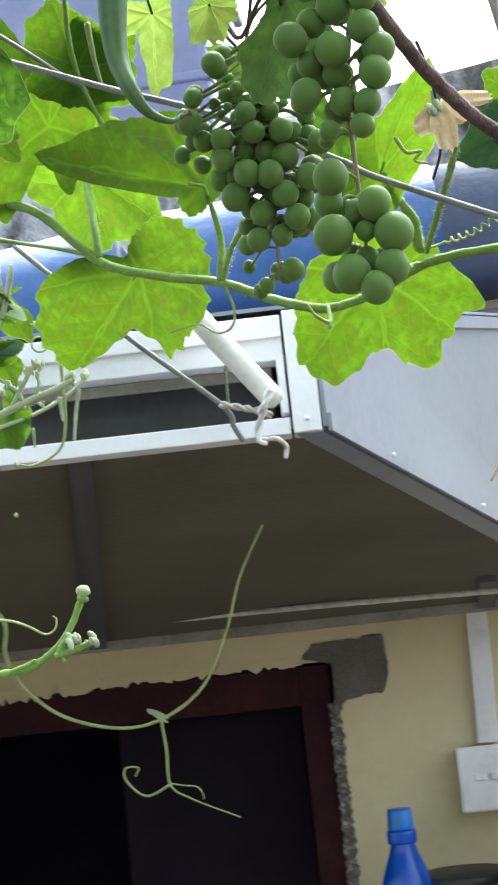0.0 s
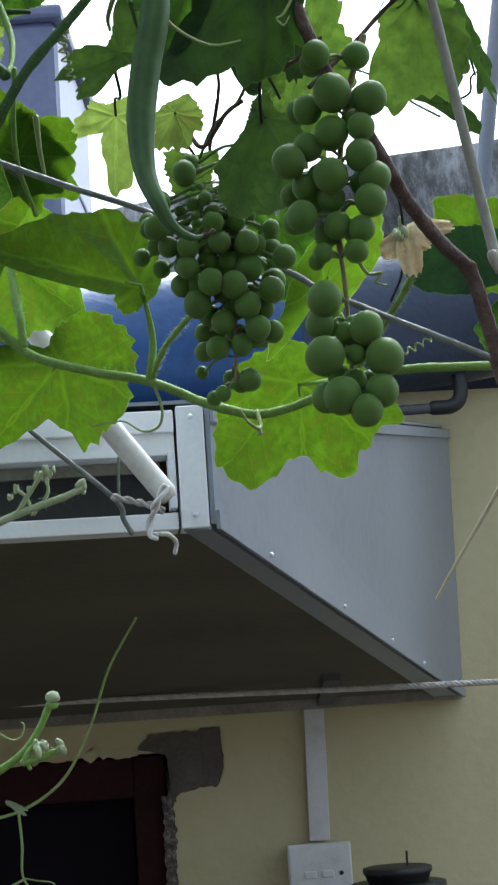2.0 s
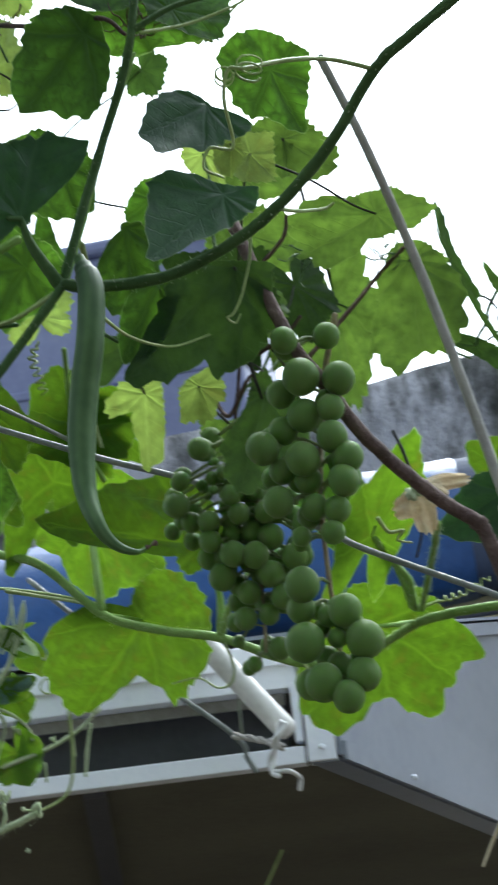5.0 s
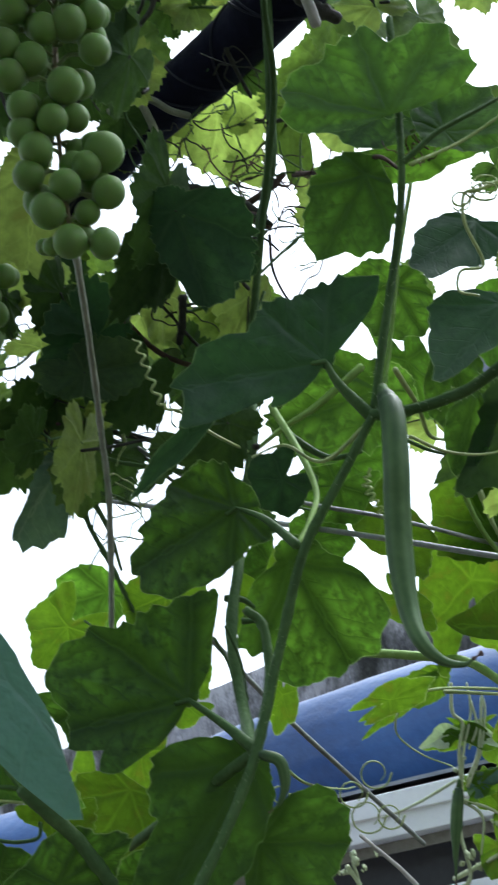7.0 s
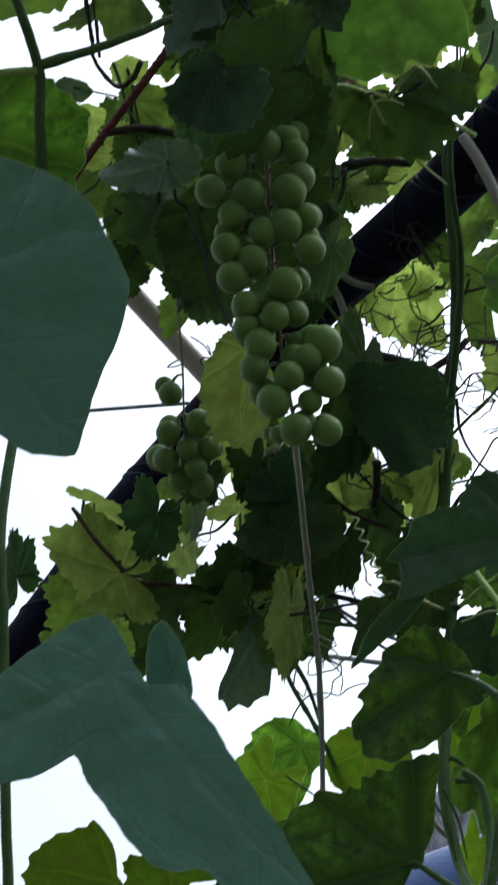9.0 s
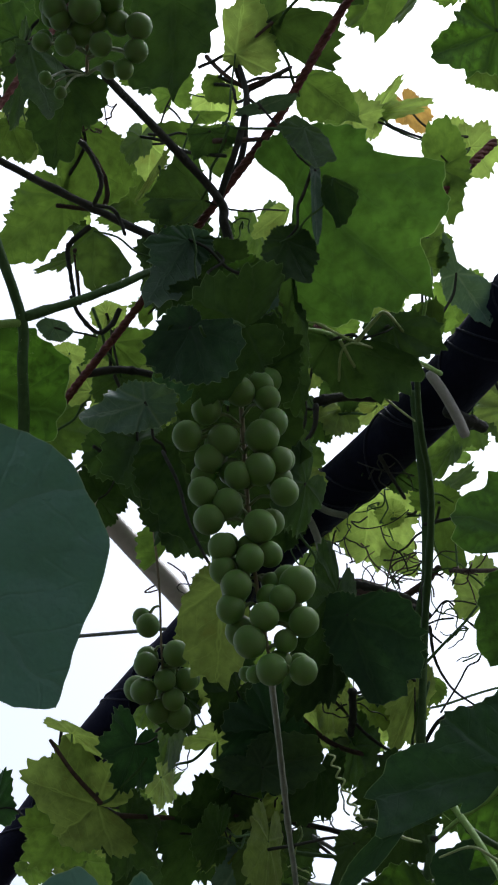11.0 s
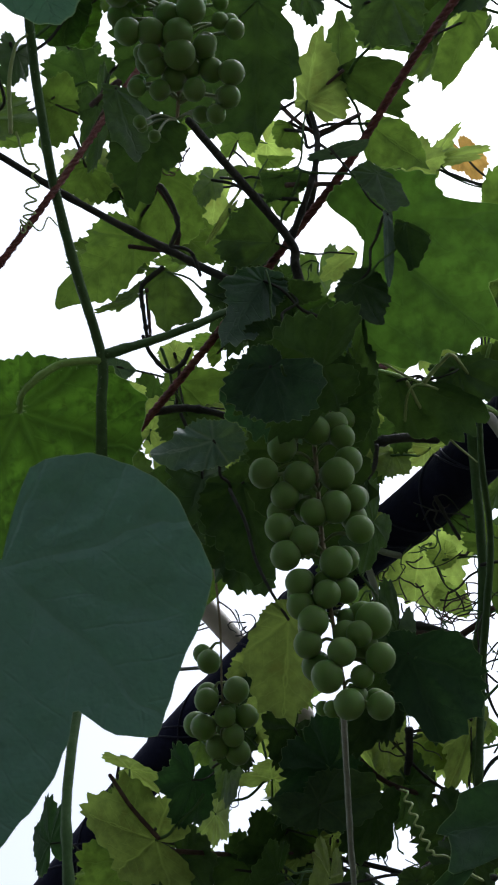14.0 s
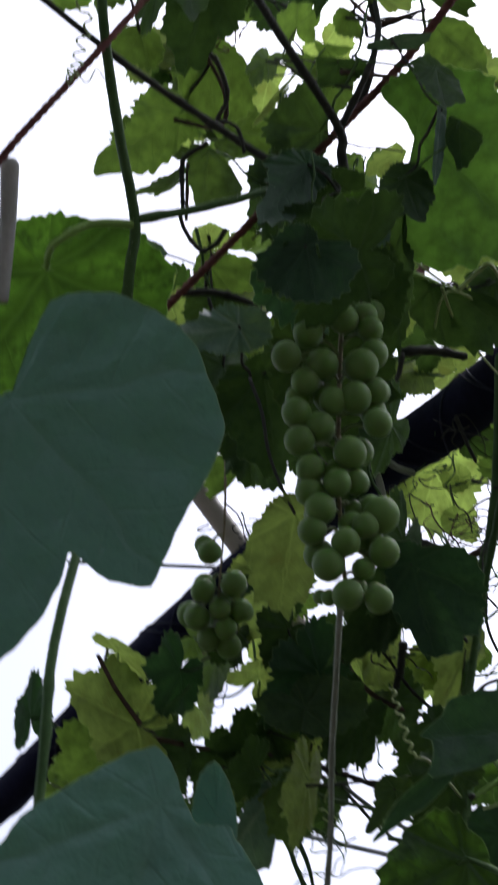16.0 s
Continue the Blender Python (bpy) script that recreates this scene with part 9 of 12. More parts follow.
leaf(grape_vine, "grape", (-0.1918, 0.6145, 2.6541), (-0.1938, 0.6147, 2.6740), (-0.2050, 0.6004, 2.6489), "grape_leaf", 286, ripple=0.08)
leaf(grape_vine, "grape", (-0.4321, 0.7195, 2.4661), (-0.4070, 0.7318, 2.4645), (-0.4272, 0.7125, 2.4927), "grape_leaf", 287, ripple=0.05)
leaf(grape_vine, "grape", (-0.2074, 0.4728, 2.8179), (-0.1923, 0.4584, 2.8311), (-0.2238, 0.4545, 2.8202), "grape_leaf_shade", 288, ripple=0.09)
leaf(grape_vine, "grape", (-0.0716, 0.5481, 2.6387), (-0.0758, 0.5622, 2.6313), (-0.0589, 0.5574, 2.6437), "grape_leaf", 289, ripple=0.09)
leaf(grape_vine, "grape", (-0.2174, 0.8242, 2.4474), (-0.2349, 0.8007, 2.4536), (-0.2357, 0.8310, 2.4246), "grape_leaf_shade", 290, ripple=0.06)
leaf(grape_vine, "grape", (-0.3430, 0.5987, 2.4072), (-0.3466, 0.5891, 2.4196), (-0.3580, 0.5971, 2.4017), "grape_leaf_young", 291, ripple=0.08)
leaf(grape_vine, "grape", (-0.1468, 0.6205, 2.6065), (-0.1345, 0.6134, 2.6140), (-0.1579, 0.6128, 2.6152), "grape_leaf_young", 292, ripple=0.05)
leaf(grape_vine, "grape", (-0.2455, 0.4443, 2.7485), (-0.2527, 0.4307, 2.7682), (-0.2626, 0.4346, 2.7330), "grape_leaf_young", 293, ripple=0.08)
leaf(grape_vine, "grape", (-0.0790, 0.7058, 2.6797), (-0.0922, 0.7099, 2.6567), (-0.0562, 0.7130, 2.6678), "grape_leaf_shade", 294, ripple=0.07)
leaf(grape_vine, "grape", (-0.2229, 0.5351, 2.5976), (-0.2318, 0.5242, 2.6109), (-0.2368, 0.5322, 2.5846), "grape_leaf", 295, ripple=0.06)
leaf(grape_vine, "grape", (-0.1243, 0.4431, 2.8673), (-0.1375, 0.4391, 2.8558), (-0.1164, 0.4503, 2.8529), "grape_leaf_shade", 296, ripple=0.09)
leaf(grape_vine, "grape", (-0.2015, 0.3860, 2.7397), (-0.2066, 0.3714, 2.7439), (-0.2155, 0.3929, 2.7358), "grape_leaf_young", 297, ripple=0.10)
leaf(grape_vine, "grape", (-0.3334, 0.7211, 2.4562), (-0.3206, 0.7160, 2.4697), (-0.3466, 0.7101, 2.4649), "grape_leaf_young", 298, ripple=0.06)
leaf(grape_vine, "grape", (-0.2932, 0.5856, 2.6304), (-0.2799, 0.5972, 2.6192), (-0.2775, 0.5805, 2.6435), "grape_leaf_shade", 299, ripple=0.07)
leaf(grape_vine, "grape", (0.0400, 0.5015, 2.9091), (0.0334, 0.5100, 2.8907), (0.0600, 0.5053, 2.9025), "grape_leaf_young", 300, ripple=0.09)
leaf(grape_vine, "grape", (-0.3281, 0.7149, 2.5346), (-0.3044, 0.7194, 2.5551), (-0.3436, 0.7034, 2.5597), "grape_leaf_young", 301, ripple=0.08)
leaf(grape_vine, "grape", (-0.0393, 0.4900, 2.7894), (-0.0509, 0.4797, 2.7858), (-0.0426, 0.4975, 2.7758), "grape_leaf", 302, ripple=0.07)
leaf(grape_vine, "grape", (-0.4139, 0.6789, 2.4216), (-0.4262, 0.6657, 2.4349), (-0.4329, 0.6854, 2.4116), "grape_leaf_young", 303, ripple=0.09)
leaf(grape_vine, "grape", (-0.1972, 0.7277, 2.7652), (-0.2176, 0.7363, 2.7535), (-0.1877, 0.7484, 2.7548), "grape_leaf", 305, ripple=0.09)
leaf(grape_vine, "grape", (-0.3202, 0.6194, 2.4831), (-0.3028, 0.6207, 2.4716), (-0.3070, 0.6113, 2.4972), "grape_leaf", 306, ripple=0.04)
leaf(grape_vine, "grape", (-0.0389, 0.7433, 2.7322), (-0.0632, 0.7364, 2.7275), (-0.0349, 0.7471, 2.7071), "grape_leaf_shade", 307, ripple=0.08)
leaf(grape_vine, "grape", (-0.0106, 0.5294, 2.8503), (-0.0217, 0.5369, 2.8354), (0.0059, 0.5374, 2.8420), "grape_leaf", 308, ripple=0.06)
leaf(grape_vine, "grape", (-0.1992, 0.4987, 2.8200), (-0.1971, 0.4918, 2.8366), (-0.2134, 0.4881, 2.8161), "grape_leaf", 309, ripple=0.08)
leaf(grape_vine, "grape", (-0.0415, 0.5559, 2.8700), (-0.0283, 0.5750, 2.8581), (-0.0196, 0.5428, 2.8755), "grape_leaf_young", 310, ripple=0.04)
leaf(grape_vine, "grape", (0.0374, 0.4917, 2.8415), (0.0357, 0.4763, 2.8636), (0.0110, 0.4879, 2.8372), "grape_leaf_young", 312, ripple=0.07)
leaf(grape_vine, "grape", (-0.0389, 0.6551, 2.6569), (-0.0524, 0.6553, 2.6474), (-0.0324, 0.6670, 2.6473), "grape_leaf_shade", 313, ripple=0.04)
leaf(grape_vine, "grape", (-0.2481, 0.7401, 2.4857), (-0.2568, 0.7543, 2.4639), (-0.2258, 0.7559, 2.4871), "grape_leaf_young", 314, ripple=0.05)
leaf(grape_vine, "grape", (-0.3031, 0.7305, 2.5483), (-0.3181, 0.7221, 2.5577), (-0.3106, 0.7290, 2.5303), "grape_leaf", 315, ripple=0.06)
leaf(grape_vine, "grape", (-0.3077, 0.5247, 2.6205), (-0.2883, 0.5442, 2.6161), (-0.2953, 0.5196, 2.6449), "grape_leaf", 316, ripple=0.06)
leaf(grape_vine, "grape", (-0.0734, 0.5325, 2.6129), (-0.0747, 0.5278, 2.6293), (-0.0903, 0.5335, 2.6152), "grape_leaf", 317, ripple=0.04)
leaf(grape_vine, "grape", (-0.0389, 0.4349, 2.8322), (-0.0335, 0.4530, 2.8173), (-0.0225, 0.4437, 2.8474), "grape_leaf_young", 318, ripple=0.09)
leaf(grape_vine, "grape", (-0.2032, 0.7039, 2.4682), (-0.2239, 0.7045, 2.4648), (-0.2001, 0.7175, 2.4527), "grape_leaf_young", 319, ripple=0.10)
leaf(grape_vine, "grape", (-0.1445, 0.4186, 2.6868), (-0.1385, 0.4091, 2.6985), (-0.1597, 0.4171, 2.6923), "grape_leaf", 320, ripple=0.06)
leaf(grape_vine, "grape", (-0.3810, 0.6329, 2.4151), (-0.3966, 0.6486, 2.4034), (-0.3600, 0.6364, 2.4018), "grape_leaf", 321, ripple=0.09)
leaf(grape_vine, "grape", (-0.2715, 0.5735, 2.5880), (-0.2844, 0.5610, 2.5852), (-0.2751, 0.5780, 2.5708), "grape_leaf_young", 322, ripple=0.07)
leaf(grape_vine, "grape", (-0.2319, 0.7247, 2.3679), (-0.2174, 0.7352, 2.3528), (-0.2160, 0.7246, 2.3852), "grape_leaf_shade", 323, ripple=0.10)
leaf(grape_vine, "grape", (-0.1441, 0.3880, 2.8296), (-0.1278, 0.3874, 2.8421), (-0.1549, 0.3777, 2.8438), "grape_leaf_young", 324, ripple=0.06)
leaf(grape_vine, "grape", (-0.0559, 0.7988, 2.7361), (-0.0495, 0.7853, 2.7624), (-0.0858, 0.7978, 2.7412), "grape_leaf", 325, ripple=0.07)
leaf(grape_vine, "grape", (-0.1235, 0.3695, 2.8646), (-0.1458, 0.3580, 2.8559), (-0.1259, 0.3899, 2.8477), "grape_leaf_shade", 326, ripple=0.08)
leaf(grape_vine, "grape", (-0.1822, 0.3721, 2.8938), (-0.1582, 0.3714, 2.8920), (-0.1809, 0.3561, 2.9117), "grape_leaf_young", 327, ripple=0.06)
leaf(grape_vine, "grape", (-0.3118, 0.6053, 2.7225), (-0.3209, 0.6036, 2.7400), (-0.3251, 0.5959, 2.7110), "grape_leaf", 328, ripple=0.06)
leaf(grape_vine, "grape", (-0.3011, 0.5958, 2.6895), (-0.2746, 0.6123, 2.6868), (-0.2941, 0.5905, 2.7196), "grape_leaf_young", 329, ripple=0.04)
leaf(grape_vine, "grape", (-0.2500, 0.6493, 2.6078), (-0.2721, 0.6419, 2.6129), (-0.2558, 0.6526, 2.5849), "grape_leaf_shade", 330, ripple=0.10)
leaf(grape_vine, "grape", (-0.1524, 0.8685, 2.4438), (-0.1573, 0.8650, 2.4725), (-0.1799, 0.8602, 2.4382), "grape_leaf_young", 331, ripple=0.04)
leaf(grape_vine, "grape", (-0.1276, 0.7349, 2.6692), (-0.1382, 0.7311, 2.6512), (-0.1171, 0.7520, 2.6624), "grape_leaf", 332, ripple=0.09)
leaf(grape_vine, "grape", (-0.1483, 0.3817, 2.9150), (-0.1245, 0.3904, 2.9016), (-0.1349, 0.3759, 2.9397), "grape_leaf_young", 333, ripple=0.06)
leaf(grape_vine, "grape", (-0.0570, 0.7108, 2.6424), (-0.0562, 0.7180, 2.6215), (-0.0418, 0.7254, 2.6490), "grape_leaf_young", 334, ripple=0.09)
leaf(grape_vine, "grape", (-0.1028, 0.5204, 2.6295), (-0.1163, 0.5202, 2.6128), (-0.0890, 0.5304, 2.6164), "grape_leaf_shade", 335, ripple=0.07)
leaf(grape_vine, "grape", (-0.1156, 0.3800, 2.8085), (-0.1324, 0.3688, 2.8009), (-0.1132, 0.3837, 2.7874), "grape_leaf", 336, ripple=0.08)
leaf(grape_vine, "grape", (-0.1538, 0.4680, 2.8767), (-0.1633, 0.4397, 2.8837), (-0.1762, 0.4678, 2.8557), "grape_leaf_young", 337, ripple=0.06)
leaf(grape_vine, "grape", (-0.2327, 0.6460, 2.5676), (-0.2230, 0.6631, 2.5639), (-0.2242, 0.6491, 2.5854), "grape_leaf_young", 338, ripple=0.07)
leaf(grape_vine, "grape", (-0.1283, 0.3945, 2.9010), (-0.1421, 0.3895, 2.9093), (-0.1343, 0.3942, 2.8853), "grape_leaf", 339, ripple=0.04)
leaf(grape_vine, "grape", (-0.1534, 0.8672, 2.5336), (-0.1386, 0.8751, 2.5248), (-0.1448, 0.8685, 2.5504), "grape_leaf", 340, ripple=0.09)
leaf(grape_vine, "grape", (-0.2093, 0.3683, 2.8112), (-0.2281, 0.3529, 2.8104), (-0.2212, 0.3875, 2.8022), "grape_leaf_young", 341, ripple=0.06)
leaf(grape_vine, "grape", (-0.3214, 0.6952, 2.5334), (-0.3030, 0.6859, 2.5473), (-0.3333, 0.6750, 2.5419), "grape_leaf", 342, ripple=0.05)
leaf(grape_vine, "grape", (-0.0869, 0.3700, 2.8010), (-0.0862, 0.3914, 2.7868), (-0.0618, 0.3647, 2.8001), "grape_leaf_shade", 343, ripple=0.06)
leaf(grape_vine, "grape", (-0.0322, 0.5320, 2.6683), (-0.0153, 0.5371, 2.6611), (-0.0246, 0.5259, 2.6846), "grape_leaf_young", 344, ripple=0.09)
leaf(grape_vine, "grape", (-0.2440, 0.7475, 2.6395), (-0.2545, 0.7361, 2.6579), (-0.2575, 0.7355, 2.6237), "grape_leaf_shade", 345, ripple=0.07)
leaf(grape_vine, "grape", (-0.1797, 0.4845, 2.7881), (-0.1942, 0.4742, 2.7940), (-0.1860, 0.4842, 2.7705), "grape_leaf_shade", 346, ripple=0.09)
leaf(grape_vine, "grape", (-0.3290, 0.6786, 2.7608), (-0.3044, 0.6711, 2.7733), (-0.3378, 0.6548, 2.7738), "grape_leaf", 347, ripple=0.10)
leaf(grape_vine, "grape", (-0.3384, 0.5652, 2.6594), (-0.3306, 0.5599, 2.6811), (-0.3595, 0.5603, 2.6688), "grape_leaf_young", 348, ripple=0.10)
leaf(grape_vine, "grape", (-0.0326, 0.7141, 2.6220), (-0.0454, 0.7042, 2.6098), (-0.0270, 0.7277, 2.6081), "grape_leaf_young", 349, ripple=0.09)
leaf(grape_vine, "grape", (-0.0012, 0.5676, 2.7898), (-0.0124, 0.5724, 2.7645), (0.0186, 0.5872, 2.7866), "grape_leaf_young", 350, ripple=0.06)
leaf(grape_vine, "grape", (-0.1844, 0.3346, 2.8260), (-0.1799, 0.3548, 2.8147), (-0.1619, 0.3298, 2.8309), "grape_leaf_shade", 351, ripple=0.08)
leaf(grape_vine, "grape", (-0.0921, 0.5814, 2.6667), (-0.0767, 0.5931, 2.6558), (-0.0791, 0.5796, 2.6847), "grape_leaf", 352, ripple=0.07)
leaf(grape_vine, "grape", (-0.4324, 0.7062, 2.4948), (-0.4456, 0.7041, 2.4820), (-0.4240, 0.7186, 2.4839), "grape_leaf", 353, ripple=0.08)
leaf(grape_vine, "grape", (-0.0904, 0.4173, 2.8498), (-0.1044, 0.4118, 2.8617), (-0.1016, 0.4188, 2.8343), "grape_leaf_shade", 354, ripple=0.08)
leaf(grape_vine, "grape", (-0.1365, 0.4897, 2.8954), (-0.1469, 0.4736, 2.9035), (-0.1538, 0.4984, 2.8878), "grape_leaf_shade", 355, ripple=0.07)
leaf(grape_vine, "grape", (0.0113, 0.4810, 2.8119), (-0.0005, 0.4910, 2.7991), (0.0277, 0.4898, 2.8044), "grape_leaf_shade", 356, ripple=0.08)
leaf(grape_vine, "grape", (-0.1981, 0.3653, 2.7213), (-0.2099, 0.3462, 2.7275), (-0.2151, 0.3715, 2.7065), "grape_leaf_shade", 357, ripple=0.10)
leaf(grape_vine, "grape", (-0.1873, 0.5556, 2.7106), (-0.1703, 0.5617, 2.7039), (-0.1776, 0.5451, 2.7235), "grape_leaf_shade", 358, ripple=0.07)
leaf(grape_vine, "grape", (0.0011, 0.5140, 2.9629), (-0.0074, 0.5361, 2.9491), (0.0242, 0.5282, 2.9674), "grape_leaf_young", 359, ripple=0.09)
leaf(grape_vine, "grape", (-0.0869, 0.4551, 2.9519), (-0.0707, 0.4647, 2.9279), (-0.0600, 0.4493, 2.9648), "grape_leaf_young", 360, ripple=0.07)
leaf(grape_vine, "grape", (-0.0986, 0.7896, 2.7640), (-0.0731, 0.7909, 2.7675), (-0.1028, 0.7826, 2.7885), "grape_leaf_young", 361, ripple=0.07)
leaf(grape_vine, "grape", (-0.2202, 0.5752, 2.6046), (-0.1999, 0.5843, 2.6194), (-0.2217, 0.5509, 2.6157), "grape_leaf_young", 362, ripple=0.05)
leaf(grape_vine, "grape", (-0.1215, 0.6360, 2.4747), (-0.1119, 0.6316, 2.4966), (-0.1355, 0.6161, 2.4736), "grape_leaf_young", 363, ripple=0.05)
leaf(grape_vine, "grape", (0.0099, 0.4681, 2.8438), (0.0172, 0.4560, 2.8523), (-0.0055, 0.4664, 2.8494), "grape_leaf", 364, ripple=0.09)
leaf(grape_vine, "grape", (-0.2414, 0.4596, 2.7536), (-0.2467, 0.4450, 2.7628), (-0.2583, 0.4644, 2.7492), "grape_leaf_shade", 365, ripple=0.08)
leaf(grape_vine, "grape", (-0.3989, 0.7112, 2.4223), (-0.3850, 0.7074, 2.4462), (-0.4124, 0.6868, 2.4222), "grape_leaf_shade", 366, ripple=0.07)
leaf(grape_vine, "grape", (-0.0085, 0.4166, 2.7883), (-0.0053, 0.4112, 2.8045), (-0.0235, 0.4078, 2.7879), "grape_leaf", 367, ripple=0.06)
leaf(grape_vine, "grape", (-0.0541, 0.5271, 2.9256), (-0.0537, 0.5041, 2.9442), (-0.0836, 0.5286, 2.9250), "grape_leaf", 368, ripple=0.08)
leaf(grape_vine, "grape", (-0.0143, 0.4827, 2.8817), (-0.0017, 0.5006, 2.8728), (0.0048, 0.4701, 2.8878), "grape_leaf", 369, ripple=0.07)
leaf(grape_vine, "grape", (-0.1236, 0.6057, 2.6939), (-0.1050, 0.6159, 2.6729), (-0.1049, 0.6082, 2.7170), "grape_leaf_young", 370, ripple=0.08)
leaf(grape_vine, "grape", (-0.3464, 0.5644, 2.4289), (-0.3346, 0.5690, 2.4420), (-0.3508, 0.5477, 2.4347), "grape_leaf", 371, ripple=0.07)
leaf(grape_vine, "grape", (-0.1314, 0.6032, 2.7252), (-0.1371, 0.6068, 2.7083), (-0.1169, 0.6141, 2.7233), "grape_leaf", 372, ripple=0.04)
leaf(grape_vine, "grape", (-0.1779, 0.6112, 2.6877), (-0.1890, 0.6156, 2.6732), (-0.1633, 0.6157, 2.6767), "grape_leaf_young", 373, ripple=0.05)
leaf(grape_vine, "grape", (-0.3185, 0.5883, 2.6074), (-0.3048, 0.5939, 2.6253), (-0.3276, 0.5697, 2.6179), "grape_leaf_shade", 375, ripple=0.07)
leaf(grape_vine, "grape", (-0.4269, 0.7048, 2.4379), (-0.4045, 0.7140, 2.4518), (-0.4282, 0.6804, 2.4514), "grape_leaf", 376, ripple=0.09)
leaf(grape_vine, "grape", (-0.2015, 0.6132, 2.5981), (-0.2016, 0.6254, 2.5776), (-0.1838, 0.6275, 2.6054), "grape_leaf", 377, ripple=0.05)
leaf(grape_vine, "grape", (-0.1200, 0.3514, 2.7833), (-0.1028, 0.3600, 2.7698), (-0.1032, 0.3430, 2.7974), "grape_leaf_young", 378, ripple=0.09)
leaf(grape_vine, "grape", (-0.0798, 0.6542, 2.5899), (-0.0908, 0.6480, 2.6118), (-0.0979, 0.6442, 2.5754), "grape_leaf_young", 379, ripple=0.08)
leaf(grape_vine, "grape", (-0.2458, 0.6920, 2.8123), (-0.2265, 0.6847, 2.8357), (-0.2665, 0.6719, 2.8240), "grape_leaf_shade", 380, ripple=0.04)
leaf(grape_vine, "grape", (-0.2684, 0.5126, 2.6177), (-0.2560, 0.5097, 2.6352), (-0.2823, 0.4974, 2.6246), "grape_leaf_young", 381, ripple=0.05)
leaf(grape_vine, "grape", (-0.4700, 0.7043, 2.4588), (-0.4605, 0.7135, 2.4459), (-0.4535, 0.6986, 2.4649), "grape_leaf", 382, ripple=0.10)
canopy(10, (-0.2567, 0.4603, 2.6792), (-0.1849, 0.5367, 2.7667), 34)
canopy(8, (-0.1985, 0.4928, 2.6141), (-0.1429, 0.5511, 2.6616), 35)
canopy(6, (-0.3025, 0.5414, 2.6037), (-0.2407, 0.6077, 2.6685), 36)
canopy(8, (-0.3356, 0.6809, 2.4383), (-0.2578, 0.7600, 2.4944), 37)
canopy(7, (-0.0846, 0.4566, 2.7549), (-0.0226, 0.5247, 2.8252), 38)
canopy(8, (-0.4422, 0.6501, 2.4557), (-0.3621, 0.7242, 2.5049), 39)
canopy(8, (-0.2983, 0.6066, 2.6863), (-0.2250, 0.6648, 2.7466), 40)
canopy(3, (-0.1918, 0.7853, 2.6402), (-0.1463, 0.8368, 2.6985), 41)
# unseen leaf masses from here on, added to block skylight
canopy(95, (-1.2, -0.6, 2.66), (0.9, 0.0, 2.88), 41, 0.08)
canopy(30, (0.35, 0.0, 2.55), (1.1, 1.2, 2.8), 42, 0.075)
canopy(75, (-0.6, -0.25, 2.72), (0.4, 0.1, 2.9), 43, 0.07)
canopy(26, (0.12, -0.05, 2.42), (0.36, 0.24, 2.56), 46, 0.045)
canopy(16, (-0.1, -0.1, 2.42), (0.12, 0.0, 2.5), 47, 0.04)
canopy(60, (-0.5, -0.3, 2.52), (0.2, 0.1, 2.68), 44, 0.05)

def stalks(vine, seed=5):
    """A thin stalk for each vine leaf that has none, running to the place of a neighbour leaf's stalk."""
    rng = random.Random(seed)
    blades = [ob for ob in vine.children if ob.name.startswith("leaf")]
    ends = [ob.matrix_world @ ob.data.vertices[0].co for ob in blades]
    for k, (ob, p) in enumerate(zip(blades, ends)):
        if ob.children:
            continue
        near = sorted((q for q in ends if 0.025 < (q - p).length < 0.14), key=lambda q: (q - p).length)[:3]
        if not near:
            continue
        q = rng.choice(near) + Vector([rng.gauss(0, 0.004) for _ in range(3)])
        mid = [p.lerp(q, s) + Vector([rng.gauss(0, 0.0016) for _ in range(3)]) - Vector((0, 0, 0.004 * math.sin(s * 3.14) * rng.random())) for s in (0.25, 0.5, 0.75)]
        r = rng.uniform(0.0004, 0.0008)
        part("petiole", tube(bmesh.new(), smooth_path([p, *mid, q], 4), r, r * 1.25, 6), M["bark_dark" if rng.random() < 0.6 else "stem_dark"], ob)


stalks(grape_vine)

# grapes
rows = []
rows += [
    (-0.0033, 0.5515, 2.2886, 0.0051), (0.0130, 0.5587, 2.2909, 0.0049), (0.0013, 0.5507, 2.2730, 0.0069),
    (0.0152, 0.5495, 2.2702, 0.0061), (-0.0068, 0.5597, 2.2704, 0.0054), (0.0108, 0.5495, 2.2592, 0.0050),
    (0.0006, 0.5546, 2.2592, 0.0061), (-0.0078, 0.5594, 2.2557, 0.0053), (-0.0161, 0.5538, 2.2482, 0.0061),
    (0.0099, 0.5492, 2.2481, 0.0058), (-0.0017, 0.5499, 2.2412, 0.0063), (0.0146, 0.5503, 2.2399, 0.0058),
    (0.0120, 0.5484, 2.2307, 0.0058), (-0.0100, 0.5590, 2.2401, 0.0048), (-0.0008, 0.5582, 2.2354, 0.0051),
    (-0.0127, 0.5536, 2.2272, 0.0057), (0.0001, 0.5542, 2.2235, 0.0050), (0.0084, 0.5509, 2.2210, 0.0048),
    (0.0057, 0.5508, 2.2127, 0.0043), (-0.0059, 0.5543, 2.2134, 0.0035),
]
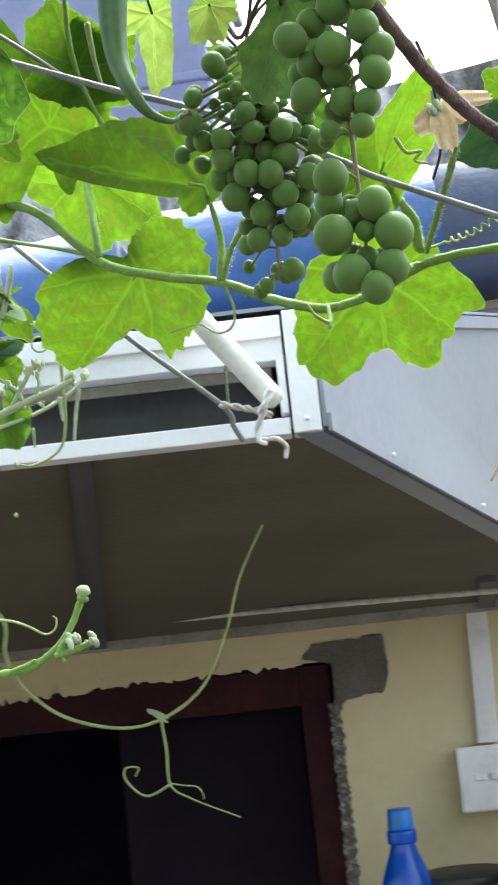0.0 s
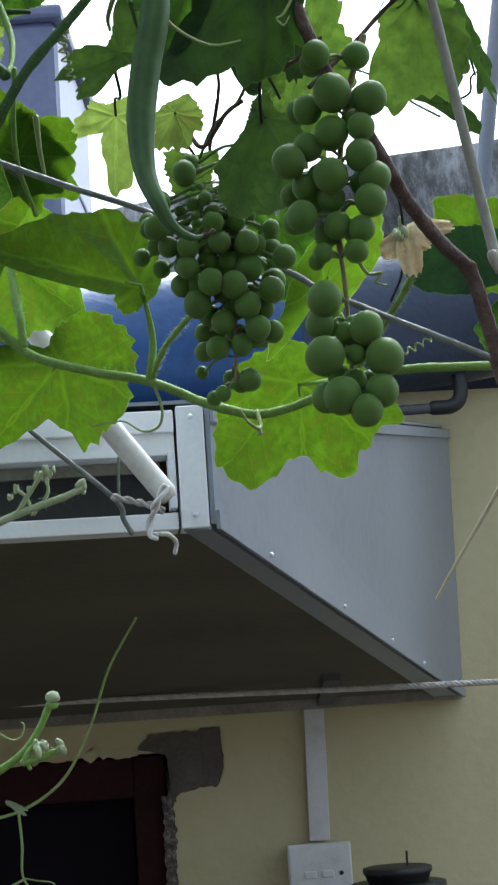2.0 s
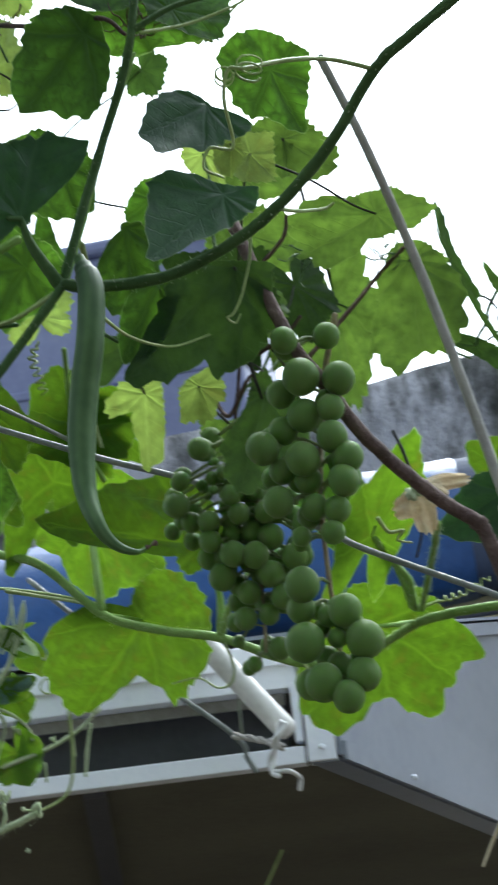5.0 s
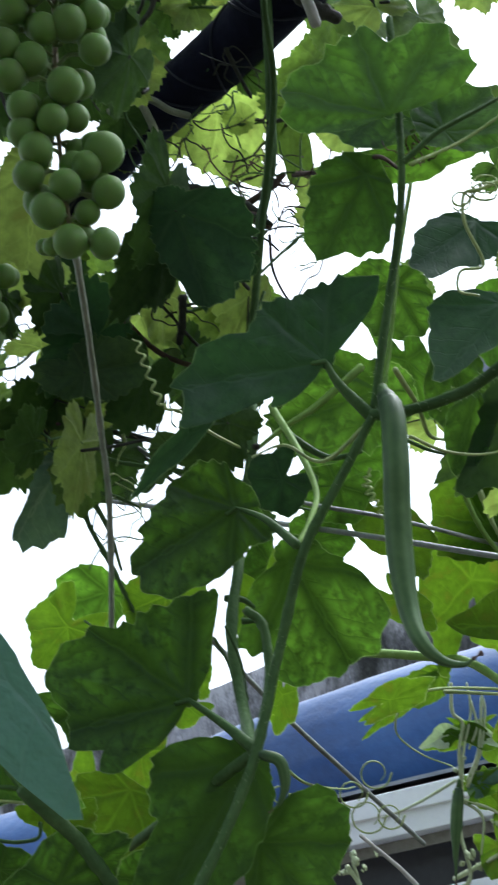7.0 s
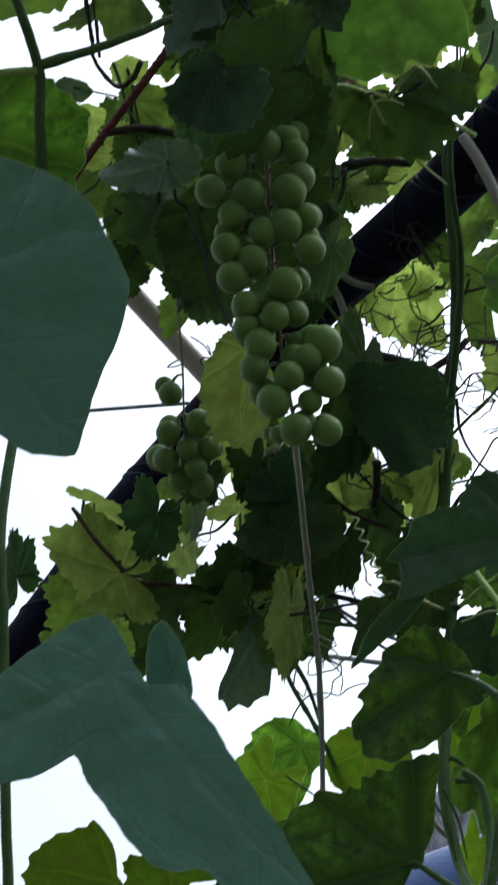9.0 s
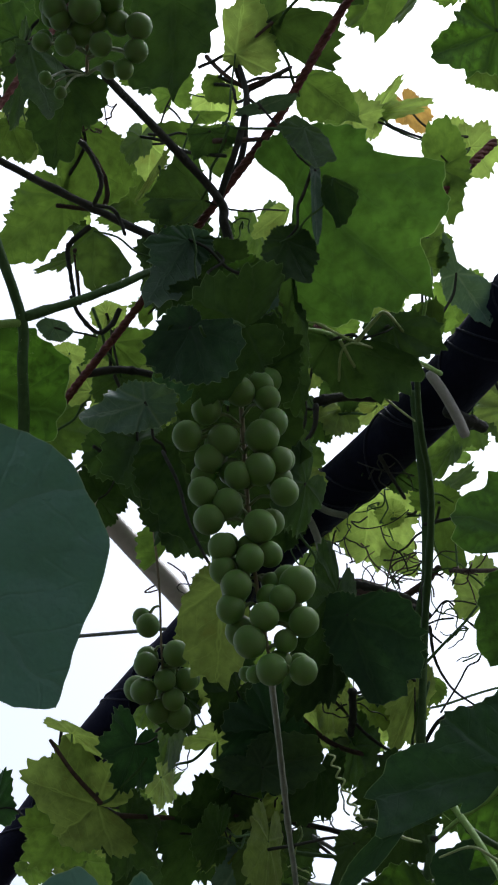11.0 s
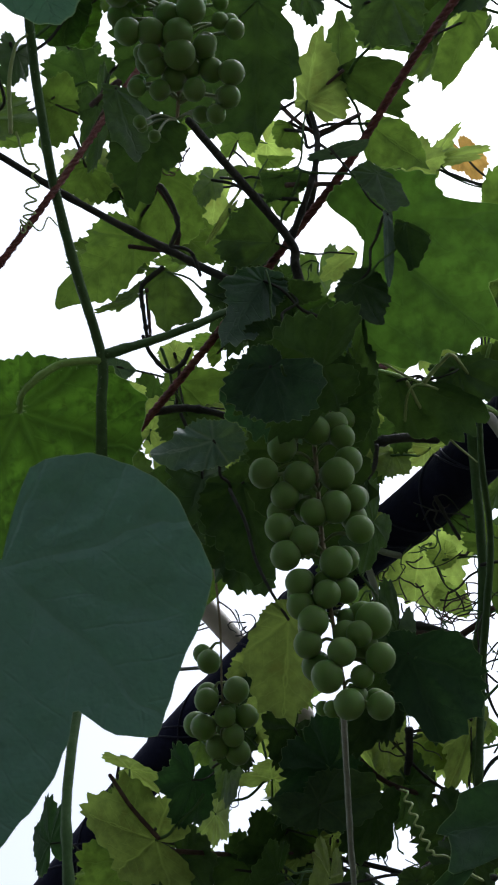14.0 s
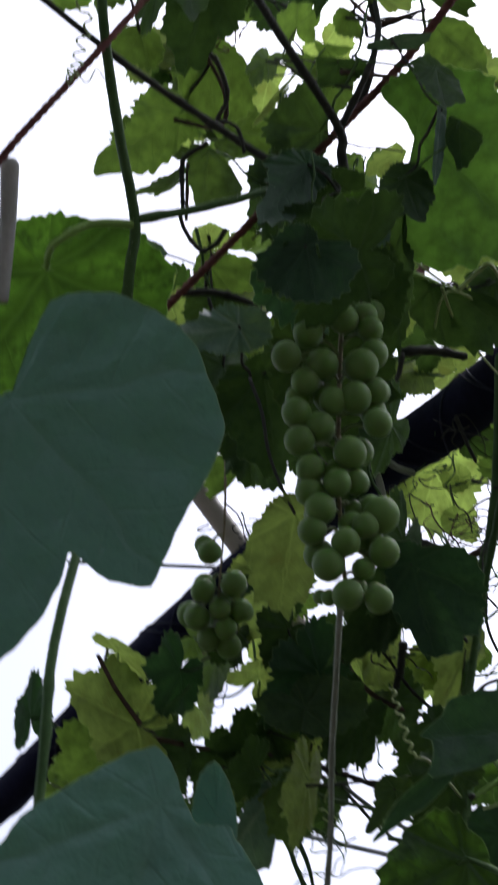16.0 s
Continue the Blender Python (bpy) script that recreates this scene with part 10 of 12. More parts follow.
rows += [
    (-0.0077, 0.5484, 2.1946, 0.0063), (-0.0093, 0.5533, 2.1868, 0.0051), (0.0063, 0.5467, 2.1830, 0.0059),
    (-0.0092, 0.5474, 2.1736, 0.0069), (0.0022, 0.5492, 2.1742, 0.0035), (0.0000, 0.5524, 2.1829, 0.0039),
    (0.0118, 0.5457, 2.1719, 0.0066), (0.0083, 0.5551, 2.1788, 0.0045), (-0.0090, 0.5510, 2.1593, 0.0053),
    (-0.0043, 0.5462, 2.1588, 0.0066), (0.0036, 0.5435, 2.1526, 0.0056), (0.0098, 0.5452, 2.1598, 0.0058),
    (0.0020, 0.5549, 2.1655, 0.0045),
]
bunch("hanging bunch of unripe green grapes on a thin brown stalk", [(0.0176, 0.5642, 2.3012), (0.0097, 0.5706, 2.2760), (0.0033, 0.5701, 2.2351), (0.0020, 0.5593, 2.2014), (0.0027, 0.5623, 2.1785), (0.0024, 0.5606, 2.1634)], 0.0012, rows)
rows = []
rows += [
    (-0.0411, 0.6596, 2.2772, 0.0016), (-0.0435, 0.6625, 2.2652, 0.0020), (-0.0349, 0.6612, 2.2675, 0.0019),
    (-0.0280, 0.6617, 2.2668, 0.0020), (-0.0195, 0.6606, 2.2635, 0.0020), (-0.0313, 0.6594, 2.2740, 0.0016),
    (-0.0142, 0.6613, 2.2673, 0.0017), (-0.0606, 0.6651, 2.2611, 0.0055), (-0.0581, 0.6655, 2.2720, 0.0043),
    (-0.0477, 0.6588, 2.2838, 0.0050), (-0.0556, 0.6714, 2.2541, 0.0045), (-0.0474, 0.6659, 2.2521, 0.0047),
    (-0.0479, 0.6678, 2.2436, 0.0050), (-0.0445, 0.6711, 2.2276, 0.0060), (-0.0384, 0.6655, 2.2361, 0.0057),
    (-0.0286, 0.6650, 2.2342, 0.0059), (-0.0362, 0.6626, 2.2618, 0.0047), (-0.0337, 0.6642, 2.2535, 0.0047),
    (-0.0218, 0.6633, 2.2527, 0.0050), (-0.0256, 0.6665, 2.2629, 0.0038),
]
rows += [
    (-0.0212, 0.6696, 2.2427, 0.0058), (-0.0107, 0.6659, 2.2594, 0.0038), (-0.0060, 0.6634, 2.2454, 0.0052),
    (-0.0120, 0.6670, 2.2318, 0.0057), (-0.0229, 0.6674, 2.2255, 0.0057), (-0.0336, 0.6719, 2.2195, 0.0052),
    (-0.0189, 0.6693, 2.2155, 0.0055), (-0.0120, 0.6739, 2.2149, 0.0048), (-0.0366, 0.6746, 2.2087, 0.0050),
    (-0.0262, 0.6734, 2.2092, 0.0047), (-0.0232, 0.6765, 2.1944, 0.0050), (-0.0352, 0.6788, 2.1892, 0.0035),
    (-0.0388, 0.6634, 2.2731, 0.0031), (-0.0439, 0.6663, 2.2716, 0.0031), (-0.0289, 0.6725, 2.2465, 0.0050),
    (-0.0155, 0.6759, 2.2259, 0.0050), (-0.0389, 0.6733, 2.2472, 0.0045), (-0.0173, 0.6690, 2.2528, 0.0045),
    (-0.0274, 0.6778, 2.2270, 0.0050),
]
bunch("bunch of small unripe green grapes of mixed size", [(-0.0162, 0.6615, 2.2951), (-0.0225, 0.6675, 2.2709), (-0.0279, 0.6745, 2.2418), (-0.0282, 0.6752, 2.2161), (-0.0296, 0.6753, 2.1933)], 0.0011, rows, fill=1.0, depth=2)
rows = []
rows += [
    (-0.1228, 0.3867, 2.4819, 0.0053), (-0.1216, 0.3823, 2.4637, 0.0060), (-0.1148, 0.3882, 2.4668, 0.0052),
    (-0.1136, 0.3895, 2.4604, 0.0051), (-0.1353, 0.3777, 2.4591, 0.0060), (-0.1142, 0.3917, 2.4495, 0.0058),
    (-0.1437, 0.3737, 2.4480, 0.0059), (-0.1319, 0.3811, 2.4442, 0.0062), (-0.1186, 0.3887, 2.4434, 0.0066),
    (-0.1391, 0.3803, 2.4382, 0.0057), (-0.1305, 0.3853, 2.4285, 0.0054), (-0.1228, 0.3894, 2.4298, 0.0063),
    (-0.1166, 0.3957, 2.4345, 0.0052), (-0.1435, 0.3790, 2.4239, 0.0058), (-0.1168, 0.3950, 2.4191, 0.0056),
    (-0.1365, 0.3842, 2.4177, 0.0058), (-0.1440, 0.3811, 2.4123, 0.0058), (-0.1274, 0.3898, 2.4057, 0.0062),
    (-0.1421, 0.3845, 2.4004, 0.0053), (-0.1333, 0.3888, 2.3935, 0.0053),
]
rows += [
    (-0.1283, 0.3960, 2.3962, 0.0049), (-0.1443, 0.3868, 2.3921, 0.0053), (-0.1407, 0.3882, 2.3844, 0.0059),
    (-0.1221, 0.4020, 2.3827, 0.0068), (-0.1270, 0.3973, 2.3769, 0.0050), (-0.1451, 0.3891, 2.3765, 0.0054),
    (-0.1337, 0.3928, 2.3698, 0.0054), (-0.1226, 0.4025, 2.3669, 0.0056), (-0.1410, 0.3919, 2.3618, 0.0060),
    (-0.1310, 0.4015, 2.3618, 0.0043), (-0.1363, 0.3964, 2.3501, 0.0057), (-0.1265, 0.4023, 2.3479, 0.0051),
    (-0.1434, 0.3962, 2.3508, 0.0032),
]
bunch("long hanging bunch of unripe green grapes in shade", [(-0.1191, 0.3886, 2.4998), (-0.1273, 0.3963, 2.4779), (-0.1334, 0.3990, 2.4385), (-0.1361, 0.3972, 2.3980), (-0.1396, 0.4033, 2.3641), (-0.1386, 0.4049, 2.3546)], 0.0012, rows, fill=0.95)
rows = []
rows += [
    (-0.2541, 0.5150, 2.4651, 0.0059), (-0.2630, 0.5234, 2.4502, 0.0059), (-0.2482, 0.5285, 2.4522, 0.0065),
    (-0.2696, 0.5290, 2.4400, 0.0065), (-0.2575, 0.5304, 2.4419, 0.0054), (-0.2504, 0.5393, 2.4426, 0.0057),
    (-0.2580, 0.5370, 2.4339, 0.0056), (-0.2683, 0.5387, 2.4321, 0.0060), (-0.2613, 0.5458, 2.4290, 0.0062),
]
bunch("small loose bunch of green grapes on a long thin stalk", [(-0.2417, 0.5122, 2.5163), (-0.2462, 0.5173, 2.4831), (-0.2540, 0.5258, 2.4605), (-0.2615, 0.5344, 2.4380)], 0.0007, rows)
rows = []
rows += [
    (-0.0937, 0.2116, 2.5410, 0.0048), (-0.0866, 0.2162, 2.5394, 0.0030), (-0.0645, 0.2250, 2.5411, 0.0050),
    (-0.0741, 0.2272, 2.5332, 0.0050), (-0.0960, 0.2197, 2.5301, 0.0048), (-0.0893, 0.2239, 2.5288, 0.0050),
    (-0.0809, 0.2278, 2.5258, 0.0052), (-0.0831, 0.2310, 2.5194, 0.0054), (-0.0927, 0.2273, 2.5229, 0.0042),
    (-0.0827, 0.2262, 2.5356, 0.0045), (-0.0758, 0.2368, 2.5239, 0.0042), (-0.0710, 0.2448, 2.5141, 0.0046),
    (-0.0752, 0.2483, 2.5077, 0.0040), (-0.0814, 0.2489, 2.5035, 0.0034), (-0.0845, 0.2410, 2.5111, 0.0040),
    (-0.0927, 0.2302, 2.5195, 0.0036), (-0.1012, 0.2304, 2.5145, 0.0032), (-0.0647, 0.2398, 2.5279, 0.0036),
    (-0.0678, 0.2358, 2.5310, 0.0030), (-0.0948, 0.2350, 2.5127, 0.0036),
]
rows += [
    (-0.0899, 0.2378, 2.5180, 0.0044), (-0.0840, 0.2384, 2.5205, 0.0040), (-0.0775, 0.2430, 2.5186, 0.0044),
    (-0.1052, 0.2367, 2.5050, 0.0024), (-0.1029, 0.2416, 2.5004, 0.0022),
]
bunch("dark green bunch of grapes high under the leaves", [(-0.0763, 0.2306, 2.5790), (-0.0826, 0.2383, 2.5582), (-0.0913, 0.2473, 2.5345), (-0.0997, 0.2556, 2.5200)], 0.0011, rows, fill=0.8)

# ---- the gourd fruit ----
def gourd(points, fat, label):
    fruit = thing("gourd", label, "gourd", at=points[0])
    line = smooth_path(points, 9)

    def girth(t):
        return fat * (0.88 + 0.12 * math.sin(t * 5.0)) * (1.0 if t < 0.45 else max(0.13, 1 - (t - 0.45) * 1.65)) * (1 if t > 0.04 else 0.8)

    part("skin", tube(bmesh.new(), line, girth, None, 20, ribs=0.02, uv=True), M["gourd"], fruit)
    top, tip = line[0], line[-1]
    way = (line[0] - line[3]).normalized()
    part("stalk", tube(bmesh.new(), [top - way * fat * 0.6, top + way * fat * 0.5, top + way * fat * 1.4], fat * 0.55, fat * 0.4, 10), M["stem_dark"], fruit)
    end = (line[-1] - line[-3]).normalized()
    part("withered_flower", tube(bmesh.new(), [tip - end * fat * 0.1, tip + end * fat * 0.25, tip + end * fat * 0.6], lambda k: fat * (0.17 + 0.12 * math.sin(k * 9)), None, 9), M["cane"], fruit)
    return fruit



gourd([(-0.0672, 0.4900, 2.3015), (-0.0645, 0.4840, 2.2906), (-0.0655, 0.4800, 2.2716), (-0.0690, 0.4820, 2.2559), (-0.0716, 0.4830, 2.2389), (-0.0716, 0.4810, 2.2209), (-0.0680, 0.4760, 2.2075), (-0.0636, 0.4790, 2.2008), (-0.0575, 0.4815, 2.1980), (-0.0535, 0.4830, 2.1995)], 0.0047, "young curved striped green gourd hanging from its vine")

# ---- lines, poles and ropes ----
def pole(name, points, r0, r1, material, label, category, sides=16):
    ob = thing(name, label, category, at=points[0])
    part("shaft", tube(bmesh.new(), smooth_path(points, 10), r0, r1, sides), M[material], ob)
    return ob


def rope(name, points, r, material, label, strands=3, pitch=0.012):
    """A laid rope: strands wound round a line."""
    ob = thing(name, label, "rope", at=points[0])
    line = smooth_path(points, 12)
    length = sum((b - a).length for a, b in zip(line, line[1:]))
    fine = smooth_path(line, max(2, int(length / pitch * 8 / len(line))))
    for s in range(strands):
        out, side, run = [], None, 0.0
        for i, p in enumerate(fine):
            ahead = (fine[min(i + 1, len(fine) - 1)] - fine[max(i - 1, 0)]).normalized()
            side = ahead.orthogonal().normalized() if side is None else (side - ahead * side.dot(ahead)).normalized()
            run += (p - fine[i - 1]).length if i else 0
            a = 6.2832 * (run / pitch + s / strands)
            out.append(p + (side * math.cos(a) + ahead.cross(side) * math.sin(a)) * r * 0.5)
        part("strand", tube(bmesh.new(), out, r * 0.58, r * 0.58, 6), M[material], ob)
    return ob



pole("trellis_pole", [(-0.6318, 0.7723, 2.4565), (-0.5388, 0.7491, 2.4800), (-0.4159, 0.7080, 2.5235), (-0.3056, 0.6729, 2.5530), (-0.2257, 0.6456, 2.5687), (-0.1525, 0.6171, 2.5724), (-0.0816, 0.5776, 2.5713), (-0.0350, 0.5570, 2.5818)], 0.01188, 0.01752, "pole_black", "black plastic wrapped trellis pole under the vines", "pole")
pole("trellis_pipe", [(-0.3735, 0.5803, 2.6979), (-0.2897, 0.6978, 2.5158)], 0.00723, 0.00657, "pipe_tan", "pale tan plastic pipe crossing the trellis", "pipe")
rope("rope", [(-0.2166, 0.2693, 2.4890), (-0.1997, 0.2695, 2.5062), (-0.1681, 0.2770, 2.5460), (-0.1335, 0.2925, 2.6058), (-0.1168, 0.3018, 2.6369)], 0.00158, "rope_red", "dark red twisted trellis rope")
rope("rope", [(-0.2443, 0.4338, 2.5421), (-0.2288, 0.4258, 2.5436), (-0.1765, 0.4098, 2.5584), (-0.1211, 0.3991, 2.5850), (-0.0813, 0.3894, 2.6020), (-0.0336, 0.3750, 2.6287), (0.0164, 0.3700, 2.6621)], 0.00204, "rope_red", "red and white twisted trellis rope")
rope("rope", [(-0.1285, 0.4719, 2.5461), (-0.0879, 0.5020, 2.5984), (-0.0467, 0.5170, 2.6360), (-0.0195, 0.5329, 2.6649)], 0.00234, "rope_red", "red twisted trellis rope")
rope("clothesline", [(-0.2912, 2.1069, 2.0827), (-0.0237, 2.0337, 2.0779), (0.2022, 1.9644, 2.0718), (0.3763, 1.8992, 2.0680), (0.6267, 1.7768, 2.0646)], 0.00392, "rope_white", "white twisted clothesline rope below the awning", pitch=0.02)
pole("trellis_wire", [(-0.3860, 0.8360, 2.4554), (-0.1919, 0.7773, 2.3588), (-0.1045, 0.7483, 2.3131), (-0.0578, 0.7383, 2.2916), (0.0026, 0.7201, 2.2549), (0.0198, 0.7113, 2.2412), (0.0788, 0.6830, 2.2041), (0.0887, 0.6831, 2.1996)], 0.00166, 0.00153, "wire", "thin grey green trellis wire", "wire", sides=8)
pole("trellis_wire", [(-0.2822, 0.6310, 2.4274), (-0.2336, 0.6748, 2.3743), (-0.1869, 0.7241, 2.3594), (-0.1575, 0.7626, 2.3528), (-0.1208, 0.8503, 2.3474)], 0.00117, 0.00131, "wire", "thin grey green trellis wire", "wire", sides=8)
pole("stake", [(0.0257, 0.5595, 2.4103), (0.0388, 0.5756, 2.3790), (0.0534, 0.6032, 2.3416), (0.0667, 0.6230, 2.2932), (0.0801, 0.6357, 2.2310)], 0.00173, 0.00241, "stick", "thin weathered grey trellis stake", "stake")
pole("roof_pole", [(0.7912, 2.7290, 3.7913), (0.7623, 2.7809, 3.5722), (0.7161, 2.8590, 3.2438), (0.6687, 2.9422, 2.8933), (0.5161, 3.1896, 1.8560), (0.3411, 3.4844, 0.6169)], 0.01585, 0.01471, "panel", "pale grey upright pipe by the boundary wall", "pipe")
pole("drain_pipe", [(-0.2034, 1.1125, 2.4324), (-0.1654, 1.1168, 2.3813), (-0.1313, 1.1211, 2.3324), (-0.0860, 1.1269, 2.2666), (-0.0442, 1.1314, 2.2111)], 0.00818, 0.00859, "pvc", "white plastic pipe tied to the awning corner", "pipe")
pole("tie_wire", [(-0.2181, 1.1077, 2.3392), (-0.1431, 1.1321, 2.2664), (-0.0829, 1.1448, 2.2132), (-0.0755, 1.1467, 2.1963), (-0.0700, 1.1477, 2.1857)], 0.00197, 0.00197, "wire", "dark plastic wire tied to the awning", "wire", sides=8)
rope("cloth_tie", [(0.0781, 0.6302, 2.2333), (0.0836, 0.6273, 2.2211), (0.0877, 0.6296, 2.2092), (0.0856, 0.6334, 2.1932), (0.0849, 0.6272, 2.1752), (0.0857, 0.6315, 2.1557)], 0.00403, "cloth", "twisted strip of grey cloth tying the stake", strands=2, pitch=0.03)
pole("straw", [(0.0872, 0.6413, 2.1571), (0.0707, 0.6511, 2.1295), (0.0582, 0.6599, 2.1097), (0.0490, 0.6695, 2.0936)], 0.00107, 0.00059, "straw", "dry pale straw hanging from the knot", "straw", sides=6)
pole("straw", [(0.0860, 0.6414, 2.1572), (0.0815, 0.6457, 2.1401), (0.0822, 0.6534, 2.1053)], 0.00095, 0.00047, "straw", "dry pale straw hanging from the knot", "straw", sides=6)
pole("trellis_wire", [(-0.4078, 0.6221, 2.5608), (-0.3648, 0.6446, 2.5567), (-0.3280, 0.6640, 2.5531)], 0.00120, 0.00120, "wire", "thin dark trellis wire crossing behind the pole", "wire", sides=8)
pole("pole_tie", [(-0.2157, 0.6013, 2.5540), (-0.2041, 0.6044, 2.5566), (-0.1952, 0.6083, 2.5566), (-0.1879, 0.6162, 2.5509), (-0.1807, 0.6220, 2.5477)], 0.00190, 0.00190, "twine", "grey cloth strip knotted round the black pole", "tie", sides=8)
pole("pole_tie", [(-0.1990, 0.6048, 2.5555), (-0.1982, 0.6131, 2.5458), (-0.1989, 0.6193, 2.5378), (-0.2013, 0.6257, 2.5287)], 0.00210, 0.00210, "twine", "loose end of grey cloth tie under the pole", "tie", sides=8)
pole("pole_tie", [(-0.0912, 0.5482, 2.5567), (-0.0892, 0.5564, 2.5476), (-0.0884, 0.5660, 2.5363), (-0.0887, 0.5713, 2.5297)], 0.00270, 0.00270, "stick", "pale twisted cloth end hanging from the pole", "tie", sides=8)
# small shoots and tendrils
tendril([(-0.3469, 1.3120, 2.1319), (-0.2992, 1.3400, 2.0845), (-0.3002, 1.3544, 2.0508), (-0.2906, 1.3685, 2.0229), (-0.2594, 1.3734, 1.9937), (-0.2120, 1.3770, 1.9780), (-0.1722, 1.3777, 1.9825), (-0.1351, 1.3758, 2.0064), (-0.1099, 1.3608, 2.0501), (-0.0920, 1.3453, 2.0962), (-0.0675, 1.3208, 2.1354)], 0.00214, gourd_vine)
tendril([(-0.1746, 1.3776, 1.9828), (-0.1729, 1.3814, 1.9543), (-0.1727, 1.3853, 1.9250), (-0.1556, 1.3877, 1.9110), (-0.1160, 1.3916, 1.8912)], 0.00147, gourd_vine)
tendril([(-0.1727, 1.3853, 1.9250), (-0.1942, 1.3855, 1.9175), (-0.2098, 1.3832, 1.9314), (-0.2101, 1.3817, 1.9426), (-0.1988, 1.3821, 1.9424), (-0.2020, 1.3829, 1.9354)], 0.00122, gourd_vine)
stem("stem", [(-0.1557, 0.5741, 2.0357), (-0.1436, 0.5745, 2.0354), (-0.1313, 0.5747, 2.0371), (-0.1192, 0.5740, 2.0459), (-0.1107, 0.5723, 2.0610)], 0.00141, 0.00120, gourd_vine, "stem", seed=392)
tendril([(0.0381, 0.4492, 2.3379), (0.0238, 0.4440, 2.3407), (0.0106, 0.4314, 2.3350), (-0.0026, 0.4195, 2.3272), (-0.0078, 0.4182, 2.3267), (-0.0102, 0.4207, 2.3183), (-0.0095, 0.4305, 2.3077), (-0.0166, 0.4287, 2.3072), (-0.0190, 0.4302, 2.3016), (-0.0137, 0.4327, 2.2989)], 0.00082, gourd_vine)
tendril([(-0.1680, 0.5977, 2.3454), (-0.1424, 0.5045, 2.3156), (-0.1361, 0.4631, 2.3093), (-0.1390, 0.4557, 2.3100), (-0.1404, 0.4498, 2.3220), (-0.1408, 0.4444, 2.3337)], 0.00075, gourd_vine, coil=0.00120, turns=6, start=0.55)
tendril([(-0.0758, 0.4981, 2.2987), (-0.1003, 0.5051, 2.2913), (-0.1155, 0.5072, 2.3033), (-0.1353, 0.5215, 2.3091)], 0.00092, gourd_vine)
tendril([(-0.0657, 0.5043, 2.2900), (-0.0571, 0.5195, 2.2858), (-0.0439, 0.5343, 2.2857), (-0.0295, 0.5563, 2.2971)], 0.00072, gourd_vine)

def tangle(at, size, count, parent, r=0.0005, material="cane", seed=0):
    """A snarl of thin old tendrils."""
    rng = random.Random(seed)
    for _ in range(count):
        p, way, line = Vector(at) + Vector([rng.gauss(0, size * 0.4) for _ in range(3)]), Vector([rng.gauss(0, 1) for _ in range(3)]).normalized(), []
        for _ in range(9):
            line.append(p.copy())
            way = (way + Vector([rng.gauss(0, 0.4) for _ in range(3)]) + (Vector(at) - p) / size * 0.35).normalized()
            p = p + way * size * 0.3
        part("tendril", tube(bmesh.new(), smooth_path(line, 7), r, r * 0.6, 5), M[material], parent)


tangle((-0.1525, 0.6091, 2.5488), 0.022, 4, grape_vine, 0.0005, "bark_dark", 987)
tangle((-0.1772, 0.6185, 2.5238), 0.015, 4, grape_vine, 0.0005, "bark_dark", 988)
tangle((-0.1559, 0.6129, 2.4921), 0.020, 3, grape_vine, 0.0005, "bark_dark", 989)
tangle((-0.1285, 0.6121, 2.4746), 0.030, 3, grape_vine, 0.0006, "stem_dark", 990)
tangle((-0.1332, 0.6237, 2.4578), 0.030, 2, grape_vine, 0.0006, "bark_dark", 991)
tangle((-0.1470, 0.6528, 2.4479), 0.035, 3, grape_vine, 0.0006, "bark_dark", 992)
tangle((-0.2010, 0.6123, 2.4348), 0.015, 4, grape_vine, 0.0005, "bark_dark", 993)
tangle((-0.2973, 0.6434, 2.5616), 0.012, 4, grape_vine, 0.0005, "bark_dark", 994)
tangle((-0.3135, 0.6659, 2.4750), 0.014, 4, grape_vine, 0.0005, "bark_dark", 995)
tangle((-0.2162, 0.6603, 2.4010), 0.020, 5, grape_vine, 0.0005, "stem_dark", 996)
tangle((-0.2855, 0.6646, 2.3356), 0.030, 2, gourd_vine, 0.0005, "stem_dark", 997)
tangle((-0.2556, 0.6342, 2.3696), 0.020, 4, gourd_vine, 0.0005, "tendril", 998)


def bud(at, size, parent, seed=0, petals=4):
    """A small cluster of closed flower buds."""
    rng = random.Random(seed)
    for k in range(petals):
        c = Vector(at) + Vector([rng.gauss(0, size * 0.3) for _ in range(3)])
        bm = bmesh.new()
        bmesh.ops.create_uvsphere(bm, u_segments=10, v_segments=8, radius=size * rng.uniform(0.4, 0.7))
        turn = Euler([rng.uniform(-0.8, 0.8) for _ in range(3)]).to_matrix()
        for v in bm.verts:
            v.co = c + turn @ Vector((v.co.x * 0.7, v.co.y * 0.7, v.co.z * 1.3))
        part("bud", bm, M["shoot"], parent)


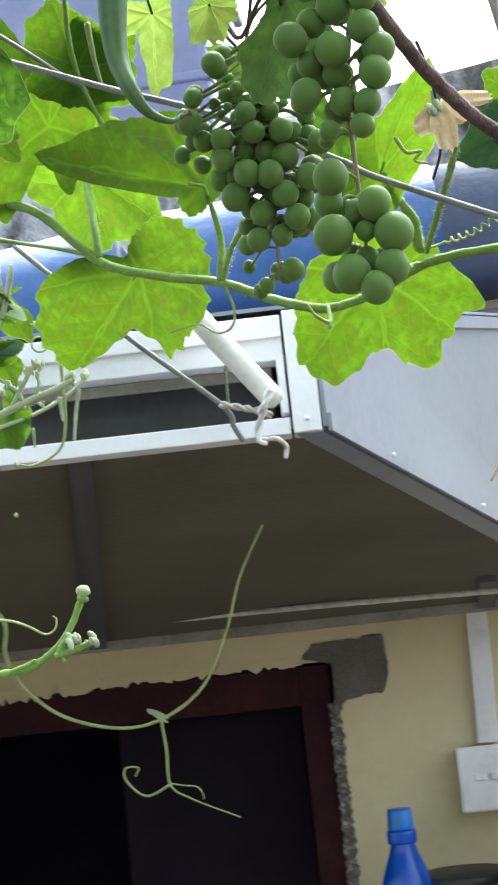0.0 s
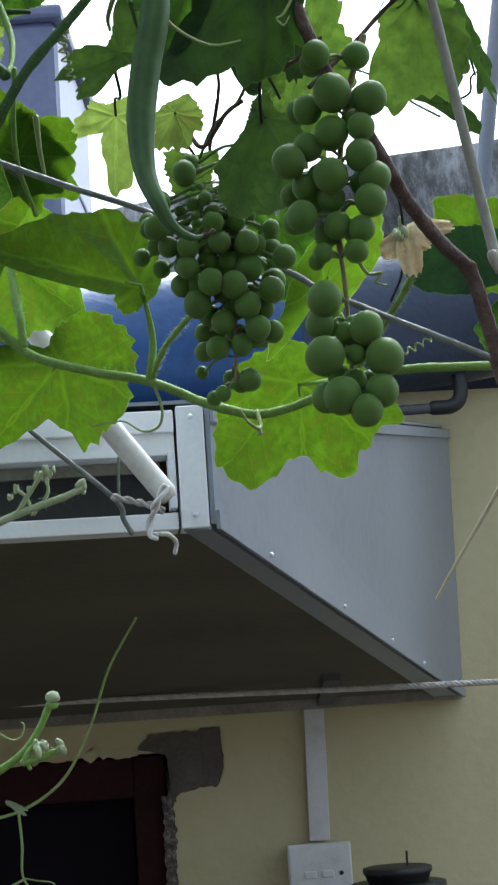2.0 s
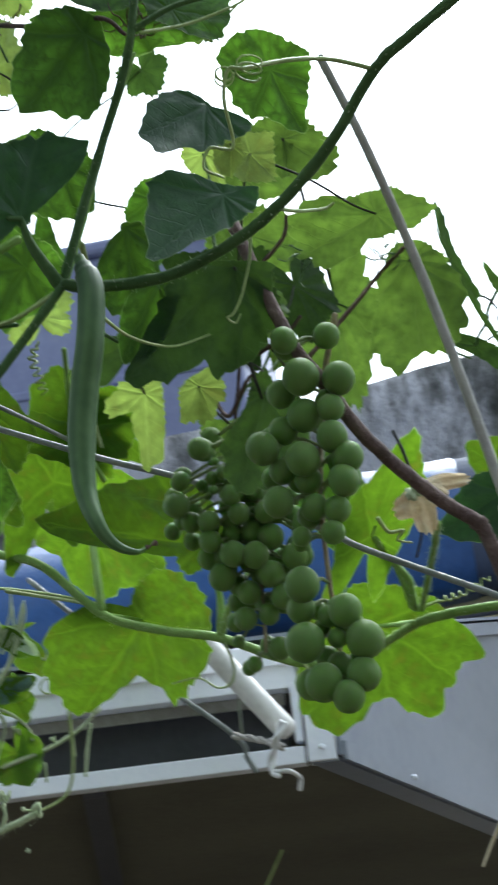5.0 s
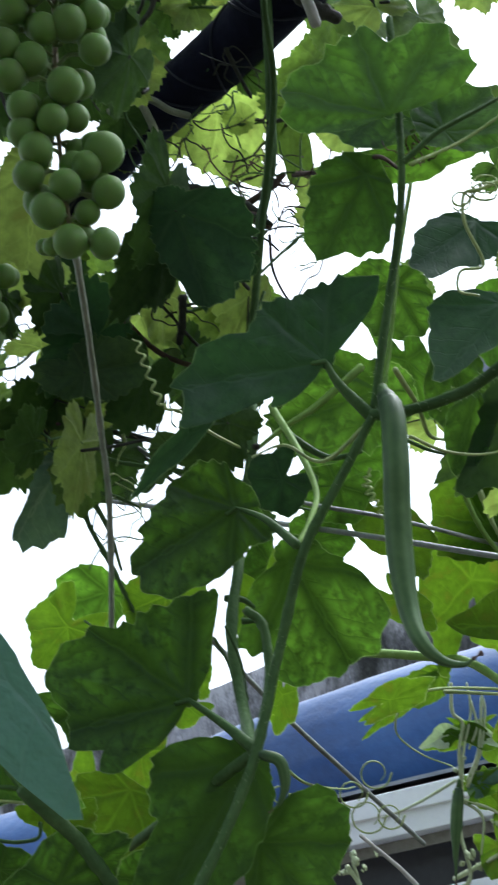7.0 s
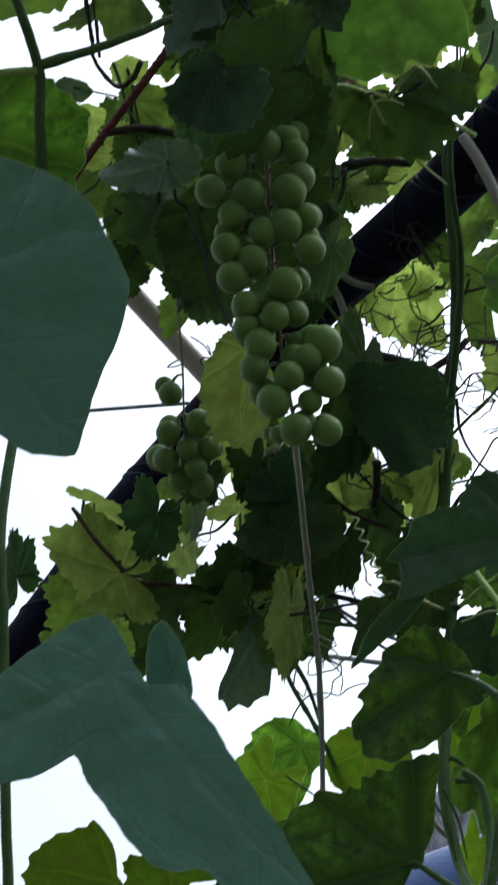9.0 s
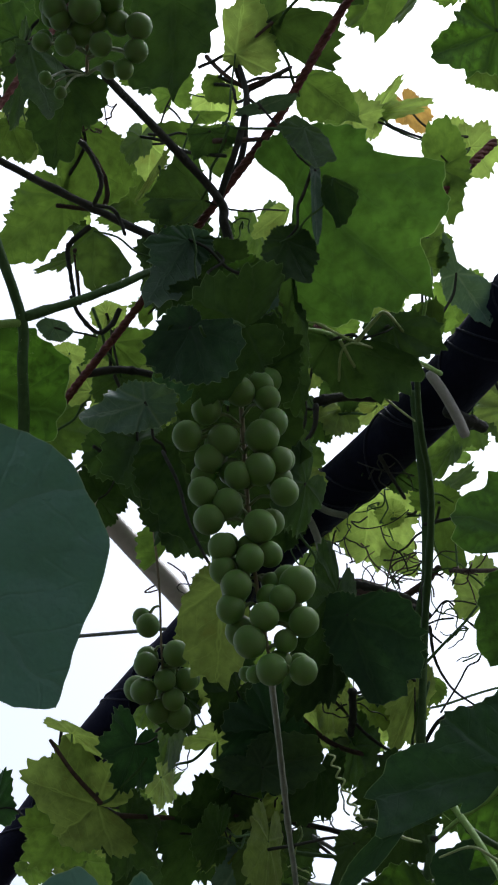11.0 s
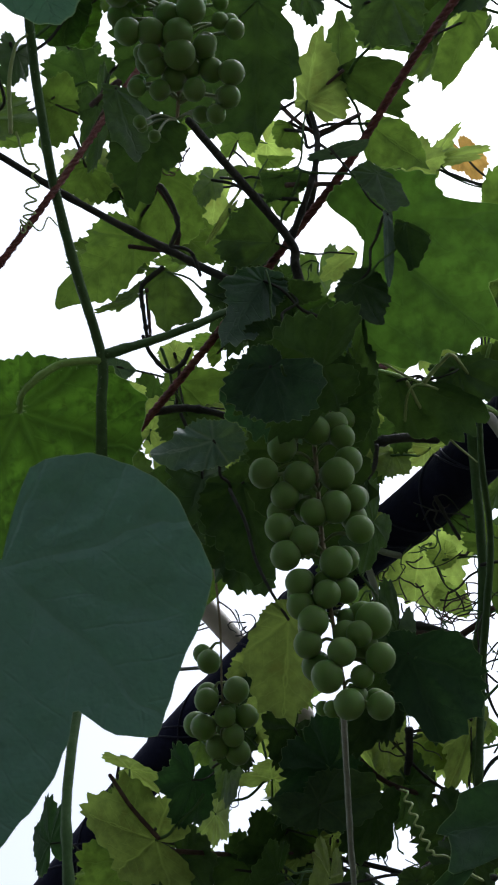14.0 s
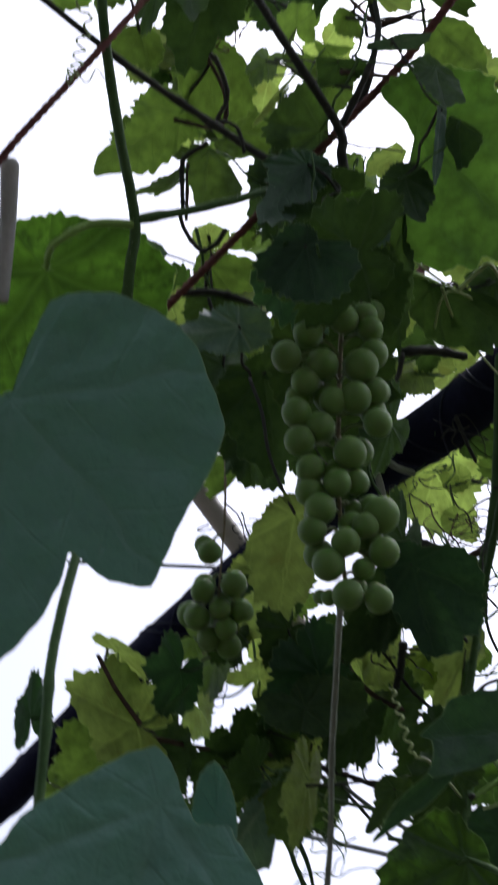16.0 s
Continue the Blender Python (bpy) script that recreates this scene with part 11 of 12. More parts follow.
def petal(owner, base, tip, half, seed):
    """One limp, crinkled petal from base to tip; half is half its width."""
    rng = random.Random(seed)
    base, tip, half = Vector(base), Vector(tip), Vector(half)
    out = tip - base
    up = out.cross(half).normalized() * half.length
    bm, grid = bmesh.new(), []
    shift = rng.uniform(0, 9)
    for i in range(17):
        u = i / 16
        wide = 0.3 + 0.75 * math.sin(min(1.0, u * 1.15) * 2.2)
        row = []
        for j in range(13):
            a = j / 6 - 1
            edge = 1 - 0.16 * a * a - 0.05 * math.sin(j * 2.1 + shift)
            fold = 0.16 * math.sin(a * 7 + shift) * u + 0.3 * a * a - 0.35 * u * u + 0.12 * noise.noise(Vector((u * 4, a * 3, shift)))
            row.append(bm.verts.new(base + out * u * edge + half * a * wide + up * fold))
        grid.append(row)
    for ga, gb in zip(grid, grid[1:]):
        for j in range(12):
            bm.faces.new((ga[j], ga[j + 1], gb[j + 1], gb[j]))
    part("petal", bm, M["petal"], owner)


tangle((-0.1208, 0.6071, 2.4722), 0.0122, 2, grape_vine, 0.00046, "cane", 0)
tangle((-0.1406, 0.6231, 2.4706), 0.0111, 2, grape_vine, 0.00047, "stem_dark", 1)
tangle((-0.1073, 0.5895, 2.4717), 0.0092, 2, grape_vine, 0.00045, "cane", 2)
tangle((-0.1360, 0.6148, 2.4410), 0.0108, 3, grape_vine, 0.00046, "stem_dark", 3)
tangle((-0.2433, 0.6500, 2.4208), 0.0117, 3, grape_vine, 0.00050, "cane", 4)
tangle((-0.2671, 0.6427, 2.3630), 0.0171, 3, grape_vine, 0.00048, "stem_dark", 5)
tangle((-0.0411, 0.5081, 2.4007), 0.0088, 4, grape_vine, 0.00037, "cane", 6)
tangle((-0.1982, 0.7249, 2.5562), 0.0197, 4, grape_vine, 0.00056, "stem_dark", 7)
tangle((-0.1552, 0.3517, 2.6224), 0.0105, 4, grape_vine, 0.00045, "cane", 8)
tangle((-0.1714, 0.6384, 2.5699), 0.0197, 6, grape_vine, 0.00056, "stem_dark", 9)
tangle((-0.1717, 0.6330, 2.5103), 0.0173, 5, grape_vine, 0.00053, "cane", 10)
tangle((-0.2115, 0.6272, 2.5281), 0.0145, 4, grape_vine, 0.00055, "stem_dark", 11)
tangle((-0.2482, 0.6347, 2.4003), 0.0180, 4, grape_vine, 0.00051, "cane", 12)
tangle((-0.1999, 0.6591, 2.3980), 0.0210, 5, grape_vine, 0.00051, "stem_dark", 13)
tangle((-0.3318, 0.6793, 2.5978), 0.0146, 3, grape_vine, 0.00062, "cane", 14)
tangle((-0.2223, 0.6593, 2.4184), 0.0184, 4, grape_vine, 0.00052, "stem_dark", 15)
tangle((-0.2838, 0.5816, 2.4437), 0.0150, 3, grape_vine, 0.00051, "cane", 16)
tangle((-0.1224, 0.4105, 2.5708), 0.0105, 3, grape_vine, 0.00045, "stem_dark", 17)
tangle((-0.1617, 0.6755, 2.5281), 0.0234, 6, grape_vine, 0.00050, "cane", 18)
tangle((0.0152, 0.6736, 2.3756), 0.0118, 5, grape_vine, 0.00045, "stem_dark", 19)
tangle((-0.0429, 0.5227, 2.4103), 0.0088, 4, grape_vine, 0.00037, "cane", 20)
tangle((0.0434, 0.6330, 2.3505), 0.0112, 4, grape_vine, 0.00042, "stem_dark", 21)
stem("twig", [(-0.3183, 0.5561, 2.4058), (-0.3234, 0.5424, 2.4192), (-0.3263, 0.5283, 2.4343)], 0.00130, 0.00104, grape_vine, "cane", seed=393, knots=0.3)
stem("twig", [(-0.3278, 0.5653, 2.4061), (-0.3184, 0.5719, 2.4034), (-0.2956, 0.6092, 2.4046), (-0.2539, 0.6324, 2.3999)], 0.00146, 0.00120, grape_vine, "cane", seed=394, knots=0.3)
stem("twig", [(-0.2292, 0.6076, 2.4429), (-0.2226, 0.6363, 2.4291), (-0.1993, 0.6449, 2.4151), (-0.1746, 0.6363, 2.4060)], 0.00150, 0.00117, grape_vine, "cane", seed=395, knots=0.3)
stem("twig", [(-0.2233, 0.6451, 2.5334), (-0.2045, 0.6383, 2.5189), (-0.1788, 0.6366, 2.5021), (-0.1545, 0.6394, 2.4792)], 0.00329, 0.00245, grape_vine, "cane", seed=396, knots=0.3)
stem("twig", [(-0.2016, 0.6446, 2.5130), (-0.1753, 0.6420, 2.4976), (-0.1529, 0.6384, 2.4977), (-0.1412, 0.6387, 2.5038)], 0.00225, 0.00174, grape_vine, "cane", seed=397, knots=0.3)
stem("twig", [(-0.1026, 0.3728, 2.6427), (-0.0967, 0.3742, 2.6279), (-0.0915, 0.3819, 2.6216)], 0.00107, 0.00084, grape_vine, "cane", seed=398, knots=0.3)
stem("twig", [(-0.0917, 0.3822, 2.6212), (-0.0810, 0.3854, 2.6233), (-0.0718, 0.3949, 2.6335)], 0.00105, 0.00085, grape_vine, "cane", seed=399, knots=0.3)
stem("twig", [(-0.0894, 0.3735, 2.6328), (-0.0781, 0.3740, 2.6384), (-0.0687, 0.3749, 2.6425)], 0.00105, 0.00084, grape_vine, "cane", seed=400, knots=0.3)
stem("twig", [(-0.1885, 0.3694, 2.5996), (-0.1719, 0.3802, 2.5960), (-0.1648, 0.3749, 2.6061), (-0.1665, 0.3616, 2.6210), (-0.1679, 0.3489, 2.6188)], 0.00107, 0.00084, grape_vine, "cane", seed=401, knots=0.3)
stem("twig", [(-0.1862, 0.3764, 2.5761), (-0.1897, 0.3818, 2.5678), (-0.1946, 0.3892, 2.5563)], 0.00092, 0.00074, grape_vine, "cane", seed=402, knots=0.3)
stem("twig", [(-0.1604, 0.3007, 2.6143), (-0.1396, 0.2906, 2.6047), (-0.1654, 0.3066, 2.6045)], 0.00124, 0.00099, grape_vine, "cane", seed=403, knots=0.3)
stem("twig", [(-0.1073, 0.3732, 2.5904), (-0.0941, 0.3888, 2.5956), (-0.0826, 0.4032, 2.6013)], 0.00115, 0.00095, grape_vine, "cane", seed=404, knots=0.3)
stem("twig", [(-0.1265, 0.4559, 2.5475), (-0.1292, 0.5024, 2.5568), (-0.1239, 0.5321, 2.5574)], 0.00108, 0.00093, grape_vine, "cane", seed=405, knots=0.3)
stem("twig", [(-0.3397, 0.6642, 2.4310), (-0.3123, 0.6778, 2.4258), (-0.2832, 0.6898, 2.4260), (-0.2648, 0.6960, 2.4288)], 0.00155, 0.00124, grape_vine, "cane", seed=406, knots=0.3)
stem("twig", [(-0.1961, 0.6011, 2.3641), (-0.1716, 0.6062, 2.3492), (-0.1657, 0.5977, 2.3475)], 0.00210, 0.00164, grape_vine, "cane", seed=407, knots=0.3)
stem("twig", [(-0.1268, 0.6114, 2.4833), (-0.0891, 0.5621, 2.4451), (-0.0552, 0.5005, 2.4045), (-0.0449, 0.4904, 2.3897)], 0.00123, 0.00076, grape_vine, "cane", seed=408, knots=0.3)
stem("twig", [(-0.2479, 0.6550, 2.4575), (-0.2310, 0.6658, 2.4489), (-0.2208, 0.6695, 2.4500), (-0.2182, 0.6631, 2.4669)], 0.00135, 0.00108, grape_vine, "cane", seed=409, knots=0.3)
stem("twig", [(-0.2532, 0.7452, 2.5910), (-0.2231, 0.7422, 2.5731), (-0.1953, 0.7306, 2.5463)], 0.00277, 0.00210, grape_vine, "cane", seed=410, knots=0.3)
stem("twig", [(-0.0454, 0.7257, 2.3422), (-0.0410, 0.7094, 2.3215), (-0.0349, 0.7008, 2.3111), (-0.0253, 0.6874, 2.3211), (-0.0196, 0.6668, 2.3186)], 0.00125, 0.00092, grape_vine, "cane", seed=411, knots=0.3)
stem("twig", [(-0.0324, 0.7009, 2.3096), (-0.0270, 0.6947, 2.3352), (-0.0276, 0.6918, 2.3483)], 0.00080, 0.00064, grape_vine, "cane", seed=412, knots=0.3)
stem("twig", [(-0.0144, 0.5885, 2.2982), (-0.0027, 0.5861, 2.3039), (0.0044, 0.5841, 2.3101)], 0.00091, 0.00072, grape_vine, "cane", seed=413, knots=0.3)
stem("twig", [(0.0049, 0.6259, 2.3071), (0.0263, 0.6293, 2.3283), (0.0432, 0.6338, 2.3468), (0.0515, 0.6126, 2.3461)], 0.00108, 0.00087, grape_vine, "cane", seed=414, knots=0.3)
stem("twig", [(-0.0123, 0.5998, 2.3386), (0.0011, 0.5960, 2.3502), (0.0039, 0.5937, 2.3591)], 0.00093, 0.00075, grape_vine, "cane", seed=415, knots=0.3)
# shoots by the awning
leaf(gourd_vine, "round", (-0.2460, 1.0718, 2.2938), (-0.2692, 1.0670, 2.2891), (-0.2485, 1.0626, 2.3161), "leaf_pale", 416, reach=(0.42, 0.45, 0.39, 0.33, 0.27, 0.27, 0.32, 0.37, 0.42, 0.47, 0.52, 0.57, 1.00, 0.66, 0.49, 0.47, 0.44, 0.42, 0.40, 0.37, 0.35, 0.32, 0.32, 0.37), cup=0.3)
leaf(gourd_vine, "round", (-0.2306, 1.0770, 2.2916), (-0.2100, 1.0878, 2.2788), (-0.2458, 1.0809, 2.2702), "leaf_pale", 417, reach=(0.25, 0.27, 0.30, 0.32, 0.34, 0.37, 0.39, 0.41, 0.43, 0.46, 0.54, 0.80, 0.98, 0.45, 0.41, 0.38, 0.34, 0.31, 0.27, 0.23, 0.20, 0.20, 0.22, 0.23), cup=0.3)
leaf(gourd_vine, "gourd", (-0.2359, 1.0882, 2.2584), (-0.2183, 1.0902, 2.2663), (-0.2295, 1.0963, 2.2420), "leaf_underside", 418, reach=(0.56, 0.49, 0.43, 0.37, 0.34, 0.36, 0.38, 0.41, 0.43, 0.45, 0.47, 0.75, 0.98, 1.00, 0.78, 0.51, 0.45, 0.48, 0.50, 0.53, 0.55, 0.58, 0.59, 0.59), ripple=0.15)
leaf(gourd_vine, "gourd", (-0.2392, 1.0590, 2.3323), (-0.2809, 1.0500, 2.3248), (-0.2429, 1.0427, 2.3723), "gourd_leaf_bright", 419, reach=(0.16, 0.16, 0.15, 0.15, 0.15, 0.20, 0.26, 0.32, 0.37, 0.48, 0.62, 0.82, 0.99, 0.79, 0.52, 0.37, 0.32, 0.28, 0.23, 0.19, 0.17, 0.17, 0.16, 0.16))
stem("stem", [(-0.2338, 1.0625, 2.3274), (-0.2387, 1.0683, 2.3084), (-0.2343, 1.0729, 2.2997), (-0.2423, 1.0776, 2.2813), (-0.2479, 1.0848, 2.2585)], 0.00129, 0.00147, gourd_vine, "shoot", seed=420)
stem("stem", [(-0.2163, 1.0724, 2.3144), (-0.2250, 1.0792, 2.2902), (-0.2319, 1.0828, 2.2755), (-0.2430, 1.0850, 2.2616)], 0.00129, 0.00110, gourd_vine, "shoot", seed=421)
stem("stem", [(-0.2244, 1.0703, 2.3139), (-0.2253, 1.0768, 2.2962), (-0.2353, 1.0793, 2.2821)], 0.00100, 0.00086, gourd_vine, "shoot", seed=422)
stem("stem", [(-0.3407, 1.0733, 2.2191), (-0.3363, 1.0794, 2.2064), (-0.3359, 1.0871, 2.1865), (-0.3479, 1.0920, 2.1648)], 0.00200, 0.00147, gourd_vine, "shoot", seed=423)
stem("stem", [(-0.2506, 1.0823, 2.2629), (-0.2815, 1.0775, 2.2524), (-0.3070, 1.0723, 2.2469)], 0.00115, 0.00074, gourd_vine, "shoot", seed=424)
bud((-0.3494, 1.0718, 2.2166), 0.00307, gourd_vine, 60, 3)
bud((-0.3324, 1.0725, 2.2276), 0.00307, gourd_vine, 61, 3)
bud((-0.3298, 1.0779, 2.2152), 0.00307, gourd_vine, 62, 3)
bud((-0.3507, 1.0759, 2.2050), 0.00307, gourd_vine, 63, 3)
bud((-0.2573, 1.1004, 2.2106), 0.00307, gourd_vine, 64, 3)
bud((-0.2532, 1.1041, 2.2039), 0.00307, gourd_vine, 65, 3)
bud((-0.2641, 1.0995, 2.2078), 0.00307, gourd_vine, 66, 3)
bud((-0.2824, 1.1029, 2.1852), 0.00307, gourd_vine, 67, 3)
bud((-0.2782, 1.1066, 2.1785), 0.00307, gourd_vine, 68, 3)
bud((-0.2685, 1.1070, 2.1847), 0.00307, gourd_vine, 69, 3)
bud((-0.2935, 1.1013, 2.1811), 0.00307, gourd_vine, 70, 3)
bud((-0.2865, 1.0992, 2.1918), 0.00307, gourd_vine, 71, 3)
stem("stem", [(-0.3270, 1.0993, 2.1612), (-0.3021, 1.0998, 2.1787), (-0.2794, 1.1024, 2.1886), (-0.2610, 1.1044, 2.1973), (-0.2582, 1.0932, 2.2286), (-0.2489, 1.0859, 2.2547), (-0.2396, 1.0786, 2.2808), (-0.2265, 1.0726, 2.3063), (-0.2231, 1.0662, 2.3256)], 0.00200, 0.00086, gourd_vine, "shoot", seed=425, hairs=200)
stem("stem", [(-0.2441, 1.0861, 2.2578), (-0.2282, 1.0826, 2.2789), (-0.2170, 1.0759, 2.3047), (-0.2157, 1.0718, 2.3163)], 0.00143, 0.00074, gourd_vine, "shoot", seed=426)
stem("stem", [(-0.2486, 1.0883, 2.2487), (-0.2331, 1.0960, 2.2400), (-0.2243, 1.1029, 2.2286), (-0.2242, 1.1082, 2.2147)], 0.00129, 0.00086, gourd_vine, "shoot", seed=427)
stem("stem", [(-0.2505, 1.0876, 2.2490), (-0.2404, 1.0957, 2.2354), (-0.2491, 1.1025, 2.2111)], 0.00129, 0.00074, gourd_vine, "shoot", seed=428)
stem("stem", [(-0.3441, 1.0933, 2.1642), (-0.3378, 1.0865, 2.1869), (-0.3363, 1.0794, 2.2064), (-0.3359, 1.0735, 2.2222)], 0.00200, 0.00122, gourd_vine, "shoot", seed=429)
stem("stem", [(-0.3507, 1.0759, 2.2050), (-0.3249, 1.0862, 2.1973), (-0.2991, 1.0964, 2.1897)], 0.00115, 0.00086, gourd_vine, "shoot", seed=430)
stem("dry_stem", [(-0.2919, 1.0996, 2.1868), (-0.3051, 1.0866, 2.2109), (-0.3254, 1.0704, 2.2382)], 0.00184, 0.00143, gourd_vine, "stick", seed=431)
stem("stem", [(-0.2727, 1.1039, 2.1986), (-0.2394, 1.1038, 2.2079), (-0.2144, 1.1037, 2.2144), (-0.1889, 1.1031, 2.2258), (-0.1755, 1.1020, 2.2372)], 0.00183, 0.00109, gourd_vine, "shoot", seed=432, hairs=150)
stem("stem", [(-0.1805, 1.1030, 2.2289), (-0.1843, 1.1049, 2.2133), (-0.1877, 1.1073, 2.1936)], 0.00127, 0.00109, gourd_vine, "shoot", seed=433)
stem("stem", [(-0.1951, 1.1031, 2.2244), (-0.1941, 1.1052, 2.2083)], 0.00169, 0.00097, gourd_vine, "shoot", seed=434)
stem("stem", [(-0.2197, 1.1246, 2.2077), (-0.2195, 1.1263, 2.1946)], 0.00129, 0.00086, gourd_vine, "shoot", seed=435)
bud((-0.3340, 1.0742, 2.2219), 0.00490, gourd_vine, 0)
bud((-0.3437, 1.0738, 2.2156), 0.00307, gourd_vine, 1)
bud((-0.2568, 1.0998, 2.2124), 0.00429, gourd_vine, 2)
bud((-0.2488, 1.1049, 2.2051), 0.00368, gourd_vine, 3)
bud((-0.2872, 1.1027, 2.1820), 0.00429, gourd_vine, 4)
bud((-0.2728, 1.1063, 2.1835), 0.00307, gourd_vine, 5)
bud((-0.2407, 1.0797, 2.2771), 0.00276, gourd_vine, 6)
bud((-0.2485, 1.0800, 2.2705), 0.00276, gourd_vine, 7)
bud((-0.3196, 1.0777, 2.2233), 0.00215, gourd_vine, 8)
bud((-0.2100, 0.9979, 2.1661), 0.00247, gourd_vine, 9)
bud((-0.1754, 1.1019, 2.2384), 0.00421, gourd_vine, 10)
bud((-0.1832, 1.1013, 2.2412), 0.00361, gourd_vine, 11)
bud((-0.2215, 1.1023, 2.2232), 0.00302, gourd_vine, 12)
bud((-0.2075, 1.1030, 2.2217), 0.00271, gourd_vine, 13)
bud((-0.2328, 1.1010, 2.2304), 0.00361, gourd_vine, 14)
bud((-0.1105, 0.5722, 2.0620), 0.00151, gourd_vine, 15)
bud((-0.1163, 0.5742, 2.0445), 0.00166, gourd_vine, 16)
bud((-0.1114, 0.5746, 2.0434), 0.00121, gourd_vine, 17)
bud((-0.1216, 0.5744, 2.0421), 0.00121, gourd_vine, 18)
bud((-0.2436, 1.1616, 2.1506), 0.00252, gourd_vine, 19)
bud((-0.2073, 1.0957, 2.2778), 0.00271, gourd_vine, 20)
bud((-0.2226, 1.0941, 2.2854), 0.00361, gourd_vine, 21)
bud((-0.0062, 0.8103, 2.1957), 0.00219, gourd_vine, 22)
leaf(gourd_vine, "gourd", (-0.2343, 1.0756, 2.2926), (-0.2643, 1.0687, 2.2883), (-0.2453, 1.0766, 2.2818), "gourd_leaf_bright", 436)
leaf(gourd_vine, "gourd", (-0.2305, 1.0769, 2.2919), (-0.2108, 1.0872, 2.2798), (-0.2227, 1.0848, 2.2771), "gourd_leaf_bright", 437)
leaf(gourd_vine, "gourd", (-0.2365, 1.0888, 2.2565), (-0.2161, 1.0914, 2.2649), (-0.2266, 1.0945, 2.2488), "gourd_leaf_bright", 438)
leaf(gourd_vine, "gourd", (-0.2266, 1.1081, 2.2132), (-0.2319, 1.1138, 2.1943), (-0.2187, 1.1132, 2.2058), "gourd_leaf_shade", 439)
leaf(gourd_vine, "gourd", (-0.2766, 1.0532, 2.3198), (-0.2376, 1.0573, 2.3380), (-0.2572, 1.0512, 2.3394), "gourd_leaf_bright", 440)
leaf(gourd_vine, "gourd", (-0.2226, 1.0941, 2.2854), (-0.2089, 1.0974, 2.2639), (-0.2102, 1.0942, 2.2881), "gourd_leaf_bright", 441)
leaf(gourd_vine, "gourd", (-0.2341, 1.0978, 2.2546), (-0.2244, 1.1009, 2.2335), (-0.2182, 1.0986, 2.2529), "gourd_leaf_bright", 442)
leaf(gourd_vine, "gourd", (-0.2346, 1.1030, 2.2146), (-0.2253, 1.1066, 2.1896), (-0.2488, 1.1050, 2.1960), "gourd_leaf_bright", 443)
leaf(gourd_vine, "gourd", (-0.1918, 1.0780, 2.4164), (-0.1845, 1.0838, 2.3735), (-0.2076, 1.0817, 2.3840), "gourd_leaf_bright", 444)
gourd([(-0.2503, 1.0847, 2.2569), (-0.2570, 1.0891, 2.2402), (-0.2648, 1.0954, 2.2178), (-0.2710, 1.1016, 2.1971)], 0.00450, "tiny young gourd on a pale shoot")
gourd([(-0.1377, 0.4897, 2.1875), (-0.1320, 0.4926, 2.1842), (-0.1321, 0.4953, 2.1771), (-0.1357, 0.4965, 2.1712), (-0.1391, 0.4964, 2.1690)], 0.00213, "small hooked young gourd with a withered flower end")
tendril([(-0.1365, 0.9219, 2.2749), (-0.1730, 0.9287, 2.2880), (-0.2147, 0.9456, 2.2997), (-0.2498, 0.9896, 2.3031), (-0.2672, 1.0215, 2.2937), (-0.2623, 1.0497, 2.2814), (-0.2499, 1.0788, 2.2727)], 0.00104, gourd_vine)
tendril([(-0.2586, 0.9710, 2.2584), (-0.2641, 0.9719, 2.2519), (-0.2719, 0.9700, 2.2509), (-0.2772, 0.9668, 2.2554), (-0.2772, 0.9643, 2.2621), (-0.2725, 0.9638, 2.2669), (-0.2664, 0.9654, 2.2673), (-0.2626, 0.9679, 2.2635), (-0.2630, 0.9697, 2.2584), (-0.2668, 0.9699, 2.2550)], 0.00074, gourd_vine)
tendril([(-0.2697, 0.9774, 2.2332), (-0.2759, 0.9784, 2.2259), (-0.2847, 0.9764, 2.2248), (-0.2907, 0.9727, 2.2298), (-0.2907, 0.9698, 2.2374), (-0.2854, 0.9693, 2.2429), (-0.2784, 0.9711, 2.2433), (-0.2742, 0.9739, 2.2390), (-0.2746, 0.9760, 2.2332), (-0.2789, 0.9762, 2.2294)], 0.00074, gourd_vine)
tendril([(-0.2586, 0.9813, 2.2313), (-0.2633, 0.9821, 2.2257), (-0.2701, 0.9805, 2.2248), (-0.2747, 0.9777, 2.2287), (-0.2747, 0.9755, 2.2345), (-0.2706, 0.9751, 2.2387), (-0.2653, 0.9765, 2.2390), (-0.2620, 0.9787, 2.2357), (-0.2624, 0.9802, 2.2313), (-0.2657, 0.9804, 2.2284)], 0.00074, gourd_vine)
tendril([(-0.2766, 0.9695, 2.2488), (-0.2817, 0.9703, 2.2428), (-0.2889, 0.9686, 2.2419), (-0.2939, 0.9656, 2.2460), (-0.2939, 0.9632, 2.2523), (-0.2895, 0.9628, 2.2568), (-0.2838, 0.9643, 2.2571), (-0.2803, 0.9666, 2.2536), (-0.2807, 0.9683, 2.2488), (-0.2842, 0.9685, 2.2457)], 0.00074, gourd_vine)
tendril([(-0.3251, 0.9524, 2.2573), (-0.3284, 0.9530, 2.2534), (-0.3331, 0.9519, 2.2528), (-0.3362, 0.9499, 2.2555), (-0.3362, 0.9484, 2.2595), (-0.3334, 0.9481, 2.2624), (-0.3297, 0.9491, 2.2626), (-0.3275, 0.9506, 2.2603), (-0.3277, 0.9517, 2.2573), (-0.3300, 0.9518, 2.2553)], 0.00074, gourd_vine)
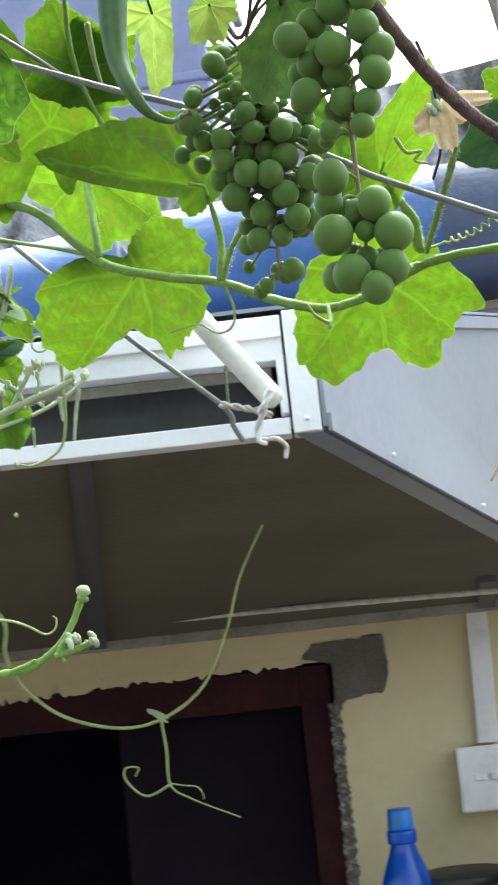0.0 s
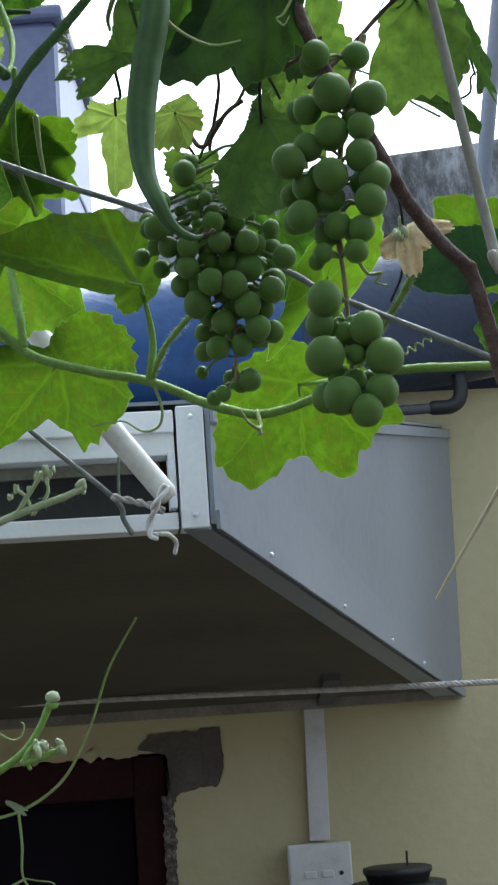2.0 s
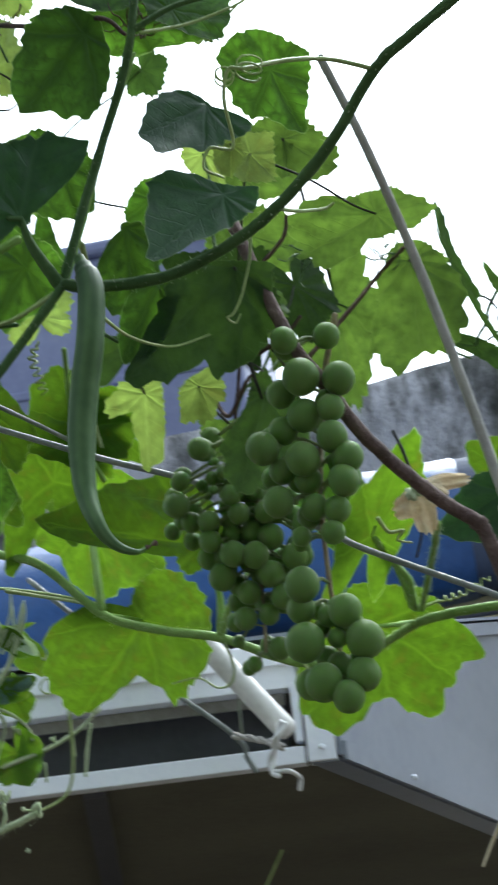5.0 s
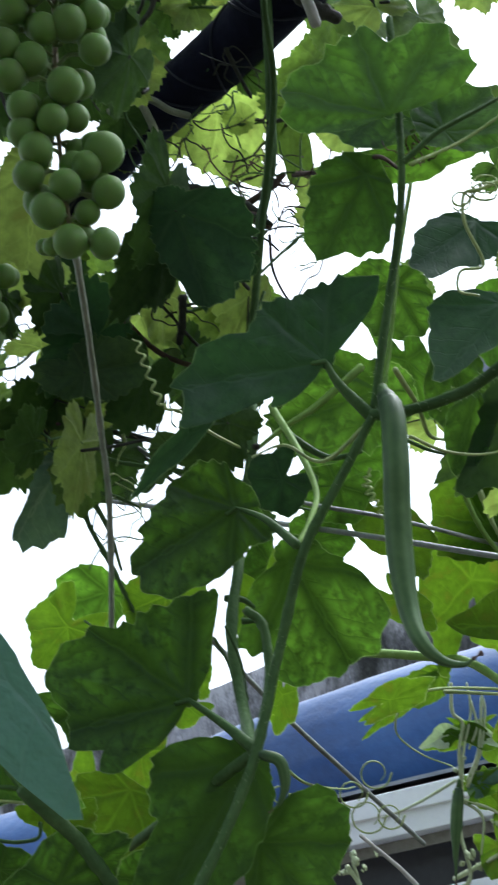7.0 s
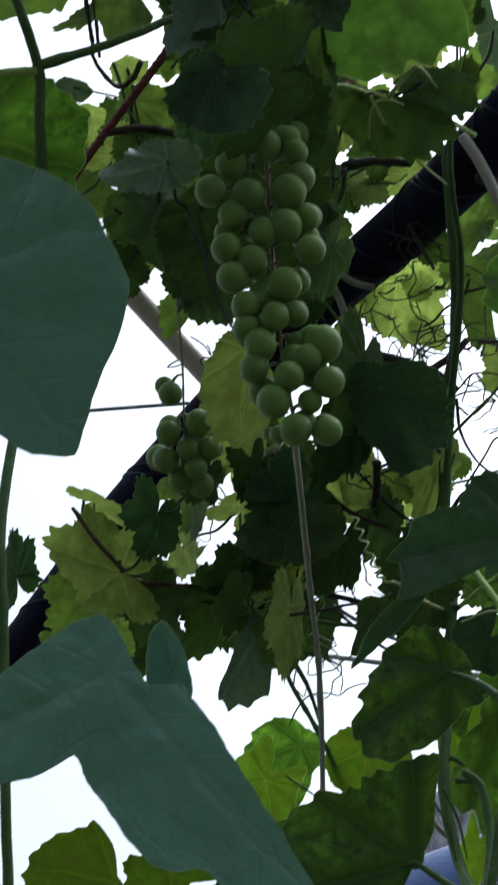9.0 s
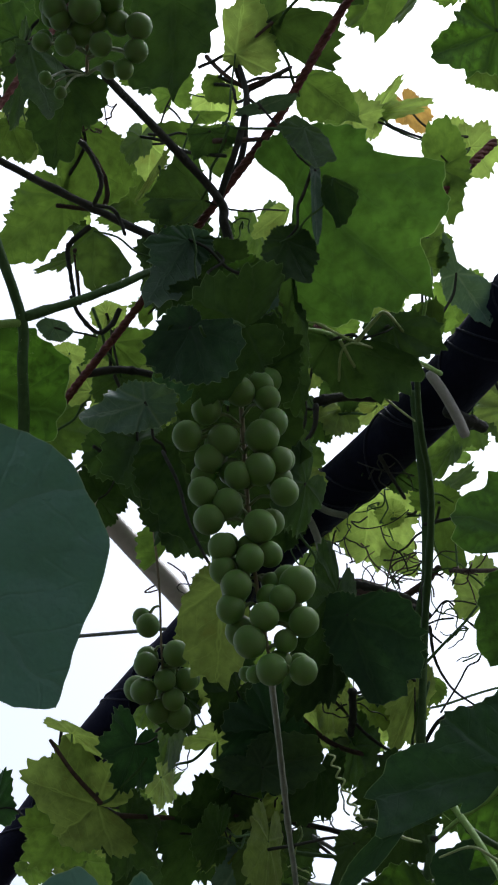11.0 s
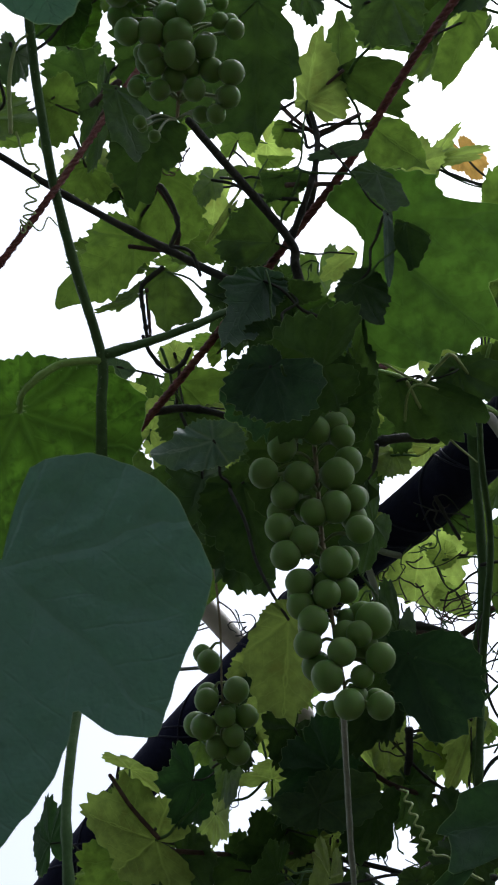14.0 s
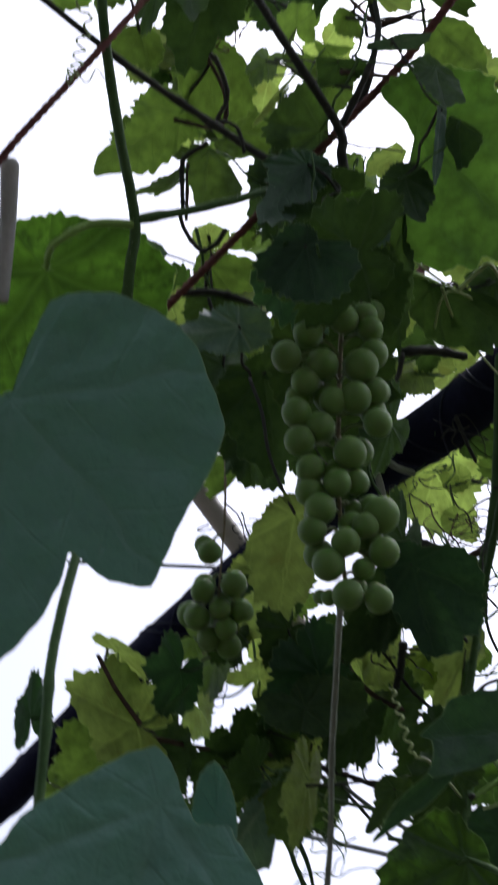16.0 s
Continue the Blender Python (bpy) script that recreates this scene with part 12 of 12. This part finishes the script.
tendril([(-0.1830, 0.9989, 2.2416), (-0.1859, 0.9994, 2.2382), (-0.1900, 0.9984, 2.2376), (-0.1929, 0.9967, 2.2400), (-0.1929, 0.9954, 2.2436), (-0.1903, 0.9951, 2.2462), (-0.1871, 0.9959, 2.2464), (-0.1851, 0.9973, 2.2443), (-0.1853, 0.9983, 2.2416), (-0.1873, 0.9984, 2.2398)], 0.00074, gourd_vine)
tendril([(-0.2978, 0.8614, 2.5161), (-0.3022, 0.8621, 2.5110), (-0.3084, 0.8607, 2.5102), (-0.3126, 0.8581, 2.5137), (-0.3126, 0.8560, 2.5191), (-0.3089, 0.8556, 2.5230), (-0.3040, 0.8569, 2.5232), (-0.3010, 0.8589, 2.5202), (-0.3013, 0.8604, 2.5161), (-0.3043, 0.8606, 2.5135)], 0.00074, gourd_vine)
tendril([(-0.1739, 0.9842, 2.2289), (-0.1758, 0.9971, 2.1938), (-0.1822, 1.0029, 2.1737), (-0.1988, 1.0014, 2.1652), (-0.2093, 0.9981, 2.1660)], 0.00128, gourd_vine)
tendril([(-0.1322, 0.4927, 2.1837), (-0.1521, 0.5631, 2.1877), (-0.1758, 0.6623, 2.2002), (-0.1881, 0.7110, 2.2087)], 0.00068, gourd_vine)
pole("trellis_wire", [(-0.3027, 0.7933, 2.3425), (-0.3091, 0.9162, 2.3062), (-0.3047, 1.0200, 2.2697), (-0.2946, 1.1158, 2.2292)], 0.00173, 0.00181, "wire", "dark trellis wire tied near the awning", "wire", sides=8)
# budding shoot before the awning
stem("stem", [(-0.1316, 0.4931, 2.1084), (-0.1211, 0.4912, 2.1136), (-0.1107, 0.4896, 2.1171), (-0.1020, 0.4883, 2.1196), (-0.0957, 0.4873, 2.1219)], 0.00130, 0.00100, gourd_vine, "shoot", seed=1203, hairs=60)
stem("stem", [(-0.1159, 0.4904, 2.1155), (-0.1125, 0.4891, 2.1207), (-0.1099, 0.4883, 2.1242), (-0.1076, 0.4875, 2.1274)], 0.00080, 0.00060, gourd_vine, "shoot", seed=1204, hairs=60)
stem("stem", [(-0.1115, 0.4897, 2.1169), (-0.1130, 0.4892, 2.1207), (-0.1155, 0.4890, 2.1229)], 0.00060, 0.00050, gourd_vine, "shoot", seed=1205, hairs=60)
stem("stem", [(-0.1081, 0.4892, 2.1178), (-0.1061, 0.4883, 2.1219), (-0.1065, 0.4878, 2.1250)], 0.00060, 0.00050, gourd_vine, "shoot", seed=1206, hairs=60)
bud((-0.0950, 0.4872, 2.1222), 0.00240, gourd_vine, 1207)
bud((-0.1075, 0.4873, 2.1281), 0.00200, gourd_vine, 1208)
bud((-0.1095, 0.4879, 2.1259), 0.00160, gourd_vine, 1209)
bud((-0.1057, 0.4873, 2.1273), 0.00160, gourd_vine, 1210)
bud((-0.1155, 0.4890, 2.1232), 0.00160, gourd_vine, 1211)
bud((-0.1065, 0.4878, 2.1250), 0.00140, gourd_vine, 1212)
bud((-0.1117, 0.4887, 2.1226), 0.00140, gourd_vine, 1213)
bud((-0.1107, 0.4897, 2.1163), 0.00140, gourd_vine, 1214)
bud((-0.1173, 0.4895, 2.1210), 0.00140, gourd_vine, 1215)
bud((-0.1041, 0.4870, 2.1282), 0.00130, gourd_vine, 1216)
# bud cluster and tendrils of the shoot
part("bud", lump((-0.1104, 0.5696, 2.0615), 0.0027), M["shoot"], gourd_vine)
part("bud", lump((-0.1109, 0.5697, 2.0589), 0.0022), M["stem"], gourd_vine)
stem("stem", [(-0.1218, 0.5684, 2.0398), (-0.1159, 0.5693, 2.0411), (-0.1088, 0.5704, 2.0434)], 0.00130, 0.00110, gourd_vine, "stem", seed=701)
stem("stem", [(-0.1208, 0.5685, 2.0405), (-0.1191, 0.5688, 2.0439), (-0.1158, 0.5693, 2.0459)], 0.00120, 0.00100, gourd_vine, "stem", seed=702)
stem("stem", [(-0.1376, 0.5654, 2.0360), (-0.1327, 0.5664, 2.0374), (-0.1293, 0.5670, 2.0388)], 0.00090, 0.00080, gourd_vine, "stem", seed=703)
stem("stem", [(-0.1203, 0.5686, 2.0400), (-0.1193, 0.5688, 2.0376)], 0.00080, 0.00070, gourd_vine, "stem", seed=704)
bud((-0.1083, 0.5684, 2.0435), 0.0026, gourd_vine, 71, 6)
bud((-0.1160, 0.5672, 2.0447), 0.0028, gourd_vine, 72, 6)
bud((-0.1132, 0.5677, 2.0448), 0.0020, gourd_vine, 73, 4)
tendril([(-0.1437, 0.5638, 2.0548), (-0.1361, 0.5654, 2.0534), (-0.1306, 0.5666, 2.0510), (-0.1250, 0.5677, 2.0477), (-0.1216, 0.5683, 2.0491), (-0.1207, 0.5683, 2.0524), (-0.1218, 0.5681, 2.0537)], 0.00060, gourd_vine)
tendril([(-0.1710, 1.3693, 1.9274), (-0.1607, 1.3697, 1.9247), (-0.1490, 1.3702, 1.9224), (-0.1445, 1.3699, 1.9169), (-0.1438, 1.3694, 1.9112)], 0.00080, gourd_vine)
leaf(gourd_vine, "round", (-0.1725, 1.3596, 1.9854), (-0.1835, 1.3637, 1.9921), (-0.1729, 1.3547, 1.9905), "leaf_pale", 705)
rope("hanging_string", [(-0.0767, 1.1504, 2.2433), (-0.0776, 1.1520, 2.2343), (-0.0778, 1.1536, 2.2239), (-0.0779, 1.1550, 2.2148)], 0.00120, "twine", "pale twisted string hanging in the awning gap", strands=2, pitch=0.006)
# stalks before the blue roll
stem("stem", [(-0.3400, 0.5651, 2.2427), (-0.3383, 0.5690, 2.2325), (-0.3371, 0.5702, 2.2310)], 0.00065, 0.00084, gourd_vine, "stem_dark", seed=600)
stem("stem", [(-0.3319, 0.5706, 2.2429), (-0.3333, 0.5726, 2.2317)], 0.00052, 0.00052, gourd_vine, "stem_dark", seed=601)
stem("stem", [(-0.3315, 0.5621, 2.2290), (-0.3283, 0.5642, 2.2293), (-0.3350, 0.5623, 2.2184), (-0.3426, 0.5605, 2.2024)], 0.00078, 0.00078, gourd_vine, "stem_dark", seed=602)
stem("stem", [(-0.4097, 0.6005, 2.2512), (-0.3941, 0.6152, 2.2395), (-0.3798, 0.6275, 2.2301)], 0.00059, 0.00059, gourd_vine, "stem_dark", seed=603)
stem("stem", [(-0.3697, 0.5781, 2.2038), (-0.3623, 0.5821, 2.2103), (-0.3519, 0.5871, 2.2210)], 0.00091, 0.00091, gourd_vine, "stem_dark", seed=604)
stem("stem", [(-0.2681, 0.5260, 2.2216), (-0.2617, 0.5294, 2.2234), (-0.2583, 0.5310, 2.2251)], 0.00065, 0.00046, gourd_vine, "stem_dark", seed=605)
stem("stem", [(-0.2643, 0.5231, 2.2186), (-0.2639, 0.5244, 2.2140), (-0.2620, 0.5268, 2.2088), (-0.2599, 0.5290, 2.2044)], 0.00091, 0.00078, gourd_vine, "stem_dark", seed=606)
stem("stem", [(-0.2721, 0.5209, 2.2074), (-0.2644, 0.5258, 2.2069), (-0.2599, 0.5290, 2.2044), (-0.2535, 0.5334, 2.2016), (-0.2482, 0.5372, 2.1981)], 0.00084, 0.00091, gourd_vine, "stem_dark", seed=607)
stem("stem", [(-0.2914, 0.5228, 2.1974), (-0.2844, 0.5282, 2.1930), (-0.2736, 0.5360, 2.1877), (-0.2636, 0.5421, 2.1875), (-0.2615, 0.5422, 2.1933)], 0.00084, 0.00078, gourd_vine, "stem_dark", seed=608)
stem("stem", [(-0.2751, 0.5202, 2.2023), (-0.2674, 0.5251, 2.2018), (-0.2608, 0.5294, 2.2001)], 0.00065, 0.00065, gourd_vine, "tendril", seed=609)
stem("stem", [(-0.3520, 0.5270, 2.2081), (-0.3430, 0.5346, 2.2044), (-0.3381, 0.5394, 2.1990)], 0.00091, 0.00091, gourd_vine, "stem_dark", seed=610)
# flower and hairy stalks by the cane
flower = thing("gourd_flower", "wilted peach yellow gourd flower on a hairy stalk", "flower", at=(0.0418, 0.6418, 2.2486))
petal(flower, (0.0439, 0.6454, 2.2448), (0.0330, 0.6432, 2.2401), (0.0006, 0.0009, -0.0053), 1)
petal(flower, (0.0437, 0.6446, 2.2490), (0.0462, 0.6439, 2.2292), (0.0053, -0.0006, 0.0003), 2)
petal(flower, (0.0446, 0.6444, 2.2498), (0.0557, 0.6505, 2.2441), (-0.0028, 0.0010, -0.0040), 3)
petal(flower, (0.0455, 0.6442, 2.2506), (0.0668, 0.6539, 2.2529), (-0.0002, 0.0007, -0.0035), 4)
petal(flower, (0.0432, 0.6450, 2.2473), (0.0464, 0.6504, 2.2382), (-0.0034, 0.0004, -0.0006), 5)
bud((0.0418, 0.6418, 2.2486), 0.0042, flower, 8, 6)
bud((0.0402, 0.6415, 2.2455), 0.003, flower, 9, 4)
stem("stem", [(0.0464, 0.7981, 2.2255), (0.0489, 0.7471, 2.2303), (0.0506, 0.6962, 2.2340), (0.0518, 0.6654, 2.2382)], 0.00173, 0.00145, gourd_vine, "stem", seed=445, hairs=300)
stem("stem", [(-0.0601, 0.8380, 2.2326), (-0.0532, 0.8225, 2.2451), (-0.0406, 0.8013, 2.2562)], 0.00183, 0.00146, gourd_vine, "stem", seed=446, hairs=200)
stem("stem", [(0.0435, 0.7980, 2.2259), (0.0415, 0.7860, 2.2392), (0.0322, 0.7742, 2.2501), (0.0270, 0.7630, 2.2575)], 0.00202, 0.00139, gourd_vine, "stem", seed=447, hairs=200)
stem("stem", [(-0.1294, 0.8683, 2.2610), (-0.1315, 0.8753, 2.2845), (-0.1382, 0.9104, 2.3228), (-0.1420, 0.9190, 2.3330)], 0.00222, 0.00204, gourd_vine, "stem", seed=448, hairs=200)
stem("stem", [(-0.1242, 0.7813, 2.3874), (-0.1269, 0.8041, 2.3664), (-0.1260, 0.8266, 2.3496), (-0.1186, 0.8494, 2.3310)], 0.00146, 0.00141, gourd_vine, "stem", seed=449)
tendril([(0.0262, 0.6639, 2.2433), (0.0303, 0.6649, 2.2368), (0.0364, 0.6651, 2.2367), (0.0335, 0.6655, 2.2329), (0.0394, 0.6659, 2.2311)], 0.00096, gourd_vine)
tendril([(-0.0063, 0.8188, 2.2081), (-0.0061, 0.8102, 2.1972), (-0.0132, 0.7996, 2.1988), (-0.0168, 0.7987, 2.2049)], 0.00133, gourd_vine)
tendril([(-0.0589, 0.8348, 2.2270), (-0.0557, 0.8365, 2.2146), (-0.0582, 0.8376, 2.2058), (-0.0665, 0.8474, 2.2056), (-0.0773, 0.8561, 2.2134), (-0.0955, 0.8854, 2.2166)], 0.00091, gourd_vine)
tendril([(-0.1889, 0.8936, 2.2845), (-0.1697, 0.8949, 2.2792), (-0.1414, 0.8771, 2.2679), (-0.1280, 0.8686, 2.2592)], 0.00131, gourd_vine)
tendril([(0.0479, 0.7980, 2.2268), (0.0588, 0.7882, 2.2274), (0.0693, 0.7783, 2.2279), (0.0818, 0.7780, 2.2336)], 0.00087, gourd_vine, coil=0.00144, turns=7, start=0.2)
tendril([(-0.1663, 0.2507, 2.5551), (-0.1679, 0.2577, 2.5459), (-0.1650, 0.2610, 2.5436), (-0.1714, 0.2652, 2.5351), (-0.1759, 0.2689, 2.5283), (-0.1792, 0.2693, 2.5260), (-0.1669, 0.2750, 2.5260)], 0.00056, gourd_vine, coil=0.00223, turns=8, start=0.3)
tendril([(-0.1682, 0.2496, 2.5553), (-0.1605, 0.2399, 2.5711), (-0.1529, 0.2349, 2.5812), (-0.1473, 0.2350, 2.5841)], 0.00100, gourd_vine)
tendril([(-0.1209, 0.4125, 2.5363), (-0.1104, 0.4233, 2.5293), (-0.0982, 0.4486, 2.5224), (-0.0897, 0.4673, 2.5214), (-0.0771, 0.4997, 2.5228)], 0.00089, gourd_vine)
tendril([(-0.0992, 0.4498, 2.5204), (-0.1006, 0.4683, 2.5142), (-0.0969, 0.4892, 2.5079), (-0.0943, 0.5115, 2.5076)], 0.00091, gourd_vine)
tendril([(-0.0926, 0.4538, 2.5194), (-0.0823, 0.4534, 2.5255), (-0.0767, 0.4545, 2.5272), (-0.0778, 0.4787, 2.5309), (-0.0782, 0.4930, 2.5367)], 0.00117, gourd_vine)
tendril([(-0.1106, 0.4662, 2.5112), (-0.1018, 0.4529, 2.5153), (-0.0964, 0.4524, 2.5189), (-0.0892, 0.4576, 2.5167)], 0.00066, gourd_vine)
rope("cable_tie", [(-0.0446, 1.1107, 2.2141), (-0.0511, 1.1127, 2.2046), (-0.0555, 1.1248, 2.1943), (-0.0574, 1.1268, 2.1824), (-0.0522, 1.1267, 2.1800)], 0.00315, "plastic_white", "clear plastic ties round the pipe end", strands=2, pitch=0.03)
rope("cable_tie", [(-0.0829, 1.1398, 2.2124), (-0.0688, 1.1341, 2.2079), (-0.0551, 1.1236, 2.2023), (-0.0472, 1.1235, 2.1978)], 0.00278, "cloth", "twisted old string on the awning corner", strands=2, pitch=0.02)
pole("tie_wire", [(-0.0501, 1.1262, 2.1819), (-0.0441, 1.1258, 2.1807), (-0.0387, 1.1362, 2.1763), (-0.0400, 1.1375, 2.1683)], 0.00189, 0.00168, "rope_white", "bent wire end below the awning corner", "wire", sides=8)
pole("tie_wire", [(0.0366, 0.6307, 2.2718), (0.0403, 0.6331, 2.2598), (0.0438, 0.6462, 2.2458), (0.0440, 0.6591, 2.2340), (0.0409, 0.6715, 2.2257)], 0.00072, 0.00060, "black_plastic", "thin black wire hanging behind the cane", "wire", sides=6)
# roots of the plants, down to the ground
stem("cane", [(0.1062, 0.6052, 2.0806), (0.136, 0.655, 1.2), (0.156, 0.685, 0.5), (0.156, 0.685, 0.0)], 0.0048, 0.012, grape_vine, "cane", seed=91)
stem("stem", [(-0.1863, 0.4714, 2.1122), (-0.216, 0.501, 1.2), (-0.236, 0.501, 0.5), (-0.236, 0.501, 0.0)], 0.003, 0.006, gourd_vine, "stem", seed=92)
# plain tube put in for a grey piece of unsure kind
pole("stake", [(-0.2149, 0.2834, 2.5103), (-0.2228, 0.2949, 2.4906), (-0.2331, 0.3078, 2.4673)], 0.00372, 0.00263, "stick", "short upright grey stub among the vines", "stake", sides=10)
tendril([(0.0013, 0.4217, 2.3245), (0.0002, 0.4217, 2.3236), (-0.0021, 0.4210, 2.3236), (-0.0044, 0.4201, 2.3245), (-0.0056, 0.4191, 2.3260), (-0.0051, 0.4186, 2.3276), (-0.0032, 0.4188, 2.3286), (-0.0006, 0.4195, 2.3286), (0.0014, 0.4204, 2.3278), (0.0019, 0.4210, 2.3266), (0.0007, 0.4210, 2.3258), (-0.0016, 0.4204, 2.3258), (-0.0038, 0.4194, 2.3267), (-0.0050, 0.4184, 2.3282), (-0.0045, 0.4180, 2.3298), (-0.0025, 0.4182, 2.3308), (0.0000, 0.4189, 2.3308), (0.0020, 0.4198, 2.3300), (0.0025, 0.4204, 2.3288), (0.0013, 0.4203, 2.3280)], 0.00044, gourd_vine)
tendril([(-0.0062, 0.4190, 2.3258), (-0.0073, 0.4193, 2.3243), (-0.0091, 0.4190, 2.3236), (-0.0108, 0.4184, 2.3240), (-0.0117, 0.4177, 2.3253), (-0.0113, 0.4173, 2.3267), (-0.0098, 0.4174, 2.3275), (-0.0080, 0.4179, 2.3273), (-0.0068, 0.4188, 2.3260), (-0.0066, 0.4195, 2.3243), (-0.0077, 0.4197, 2.3228), (-0.0096, 0.4195, 2.3221), (-0.0113, 0.4188, 2.3226), (-0.0121, 0.4181, 2.3238), (-0.0117, 0.4177, 2.3252)], 0.00044, gourd_vine)
tendril([(-0.0093, 0.5102, 2.3169), (-0.0112, 0.5136, 2.3064), (-0.0153, 0.5167, 2.2952), (-0.0191, 0.5181, 2.2889), (-0.0215, 0.5180, 2.2873), (-0.0190, 0.5194, 2.2855), (-0.0168, 0.5189, 2.2885)], 0.00061, gourd_vine)
tendril([(0.0004, 0.4824, 2.3099), (0.0085, 0.4944, 2.3135), (0.0174, 0.5060, 2.3186), (0.0208, 0.5063, 2.3204)], 0.00087, gourd_vine)
tendril([(-0.0178, 0.5202, 2.4002), (-0.0060, 0.5191, 2.4119), (0.0024, 0.5188, 2.4190), (0.0082, 0.5184, 2.4244), (0.0145, 0.5174, 2.4318)], 0.00055, gourd_vine, coil=0.00153, turns=6, start=0.55)
tendril([(-0.0408, 0.4851, 2.3879), (-0.0265, 0.4863, 2.3955), (-0.0110, 0.4891, 2.3999), (-0.0022, 0.4906, 2.4024)], 0.00125, gourd_vine, material='stem_dark')
tendril([(-0.0391, 0.4861, 2.3866), (-0.0214, 0.4988, 2.3958), (-0.0029, 0.5013, 2.4028), (0.0036, 0.5014, 2.4075)], 0.00073, gourd_vine)
tendril([(-0.0927, 0.5344, 2.2946), (-0.0956, 0.5358, 2.2888), (-0.0946, 0.5391, 2.2823), (-0.0933, 0.5421, 2.2768)], 0.00055, gourd_vine, coil=0.00153, turns=7, start=0.05)
tendril([(-0.1396, 0.5621, 2.3465), (-0.1216, 0.5380, 2.3122), (-0.1138, 0.5279, 2.2898), (-0.1123, 0.5124, 2.2735), (-0.1135, 0.4997, 2.2616)], 0.00169, gourd_vine, material='stem')
tendril([(-0.1113, 0.6088, 2.3727), (-0.1347, 0.6051, 2.3595), (-0.1514, 0.6014, 2.3525), (-0.1657, 0.5988, 2.3451)], 0.00192, gourd_vine, material='stem')
tendril([(-0.1368, 0.5687, 2.3344), (-0.1246, 0.5787, 2.3231), (-0.1081, 0.5754, 2.3194)], 0.00181, gourd_vine, material='stem_dark')
tendril([(-0.0727, 0.5276, 2.3281), (-0.0740, 0.5534, 2.3216), (-0.0783, 0.5767, 2.3180), (-0.0775, 0.5986, 2.3221)], 0.00131, gourd_vine)
tendril([(-0.1144, 0.7874, 2.3632), (-0.1134, 0.7945, 2.3481), (-0.1115, 0.8008, 2.3359)], 0.00186, gourd_vine)
tendril([(-0.0716, 0.5194, 2.2951), (-0.0684, 0.5434, 2.2968), (-0.0618, 0.5680, 2.3003), (-0.0554, 0.5908, 2.3074)], 0.00085, gourd_vine, material='stem_dark')
tendril([(-0.1808, 0.5773, 2.2747), (-0.1744, 0.5807, 2.2730), (-0.1712, 0.5835, 2.2696)], 0.00169, gourd_vine, material='stem_dark')
tendril([(-0.1617, 0.5477, 2.2537), (-0.1565, 0.5503, 2.2528), (-0.1543, 0.5523, 2.2503)], 0.00136, gourd_vine, material='stem_dark')
tendril([(-0.1604, 0.5278, 2.2471), (-0.1592, 0.5341, 2.2343), (-0.1610, 0.5398, 2.2198)], 0.00077, gourd_vine, material='stem_dark')
tendril([(-0.1656, 0.5272, 2.2438), (-0.1637, 0.5328, 2.2329), (-0.1649, 0.5379, 2.2205)], 0.00066, gourd_vine, material='stem_dark')
tendril([(-0.3044, 0.6718, 2.3160), (-0.2925, 0.6832, 2.3014), (-0.2845, 0.6941, 2.2846)], 0.00073, gourd_vine, material='stem_dark')
tendril([(-0.2308, 0.6591, 2.3596), (-0.2009, 0.6746, 2.3525), (-0.1747, 0.6895, 2.3433)], 0.00128, gourd_vine, material='stem_dark')
tendril([(-0.2756, 0.6361, 2.3699), (-0.2622, 0.6438, 2.3649), (-0.2528, 0.6509, 2.3578)], 0.00114, gourd_vine, material='stem_dark')
tendril([(-0.2829, 0.6545, 2.3742), (-0.2794, 0.6638, 2.3567), (-0.2798, 0.6724, 2.3371)], 0.00175, gourd_vine, material='stem_dark')

def binding(points, r, turns, seed):
    """Loose black netting and cord wound round the pole."""
    wrap = thing("pole_binding", "black cord netting wound round the pole", "cord", at=points[0])
    line, rng = smooth_path(points, 40), random.Random(seed)
    for s in range(3):
        out, side = [], None
        for i, p in enumerate(line):
            ahead = (line[min(i + 1, len(line) - 1)] - line[max(i - 1, 0)]).normalized()
            side = ahead.orthogonal().normalized() if side is None else (side - ahead * side.dot(ahead)).normalized()
            a = (turns + s) * (-1) ** s * i / len(line) * 6.2832 + s * 1.3
            out.append(p + (side * math.cos(a) + ahead.cross(side) * math.sin(a)) * (r(i / len(line)) + 0.0002 + 0.0004 * rng.random()))
        part("cord", tube(bmesh.new(), out, 0.0006, 0.0006, 5), M["pole_cord"], wrap)



binding([(-0.6318, 0.7723, 2.4565), (-0.5388, 0.7491, 2.4800), (-0.4159, 0.7080, 2.5235), (-0.3056, 0.6729, 2.5530), (-0.2257, 0.6456, 2.5687), (-0.1525, 0.6171, 2.5724), (-0.0816, 0.5776, 2.5713), (-0.0350, 0.5570, 2.5818)], lambda k: 0.01188 + k * 0.00564, 7, 3)
